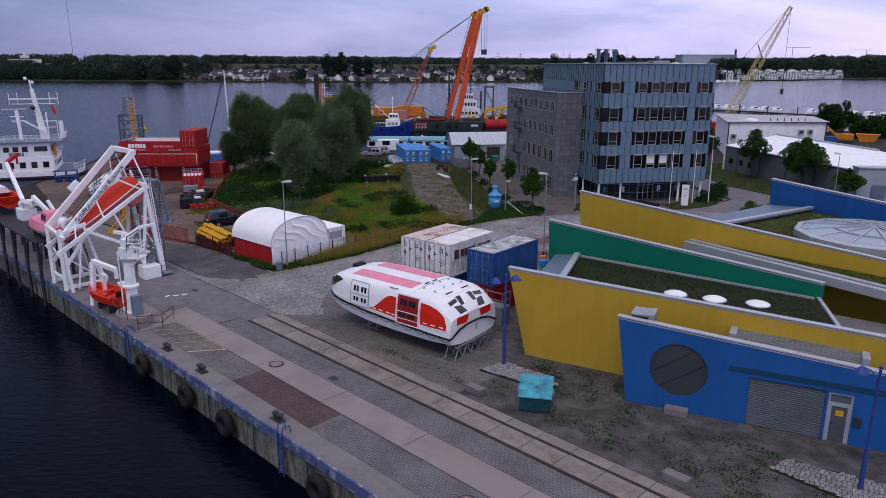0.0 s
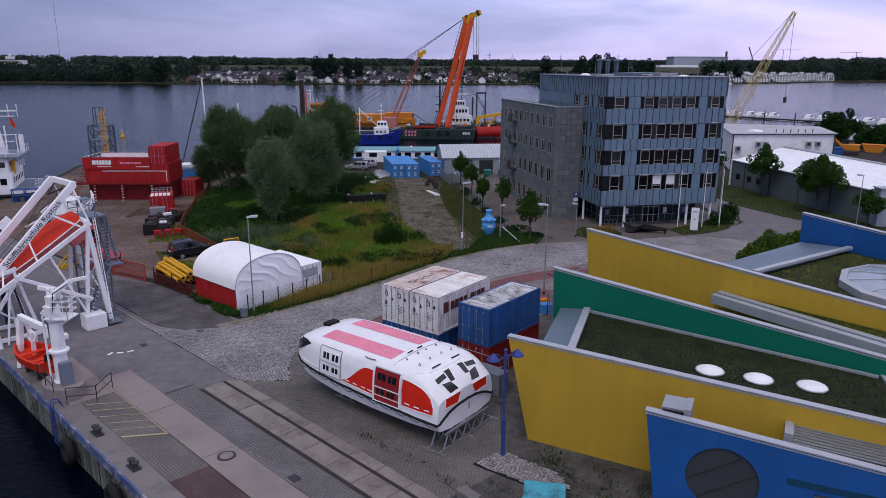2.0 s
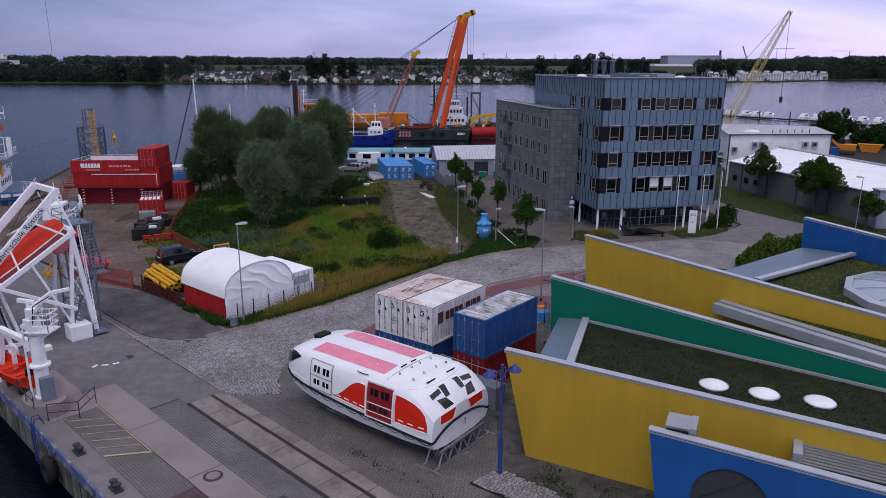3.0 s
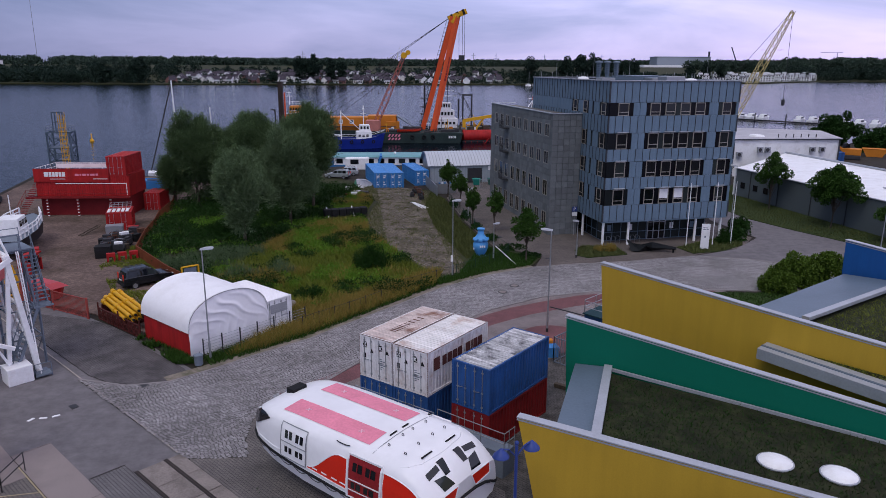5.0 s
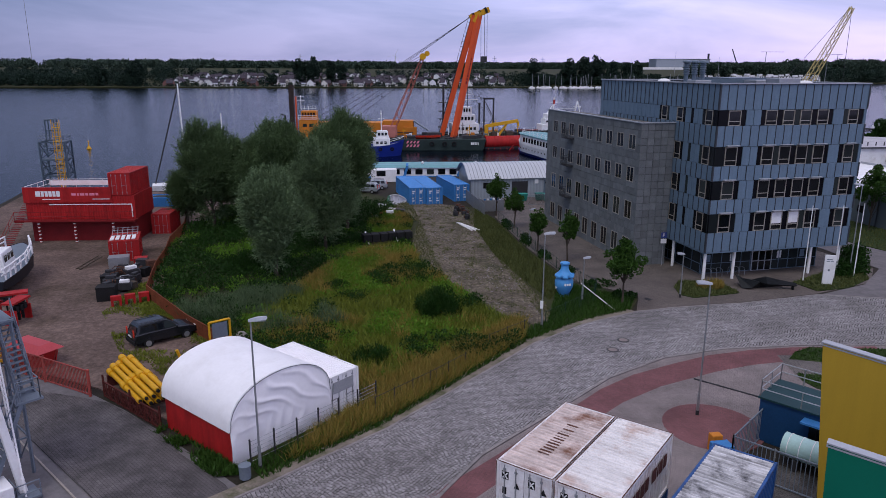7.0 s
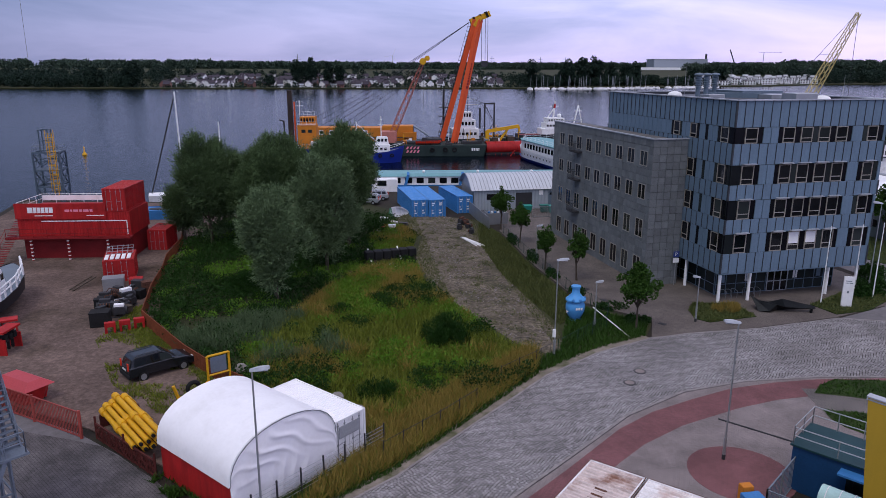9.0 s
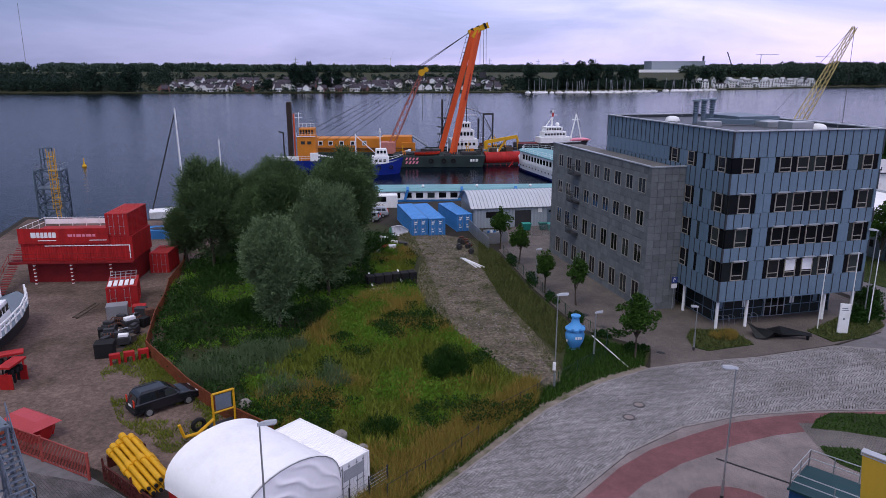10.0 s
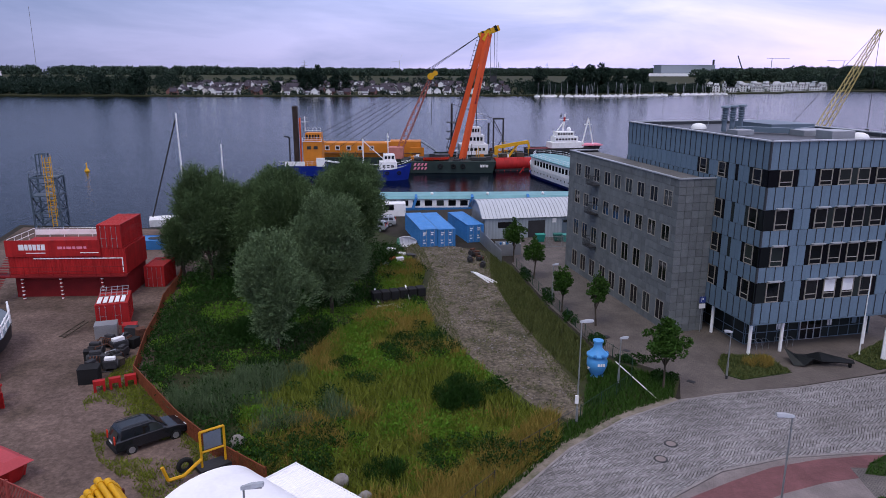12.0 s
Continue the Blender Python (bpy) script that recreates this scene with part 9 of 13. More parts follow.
part("front_window", Shape().loft([[(-0.4, y, 1.42), (-0.52, y, 1.9), (-0.49, y, 1.92), (-0.36, y, 1.42)] for y in (-0.5, 0.5)]), M_GLASS, eb)
for side in (-1, 1):
    for x in (-1.8, -1.2):
        part("window", Shape().loft([[(x + 0.03 * k, side * 0.725, 1.42), (x + 0.45 - 0.03 * k, side * 0.725, 1.42), (x + 0.45 - 0.03 * k, side * 0.66, 1.88), (x + 0.03 * k, side * 0.66, 1.88)] if k == 0 else [(x, side * 0.70, 1.42), (x + 0.45, side * 0.70, 1.42), (x + 0.45, side * 0.62, 1.88), (x, side * 0.62, 1.88)] for k in (0, 1)]), M_GLASS, eb)
part("cradle", Shape().box(-1.4, -0.9, -0.22, -1.2, 0.9, 0.2), M_DARK, eb)
part("cradle", Shape().box(1.0, -0.9, -0.22, 1.2, 0.9, 0.2), M_DARK, eb)
part("lifeline", Shape().path([(-2.4 + k * 0.4, 1.18 if 1 < k < 11 else 1.0, 0.5 - 0.12 * (k % 2)) for k in range(13)], 0.025), M_BLACK, eb)
c2_ = thing("davit_crane", "white davit crane with winches on the landing stage", "crane")
part("base", Shape().box(-0.9, -0.7, 0, 0.9, 0.7, 1.1, m=Matrix.Translation(qp(-37.0, 1.8, 3.6)) @ pose(0, 0, 0, 0, 0, -42)), M_WHITE, c2_, bevel=0.05)
part("winch", Shape().tube(qp(-37.8, 1.7, 5.0), qp(-36.2, 1.7, 5.0), 0.36, seg=14).box(-0.5, -0.4, 0, 0.5, 0.4, 0.6, m=Matrix.Translation(qp(-36.6, 2.1, 4.9))).tube(qp(-36.4, 1.4, 5.3), qp(-35.2, 1.4, 5.6), 0.22, seg=12), M_WHITE, c2_)
part("arm", Shape().bar(qp(-37.3, 1.7, 5.4), qp(-41.8, 1.8, 8.6), 0.36).bar(qp(-36.2, 2.3, 5.9), qp(-33.2, 3.6, 3.4), 0.34).bar(qp(-34.6, 3.1, 5.6), qp(-32.2, 3.9, 2.6), 0.26), M_WHITE, c2_, bevel=0.03)
part("tip", Shape().bar(qp(-41.8, 1.8, 8.6), qp(-43.6, 3.4, 9.2), 0.3).tube(qp(-42.2, 2.1, 8.7), qp(-42.0, 2.3, 7.6), 0.12).tube(qp(-43.4, 3.2, 9.1), qp(-43.4, 3.2, 8.2), 0.1), M_RED, c2_)
ob2 = open_boat("rescue_boat", "orange-brown open boat under a white canopy", Matrix.Translation(qp(-43.4, 1.2, 4.2)) @ pose(0, 0, 0, 0, 0, 138), 6.6, 2.6, 1.2, M_ORANGERED, M_ORANGERED)
part("canopy", Shape().loft([[(x, -1.0, 1.2), (x, -0.6, 1.8), (x, 0.6, 1.8), (x, 1.0, 1.2)] for x in (-0.2, 2.2)]), M_WHITE, ob2)
part("cradle", Shape().box(-1.5, -0.7, -0.6, -1.3, 0.7, 0.2), M_DARK, ob2)
part("cradle", Shape().box(1.0, -0.6, -0.6, 1.2, 0.6, 0.2), M_DARK, ob2)

# red skip and outboards behind the gate
sk = thing("red_skip", "red ribbed steel skip behind the gate", "skip", frame_at(-33.6, 67.9, -28))
part("body", Shape().loft([[(x, y, z) for x, y in ((-1.7 * k, -0.45 * k), (-1.2 * k, -1.0 * k), (1.1 * k, -1.0 * k), (1.6 * k, -0.45 * k), (1.6 * k, 0.45 * k), (1.1 * k, 1.0 * k), (-1.2 * k, 1.0 * k), (-1.7 * k, 0.45 * k))] for k, z in ((0.72, 0.1), (1.0, 1.2))]), M_RED, sk, bevel=0.04)
part("cover", Shape().loft([[(-1.75, -1.05, 1.2), (1.65, -1.05, 1.2), (1.65, 1.05, 1.2), (-1.75, 1.05, 1.2)], [(-1.5, -0.45, 1.65), (1.2, -0.45, 1.65), (1.2, 0.45, 1.65), (-1.5, 0.45, 1.65)]]), mat("pinkish_red_cover", (0.42, 0.06, 0.07), 0.5, var=0.12), sk, bevel=0.03)
for x in (-0.9, 0.0, 0.9):
    part("rib", Shape().bar((x, -0.72, 0.15), (x, -1.05, 1.2), 0.08).bar((x, 0.72, 0.15), (x, 1.05, 1.2), 0.08), M_RED, sk)
part("foot", Shape().box(-1.2, -0.6, 0, 0.9, 0.6, 0.1), M_DARK, sk)
for k, (x, y) in enumerate(((-41.0, 77.6), (-39.6, 75.8))):
    t = thing("outboard_stand", "red stand with black outboard motors", "outboard motor", frame_at(x, y, 30 + 60 * k))
    part("stand", Shape().box(-1.0, -0.5, 0, -0.9, 0.5, 1.3).box(0.9, -0.5, 0, 1.0, 0.5, 1.3).box(-1.0, -0.06, 1.2, 1.0, 0.06, 1.35), M_RED, t)
    part("board", Shape().box(-1.1, -0.5, 1.8, 1.1, 0.5, 1.95).box(-0.05, -0.05, 1.3, 0.05, 0.05, 1.8), M_RED, t)
    for dx in (-0.5, 0.1, 0.6):
        m_ = part("motor", Shape().box(dx - 0.18, -0.35, 1.0, dx + 0.18, 0.2, 1.5), M_BLACK, t, bevel=0.06)
        part("shaft", Shape().box(dx - 0.06, -0.1, 0.2, dx + 0.06, 0.1, 1.0), M_BLACK, m_)

# black-hulled work boat on the yard
WBM = pose(-46.2, 84.6, 0.35, 0, 0, 106)
wb = thing("work_boat", "black-hulled work boat with white rails, laid up ashore", "boat", WBM)
ws = [(-6.0, 1.9, 0.5), (-3.5, 2.1, 0.2), (0.0, 2.15, 0.05), (3.0, 1.9, 0.1), (5.2, 1.1, 0.5), (6.4, 0.15, 1.4)]
s = Shape().loft([[(x, -b_, 1.9 + max(0, x) * 0.09), (x, -b_ * 0.92, k + 0.7), (x, 0, k), (x, b_ * 0.92, k + 0.7), (x, b_, 1.9 + max(0, x) * 0.09)] for x, b_, k in ws], closed=False)
s.add([(-6.0, y, z) for y, z in ((-1.9, 1.9), (-1.75, 1.2), (0, 0.5), (1.75, 1.2), (1.9, 1.9))], [(0, 1, 2, 3, 4)])
part("hull", s, mat("black_hull_paint", (0.012, 0.014, 0.02), 0.5, var=0.3), wb, smooth=30)
part("deck", Shape().loft([[(x, -b_ * 0.97, 1.85 + max(0, x) * 0.09), (x, b_ * 0.97, 1.85 + max(0, x) * 0.09)] for x, b_, k in ws], closed=False), M_GREYPAINT, wb)
part("wheelhouse", Shape().loft([[(-3.0, -1.2, 1.85), (0.4, -1.2, 1.85), (0.4, 1.2, 1.85), (-3.0, 1.2, 1.85)], [(-2.8, -1.0, 3.6), (0.0, -1.0, 3.6), (0.0, 1.0, 3.6), (-2.8, 1.0, 3.6)]]), M_WHITE, wb, bevel=0.06)
for x in (-2.5, -1.6, -0.7):
    for y in (-1.12, 1.1):
        part("window", Shape().box(x, y, 2.7, x + 0.65, y + 0.02, 3.3), M_GLASS, wb)
for side in (-1, 1):
    rails_ = Shape()
    for z in (0.55, 1.0):
        rails_.path([(x, side * b_ * 0.95, 1.9 + max(0, x) * 0.09 + z) for x, b_, k in ws[:5]], 0.07)
    for x, b_, k in [(-5.2, 1.95, 0), (-4.2, 2.05, 0), (-3, 2.1, 0), (-1.5, 2.12, 0), (0, 2.15, 0), (1.5, 2.0, 0), (3, 1.9, 0), (4.2, 1.5, 0), (5.2, 1.1, 0)]:
        rails_.box(x - 0.12, side * b_ * 0.95 - 0.05, 1.85, x + 0.12, side * b_ * 0.95 + 0.05, 2.95 + max(0, x) * 0.09)
    part("rail", rails_, M_WHITE, wb, "broad white rail")
part("chock", Shape().box(-3.2, -1.0, -0.35, -2.8, 1.0, 0.4), M_BARK, wb)
part("chock", Shape().box(2.0, -0.8, -0.35, 2.4, 0.8, 0.4), M_BARK, wb)
part("mast", Shape().tube((-1.2, 0, 3.6), (-1.2, 0, 6.0), 0.06), M_WHITE, wb)
ad = thing("step_ladder", "brown wooden steps lying by the work boat", "ladder", frame_at(-42.6, 90.6, 60))
s = Shape().bar((0, -0.3, 0.1), (2.6, -0.3, 0.9), 0.08).bar((0, 0.3, 0.1), (2.6, 0.3, 0.9), 0.08)
for k in range(7):
    s.bar((0.2 + k * 0.36, -0.3, 0.16 + k * 0.11), (0.2 + k * 0.36, 0.3, 0.16 + k * 0.11), 0.1, 0.04)
part("ladder", s, M_BARK, ad)

# ---- vessels in the basin ----
W0 = WATER_Z
M_HULLBLUE = mat("deep_blue_hull", (0.0084, 0.024, 0.22), 0.4, var=0.15, scale=0.4)
M_HULLGREEN = mat("dark_green_hull", (0.02, 0.035, 0.033), 0.6, var=0.35, scale=0.4)
M_CRANEORANGE = mat("crane_orange", (0.62, 0.085, 0.02), 0.5, var=0.08, scale=0.4)
M_DECKORANGE = mat("barge_orange", (0.55, 0.19, 0.02), 0.6, var=0.15, scale=0.5)
M_TURQ = mat("turquoise_roof", (0.16, 0.33, 0.36), 0.6, var=0.15, scale=0.4)


def lattice(s, a, b, w, n, r=0.07, taper=0.4):
    """A four-chord lattice boom from a to b."""
    a, b = Vector(a), Vector(b)
    d = (b - a).normalized()
    side = d.cross(Vector((0, 0, 1))).normalized()
    top = side.cross(d)
    pts = []
    for k in range(n + 1):
        f = k / n
        ww = w * (1 - (1 - taper) * abs(2 * f - 0.6) ** 1.5 * 0.6)
        c = a.lerp(b, f)
        pts.append([c + side * ww / 2 * i + top * ww / 2 * j for i, j in ((-1, -1), (1, -1), (1, 1), (-1, 1))])
    for k in range(n):
        for i in range(4):
            s.bar(pts[k][i], pts[k + 1][i], r * 1.5)
            s.bar(pts[k][i], pts[k + 1][(i + 1) % 4], r)
    return s


def ship_hull(l, b, h, bow=0.25, sheer=0.5, stern=0.9):
    """Hull with its bow at +x and its keel line at z=0; returns the shape and the deck edge."""
    rings, edge = [], []
    for k in range(11):
        f = k / 10
        x = -l / 2 + l * f
        w = b / 2 * (stern + (1 - stern) * min(1, f * 4)) * (1 - max(0, (f - (1 - bow)) / bow) ** 2 * 0.97)
        zt = h + sheer * max(0, (f - 0.5) / 0.5) ** 2
        xb = x - 0.06 * l * max(0, (f - 0.8) / 0.2) ** 1
        rings.append([(x, -w, zt), (xb, -w * 0.9, 0), (xb, w * 0.9, 0), (x, w, zt)])
        edge.append((x, w, zt))
    s = Shape().loft(rings, closed=False)
    s.add(rings[0], [(0, 1, 2, 3)])
    return s, edge


def deck_of(edge, drop=0.35):
    return Shape().loft([[(x, -w * 0.97, z - drop), (x, w * 0.97, z - drop)] for x, w, z in edge], closed=False)


def windows_row(parent, x0, x1, y, z0, z1, n, axis="x", material=None, name="window"):
    for k in range(n):
        a = x0 + (x1 - x0) * k / n
        w = (x1 - x0) / n * 0.62
        s = Shape().box(a, y - 0.03, z0, a + w, y + 0.03, z1) if axis == "x" else Shape().box(y - 0.03, a, z0, y + 0.03, a + w, z1)
        part(name, s, material or M_GLASS, parent)


# floating sheerlegs: dark pontoon with an orange two-legged boom
sh_ = thing("sheerlegs_barge", "dark crane pontoon with a tall orange two-legged boom", "crane barge")
pm_ = Matrix.Translation((-8.2, 222.5, W0)) @ pose(0, 0, 0, 0, 0, 2)
part("pontoon", Shape().loft([[(-12.0, -5, 0), (11.6, -5, 0), (11.6, 6, 0), (-12.0, 6, 0)], [(-13.0, -5, 3.1), (12.4, -5, 3.1), (12.4, 6, 3.1), (-13.0, 6, 3.1)]]), M_HULLGREEN, sh_, "dark green pontoon hull", bevel=0.1).matrix_basis = pm_
for gb in ((-11, -2, -6, 2, 3.7), (-4, 0, 0, 4, 4.4), (6, -3, 10, 1, 3.9), (1, -4, 3, -1, 3.5)):
    part("deck_winch", Shape().box(gb[0], gb[1], 3.1, gb[2], gb[3], gb[4]), M_DARK, sh_, bevel=0.1).matrix_basis = pm_
chev = Shape()
for k in range(4):
    for z in (1.0, 2.0):
        chev.loft([[(-9.6 + k * 0.95, y, z), (-9.1 + k * 0.95, y, z), (-8.7 + k * 0.95, y, z + 0.7), (-9.2 + k * 0.95, y, z + 0.7)] for y in (-5.03, -5.06)])
part("chevrons", chev, M_PINKRED, sh_, "pale red chevron panel").matrix_basis = pm_
text_bars([0.5, 0.4, 0.25, 0.25, 0.25], 0.7, 0.12, M_WHITE, pm_ @ up_face((8.2, -5.08, 1.6), (1, 0, 0)), sh_)
for x in (-2.5, 1.0, 3.6):
    part("tyre_fender", Shape().torus(0.5, 0.2, 14, 6, m=pm_ @ pose(x, -5.2, 1.9, 90)), M_BLACK, sh_)
tip_ = Vector((1.7, 229.5, 34.0))
legs = Shape()
for fx, fy in ((-8.0, 229.5), (-4.6, 222.8)):
    legs.bar((fx, fy, 0.8), tip_ + Vector((0.6 if fx > -6 else -0.6, -0.3, 0)), 1.25, 1.5)
part("boom", legs, M_CRANEORANGE, sh_, "orange two-legged boom", bevel=0.05)
part("boom_ladder", Shape().bar((-8.9, 229.2, 1.2), tip_ + Vector((-1.6, 0, -0.6)), 0.22), M_DARK, sh_)
hd = part("boom_head", Shape().bar(tip_ + Vector((-2.0, 0, -0.6)), tip_ + Vector((3.4, 0.5, 1.6)), 1.6, 1.5).bar(tip_ + Vector((-0.8, 0, -1.8)), tip_ + Vector((1.0, 0, 0.8)), 2.2, 1.2), M_YELLOWP, sh_, "yellow boom head with black stripes")
hs = Shape()
for k in range(3):
    c = tip_ + Vector((-1.2 + k * 1.7, 0.1, -0.2 + k * 0.72))
    hs.bar(c, c + Vector((0.55, 0.05, 0.25)), 1.66, 1.56)
part("black_stripes", hs, M_BLACK, hd)
text_bars([0.7, 0.6, 0.6, 0.3, 0.3, 0.6, 0.3, 0.7, 0.3, 0.5], 0.75, 0.25, M_DKRED, Matrix.Translation((0.0, 0, 0)) @ (lambda o, d: (lambda a, n: Matrix((a, n.cross(a), n)).transposed().to_4x4())(d.normalized(), Vector((0.15, -1, 0.1)).normalized().cross(d.normalized()).cross(d.normalized()) * -1))(None, tip_ - Vector((-4.6, 222.8, 0.8))), sh_).matrix_basis.translation = Vector((-0.9, 225.0, 15.5))
def cable(a, b):
    part("cable", Shape().tube(a, b, 0.06, seg=5), M_DARK, sh_, "long dark hoisting cable")


for dx, dz in ((1.2, 0.8), (2.2, 1.2), (2.9, 1.4)):
    cable(tip_ + Vector((dx, 0.3, dz)), tip_ + Vector((dx + 0.1, 0, -11.0)))
for dx in (0, 0.8, 1.6):
    cable(tip_ + Vector((-0.6, 0, 0.4)), (-24.0 + dx, 236, 18.5))
for k in range(6):
    cable((-14.0 + 0.3 * k, 223.6, 22.8 - 0.5 * k), (-50.0 + 2.6 * k, 228, 4.2 - 0.3 * k))
part("hook_block", Shape().box(tip_.x + 1.2, tip_.y - 0.5, tip_.z - 12.6, tip_.x + 3.0, tip_.y + 0.5, tip_.z - 11.0), M_DARK, sh_)
# reddish lattice boom leaning the other way
part("jib_lattice", lattice(Shape(), (-22.6, 226, 1.5), (-13.0, 224, 23.0), 1.5, 14, 0.10), mat("faded_red_lattice", (0.38, 0.12, 0.09), 0.6), sh_, "faded red lattice jib")
part("jib_sheave", Shape().tube((-13.2, 223.4, 22.8), (-13.2, 224.6, 22.8), 0.9, seg=12).tube((-12.0, 223.4, 23.6), (-12.0, 224.6, 23.6), 0.7, seg=12), M_YELLOWP, sh_)
part("pendant", Shape().tube((-13.0, 224, 22.4), (-13.0, 224, 10.0), 0.05, seg=5), M_DARK, sh_)
part("slew_house", Shape().box(-25.0, 224.0, 0.6, -20.8, 228.0, 3.8), mat("faded_pink_house", (0.45, 0.17, 0.14), 0.6), sh_, bevel=0.1)
rbt = open_boat("dinghy", "red inflatable dinghy on the crane pontoon", pm_ @ pose(-3.5, -3.4, 3.1, 0, 0, 4), 7.0, 2.2, 0.9, M_ORANGERED, M_DKRED)

# support ship behind the pontoon
sv = thing("support_ship", "white and dark support ship with a lattice mast", "ship", Matrix.Translation((0.5, 236.0, W0)) @ pose(0, 0, 0, 0, 0, 8))
hs_, ed = ship_hull(26, 8, 3.4)
part("hull", hs_, M_HULLGREEN, sv, smooth=30)
part("deck", deck_of(ed), M_DARK, sv)
part("house", Shape().box(-6, -3, 3.2, 2, 3, 6.2).box(-4.5, -2.5, 6.2, 1, 2.5, 8.8).box(-3.5, -2.2, 8.8, 0, 2.2, 11.0), M_WHITE, sv, "stepped white deckhouse", bevel=0.08)
windows_row(sv, -5.5, 1.6, -3.02, 4.4, 5.2, 6)
windows_row(sv, -4.2, 0.8, -2.52, 7.2, 8.2, 5)
windows_row(sv, -3.3, -0.2, -2.22, 9.6, 10.6, 4)
part("mast", Shape().bar((-8.2, 0, 3), (-8.2, 0, 17.5), 0.55).tube((-1.0, 0, 11), (-1.0, 0, 19.5), 0.12).path([(-1.0, 0, 18), (2.4, -1.5, 11)], 0.05).path([(-1.0, 0, 18), (-4.0, 1.5, 11)], 0.05).bar((2.6, 0, 6), (2.6, 0, 12.0), 0.5), M_DARK, sv)
part("crosstree", Shape().bar((-3.5, 0, 13), (2.0, 0, 13), 0.2).bar((-3.0, 0, 14.6), (1.0, 0, 14.6), 0.15), M_WHITE, sv)
# red pontoon tube with a yellow crane
rp = thing("red_pontoon", "red round-ended pontoon with a yellow deck crane", "pontoon", Matrix.Translation((9.3, 225.0, W0)) @ pose(0, 0, 0, 0, 0, 14))
part("body", Shape().tube((-5.2, 0, 1.6), (5.2, 0, 1.6), 1.9, seg=18), M_RED, rp, smooth=30)
part("hull", Shape().box(-5.6, -1.6, -0.6, 5.6, 4.0, 0.6), M_DARK, rp)
part("crane", Shape().bar((-4.5, 1, 3.3), (-4.5, 1, 6.4), 0.9).bar((-4.6, 1, 6.2), (4.6, 0.6, 7.6), 0.7, 0.9).bar((4.6, 0.6, 7.6), (4.9, 0.6, 6.0), 0.5).bar((-1.0, 1, 3.3), (1.6, 0.9, 6.9), 0.5), M_YELLOWP, rp, "yellow folding deck crane")
part("deckhouse", Shape().box(-5, 2, 0.6, 4, 5, 4.2), mat("dull_green_house", (0.10, 0.12, 0.07), 0.7), rp)
part("gear", Shape().box(1.5, 0.5, 3.2, 3.5, 2.5, 4.6).box(-3.0, 0, 3.3, -1.5, 1.2, 4.5).box(4.0, 2, 0.6, 6.5, 5, 3.0), M_BARK, rp)
def deck_gear(parent, m, x0, x1, y0, y1, z, n, seed):
    """Winches, drums, posts and boxes standing about on a working deck."""
    rnd = random.Random(seed)
    for k in range(n):
        x, y, w = rnd.uniform(x0, x1), rnd.uniform(y0, y1), rnd.uniform(0.3, 0.8)
        kind_ = k % 4
        if kind_ == 0:
            g_ = Shape().tube((x - w, y, z + 0.5), (x + w, y, z + 0.5), 0.42, seg=12).box(x - w - 0.1, y - 0.5, z, x - w, y + 0.5, z + 0.9).box(x + w, y - 0.5, z, x + w + 0.1, y + 0.5, z + 0.9)
            part("winch", g_, rnd.choice((M_DARK, M_RUST, M_GREYPAINT)), parent).matrix_basis = m
        elif kind_ == 1:
            part("locker", Shape().box(x - w, y - 0.5, z, x + w, y + 0.5, z + rnd.uniform(0.6, 1.5)), rnd.choice((M_DARK, M_RUST, M_WHITE, M_DECKORANGE)), parent, bevel=0.04).matrix_basis = m
        elif kind_ == 2:
            h = rnd.uniform(1.6, 4.2)
            part("post", Shape().bar((x, y, z), (x, y, z + h), 0.16).bar((x - 0.5, y, z + h * 0.8), (x + 0.5, y, z + h * 0.8), 0.1), rnd.choice((M_DARK, M_WHITE, M_YELLOWP)), parent).matrix_basis = m
        else:
            part("bollard", Shape().tube((x - 0.3, y, z), (x - 0.3, y, z + 0.6), 0.15).tube((x + 0.3, y, z), (x + 0.3, y, z + 0.6), 0.15), M_DARK, parent).matrix_basis = m


deck_gear(sh_, pm_, -11.5, 11.5, -4.0, 4.5, 3.1, 34, 71)
tube_rail([(-12.5, -4.8, 3.1), (12.0, -4.8, 3.1)], 1.0, M_DARK, sh_, m=pm_, every=2.0)
for k in range(24):
    f_ = k / 24
    p_ = Vector((-8.0, 229.5, 0.8)).lerp(tip_ + Vector((-0.6, -0.3, 0)), 0.04 + 0.94 * f_)
    part("ladder_cage", Shape().bar(p_ + Vector((-1.5, -0.2, 0.2)), p_ + Vector((-0.5, -0.3, 0)), 0.12).bar(p_ + Vector((-1.5, -0.2, 0.2)), p_ + Vector((-1.2, -0.2, 1.5)), 0.10), M_DARK, sh_)
for a_, b_ in (((1.6, -5.4, 1.4), (-0.2, -6.0, -0.4)), ((3.2, -5.4, 1.4), (3.0, -6.0, -0.4))):
    part("brace", Shape().bar(a_, b_, 0.25), M_RED, rp)
deck_gear(rp, Matrix(), -5.0, 6.0, 0.6, 4.6, 3.4, 16, 72)
for k in range(6):
    part("stay_bracket", Shape().bar((-4.6 + k * 1.85, -1.6, 0.2), (-4.9 + k * 1.85, -2.2, -0.5), 0.16).bar((-4.6 + k * 1.85, -1.6, 2.6), (-4.6 + k * 1.85, -1.2, 3.7), 0.1), M_RED, rp)
deck_gear(sv, Matrix(), 3.0, 11.0, -3.0, 3.0, 3.2, 18, 73)
for z_ in (5.0, 7.4, 9.6, 12.2):
    part("platform", Shape().box(-9.6, -2.2, z_, -6.8, 2.2, z_ + 0.15), M_DARK, sv)
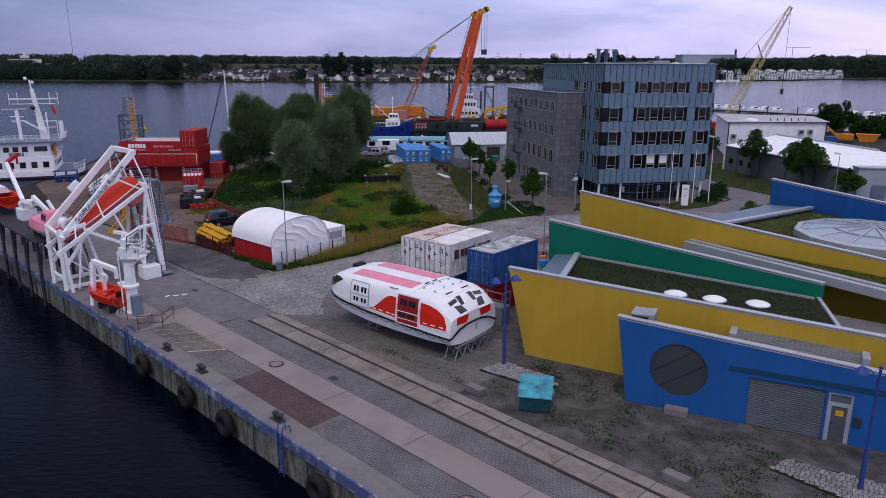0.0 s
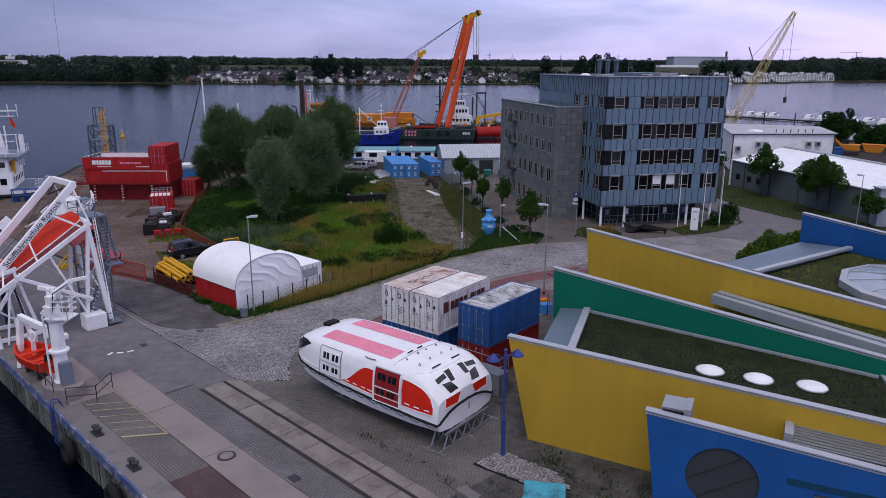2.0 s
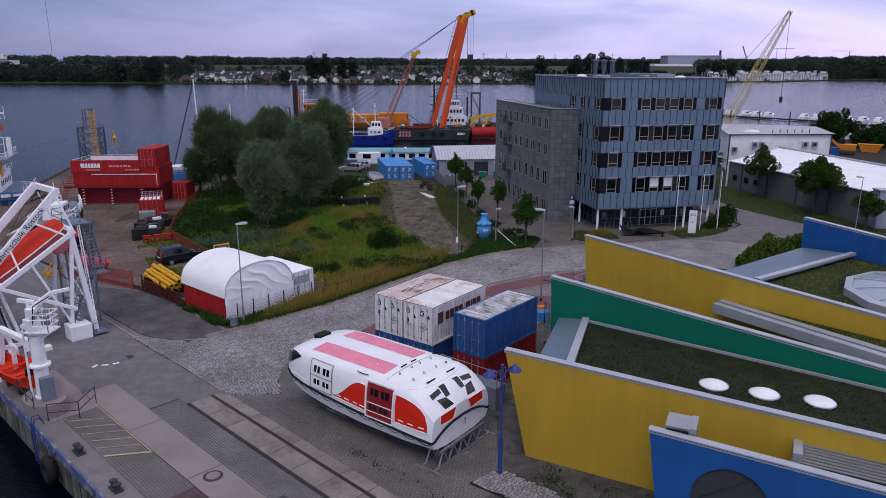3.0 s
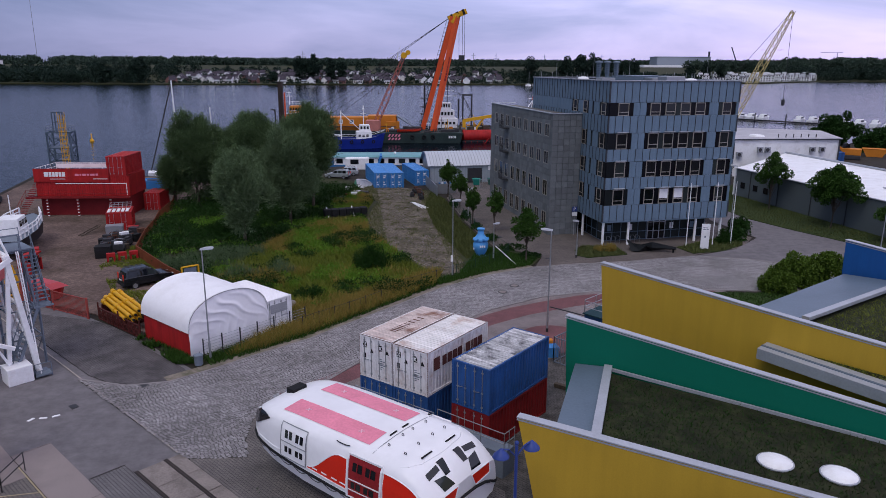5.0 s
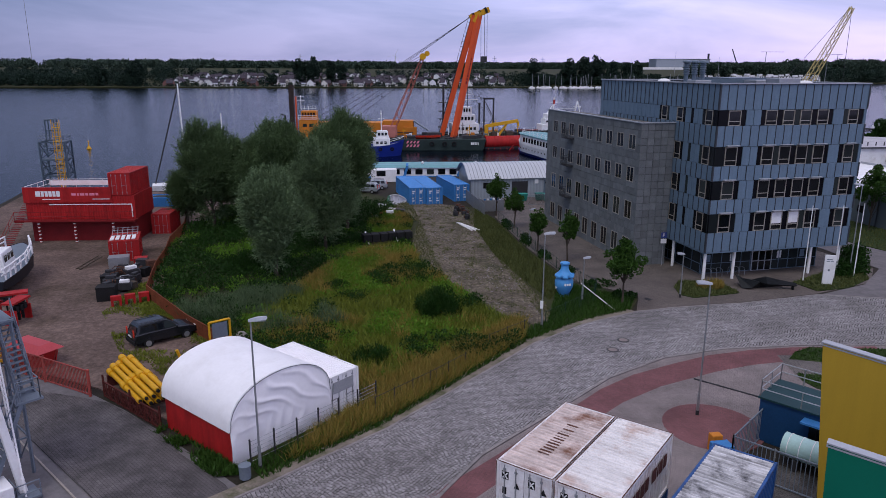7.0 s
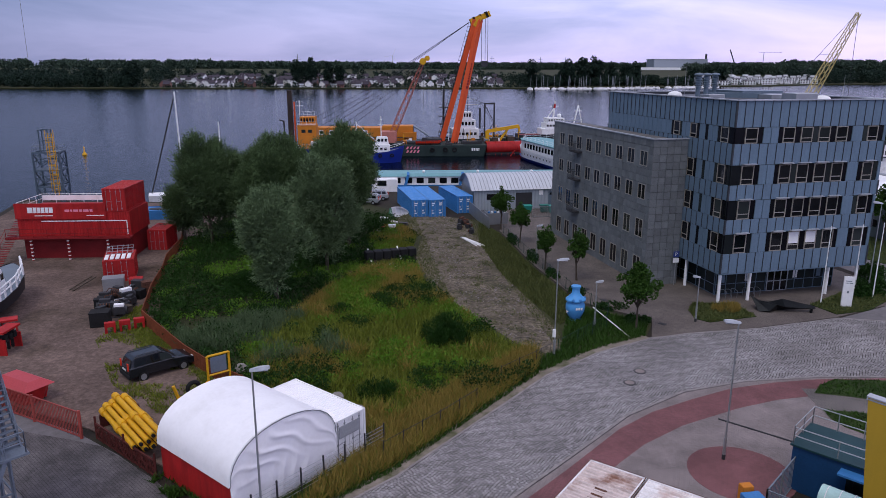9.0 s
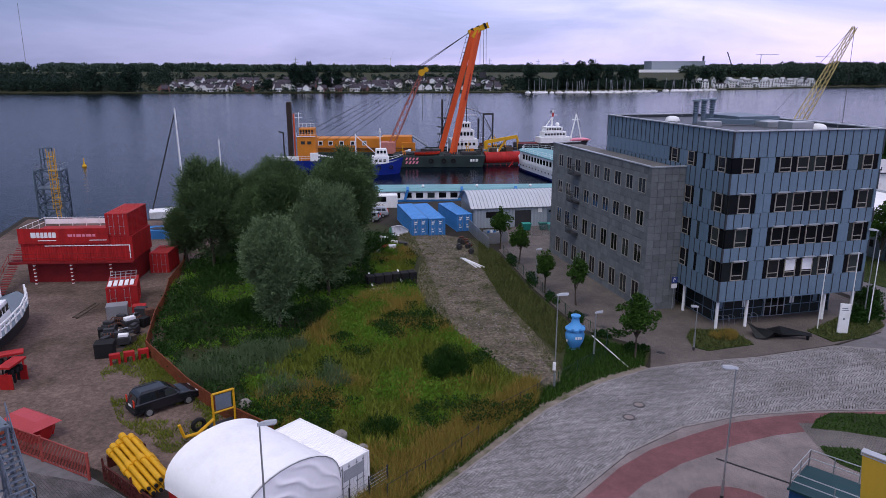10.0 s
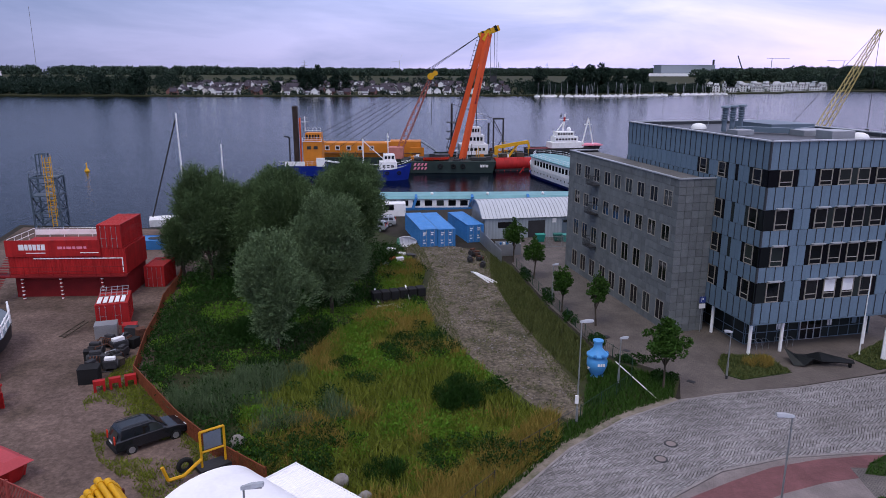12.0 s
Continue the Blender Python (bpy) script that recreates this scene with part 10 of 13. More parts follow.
part("derrick_frame", Shape().bar((3.6, -2.4, 3.2), (3.6, -2.4, 13.5), 0.4).bar((6.4, -2.4, 3.2), (6.4, -2.4, 13.5), 0.4).bar((3.4, -2.4, 13.4), (6.6, -2.4, 13.4), 0.5).bar((3.6, -2.4, 3.6), (6.4, -2.4, 8.0), 0.2).bar((6.4, -2.4, 8.0), (3.6, -2.4, 13.0), 0.2), M_DARK, sv, "dark steel derrick frame")
part("stay", Shape().tube((-8.2, 0, 17.5), (3.6, -2.4, 13.4), 0.06, seg=5).tube((-1.0, 0, 19.5), (9.0, 0, 4.0), 0.06, seg=5), M_DARK, sv)
# blue tug
tg = thing("tug", "blue-hulled tug with a white wheelhouse", "tug", Matrix.Translation((-24.8, 205.5, W0)) @ pose(0, 0, 0, 0, 0, 12))
hs_, ed = ship_hull(15, 5.2, 2.7, 0.35, 1.4)
part("hull", hs_, M_HULLBLUE, tg, "deep blue hull", smooth=30)
part("deck", deck_of(ed), M_GREYPAINT, tg)
part("wheelhouse", Shape().box(-0.5, -1.7, 2.3, 3.6, 1.7, 4.6).loft([[(0.3, -1.4, 4.6), (3.4, -1.4, 4.6), (3.4, 1.4, 4.6), (0.3, 1.4, 4.6)], [(0.5, -1.2, 6.4), (3.1, -1.2, 6.4), (3.1, 1.2, 6.4), (0.5, 1.2, 6.4)]]), M_WHITE, tg, "white wheelhouse", bevel=0.06)
windows_row(tg, 0.6, 3.2, -1.33, 5.3, 6.0, 3)
windows_row(tg, 0.0, 3.2, -1.72, 3.2, 3.8, 3)
part("mast", Shape().tube((1.6, 0, 6.4), (1.6, 0, 11.5), 0.12).tube((-4.6, 0, 2.4), (-4.6, 0, 10.2), 0.16).bar((-4.6, 0, 9.8), (0.6, 0, 5.0), 0.2).bar((0.8, 0, 9.4), (2.4, 0, 9.4), 0.1).ball((1.6, 0, 10.6), 0.3), M_WHITE, tg)
part("derrick", Shape().bar((-4.6, 0, 3.4), (-15.0, 2, 5.0), 0.35), M_WHITE, tg)
for x in (-5, -2, 1, 4):
    part("tyre_fender", Shape().torus(0.36, 0.14, 12, 6, m=pose(x, -2.6, 1.9, 90)), M_BLACK, tg)
for sg in (0.95, -0.95):
    part("rail", Shape().path([(x, w * sg, z + 0.8) for x, w, z in ed], 0.05), M_WHITE, tg)
# orange deck barge
ob_ = thing("accommodation_barge", "long orange deckhouse barge with square windows", "barge", Matrix.Translation((-30.5, 236.0, W0)) @ pose(0, 0, 0, 0, 0, 1))
part("hull", Shape().box(-16, -5, 0, 17, 5, 2.4), M_HULLGREEN, ob_, bevel=0.1)
part("deckhouse", Shape().box(-15, -3.4, 2.4, 5.0, 3.4, 6.4), M_DECKORANGE, ob_, "orange deckhouse", bevel=0.06)
part("deckhouse", Shape().box(5.0, -3.0, 2.4, 14.0, 3.0, 6.9), M_DECKORANGE, ob_, bevel=0.06)
part("deckhouse", Shape().box(11.0, -4.2, 2.4, 15.0, -3.0, 5.2), M_DECKORANGE, ob_, bevel=0.06)
for x in (-13.4, -10.4, -7.2, -4.0, -0.6):
    w = part("window", Shape().box(x, -3.5, 4.4, x + 1.3, -3.38, 5.7), M_WHITE, ob_)
    part("pane", Shape().box(x + 0.2, -3.53, 4.6, x + 1.1, -3.49, 5.5), M_GLASS, w)
part("gangway", Shape().loft([[(14, -3, 6.9), (14, 3, 6.9)], [(18.5, -3, 4.0), (18.5, 3, 4.0)]], closed=False).bar((14, -3, 6.9), (18.5, -3, 4.0), 0.3), M_GREYPAINT, ob_)
part("walkway", Shape().box(-15, -4.6, 3.6, 14, -3.6, 3.75), M_DARK, ob_)
# dredger with a dark pile mast
dr_ = thing("dredger", "orange and blue dredger with a dark upright spud pile", "dredger", Matrix.Translation((-46.0, 214.0, W0)) @ pose(0, 0, 0, 0, 0, 4))
hs_, ed = ship_hull(13, 7, 2.6, 0.15, 0.3)
part("hull", hs_, M_HULLBLUE, dr_, "deep blue hull", smooth=30)
part("deck", deck_of(ed), M_GREYPAINT, dr_)
part("house", Shape().box(0.2, -2.6, 2.4, 5.0, 2.6, 8.8), M_DECKORANGE, dr_, "tall orange deckhouse", bevel=0.08)
part("bridge", Shape().box(0.8, -2.0, 8.8, 4.8, 2.0, 10.9), M_DECKORANGE, dr_, bevel=0.06)
windows_row(dr_, 1.0, 4.7, -2.02, 9.5, 10.5, 5)
windows_row(dr_, 1.2, 4.6, -2.62, 6.8, 7.6, 2)
part("rail", Shape().box(0.1, -2.8, 8.8, 5.1, -2.7, 8.95), M_WHITE, dr_)
tube_rail([(0.8, -2.0, 10.9), (4.8, -2.0, 10.9)], 1.3, M_WHITE, dr_, every=1.0)
tube_rail([(0.2, -2.7, 8.8), (5.0, -2.7, 8.8)], 1.0, M_WHITE, dr_, every=1.2)
tube_rail([(-6.0, -3.2, 2.6), (6.0, -3.2, 2.6)], 1.1, M_WHITE, dr_, every=1.2)
part("antenna", Shape().tube((0.6, 0, 11.2), (0.6, 0, 15.0), 0.08).bar((-0.4, 0, 13.6), (1.6, 0, 13.6), 0.1).bar((-0.2, 0, 14.6), (1.4, 0, 14.6), 0.08), M_WHITE, dr_)
part("spud_post", Shape().box(-2.4, -0.9, -1, -1.2, 0.9, 17.6), mat("dark_brown_pile", (0.035, 0.024, 0.02), 0.7, var=0.4), dr_, "dark spud pile", bevel=0.05)
part("spud_guide", Shape().bar((-0.7, 0, 2.4), (-0.7, 0, 14.6), 0.4), M_CRANEORANGE, dr_)
part("davit_post", Shape().bar((-3.6, 0, 2), (-3.6, 0, 9.6), 0.35).bar((-3.6, 0, 9.6), (-4.6, -1, 10.0), 0.3), M_DARK, dr_)
part("white_gear", Shape().box(-4.5, -3.4, 2.5, 0.5, -2.6, 3.6).box(3.6, -3.6, 2.5, 5.6, -2.4, 4.6), M_WHITE, dr_)
# white ferry with turquoise deck
fe = thing("excursion_ferry", "white excursion ferry with a turquoise upper deck", "ferry", Matrix.Translation((20.6, 202.0, W0)) @ pose(0, 0, 0, 0, 0, 106))
hs_, ed = ship_hull(44, 9.0, 2.6, 0.3, 0.9)
part("hull", hs_, M_WHITE, fe, "white hull", smooth=30)
part("waterline", ship_hull(44.1, 9.1, 0.7, 0.3, 0.1)[0], M_HULLBLUE, fe)
def deckhouse(l0, l1, b_, z0, z1):
    return Shape().loft([[(x, -w, z) for x, w in ((l0, b_), (l1 - 6, b_), (l1 - 2, b_ * 0.75), (l1, b_ * 0.3))] + [(x, w, z) for x, w in ((l1, b_ * 0.3), (l1 - 2, b_ * 0.75), (l1 - 6, b_), (l0, b_))] for z in (z0, z1)])
part("saloon", deckhouse(-20, 17, 4.2, 2.4, 5.0), M_WHITE, fe, "white saloon", bevel=0.05)
part("upper_deck", deckhouse(-20.4, 17.5, 4.4, 5.0, 5.25), M_TURQ, fe, "turquoise upper deck")
for side in (-4.22, 4.22):
    windows_row(fe, -19, 10.8, side, 3.3, 4.5, 16)
    for k in range(16):
        part("porthole", Shape().tube((-19 + k * 2.0, side * 1.0 if 0 else (4.52 if side > 0 else -4.52), 1.7), (-19 + k * 2.0, (4.56 if side > 0 else -4.56), 1.7), 0.22, seg=10), M_GLASS, fe)
part("bridge", Shape().box(-14, -2.6, 5.25, -8, 2.6, 7.6), M_WHITE, fe, bevel=0.06)
tube_rail([(-20, 4.2, 5.25), (11, 4.2, 5.25), (17, 1.2, 5.25), (17, -1.2, 5.25), (11, -4.2, 5.25), (-20, -4.2, 5.25)], 1.0, M_WHITE, fe, every=2.5)
# white ship farther out
wsn = thing("white_ship", "white ship with a red-banded mast behind the ferry", "ship", Matrix.Translation((31.0, 275.0, W0 - 1.2)) @ pose(0, 0, 0, 0, 0, 12) @ Matrix.Scale(0.68, 4))
hs_, ed = ship_hull(40, 9, 3.6, 0.3, 1.0)
part("hull", hs_, M_DARK, wsn, smooth=30)
part("deck", deck_of(ed), M_DKRED, wsn)
part("house", Shape().box(-8, -4, 3.4, 9, 4, 6.4).box(-6, -3.6, 6.4, 6, 3.6, 9.2).box(-5, -3.2, 9.2, 4, 3.2, 11.6), M_WHITE, wsn, "stepped white deckhouse", bevel=0.08)
windows_row(wsn, -4.6, 3.6, -3.22, 10.0, 11.0, 6)
windows_row(wsn, -5.6, 5.6, -3.62, 7.4, 8.4, 7)
part("mast", Shape().bar((-1, 0, 11.6), (-0.2, 0, 20), 0.7).bar((-6, 0, 9), (-1, 0, 16), 0.4).bar((-3, 0, 17.4), (2, 0, 17.4), 0.2), M_WHITE, wsn)
part("mast_band", Shape().bar((-0.5, 0, 16.5), (-0.3, 0, 18.6), 0.78), M_RED, wsn)
part("goalpost_mast", Shape().bar((9, -2, 6), (12, -1, 18), 0.5).bar((15, -2, 4), (12, -1, 18), 0.5).bar((10, -1, 15), (14, -1, 15), 0.3), M_WHITE, wsn)
part("dome", Shape().ball((2.2, 0, 12.6), 1.1), M_WHITE, wsn, smooth=True)
part("red_deck", Shape().box(8, -4.2, 4.6, 19, 4.2, 5.2), M_PINKRED, wsn)

# turquoise excursion boat behind the shed, small white boats
lb = thing("river_boat", "long low river boat with a turquoise roof and blue arches", "boat", Matrix.Translation((-2.0, 163.5, W0)) @ pose(0, 0, 0, 0, 0, 3.5))
hs_, ed = ship_hull(48, 6.0, 1.6, 0.12, 0.2)
part("hull", hs_, M_BRIGHTBLUE, lb, smooth=30)
part("saloon", Shape().box(-22, -2.7, 1.4, 19, 2.7, 3.2), M_WHITE, lb, bevel=0.05)
windows_row(lb, -21.5, 18.5, -2.72, 1.9, 2.9, 18)
part("roof", Shape().loft([[(-22.6, -3.0, 3.2), (-22.6, 3.0, 3.2), (19.6, 3.0, 3.2), (19.6, -3.0, 3.2)], [(-22, -2.2, 3.7), (-22, 2.2, 3.7), (19, 2.2, 3.7), (19, -2.2, 3.7)]]), M_TURQ, lb, "turquoise roof")
for x in (-12, -1.5, 9):
    part("arch", Shape().bar((x - 0.6, -2.9, 1.4), (x, -2.95, 3.3), 0.5).bar((x, -2.95, 3.3), (x, -2.2, 3.8), 0.5), M_BRIGHTBLUE, lb)
    part("roof_lamp", Shape().ball((x + 3, -1.6, 4.0), 0.3), M_WHITE, lb)
for x, y, rz in ((6.0, 170.5, 10), (10.5, 171.5, 25)):
    t = open_boat("motor_boat", "small white motor boat moored in the basin", Matrix.Translation((x, y, W0 + 0.05)) @ pose(0, 0, 0, 0, 0, rz), 6.5, 2.3, 1.1, M_WHITE, M_GREYPAINT)
    part("cabin", Shape().box(-0.6, -0.8, 1.0, 1.6, 0.8, 2.0), M_WHITE, t, bevel=0.1)
    part("windscreen", Shape().box(-0.65, -0.7, 1.5, -0.58, 0.7, 1.95), M_GLASS, t)

# sailing masts behind the willows and the blue boat
bf = thing("blue_float", "bright blue upturned float with an oval opening on the shore", "float", frame_at(-47.6, 125.0, 8))
hs_, ed = ship_hull(7, 3.4, 1.4, 0.35, 0.2)
part("hull", hs_, M_BRIGHTBLUE, bf, "bright blue hull", smooth=30)
part("deck", deck_of(ed, 0.1), M_BRIGHTBLUE, bf)
# raised dark disc stands in for the shade inside the oval opening
part("opening", Shape().lathe([(1.0, 1.36), (0.95, 1.42), (0.05, 1.43)], 18, m=Matrix.Diagonal((1.5, 0.8, 1.0, 1.0))), M_DARK, bf)
sb = thing("sailing_boat", "white sailing yacht with a tall bare mast at the shore", "boat", Matrix.Translation((-52.4, 153.0, W0)) @ pose(0, 0, 0, 0, 0, 21))
hs_, ed = ship_hull(16, 4.2, 1.2, 0.35, 0.4)
part("hull", hs_, M_WHITE, sb, smooth=30)
part("deck", deck_of(ed, 0.1), M_WHITE, sb)
part("cabin", Shape().loft([[(-3.0, -1.2, 1.1), (2.4, -1.0, 1.1), (2.4, 1.0, 1.1), (-3.0, 1.2, 1.1)], [(-2.7, -0.9, 1.7), (1.6, -0.7, 1.7), (1.6, 0.7, 1.7), (-2.7, 0.9, 1.7)]]), M_WHITE, sb, bevel=0.06)
part("mast", Shape().tube((-1.9, 0, 1.2), (-2.2, 0, 19.2), 0.18, 0.12), M_WHITE, sb, "white mast", smooth=True)
part("furled_sail", Shape().tube((-7.4, 0.0, 1.4), (-2.4, 0, 18.0), 0.12), M_DARK, sb, "dark rolled sail on the forestay")
part("boom", Shape().tube((-1.9, 0, 2.4), (4.2, 0, 2.5), 0.12), M_WHITE, sb)
sb = thing("sailing_boat", "small sailing yacht with a white mast behind the willows", "boat", Matrix.Translation((-46.0, 149.0, W0)) @ pose(0, 0, 0, 0, 0, 15))
hs_, ed = ship_hull(9, 2.8, 1.0, 0.35, 0.3)
part("hull", hs_, M_WHITE, sb, smooth=30)
part("deck", deck_of(ed, 0.1), M_WHITE, sb)
part("mast", Shape().tube((0, 0, 0.8), (0, 0, 14.2), 0.16, 0.10), M_WHITE, sb, "white mast", smooth=True)
for x, y, col in ((-105.5, 217.5, M_YELLOWP), (-95, 610, M_DARK), (-60, 590, M_DARK), (60, 480, M_DARK)):
    t = thing("channel_buoy", "small channel buoy floating on the river", "buoy", frame_at(x, y, 0))
    part("float", Shape().lathe([(0.6, W0 - 0.2), (0.65, W0 + 0.2), (0.5, W0 + 0.4), (0.18, W0 + 0.9), (0.1, W0 + 1.9), (0.22, W0 + 2.0), (0.05, W0 + 2.3)], 12), col, t, smooth=30)

# moored white ship at the western quay
ms = thing("training_ship", "white moored ship with a tall mast and railed decks", "ship", Matrix.Translation((-66.0, 103.5, W0)) @ pose(0, 0, 0, 0, 0, 23.6))
out = [(-40, -0.5), (0.6, -0.5), (2.6, 0.4), (3.6, 3.0), (3.8, 6.0), (3.4, 9.0), (1.5, 11.0), (-40, 11.0)]
part("hull", Shape().loft([[(x * 0.97, 0.4 + y * 0.93, -0.5) for x, y in out], [(x, y, 2.75) for x, y in out]]), M_GREYPAINT, ms, "blue-grey hull", smooth=30)
part("bulwark", Shape().loft([[(x, y, 2.75) for x, y in out], [(x, y, 3.6) for x, y in out]]), M_WHITE, ms, "white band of the hull", smooth=30)
part("deck", Shape().prism([(x * 0.97, 0.3 + y * 0.94) for x, y in out], 3.6, 3.612), M_GREYPAINT, ms, "grey weather deck")
part("rubbing_strake", Shape().path([(x * 1.01, y, 2.7) for x, y in out[0:7]], 0.3, 6), M_BLACK, ms)
part("house", Shape().box(-30, 0, 3.55, 0, 9.6, 6.1), M_WHITE, ms, "long white deckhouse", bevel=0.08)
part("upper_house", Shape().box(-22, 0.05, 6.1, -0.3, 8.6, 8.3), M_WHITE, ms, "white upper deckhouse", bevel=0.08)
part("bridge_roof", Shape().box(-22.5, -0.5, 8.3, 1.4, 9.4, 8.5), M_GREYPAINT, ms)
for k in range(9):
    part("window", Shape().box(-1.6 - k * 1.65, -0.03, 4.3, -0.75 - k * 1.65, 0.02, 5.25), M_GLASS, ms)
for x0, x1 in ((-2.6, -0.7), (-4.3, -3.5), (-5.6, -4.8), (-6.9, -6.1), (-9.6, -7.4), (-11.2, -10.4), (-12.8, -12.0)):
    part("window", Shape().box(x0, 0.02, 6.9, x1, 0.07, 7.7), M_GLASS, ms)
for k in range(6):
    part("window", Shape().box(-0.02, 1.3 + k * 1.35, 4.4, 0.03, 1.9 + k * 1.35, 5.2), M_GLASS, ms)
    if k != 1:
        part("window", Shape().box(-0.32, 1.2 + k * 1.2, 6.9, -0.27, 1.9 + k * 1.2, 7.7), M_GLASS, ms)
part("safety_panel", Shape().box(-0.26, 2.0, 5.7, 0.06, 3.6, 7.6), M_YELLOWP, ms, "yellow safety panel")
tube_rail([(-22, -0.3, 8.5), (1.2, -0.3, 8.5), (1.2, 9.2, 8.5)], 1.0, M_WHITE, ms, every=1.5)
tube_rail([(0.3, 2.0, 6.1), (0.3, 9.4, 6.1)], 1.0, M_WHITE, ms, every=1.5)
tube_rail([(2.8, 1.0, 3.6), (3.7, 4.0, 3.6), (3.7, 7.0, 3.6)], 1.0, M_WHITE, ms, every=1.2)
part("mast", Shape().loft([[(-1.4 + a, 4 + b_, 8.5) for a, b_ in ((-0.55, -0.45), (0.55, -0.45), (0.55, 0.45), (-0.55, 0.45))], [(-2.4 + a, 4 + b_, 16.6) for a, b_ in ((-0.24, -0.22), (0.24, -0.22), (0.24, 0.22), (-0.24, 0.22))]]).tube((-2.4, 4, 16.4), (-2.6, 4, 18.0), 0.12), M_WHITE, ms, "white main mast")
part("crosstree", Shape().bar((-5.8, 4, 15.0), (1.2, 4, 15.0), 0.22).bar((-5.4, 4, 14.2), (0.8, 4, 14.2), 0.12), M_WHITE, ms)
for x in (-5.8, -4.6, 0.0, 1.2):
    part("aerial", Shape().tube((x, 4, 14.1), (x, 4, 16.0), 0.05, seg=6), M_WHITE, ms)
for x, z in ((-3.1, 18.2), (-2.2, 17.6)):
    part("lamp", Shape().ball((x, 4, z), 0.28), M_WHITE, ms, smooth=True)
part("searchlight", Shape().ball((-2.5, 3.4, 13.6), 0.4), M_DARK, ms, smooth=True)
part("derrick", Shape().bar((-0.9, 3.2, 9.6), (-4.0, 3.0, 11.6), 0.26), M_WHITE, ms)
part("fore_mast", Shape().bar((-4.8, 4, 8.5), (-5.0, 4, 13.2), 0.45).bar((-6.0, 4, 12.2), (-4.0, 4, 12.2), 0.14).bar((-5.8, 4, 11.5), (-4.2, 4, 11.5), 0.14).bar((-7.0, 4, 13.4), (-3.4, 4, 13.4), 0.1), M_WHITE, ms)
part("aft_mast", Shape().tube((-0.8, 4, 8.5), (-0.8, 4, 12.8), 0.12).bar((-2.4, 4, 11.4), (0.8, 4, 11.4), 0.12).bar((-2.0, 4, 10.4), (0.4, 4, 10.4), 0.1).bar((-2.0, 4, 8.5), (-2.0, 4, 11.4), 0.1).bar((0.6, 4, 8.5), (0.6, 4, 11.4), 0.1), M_WHITE, ms)
part("funnel", Shape().lathe([(0.36, 8.5), (0.36, 11.0), (0.3, 11.3), (0.05, 11.3)], 12, m=pose(1.0, 5.5, 0)), M_WHITE, ms, smooth=30)
part("flag", Shape().loft([[(0.2, 4.0, 12.8), (0.0, 4.0, 14.2)], [(0.5, 4.2, 12.5), (0.4, 4.2, 13.7)], [(0.8, 4.0, 12.4), (0.7, 4.0, 13.0)]], closed=False), M_ORANGERED, ms)
text_bars([0.5, 0.3, 0.3, 0.3, 0.3], 0.55, 0.1, M_GREYPAINT, up_face((-6.2, -0.03, 6.25), (1, 0, 0)), ms)

rk = thing("gear_rack", "blue steel rack of mooring gear on the quay", "rack", frame_at(-62.6, 100.8, 24))
for x in (-1.6, 0, 1.6):
    part("post", Shape().bar((x, -0.6, 0), (x, -0.6, 1.9), 0.12).bar((x, 0.6, 0), (x, 0.6, 1.9), 0.12), M_CONTBLUE, rk)
part("shelf", Shape().box(-1.7, -0.7, 0.9, 1.7, 0.7, 1.0).box(-1.7, -0.7, 1.8, 1.7, 0.7, 1.9), M_CONTBLUE, rk)
for x in (-1.1, 0.2, 1.2):
    part("drum", Shape().lathe([(0.4, 0), (0.42, 0.05), (0.42, 0.85), (0.3, 0.9), (0.02, 0.9)], 12, m=pose(x, 0, 0.02)), M_CONTBLUE, rk, smooth=30)

# ---- yellow lattice crane and marina beyond the office ----
lc = thing("lattice_crane", "yellow crawler crane with a long lattice boom", "crane", frame_at(64.8, 181.0, 0))
part("boom", lattice(Shape(), (1.0, 0, 3.5), (14.6, 0, 32.5), 1.8, 20, 0.09), mat("pale_yellow_lattice", (0.50, 0.40, 0.16), 0.6), lc, "pale yellow lattice boom")
part("house", Shape().box(-5, -1.8, 1.4, 2.5, 1.8, 4.2), M_RED, lc, bevel=0.1)
part("tracks", Shape().box(-4, -2.6, 0, 4, -1.5, 1.3).box(-4, 1.5, 0, 4, 2.6, 1.3), M_DARK, lc, bevel=0.2)
for a, b, r in (((14.6, 0, 32.5), (14.8, 0, 12.5), 0.05), ((14.3, 0, 32.5), (-3.5, 0, 10.5), 0.05), ((-3.5, 0, 10.5), (-4.5, 0, 4.0), 0.12)):
    part("cable", Shape().tube(a, b, r, seg=5), M_DARK, lc)
part("hook", Shape().box(14.5, -0.3, 11.2, 15.1, 0.3, 12.6), M_DARK, lc)
jt = thing("jetty", "dark floating jetty of the marina", "jetty", Matrix.Translation((113, 334, W0)) @ pose(0, 0, 0, 0, 0, -47))
part("deck", Shape().box(-6, -1.2, 0.2, 62, 1.2, 0.7), M_DARK, jt)
for k in range(5):
    part("pile", Shape().tube((-2 + k * 13, 1.4, -2), (-2 + k * 13, 1.4, 3.4), 0.25), M_DARK, jt)
bt_rng = random.Random(8)
yacht = None
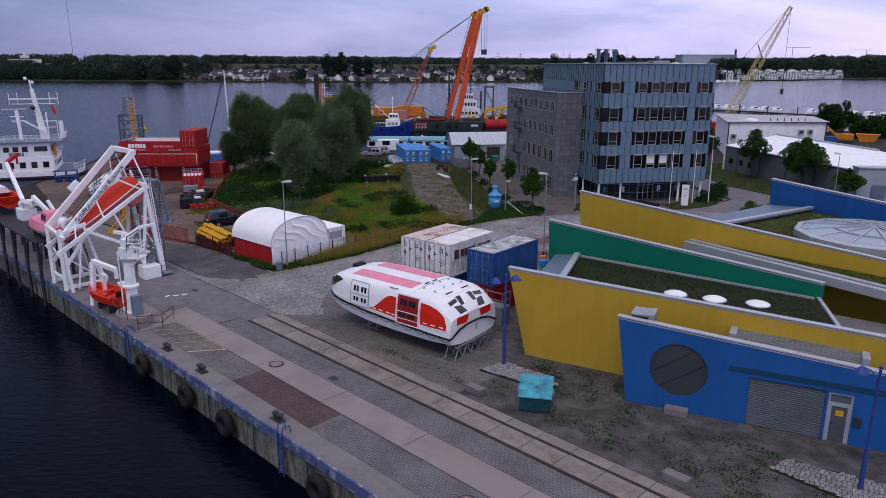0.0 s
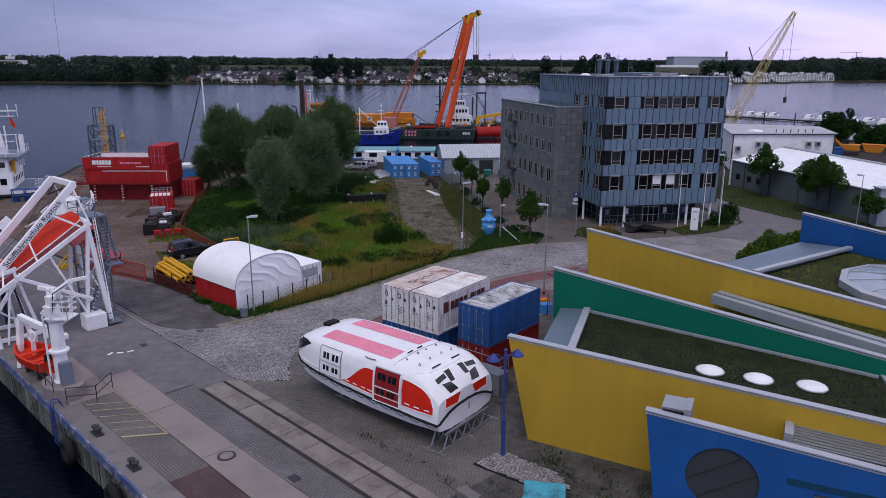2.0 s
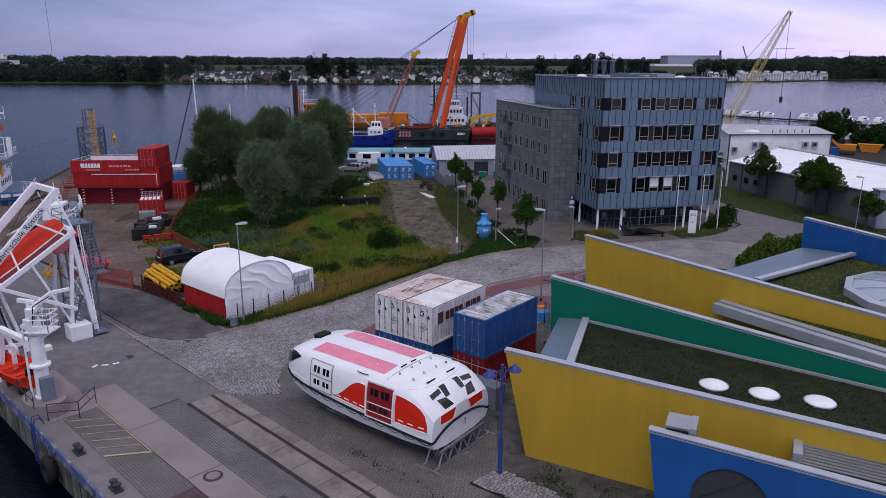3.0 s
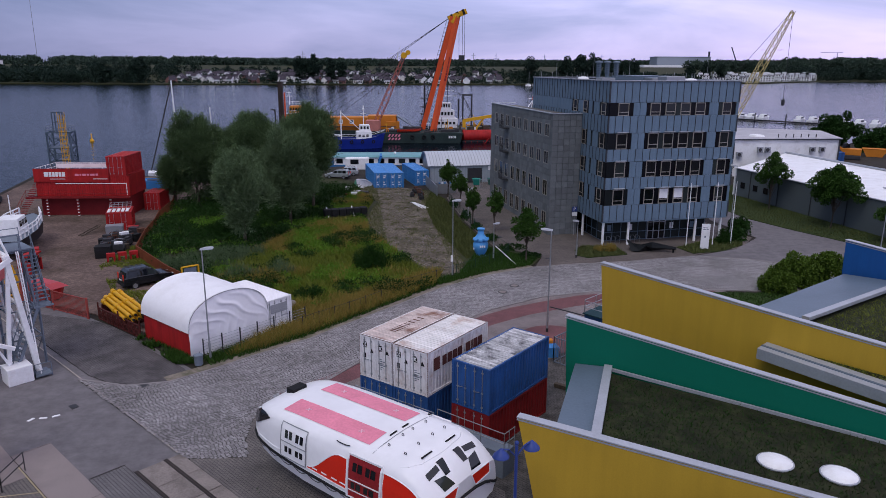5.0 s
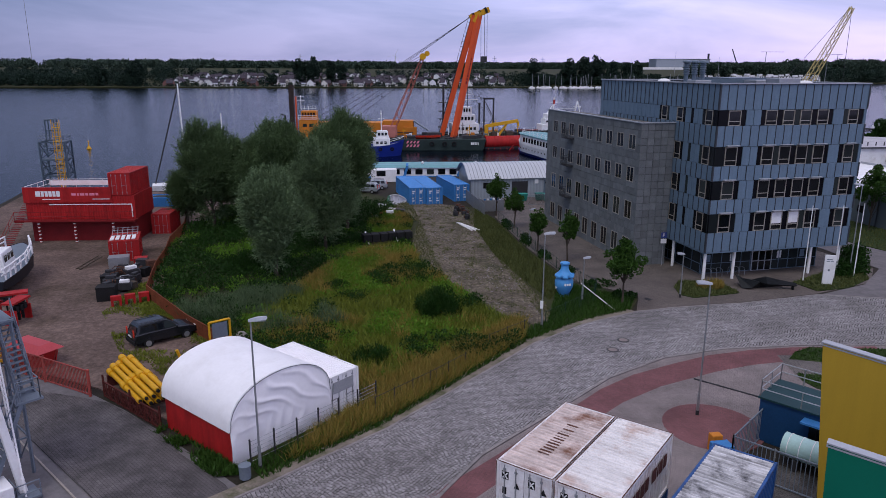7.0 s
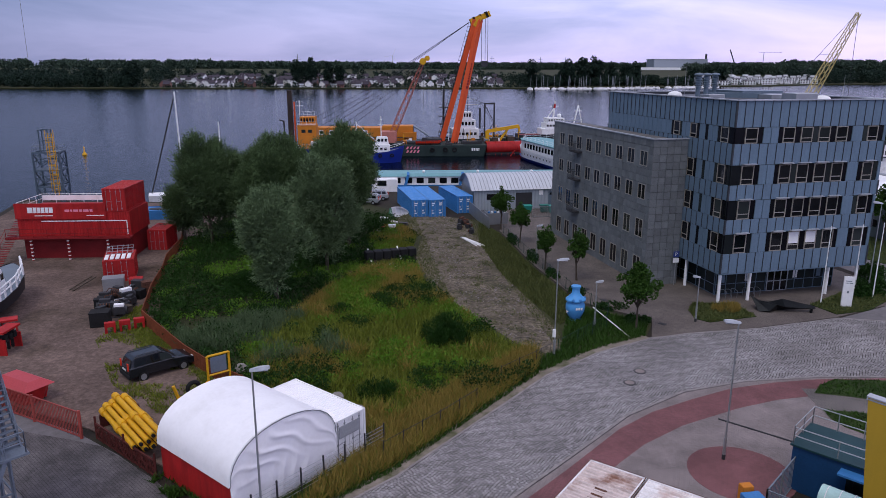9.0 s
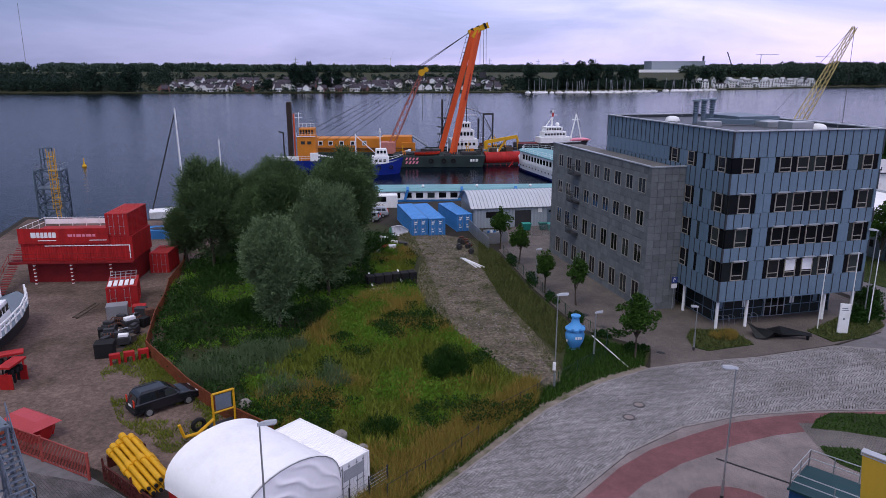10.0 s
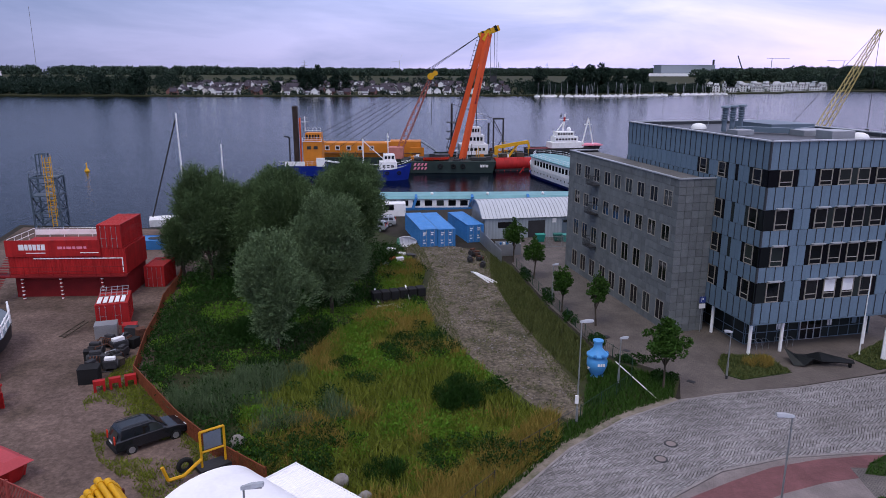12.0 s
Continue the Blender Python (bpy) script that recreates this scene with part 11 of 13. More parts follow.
for k in range(13):
    x = -2 + k * 5.6 + bt_rng.uniform(-1, 1) + (10 if k > 5 else 0)
    m = jt.matrix_basis @ pose(x, 6.0, 0.1, 0, 0, 90 + bt_rng.uniform(-6, 6))
    if yacht is None:
        hs_, ed = ship_hull(8.5, 2.9, 1.4, 0.4, 0.5)
        yacht = thing("motor_yacht", "white motor yacht moored at the jetty", "boat", m, "moored yachts")
        part("hull", hs_, M_WHITE, yacht, smooth=30)
        part("deck", deck_of(ed, 0.05), M_WHITE, yacht)
        part("cabin", Shape().loft([[(-2.8, -1.1, 1.4), (1.8, -1.0, 1.4), (1.8, 1.0, 1.4), (-2.8, 1.1, 1.4)], [(-2.4, -0.9, 2.7), (0.4, -0.8, 2.7), (0.4, 0.8, 2.7), (-2.4, 0.9, 2.7)]]), M_WHITE, yacht)
        part("window", Shape().box(-2.2, -1.06, 1.75, 0.6, -1.0, 2.35).box(-2.2, 1.0, 1.75, 0.6, 1.06, 2.35), M_GLASS, yacht)
    else:
        copy_thing(yacht, m)

# ---- the far shore: land, woods, houses, yachts ----
far = [(-3200, 790), (-900, 784), (-420, 802), (-120, 832), (180, 892), (352, 1002), (440, 1032), (560, 1140), (640, 1170), (1400, 1400), (3600, 1500)]
far_land = [(x, y - 5) for x, y in far] + [(3600, 4600), (-3200, 4600)]
setting("far_shore", Shape().prism(far_land, -3.5, -1.2), M_MEADOW, "far river bank with grass and reeds", "river bank")


def far_y(x):
    """The waterline of the far bank at x."""
    for (xa, ya), (xb, yb) in zip(far, far[1:]):
        if xa <= x <= xb:
            return ya + (yb - ya) * (x - xa) / (xb - xa)
    return far[-1][1]


def rise(depth):
    """The height of the far bank's gentle slope behind the waterline."""
    return -1.2 + 0.045 * max(0.0, depth - 50)


slope_x = [-1400, -900, -420, -120, 180, 352, 440, 560, 640, 900]
s = Shape()
for d0, d1 in ((40, 50), (50, 480)):
    s.loft([[(x, far_y(x) + d, rise(d) + (0.05 if d > 40 else -0.1)) for x in slope_x] for d in (d0, d1)], closed=False)
setting("far_slope", s, M_MEADOW, "gentle green slope behind the far bank", "river bank")

frng = np.random.default_rng(4)
wood = []
# dense wood on the western bank, gardens among the houses, a belt behind the marina, the eastern woods
for x0, x1, d0, d1, h0, h1, n in ((-1400, -360, 12, 60, 9, 18, 560), (-1400, -345, 60, 200, 12, 22, 420), (-355, 100, 60, 330, 5, 10, 460), (-355, 95, 22, 60, 3, 7, 150), (-355, 95, 6, 16, 1.5, 3, 200), (85, 280, 40, 110, 9, 17, 260), (280, 350, 20, 90, 6, 13, 120), (350, 600, 20, 160, 3, 7, 160), (585, 1500, 12, 160, 12, 24, 520), (-2700, -1400, 20, 160, 14, 24, 260)):
    for _ in range(n):
        x = frng.uniform(x0, x1)
        d = frng.uniform(d0, d1)
        h = frng.uniform(h0, h1)
        wood.append((x, far_y(x) + d, (rise(d) if -1400 < x < 900 else -1.2) + h * 0.42, h * 0.48, 1.0))
tagged(new("distant_woods", quick_mesh("distant_woods", leaf_cloud([(x, y, z, r * 0.85, q) for x, y, z, r, q in wood], 5.0, 2.2, 1.5, 0.3, frng), 4, M_FARWOOD)), "dark belt of trees on the far bank", "woods", kind="stuff")
hill = []
for x0, x1, y0, y1, h0, h1, n in ((-2600, -420, 1300, 1480, 30, 36, 900), (-420, -120, 1300, 1480, 27, 33, 330), (-120, 60, 1400, 1600, 27, 33, 160), (60, 900, 2350, 2600, 35, 42, 520), (900, 2600, 2400, 2700, 36, 46, 500), (480, 700, 1420, 1560, 26, 34, 170), (690, 1500, 1450, 1600, 34, 42, 330)):
    for _ in range(n):
        h = frng.uniform(h0, h1)
        hill.append((frng.uniform(x0, x1), frng.uniform(y0, y1), h * 0.55, h * 0.38, 1.1))
tagged(new("distant_woods", quick_mesh("distant_woods", leaf_cloud(hill, 1.5, 4.6, 3.0, 0.3, frng), 4, M_HILLWOOD)), "higher woods on the rise behind the far bank", "woods", kind="stuff")
for x, y, h, r, sd in ((-404, 834, 24.9, 10.3, 15), (-359, 833, 26.8, 12.0, 9), (-182, 859, 31.4, 10.3, 1), (-167, 862, 32.3, 10.3, 11), (-146, 863, 28.6, 7.7, 2), (-133, 866, 26.8, 6.8, 12), (-213, 858, 13.0, 6.8, 3), (96, 920, 32.8, 9.8, 4), (142, 934, 30.8, 10.7, 13), (163, 946, 36.9, 12.3, 5), (183, 962, 34.9, 11.5, 14), (207, 979, 28.8, 9.8, 7), (235, 1012, 31.8, 11.5, 6), (251, 1028, 30.8, 9.8, 10), (337, 1045, 20.9, 8.4, 8), (368, 1076, 24.8, 9.1, 16), (400, 1106, 25.6, 9.1, 17)):
    tree("far_tree", "tall broad tree on the far bank", x, y, h, r, 9, M_FARWOOD, 200 + sd, density=7.5, length=2.0, width=1.4, rise=0.3, blobs=42, base_frac=0.04, trunk_r=0.8)
M_HOUSE = mat("pale_render", (0.72, 0.69, 0.66), 0.8, var=0.15)
M_BRICKHOUSE = mat("dull_red_brick", (0.20, 0.10, 0.085), 0.85, var=0.2)
M_TILE = mat("dark_roof_tiles", (0.051, 0.042, 0.0546), 0.8, var=0.25)


def house(w, d, h, roof, label, m, wall_mat, roof_mat):
    t = thing("house", label, "house", m, "houses on the far bank")
    part("wall", Shape().box(-w / 2, -d / 2, 0, w / 2, d / 2, h).loft([[(x, -d / 2, h), (x, d / 2, h), (x, 0, h + roof)] for x in (-w / 2, w / 2)]), wall_mat, t)
    rf = Shape()
    for s_ in (-1, 1):
        rf.loft([[(x, s_ * (d / 2 + 0.5), h - 0.3), (x, 0, h + roof + 0.15), (x, 0, h + roof - 0.2), (x, s_ * (d / 2 + 0.5), h - 0.65)] for x in (-w / 2 - 0.4, w / 2 + 0.4)])
    rp_ = part("roof", rf, roof_mat, t)
    part("chimney", Shape().box(w * 0.2, -0.4, h + roof * 0.6, w * 0.2 + 0.8, 0.4, h + roof + 1.0), M_TILE, rp_)
    for k in range(3):
        for z in (1.0, 3.8):
            if z + 1.5 < h:
                part("window", Shape().box(-w / 2 + w * (k + 0.5) / 3 - 0.7, -d / 2 - 0.05, z, -w / 2 + w * (k + 0.5) / 3 + 0.7, -d / 2, z + 1.5), M_GLASS, t)
    return t


proto = [house(7.4, 6.4, 4.8, 2.7, "pale gabled house with a dark roof", frame_at(-291, far_y(-291) + 40, 25), M_HOUSE, M_TILE),
         house(19, 7, 5.6, 2.0, "long pale terraced house with a dark roof", pose(-190, far_y(-190) + 150, rise(150), 0, 0, 5), M_WHITE, M_TILE),
         house(6.2, 8, 4.8, 3.2, "white gabled house facing the river", frame_at(-185, far_y(-185) + 34, 88), M_WHITE, M_TILE),
         house(7.4, 6.6, 3.9, 3.3, "dull red brick house with a dark roof", pose(-150, far_y(-150) + 60, rise(60), 0, 0, 70), M_BRICKHOUSE, M_TILE)]
hr = random.Random(21)
for k in range(170):
    x = hr.uniform(-350, 62)
    d = (26, 58, 96, 140, 185)[k % 5] + hr.uniform(-8, 12)
    kind_ = hr.choice((0, 0, 2, 2, 3, 1) if k % 5 > 1 else (0, 2, 2, 3))
    copy_thing(proto[kind_], pose(x, far_y(x) + d, rise(d), 0, 0, hr.choice((0, 12, 25, 80, 95, -20))))
# white blocks of flats and works to the right
def flats(w, d, floors, label, m, setback):
    t = thing("flats", label, "apartment block", m, "flats on the far bank")
    h = floors * 3.0
    part("wall", Shape().box(-w / 2, -d / 2, 0, w / 2, d / 2, h), M_WHITE, t)
    part("roof", Shape().box(-w / 2 - 0.3, -d / 2 - 0.3, h, w / 2 + 0.3, d / 2 + 0.3, h + 0.5), M_TILE, t)
    if setback:
        part("upper_floor", Shape().box(-w * 0.3, -d * 0.3, h + 0.5, w * 0.34, d * 0.34, h + 3.2), M_WHITE, t)
    n = max(2, int(w / 3.4))
    for i in range(n):
        for j in range(floors):
            x = -w / 2 + w * (i + 0.5) / n
            part("window", Shape().box(x - 0.9, -d / 2 - 0.08, 0.7 + j * 3.0, x + 0.9, -d / 2, 2.5 + j * 3.0), M_GLASS, t)
    return t


blocks = [flats(9, 9, 3, "narrow white block of flats on the far bank", pose(400, far_y(400) + 45, 0), True),
          flats(15, 10, 2, "low white block of flats on the far bank", pose(430, far_y(430) + 62, 0), False),
          flats(11, 10, 3, "white block of flats with a set-back top floor", pose(470, far_y(470) + 50, 0), True)]
for k in range(30):
    x = 352 + k * 8.2 + hr.uniform(-3, 3)
    d = (28, 55, 84)[k % 3] + hr.uniform(-6, 10)
    copy_thing(hr.choice(blocks), pose(x, far_y(x) + d, rise(d), 0, 0, hr.choice((-30, -22, -12, 20))))
hb = thing("hill_building", "long pale flat-roofed building on the wooded hill", "building", frame_at(-786, 1215, -30))
part("wall", Shape().box(-42, -8, 0, 38, 8, 25), M_HOUSE, hb)
part("roof", Shape().box(-43, -9, 25, 39, 9, 26), M_TILE, hb)
part("tower", Shape().box(-6, -5, 26, 6, 5, 31).box(-1.5, -1.5, 31, 1.5, 1.5, 36), M_HOUSE, hb, "square roof tower")
for i in range(12):
    part("window", Shape().box(-39 + i * 6.4, -8.1, 20.5, -35 + i * 6.4, -8, 23), M_GLASS, hb)
for k in range(6):
    x = -610 + 9 * k
    copy_thing(proto[k % 3], pose(x, far_y(x) + 8, -1.2, 0, 0, 15 * (k % 3)))
wk = thing("works_hall", "large grey-blue works hall with white annex", "works hall", frame_at(648, 2120, 0))
part("wall", Shape().box(-75, -40, 0, 75, 40, 46), mat("grey_blue_cladding", (0.24, 0.27, 0.31), 0.7, var=0.06), wk)
part("roof", Shape().box(-76, -41, 46, 76, 41, 47.5), M_COPING, wk)
part("annex", Shape().box(-125, -90, 0, 20, -42, 24), M_WHITE, wk)
part("chimney", Shape().tube((80, -10, 0), (80, -10, 62), 3.0), M_DARK, wk)
for i in range(9):
    part("window", Shape().box(-120 + i * 15, -90.4, 12, -112 + i * 15, -90, 16), M_GLASS, wk)
# distant cranes, pylons, mast, wind wheel
for x, y, h, jib, rz in ((715, 1700, 58, 40, 0), (905, 1750, 54, -44, 10)):
    t = thing("tower_crane", "thin distant tower crane", "tower crane", frame_at(x, y, rz))
    part("tower", Shape().bar((0, 0, 0), (0, 0, h), 1.1), M_GALV, t)
    part("jib", Shape().bar((-jib * 0.3, 0, h), (jib, 0, h), 0.9), M_GALV, t)
lt = thing("shipyard_jib", "leaning lattice jib of a distant shipyard crane", "crane", frame_at(640, 1640, 0))
part("jib", Shape().bar((0, 0, 0), (-26, 0, 62), 1.8).bar((0, 0, 26), (24, 0, 26), 1.6), M_DARK, lt)
wt = thing("wind_turbine", "white wind turbine on the horizon", "wind turbine", frame_at(-205, 2600, 0))
part("tower", Shape().tube((0, 0, 0), (0, 0, 62), 2.0, 1.2), M_WHITE, wt)
for k in range(3):
    a = radians(25 + 120 * k)
    part("blade", Shape().bar((0, -2, 62), (28 * math.sin(a), -2, 62 + 28 * math.cos(a)), 1.4, 0.6), M_WHITE, wt)
rm = thing("radio_mast", "thin guyed radio mast on the horizon", "radio mast", frame_at(-863, 1500, 0))
part("mast", Shape().bar((0, 0, 0), (0, 0, 150), 0.7), M_GALV, rm)
for x, y in ((60, 2400), (140, 2500), (330, 2700), (430, 2750), (-480, 2300), (520, 2600)):
    t = thing("pylon", "distant grey lattice power pylon", "pylon", frame_at(x, y, 0))
    part("tower", Shape().bar((0, 0, 0), (0, 0, 60), 1.6).bar((-9, 0, 44), (9, 0, 44), 1.0).bar((-7, 0, 52), (7, 0, 52), 1.0), M_GALV, t)
# yachts and masts of the far marina
yr = np.random.default_rng(6)
s = Shape()
m_s = Shape()
for k in range(95):
    x = yr.uniform(84, 345)
    y = far_y(x) - yr.uniform(14, 34)
    s.loft([[(x - 2.4, y - 1.5, -2.4), (x + 2.4, y - 1.2, -2.4), (x + 2.4, y + 1.2, -2.4), (x - 2.4, y + 1.5, -2.4)], [(x - 2.4, y - 1.6, -1.2), (x + 3, y, -1.0), (x + 3, y + 0.2, -1.0), (x - 2.4, y + 1.6, -1.2)]])
    s.box(x - 1, y - 1, -1.1, x + 1, y + 1, -0.2)
    if k % 2:
        m_s.bar((x, y, 0), (x, y, yr.uniform(9, 14)), 0.28)
tagged(part("far_yachts", s, M_WHITE, None), "row of small white yachts along the far bank", "yachts", kind="stuff")
tagged(part("far_masts", m_s, M_GALV, None), "thin masts of the far marina", "masts", kind="stuff")

# ---- shed, blue containers and clutter at the end of the track ----
SHM = Matrix.Translation((-2.2, 131.4, 0)) @ pose(0, 0, 0, 0, 0, 11)
shed = thing("round_roofed_shed", "pale metal shed with a ribbed round roof", "shed", SHM)
part("wall", Shape().box(0, 0, 0, 16, 9.0, 3.1), M_GALV, shed, "pale metal wall")
cl = Shape()
corrugated(cl, 0.0, 0.0, 16.0, 3.1, -0.01, 0.03, 0.5)
part("cladding", cl, mat("pale_blue_grey_sheet", (0.30, 0.34, 0.38), 0.55, var=0.1), shed)
prof = [(9.0 * j / 12, 3.1 + 2.0 * math.sin(math.pi * j / 12) ** 0.85) for j in range(13)]
prof[0], prof[-1] = (-0.3, 3.1), (9.3, 3.1)
part("roof", Shape().loft([[(x, y, z) for y, z in prof] for x in (-0.5, 16.3)], closed=False), mat("pale_roof_sheet", (0.50, 0.52, 0.56), 0.5, metal=0.1, var=0.08), shed, "pale ribbed round roof", smooth=50)
for k in range(30):
    x = -0.45 + k * 0.575
    part("roof_rib", Shape().path([(x, y, z + 0.03) for y, z in prof], 0.05, 4), M_COPING, shed)
part("gable", Shape().add([(-0.02, y, z) for y, z in prof], [tuple(range(13))]), mat("gable_sheet", (0.34, 0.36, 0.40), 0.6), shed)
part("door", Shape().box(11.8, -0.08, 0, 14.6, 0.0, 2.7), M_ZINC, shed, "grey overhead door")
part("door_window", Shape().box(12.0, -0.11, 2.15, 14.4, -0.08, 2.5), M_GLASS, shed)
part("window", Shape().box(2.0, -0.06, 1.6, 4.6, 0.0, 2.5), M_GLASS, shed)
# flat dark plate paints the shade within the open doorway
part("doorway", Shape().box(6.6, -0.06, 0, 9.2, 0.0, 2.6), M_DARK, shed, "dark plate painting the shade inside an open doorway")
part("sign", Shape().box(10.3, -0.1, 2.2, 10.9, -0.05, 2.9), M_WHITE, shed)
for x, y, rz, l in ((-11.35, 126.0, 14, 12.19), (-8.85, 126.2, 14, 12.19), (-4.75, 129.2, 17, 10.0)):
    bc_ = container("container", "long bright blue container at the end of the track", M_BRIGHTBLUE, M_BLUEROOF_LIT, frame_at(x, y, rz), l=l, group="blue containers")
    for i_ in range(2):
        for z_, w_ in ((2.0, 0.5), (1.72, 0.35), (0.9, 0.28), (0.55, 0.4)):
            part("door_mark", Shape().box(0.35 + i_ * 1.15, 0.018, z_, 0.35 + i_ * 1.15 + w_, 0.028, z_ + 0.15), M_WHITE, bc_)
cabin = thing("site_cabin", "white site cabin with a dark window", "cabin", frame_at(-19.5, 147.5, 6))
part("body", Shape().box(0, 0, 0, 4.6, 2.3, 2.2), M_WHITE, cabin, bevel=0.05)
part("window", Shape().box(1.0, -0.03, 1.1, 2.6, 0.0, 2.0), M_GLASS, cabin)
car("van", "silver car parked behind the containers", pose(-18.2, 140.0, 0, 0, 0, 188), mat("silver_car_paint", (0.42, 0.44, 0.47), 0.35, metal=0.4, var=0.05))
car("hatchback", "pale car parked beside the blue containers", pose(-19.2, 136.6, 0, 0, 0, 170), mat("pale_car_paint", (0.30, 0.33, 0.34), 0.35, metal=0.3, var=0.05))
open_boat("dinghy", "green and white dinghy leaning by the containers", Matrix.Translation((-13.6, 127.0, 0.5)) @ pose(0, 0, 0, 70, 10, 60), 4.2, 1.6, 0.6, mat("dinghy_green", (0.10, 0.26, 0.18), 0.5), M_WHITE)
cr = random.Random(31)
for k in range(9):
    x, y = -13.6 + cr.uniform(-1.6, 1.6), 119.5 + cr.uniform(-4.5, 5.0)
    t = crate("crate", "weathered crate in a row of clutter beside the track", x, y, cr.uniform(0, 180), cr.uniform(0.6, 1.4), cr.uniform(0.5, 1.0), cr.uniform(0.4, 1.0), cr.choice((M_DARK, M_GALV, M_WHITE, M_BARK, M_RED)), "crate")
for k in range(6):
    engine("machine_part", "rusty dark machine part beside the gravel track", -4.0 + cr.uniform(-1.0, 1.0), 118.5 + cr.uniform(-3.5, 3.5), cr.uniform(0, 360), cr.uniform(0.6, 0.95), M_RUST if k % 2 else M_DARK)
for k in range(3):
    t = thing("white_tube", "pale pole lying beside the track", "pole", pose(-2.6 + k * 0.5, 109.0, 0.14, 0, 0, 112 + 4 * k), "poles on the ground")
    part("tube", Shape().tube((0, 0, 0), (4.6, 0, 0), 0.09, seg=8), M_WHITE, t)
    part("end", Shape().torus(0.2, 0.05, 12, 5, m=pose(4.7, 0, 0)), M_GALV, t)
ps = thing("pallet_stack", "black fenders and pale pallets stacked in the grass", "stack", frame_at(-15.0, 100.2, 22))
for k in range(6):
    part("fender", Shape().box(k * 0.98, 0, 0.55, k * 0.98 + 0.9, 1.2, 1.5), M_BLACK, ps, "black rubber fender block", bevel=0.08)
for k in range(3):
    part("pallet", Shape().box(0.2, -0.9 - k * 1.2, 0.05, 4.6 - k * 0.6, -0.1 - k * 1.2, 0.22), M_WORNWHITE, ps)
part("bearer", Shape().box(0, 0.1, 0, 5.8, 0.3, 0.55).box(0, 0.9, 0, 5.8, 1.1, 0.55), M_BARK, ps)
for x in (0.5, 3.9):
    part("strap", Shape().bar((x, -0.2, 0.5), (x, 1.3, 1.62), 0.16, 0.05), M_WHITE, ps)
rackc = thing("gas_cage", "grey mesh cage with bottles by the shed", "cage", frame_at(-0.6, 121.5, 14))
part("cage", Shape().box(0, 0, 0, 3.0, 0.06, 1.6).box(0, 2, 0, 3, 2.06, 1.6).box(0, 0, 0, 0.06, 2, 1.6).box(2.94, 0, 0, 3, 2, 1.6), M_GALV, rackc)
for k in range(6):
    part("bottle", Shape().tube((0.4 + 0.45 * k, 0.8, 0.05), (0.4 + 0.45 * k, 0.8, 1.7), 0.16, seg=10), M_WHITE if k % 2 else M_BRIGHTBLUE, rackc)
fw = thing("sheet_fence", "grey sheet metal fence along the track end", "fence")
for k in range(7):
    a, b = Vector((-3.2, 131.0)).lerp(Vector((-0.6, 117.5)), k / 7), Vector((-3.2, 131.0)).lerp(Vector((-0.6, 117.5)), (k + 0.95) / 7)
    part("panel", Shape().prism([(a.x, a.y), (b.x, b.y), (b.x + 0.06, b.y), (a.x + 0.06, a.y)], 0, 1.8), M_GALV, fw)
for x, y, c_ in ((5.8, 130.0, (0.02, 0.2, 0.16)), (8.4, 130.4, (0.02, 0.12, 0.10)), (9.6, 130.0, (0.05, 0.25, 0.22))):
    t = thing("waste_bin", "green wheeled waste bin before the shed", "waste bin", frame_at(x, y, 10), "bins by the shed")
    part("body", Shape().loft([[(-0.5, -0.35, 0.1), (0.5, -0.35, 0.1), (0.5, 0.35, 0.1), (-0.5, 0.35, 0.1)], [(-0.65, -0.5, 1.1), (0.65, -0.5, 1.1), (0.65, 0.5, 1.1), (-0.65, 0.5, 1.1)]]), mat("bin_green", c_, 0.5), t, bevel=0.04)
    part("lid", Shape().box(-0.68, -0.53, 1.1, 0.68, 0.53, 1.2), mat("bin_lid", tuple(v * 1.3 for v in c_), 0.5), t, bevel=0.03)
    part("wheel", Shape().box(-0.45, -0.3, 0, -0.3, 0.3, 0.12).box(0.3, -0.3, 0, 0.45, 0.3, 0.12), M_BLACK, t)
gt = thing("mesh_gate", "grey mesh gate before the shed yard", "gate")
fence_run(gt, [(6.2, 126.4), (10.6, 127.4)], 1.6, M_GALV, M_GALV, every=2.2, step=0.16, bar=0.03)

# ---- lamps ----
def street_lamp(x, y, h, rz, label, head=1.0, banner=False):
    head *= 0.8
    t = thing("street_lamp", label, "street lamp", frame_at(x, y, rz))
    part("pole", Shape().tube((0, 0, 0), (0, 0, 1.4), 0.085, seg=10).tube((0, 0, 1.4), (0, 0, h), 0.055, 0.04, seg=8), M_GALV, t, smooth=True)
    part("foot", Shape().tube((0, 0, 0), (0, 0, 0.35), 0.1, seg=10), M_DARK, t)
    hd_ = part("head", Shape().loft([[(-0.1, -0.1 * head, h - 0.03), (0.35 * head, -0.17 * head, h + 0.02), (0.9 * head, -0.14 * head, h + 0.08), (0.9 * head, 0.14 * head, h + 0.08), (0.35 * head, 0.17 * head, h + 0.02), (-0.1, 0.1 * head, h - 0.03)], [(-0.1, -0.06 * head, h + 0.08), (0.35 * head, -0.1 * head, h + 0.18), (0.86 * head, -0.08 * head, h + 0.2), (0.86 * head, 0.08 * head, h + 0.2), (0.35 * head, 0.1 * head, h + 0.18), (-0.1, 0.06 * head, h + 0.08)]]), M_COPING, t, "pale lamp head")
    part("glass", Shape().box(0.2 * head, -0.11 * head, h - 0.02, 0.8 * head, 0.11 * head, h + 0.02), M_COPING, hd_)
    return t


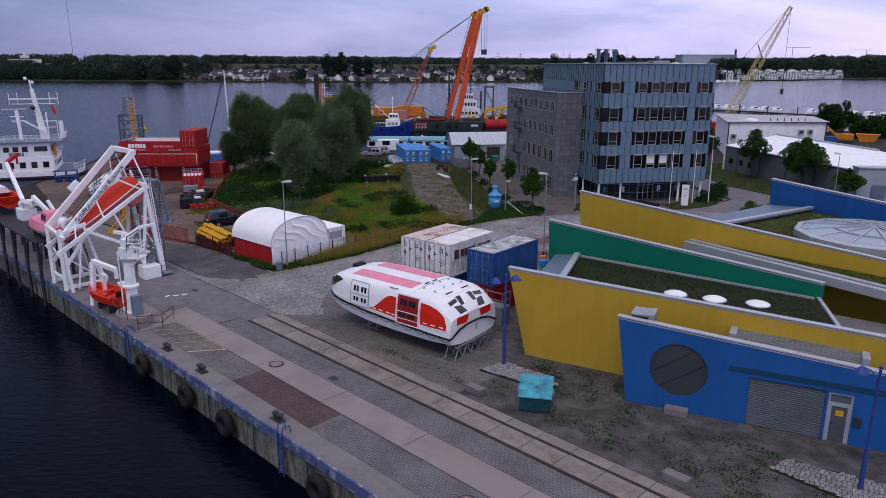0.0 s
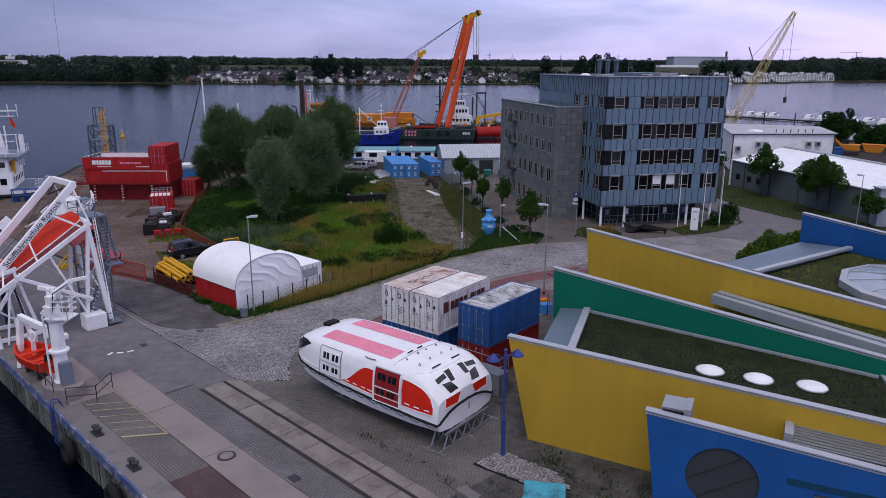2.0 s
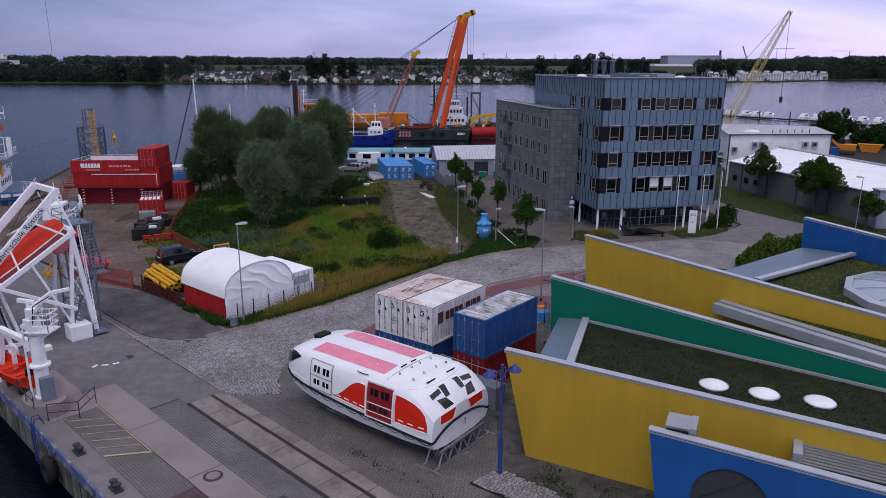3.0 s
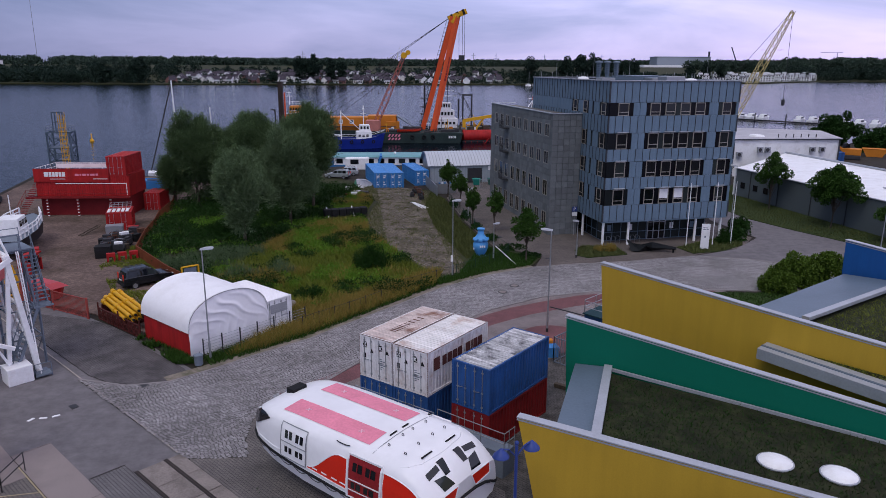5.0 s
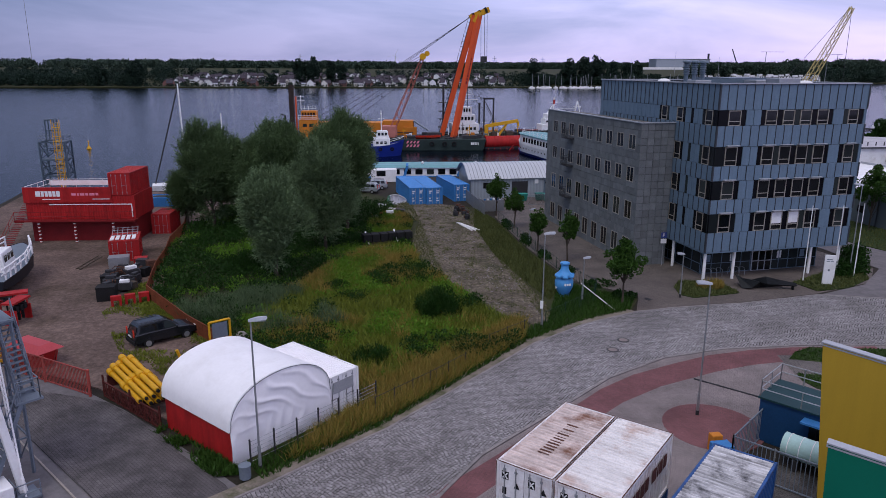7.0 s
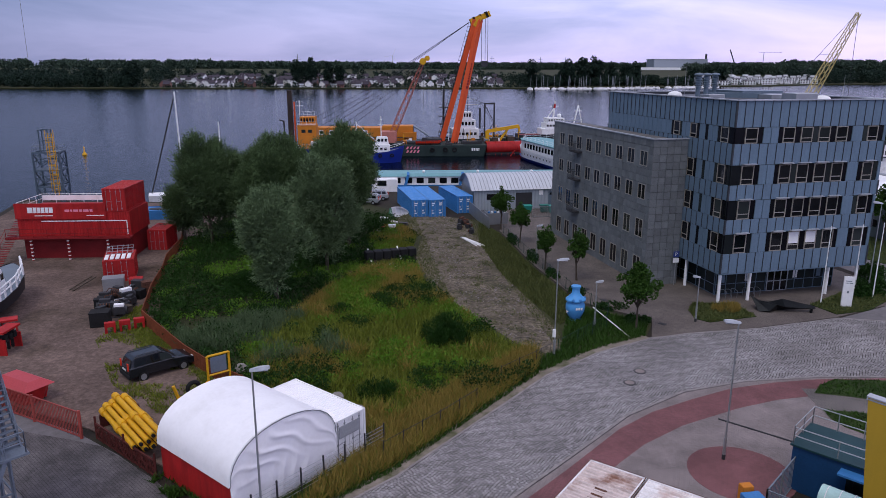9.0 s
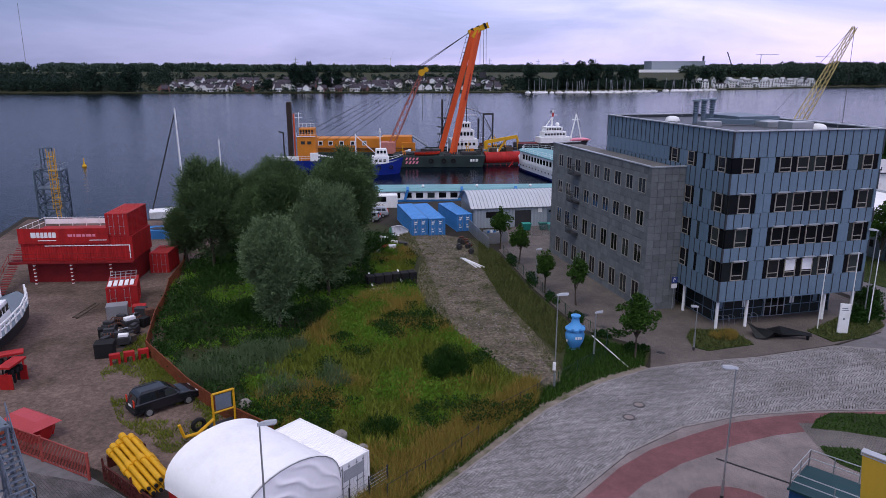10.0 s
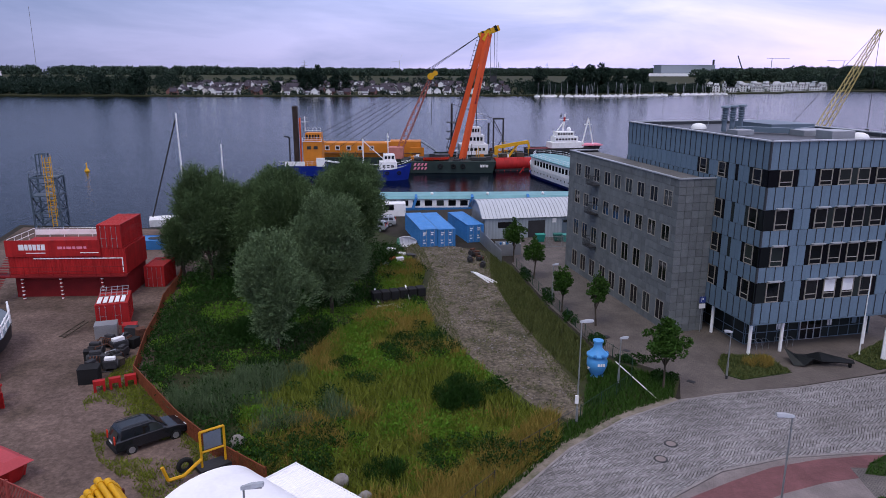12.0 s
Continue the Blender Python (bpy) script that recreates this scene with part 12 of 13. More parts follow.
street_lamp(-14.8, 54.9, 8.05, 10, "slim grey street lamp beside the tarpaulin tent", 1.1)
l2 = street_lamp(1.9, 75.3, 7.6, 0, "slim grey street lamp at the meadow's corner", 1.1)
part("sign_box", Shape().box(-0.18, -0.14, 1.7, 0.05, 0.0, 2.3), M_WHITE, l2)
street_lamp(9.3, 61.2, 8.1, 180, "slim grey street lamp on a red paved circle", 1.1)
street_lamp(6.2, 81.6, 4.0, 5, "low grey path lamp in front of the office", 0.8)
street_lamp(3.9, 102.8, 4.0, 5, "low grey path lamp in front of the office", 0.8)
street_lamp(15.2, 83.2, 4.0, 180, "low grey path lamp in front of the office", 0.8)
street_lamp(34.6, 91.3, 8.9, 160, "slim grey street lamp beside the office", 1.0)
street_lamp(48, 84, 7.6, 160, "slim grey street lamp at the side road", 1.0)
M_LAMPBLUE = mat("ultramarine_lamp_paint", (0.03, 0.055, 0.22), 0.45, var=0.1)


def twin_lamp(x, y, h, rz):
    t = thing("twin_lamp", "ultramarine lamp post with two bell-shaped shades", "street lamp", frame_at(x, y, rz))
    part("post", Shape().tube((0, 0, 0), (0, 0, 2.2), 0.11, seg=10).tube((0, 0, 2.2), (0, 0, h), 0.065, seg=8).ball((0, 0, h + 0.1), 0.09), M_LAMPBLUE, t, smooth=True)
    for e in (-1, 1):
        part("arm", Shape().path([(0, 0, h - 0.5), (e * 0.35, 0, h - 0.1), (e * 0.65, 0, h)], 0.03), M_LAMPBLUE, t)
        part("shade", Shape().lathe([(0.33, h - 0.30), (0.32, h - 0.26), (0.2, h - 0.12), (0.09, h - 0.02), (0.03, h + 0.05)], 16, m=pose(e * 0.7, 0, 0)), M_LAMPBLUE, t, "bell-shaped blue shade", smooth=True)
        part("bulb", Shape().ball((e * 0.7, 0, h - 0.28), 0.11), M_WHITE, t)
    return t


twin_lamp(4.5, 34.2, 5.9, 28)
twin_lamp(19.9, 21.7, 5.9, -20)

# ---- quay furniture ----
for u, v in ((0.4, 0.75), (-4.4, 0.75), (9.0, 0.75), (22.0, 0.75), (-24.0, 0.8)):
    t = thing("bollard", "dark iron double bollard on the quay", "bollard", Matrix.Translation(qp(u, v, 0)) @ pose(0, 0, 0, 0, 0, -42), "quay bollards")
    part("base", Shape().box(-0.45, -0.22, 0, 0.45, 0.22, 0.08), M_DARK, t, bevel=0.02)
    for x in (-0.22, 0.22):
        part("head", Shape().lathe([(0.13, 0.08), (0.12, 0.3), (0.2, 0.36), (0.2, 0.42), (0.05, 0.46)], 12, m=pose(x, 0, 0)), M_DARK, t, smooth=30)
for u in (-6.2, 0.2, 5.0, 14.0):
    t = thing("tyre_fender", "large black tyre fender hanging on the quay wall", "fender", Matrix.Translation(qp(u, -0.3, -1.35)) @ pose(0, 0, 0, 90, 0, -42), "quay fenders")
    part("tyre", Shape().torus(0.55, 0.27, 22, 10), M_BLACK, t, smooth=True)
    for e in (-1, 1):
        part("chain", Shape().path([(e * 0.4, 0.5, 0), (e * 0.5, 1.25, -0.35)], 0.03), M_DARK, t)
for u in (10.4, -9.2, 30):
    t = thing("quay_ladder", "blue steel ladder on the quay wall", "ladder", Matrix.Translation(qp(u, -0.06, 0)) @ pose(0, 0, 0, 0, 0, -42))
    s = Shape()
    for x in (-0.22, 0.22):
        s.bar((x, 0, -2.9), (x, 0, 0.1), 0.06).path([(x, 0, 0.05), (x, 0.1, 0.5), (x, 0.45, 0.45), (x, 0.55, 0.05)], 0.03)
    for k in range(10):
        s.bar((-0.22, 0, -2.7 + k * 0.28), (0.22, 0, -2.7 + k * 0.28), 0.04)
    part("ladder", s, M_LAMPBLUE, t)
lines = Shape()
for k in range(6):
    a, b = quay(-8.3 + k * 1.05, 1.55), quay(-7.0 + k * 1.05, 3.4)
    lines.bar((*a, 0.042), (*b, 0.042), 0.065, 0.006)
lines.bar((*quay(-10.2, 3.46), 0.042), (*quay(-1.6, 3.46), 0.042), 0.09, 0.006).bar((*quay(-3.0, 1.5), 0.042), (*quay(-1.6, 3.46), 0.042), 0.09, 0.006)
setting("road_marking_1", lines, mat("faded_yellow_marking", (0.36, 0.30, 0.19), 0.8, var=0.3), "faded yellow hatching on the pavers", "road marking")
lines = Shape().bar((*quay(-60, 9.72), 0.05), (*quay(-5.5, 9.72), 0.05), 0.09, 0.008)
setting("road_marking_2", lines, mat("pale_drain_line", (0.30, 0.27, 0.24), 0.8, var=0.2), "pale stone line between asphalt and cobbles", "road marking")
lines = Shape()
for k in range(17):
    lines.bar((*quay(-11.5 + k * 6.8, 3.52), 0.0445), (*quay(-11.5 + k * 6.8, 5.43), 0.0445), 0.02, 0.004)
lines.bar((*quay(-6.4, 5.5), 0.05), (*quay(-6.4, 7.3), 0.05), 0.07, 0.006).bar((*quay(-11.6, 3.5), 0.046), (*quay(80, 3.5), 0.046), 0.03, 0.006)
setting("pavement_joint", lines, M_GROOVE, "thin dark joints of the concrete strip", "pavement joint")


def cover(x, y, r, z, ring_mat, mid_mat, square=False):
    if square:
        ob = part("drain_grate", Shape().box(-r, -r * 0.7, -0.02, r, r * 0.7, 0.012), M_DARK, None)
        ob.matrix_basis = pose(x, y, z, 0, 0, -42)
        return tagged(ob, "small dark drain grate in the paving", "drain grate")
    t = thing("manhole_cover", "round iron manhole cover in the paving", "manhole cover", pose(x, y, z))
    part("rim", Shape().tube((0, 0, -0.02), (0, 0, 0.012), r, seg=24), ring_mat, t)
    part("lid", Shape().tube((0, 0, 0.0), (0, 0, 0.018), r * 0.72, seg=24), mid_mat, t)
    return t


cover(-9.8, 33.65, 0.48, 0.05, M_DARK, M_SLAB)
cover(2.45, 19.9, 0.5, 0.056, M_DARK, M_SLAB)
cover(7.7, 72.8, 0.45, 0.09, M_DARK, M_SLAB)
cover(6.5, 70.9, 0.45, 0.09, M_DARK, M_SLAB)
cover(7.4, 92.2, 0.45, 0.06, M_DARK, M_DARK)
for x, y, z in ((-20.8, 48.1, 0.01), (-17.8, 51.0, 0.07), (-5.8, 31.8, 0.045), (12.2, 82.6, 0.055), (8.6, 88.9, 0.055)):
    cover(x, y, 0.3, z, M_DARK, M_DARK, True)
for x, y, rz in ((-21.8, 46.6, 10), (-21.2, 46.9, 40), (-22.4, 46.4, 70)):
    ob = part("paper_scrap", Shape().box(-0.22, -0.07, 0.0, 0.2, 0.09, 0.03), M_WHITE, None)
    ob.matrix_basis = pose(x, y, 0.005, 0, 0, rz)
    tagged(ob, "scrap of pale board lying on asphalt", "scrap")

# turquoise dumpster, concrete blocks, low wall of cobbles
du = thing("dumpster", "turquoise steel dumpster with a slanted lid", "dumpster", pose(6.05, 28.75, 0, 0, 0, -8))
M_TURQP = mat("scuffed_turquoise_paint", (0.06, 0.30, 0.38), 0.55, var=0.2, scale=1.5, dirt=(0.012, 0.03, 0.035), dirt_amount=0.85, dirt_scale=1.2)
part("body", Shape().loft([[(x, -0.6, 0.1), (x, 0.65, 0.1), (x, 0.8, 1.5), (x, -0.75, 0.95)] for x in (-0.85, 0.85)]), mat("dark_turquoise_paint", (0.012, 0.06, 0.075), 0.6, var=0.4, scale=2), du, bevel=0.03)
lid_ = part("lid", Shape().loft([[(x, -0.82, 0.98), (x, 0.84, 1.55), (x, 0.84, 1.62), (x, -0.82, 1.05)] for x in (-0.92, 0.92)]), M_TURQP, du, "bright turquoise lid", bevel=0.02)
part("hinge", Shape().tube((-0.9, 0.84, 1.58), (0.9, 0.84, 1.58), 0.05), M_TURQP, lid_)
part("side_pocket", Shape().box(-1.0, -0.2, 0.9, -0.85, 0.3, 1.1).box(0.85, -0.2, 0.9, 1.0, 0.3, 1.1), M_TURQP, du)
part("foot", Shape().box(-0.8, -0.5, 0, -0.65, 0.6, 0.1).box(0.65, -0.5, 0, 0.8, 0.6, 0.1), M_DARK, du)
for x, y, rz in ((2.75, 30.4, -45), (13.6, 28.4, -22), (11.9, 21.9, -42)):
    ob = part("concrete_block", Shape().box(-0.6, -0.28, 0, 0.6, 0.28, 0.42), M_CONCRETE, None, bevel=0.04)
    ob.matrix_basis = pose(x, y, 0.04, 0, 0, rz)
    tagged(ob, "mossy concrete block on old paving", "concrete block")
def sett_bed(name, poly, label, seed):
    bed = setting(name, Shape().prism(poly, -0.05, 0.16), M_JOINT, label, "paved island")
    s = setts(poly, min(p[0] for p in poly), min(p[1] for p in poly), max(p[0] for p in poly), max(p[1] for p in poly), -30 + seed, 0.16)
    tagged(part("cobblestones", s, M_SETT, bed), kind="stuff")
sett_bed("lamp_island", [(3.0, 33.4), (4.6, 34.6), (7.2, 32.6), (7.6, 31.4), (6.6, 31.0)], "small cobbled island round the blue lamp", 0)
sett_bed("lamp_island_2", [(16.6, 23.2), (17.6, 24.1), (24.5, 20.2), (24.0, 18.2), (20.4, 19.4)], "cobbled island round a blue lamp", 7)

# ---- the office forecourt: sign, flagpoles, sculpture, blue vessel, parking sign ----
sg = thing("sign_pillar", "white sign pillar with grey lines in a grass bed", "sign", pose(30.3, 87.3, 0, 0, 0, -14))
part("panel", Shape().box(-0.45, -0.09, 0.05, 0.45, 0.09, 2.95), M_WHITE, sg, bevel=0.02)
text_bars([0.5], 0.07, 0.05, M_GREYPAINT, up_face((-0.3, -0.1, 2.5), (1, 0, 0)), sg)
text_bars([0.3, 0.25], 0.06, 0.05, M_GREYPAINT, up_face((-0.3, -0.1, 2.32), (1, 0, 0)), sg)
text_bars([0.16], 0.2, 0.05, M_GREYPAINT, up_face((-0.1, -0.1, 1.4), (1, 0, 0)), sg)
part("plinth", Shape().box(-0.55, -0.2, 0, 0.55, 0.2, 0.08), M_DARK, sg)
for x, y in ((28.6, 88.4), (31.8, 89.0), (34.2, 89.8)):
    t = thing("flagpole", "slim white flagpole without a flag", "flagpole", frame_at(x, y, 0), "flagpoles")
    part("pole", Shape().tube((0, 0, 0), (0, 0, 7.4), 0.06, 0.035, seg=8), M_WHITE, t, smooth=True)
    part("foot", Shape().tube((0, 0, 0), (0, 0, 0.12), 0.14, seg=10), M_GALV, t)
sc = thing("steel_sculpture", "dark folded steel sculpture lying on the forecourt", "sculpture", pose(23.6, 86.2, 0, 0, 0, -12))
M_SCULPT = mat("black_patinated_steel", (0.014, 0.016, 0.018), 0.45, metal=0.5, var=0.4, scale=1.0)
fold = [[(-2.3, 0.7, 1.15), (-1.7, -0.7, 0.1), (-1.2, -0.2, 0.0)], [(-1.5, 0.5, 0.75), (-0.9, -0.9, 0.25), (-0.7, -0.1, 0.0)], [(-0.6, 0.9, 0.55), (-0.2, -0.5, 0.75), (0.0, 0.1, 0.05)], [(0.5, 0.8, 0.95), (0.5, -0.4, 0.55), (0.6, 0.2, 0.1)], [(2.0, 0.5, 0.75), (2.0, -0.1, 0.5), (2.0, 0.2, 0.3)], [(3.1, 0.3, 0.62), (3.1, -0.05, 0.45), (3.1, 0.15, 0.35)]]
part("folded_plate", Shape().loft(fold), M_SCULPT, sc)
part("foot", Shape().box(2.7, 0.0, 0.0, 2.9, 0.25, 0.42), M_SCULPT, sc)

bv = thing("blue_vessel", "bright blue jar-shaped buoy with white markings", "buoy", frame_at(4.9, 83.6, 0))
part("body", Shape().lathe([(0.55, 0.0), (0.6, 0.12), (0.45, 0.18), (0.62, 0.5), (0.82, 1.0), (0.82, 1.45), (0.66, 1.75), (0.86, 1.82), (0.86, 1.95), (0.6, 2.15), (0.36, 2.45), (0.32, 2.9), (0.42, 2.95), (0.42, 3.1), (0.15, 3.15)], 24), mat("sky_blue_gloss_paint", (0.085, 0.31, 0.66), 0.4, var=0.08), bv, smooth=35)
for a in (-2.0, -1.2, 0.2, 2.0):
    part("lug", Shape().ball((0.78 * math.cos(a), 0.78 * math.sin(a), 1.95), 0.16), M_BRIGHTBLUE, bv)
text_bars([0.16, 0.16, 0.16], 0.22, 0.05, M_WHITE, up_face((-0.1, -0.84, 1.15), (1, 0.1, 0)), bv)
part("side_mark", Shape().tube((-0.74, -0.4, 0.9), (-0.76, -0.42, 0.9), 0.14, seg=3), M_WHITE, bv)
pk = thing("parking_sign", "blue parking sign with a white plate on a post", "road sign", OFFICE @ pose(-0.6, 6.3, 0))
part("post", Shape().tube((0, 0, 0), (0, 0, 3.6), 0.04, seg=8), M_GALV, pk)
pl_ = part("plate", Shape().box(-0.32, -0.06, 2.95, 0.32, -0.04, 3.55), M_LAMPBLUE, pk, "square blue plate")
writing("P", 0.55, M_WHITE, up_face((-0.17, -0.064, 3.06), (1, 0, 0)), pk, 0.002)
part("lower_plate", Shape().box(-0.32, -0.06, 2.4, 0.32, -0.04, 2.85), M_WHITE, pk)

# green mesh fence along the forecourt, meadow fence at the kerb
gf = thing("green_fence", "dark green mesh fence with a leaning stay", "fence")
M_FENCEGREEN = mat("fence_green", (0.015, 0.045, 0.03), 0.6, var=0.2)
fence_run(gf, [(2.3, 76.0), (4.2, 78.2), (7.2, 81.6), (8.0, 84.6), (6.0, 90), (4.6, 97), (2.8, 106), (1.2, 116)], 1.15, M_FENCEGREEN, M_FENCEGREEN, every=2.6, step=0.28, bar=0.012, post=0.06)
mf = thing("meadow_fence", "low dark wire fence in the tall grass by the kerb", "fence")
fence_run(mf, [(-9.6, 60.8), (-6.5, 64.4), (-4.2, 67.4)], 1.2, M_DARK, M_DARK, every=1.9, step=0.5, bar=0.012, post=0.05)
fence_run(mf, [(-2.4, 70.9), (0.4, 73.8), (2.0, 75.6)], 1.2, M_DARK, M_DARK, every=1.9, step=0.5, bar=0.012, post=0.05)
st_ = thing("fence_stay", "pale pole leaning over the verge", "pole", Matrix())
part("pole", Shape().tube((6.6, 84.4, 0.9), (8.6, 79.4, 0.1), 0.05), M_WORNWHITE, st_)
bn = thing("litter_bin", "small grey litter bin by the lamp post", "litter bin", frame_at(-15.3, 54.0, 0))
part("body", Shape().lathe([(0.22, 0.15), (0.28, 0.2), (0.3, 0.85), (0.32, 0.9), (0.24, 0.92)], 14), M_GREYPAINT, bn, smooth=30)
part("post", Shape().tube((0, 0.3, 0), (0, 0.3, 1.0), 0.04), M_GALV, bn)

# blue plant cabin, railing, round tank beside the green wall
bcb = thing("plant_cabin", "dark blue plant cabin with a railed green roof", "cabin", frame_at(13.6, 60.6, -44))
part("body", Shape().box(0, -2.9, 0, 6.2, 0, 2.5), mat("dark_blue_cabin", (0.010, 0.050, 0.135), 0.5, var=0.15), bcb, bevel=0.03)
part("roof", Shape().box(-0.1, -3.0, 2.5, 6.3, 0.1, 2.6), mat("green_roof_plate", (0.012, 0.045, 0.055), 0.6, var=0.15), bcb)
tube_rail([(0, -2.9, 2.6), (0, 0, 2.6), (6.2, 0, 2.6)], 1.0, M_GALV, bcb, every=1.3)
tube_rail([(0, -2.9, 2.6), (6.2, -2.9, 2.6)], 0.9, M_GALV, bcb, every=2.0)
part("window", Shape().box(2.6, -2.97, 1.1, 3.5, -2.93, 1.9), M_GLASS, bcb)
part("awning", Shape().box(2.3, -3.6, 2.1, 3.9, -2.9, 2.2), M_BRIGHTBLUE, bcb)
bo = thing("barrier_arm", "thin dark barrier arm over the footway", "barrier", Matrix())
part("arm", Shape().tube((13.4, 60.8, 1.2), (9.8, 63.6, 1.25), 0.05), M_DARK, bo)
part("post", Shape().bar((13.3, 60.9, 0), (13.3, 60.9, 1.3), 0.2), M_DARK, bo)
tk = thing("round_tank", "pale turquoise lying tank behind a railing", "tank", frame_at(12.0, 56.2, -44))
part("tank", Shape().tube((0, 0, 1.1), (4.6, 0, 1.1), 0.62, seg=20), mat("pale_turquoise_tank", (0.42, 0.62, 0.60), 0.5, var=0.12), tk, smooth=30)
for k in range(8):
    part("rib", Shape().torus(0.622, 0.022, 18, 5, m=pose(0.3 + k * 0.57, 0, 1.1, 0, 90)), M_TARP, tk)
for x0 in (0.6, 3.6):
    part("saddle", Shape().box(x0, -0.6, 0, x0 + 0.3, 0.6, 0.6), M_DARK, tk)
sr = thing("steel_railing", "galvanised railing with close bars beside the containers", "railing")
fence_run(sr, [(9.0, 55.4), (13.4, 60.2)], 1.9, M_GALV, M_GREYPAINT, every=2.2, step=0.2, bar=0.03)
fence_run(sr, [(9.0, 55.4), (13.5, 51.4)], 1.9, M_GALV, M_GREYPAINT, every=2.2, step=0.2, bar=0.03)
bx = thing("bumper_block", "blue and orange striped block by the railing", "block", frame_at(9.0, 56.6, 10))
part("block", Shape().box(-0.5, -0.4, 0, 0.5, 0.4, 0.8), M_BRIGHTBLUE, bx, bevel=0.04)
part("cap", Shape().box(-0.3, 0.45, 0, 0.3, 0.9, 1.0), M_DECKORANGE, bx, bevel=0.04)
for x, y, rz, l in ((8.6, 51.6, -35, 3.2), (9.2, 50.6, -30, 2.6)):
    t = part("timber", Shape().box(0, -0.15, 0.0, l, 0.15, 0.25), M_BARK, None, bevel=0.02)
    t.matrix_basis = pose(x, y, 0.06, 0, 0, rz)
    tagged(t, "weathered timber lying by the railing", "timber")

# ---- warehouse beyond the side road ----
wh = thing("warehouse", "low warehouse with a dark front wall and white roofs", "warehouse")
M_WALLDK = mat("grey_green_sheet_wall", (0.105, 0.125, 0.135), 0.65, var=0.1, scale=0.3)
LOWW = [(47.0, 122.1), (54.4, 92.7), (75.0, 93.2), (69.8, 115.1), (63.7, 142.1)]
part("front_wall", Shape().prism(LOWW, 0, 4.36), M_WALLDK, wh, "dark grey-green front wall")
part("roof", Shape().prism(LOWW, 4.36, 4.5), M_WHITE, wh, "flat white roof")
part("roof_edge", Shape().path([(69.8, 115.1, 4.62), (63.7, 142.1, 4.62)], 0.22, 6), M_COPING, wh, "grey rear roof edge")
part("gutter", Shape().path([(46.93, 122.1, 4.42), (54.33, 92.7, 4.42)], 0.09, 6), M_COPING, wh)
for f_ in (0.12, 0.33, 0.55, 0.76):
    p = Vector((47.0, 122.1)).lerp(Vector((54.4, 92.7)), f_)
    part("downpipe", Shape().tube((p.x - 0.08, p.y, 0), (p.x - 0.08, p.y, 4.3), 0.07, seg=8), M_FIN, wh)
for f_ in (0.06, 0.16, 0.24):
    p = Vector((47.0, 122.1)).lerp(Vector((54.4, 92.7)), f_)
    part("window", Shape().box(-0.5, -0.06, 1.5, 0.5, 0.02, 2.4), M_GLASS, wh).matrix_basis = pose(p.x, p.y, 0, 0, 0, -75.9)
part("end_wall", Shape().prism([(46.95, 122.2), (47.6, 123.0), (47.5, 123.3), (46.8, 122.5)], 0, 4.5), M_WHITE, wh, "white corner of the wall")
part("upper_hall", Shape().prism([(53.9, 142.5), (74.9, 144.9), (79.2, 161.4), (59.8, 168.3)], 0, 6.86), M_WHITE, wh, "white upper hall")
part("upper_roof", Shape().prism([(53.6, 142.2), (75.2, 144.6), (79.6, 161.7), (59.6, 168.8)], 6.86, 7.06), M_PALEFELT, wh, "pale grey flat roof")
part("roof_trim", Shape().bar((53.6, 142.16, 6.92), (75.2, 144.56, 6.92), 0.08, 0.2), M_FIN, wh, "dark front edge of the roof")
for x, y in ((54.05, 142.36), (74.75, 144.7)):
    part("edge_post", Shape().bar((x, y, 0), (x, y, 6.86), 0.2), M_FIN, wh)
for f_ in (0.06, 0.25, 0.32, 0.74, 0.83):
    p = Vector((53.9, 142.5)).lerp(Vector((74.9, 144.9)), f_)
    ac = part("air_conditioner", Shape().box(-0.5, -0.5, 3.7 if f_ < 0.1 else 4.5, 0.5, -0.02, 4.6 if f_ < 0.1 else 5.5), M_GALV, wh, "grey wall air conditioner")
    ac.matrix_basis = pose(p.x, p.y, 0, 0, 0, 6.5)
    z = 4.15 if f_ < 0.1 else 5.0
    part("fan", Shape().tube((-0.1, -0.53, z), (-0.1, -0.5, z), 0.34, seg=14), M_DARK, ac)
part("roof_dome", Shape().lathe([(1.5, 7.0), (1.3, 7.35), (0.2, 7.5)], 14, m=pose(60.2, 147.5, 0)), M_WHITE, wh, "white roof dome", smooth=30)
for k in range(6):
    part("roof_post", Shape().bar((63.5 + k * 1.5, 145.6 + k * 0.15, 7.0), (63.5 + k * 1.5, 145.6 + k * 0.15, 7.7), 0.13), M_DARK, wh)
sb = thing("side_building", "low pale grey flat-roofed building beside the warehouse", "building")
part("wall", Shape().prism([(54.3, 91.0), (78, 89.0), (78, 92.6), (54.3, 92.6)], 0, 4.9), mat("pale_grey_render", (0.30, 0.33, 0.38), 0.75, var=0.1, scale=0.4), sb, "pale grey wall")
part("roof", Shape().prism([(54.15, 90.85), (78.2, 88.8), (78.2, 92.66), (54.15, 92.66)], 4.9, 5.05), M_COPING, sb)
part("door", Shape().box(56.2, 90.68, 0, 58.4, 90.8, 2.6), M_ZINC, sb, "grey metal door")
ex = thing("excavator", "orange excavator parked behind the warehouse", "excavator", frame_at(91, 170, 150))
part("body", Shape().box(-2.2, -1.3, 1.0, 1.6, 1.3, 2.4), M_DECKORANGE, ex, bevel=0.1)
part("cab", Shape().box(0.2, -1.3, 2.4, 1.6, 0.0, 3.4), M_GLASS, ex)
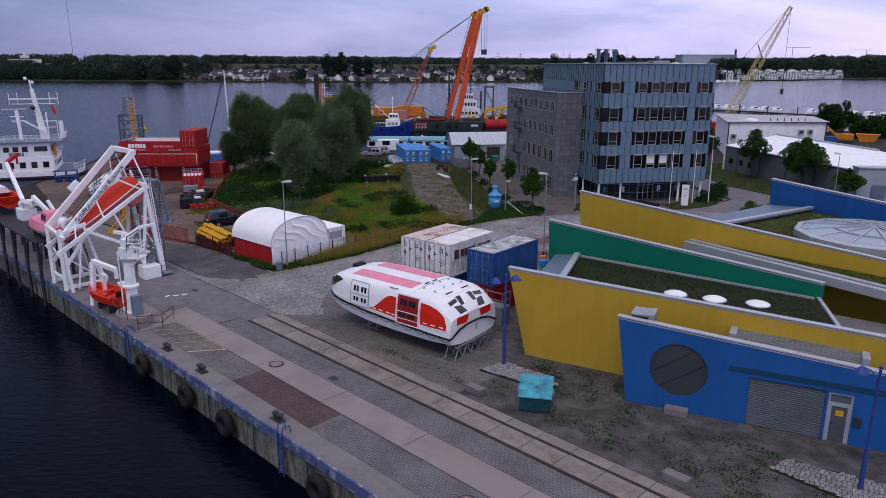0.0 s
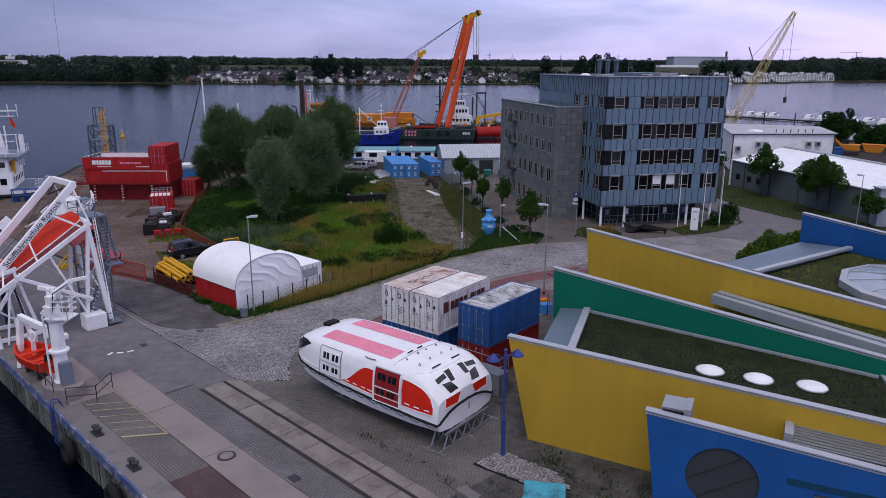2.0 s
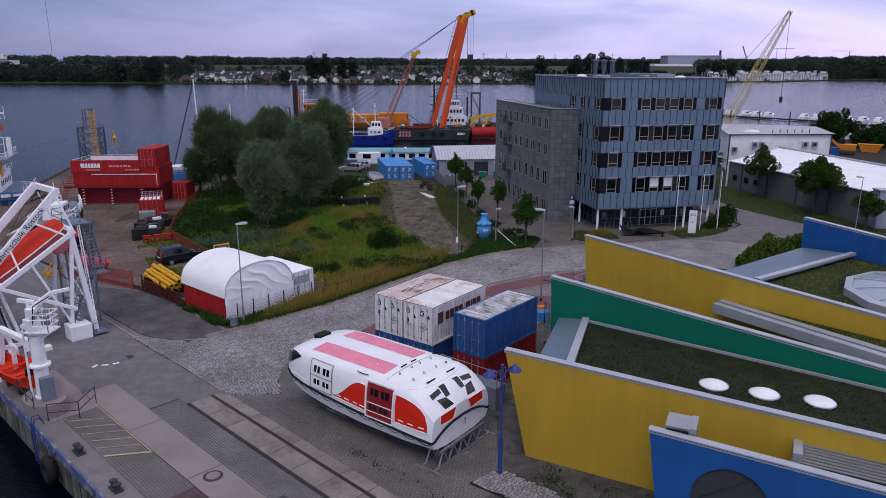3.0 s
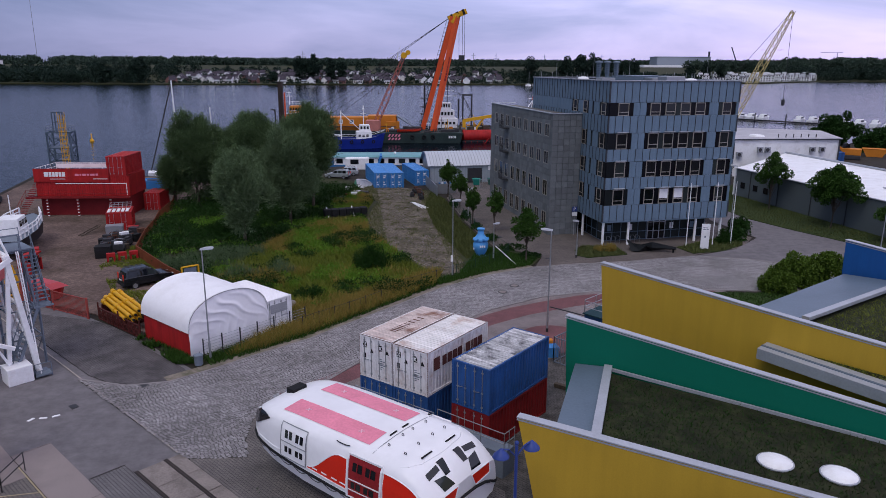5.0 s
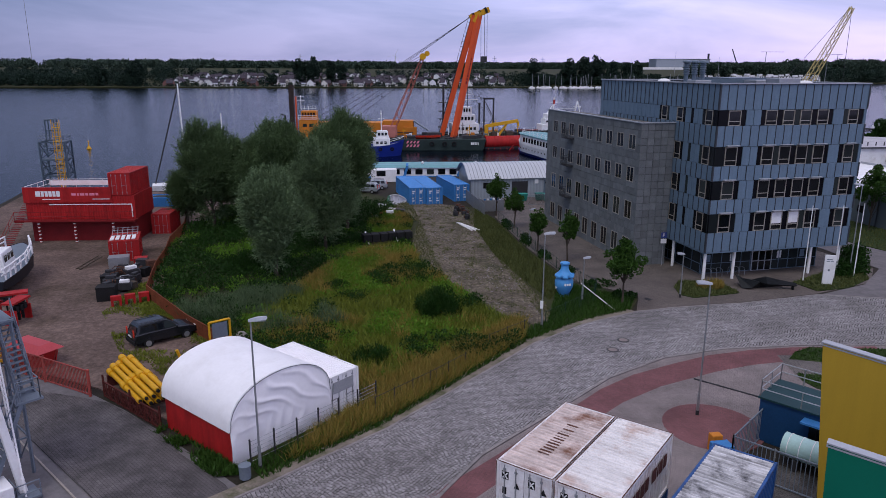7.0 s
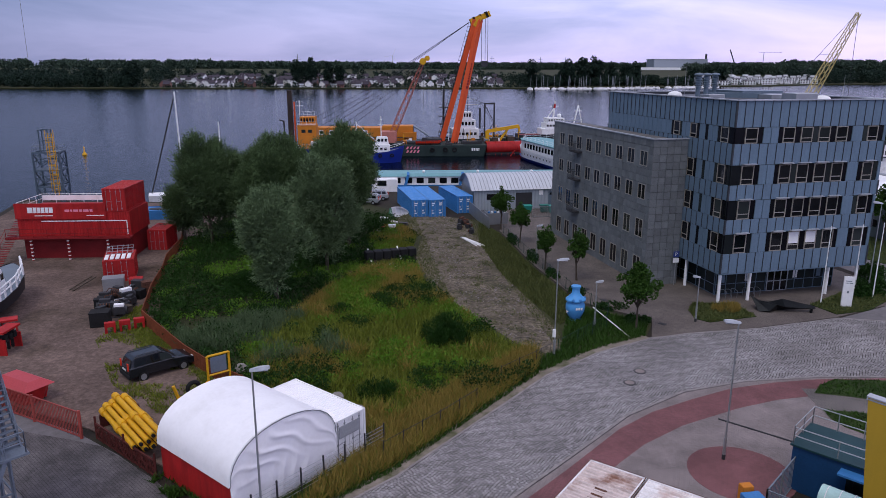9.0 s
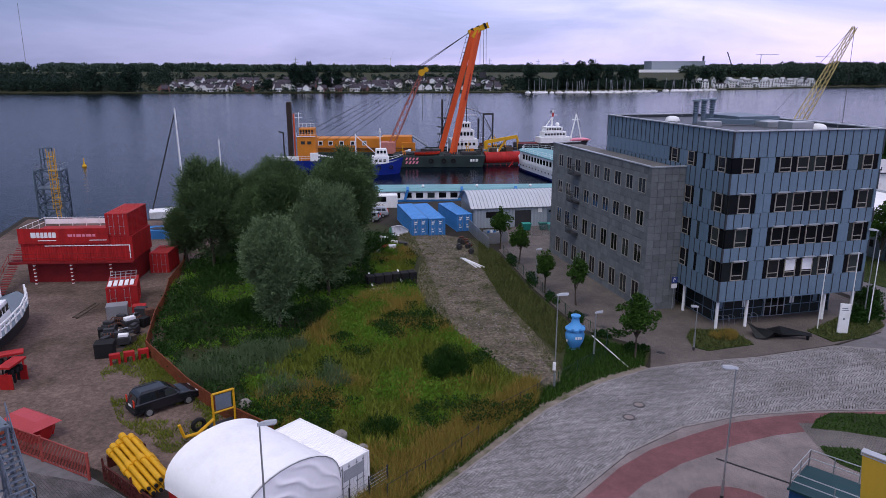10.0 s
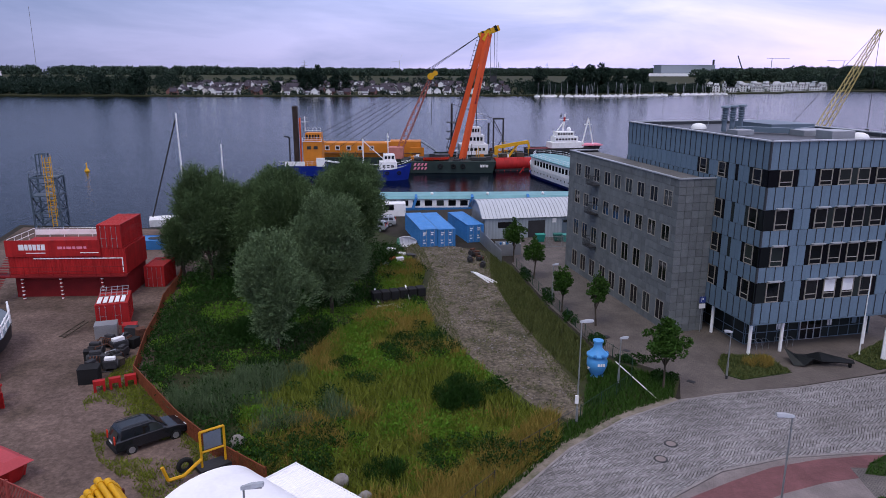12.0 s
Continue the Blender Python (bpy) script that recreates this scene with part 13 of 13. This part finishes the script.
part("boom", Shape().bar((1.5, 0.4, 2.0), (4.5, 0.4, 4.6), 0.5).bar((4.5, 0.4, 4.6), (6.5, 0.4, 2.4), 0.4).box(6.0, -0.2, 1.6, 7.0, 1.0, 2.4), M_DECKORANGE, ex)
part("tracks", Shape().box(-2.2, -1.5, 0, 2.2, -0.8, 1.0).box(-2.2, 0.8, 0, 2.2, 1.5, 1.0), M_DARK, ex, bevel=0.2)
skp = thing("waste_skip", "orange steel skip behind the warehouse", "skip", frame_at(99.5, 175, -30))
part("body", Shape().loft([[(-1.6, -1.0, 0.0), (1.6, -1.0, 0.0), (1.6, 1.0, 0.0), (-1.6, 1.0, 0.0)], [(-2.6, -1.1, 1.8), (2.6, -1.1, 1.8), (2.6, 1.1, 1.8), (-2.6, 1.1, 1.8)]]), M_DECKORANGE, skp)
part("rim", Shape().path([(-2.6, -1.1, 1.8), (2.6, -1.1, 1.8), (2.6, 1.1, 1.8), (-2.6, 1.1, 1.8), (-2.6, -1.1, 1.8)], 0.08, 6), M_DECKORANGE, skp)
bc_ = thing("open_bin", "blue open waste bin behind the warehouse", "bin", frame_at(85.5, 167, -10))
part("body", Shape().box(-2.2, -1.1, 0, 2.2, 1.1, 1.9), M_CONTBLUE, bc_, bevel=0.05)
part("rim", Shape().path([(-2.2, -1.1, 1.9), (2.2, -1.1, 1.9), (2.2, 1.1, 1.9), (-2.2, 1.1, 1.9), (-2.2, -1.1, 1.9)], 0.08, 6), M_CONTBLUE, bc_)
# thin wire fence before the tent's end
wf = thing("wire_fence", "low fence of dark posts and thin wires before the tent", "fence", Matrix.Translation((-15.75, 54.8, 0)) @ pose(0, 0, 0, 0, 0, 51.1))
for k in range(7):
    part("post", Shape().bar((0.6 + 1.5 * k, 0, -0.1), (0.6 + 1.5 * k, 0, 1.55), 0.07), M_DARK, wf)
for k in range(6):
    part("wire", Shape().tube((0.6, 0, 0.3 + 0.22 * k), (9.6, 0, 0.3 + 0.22 * k), 0.012, seg=4), M_GALV, wf)
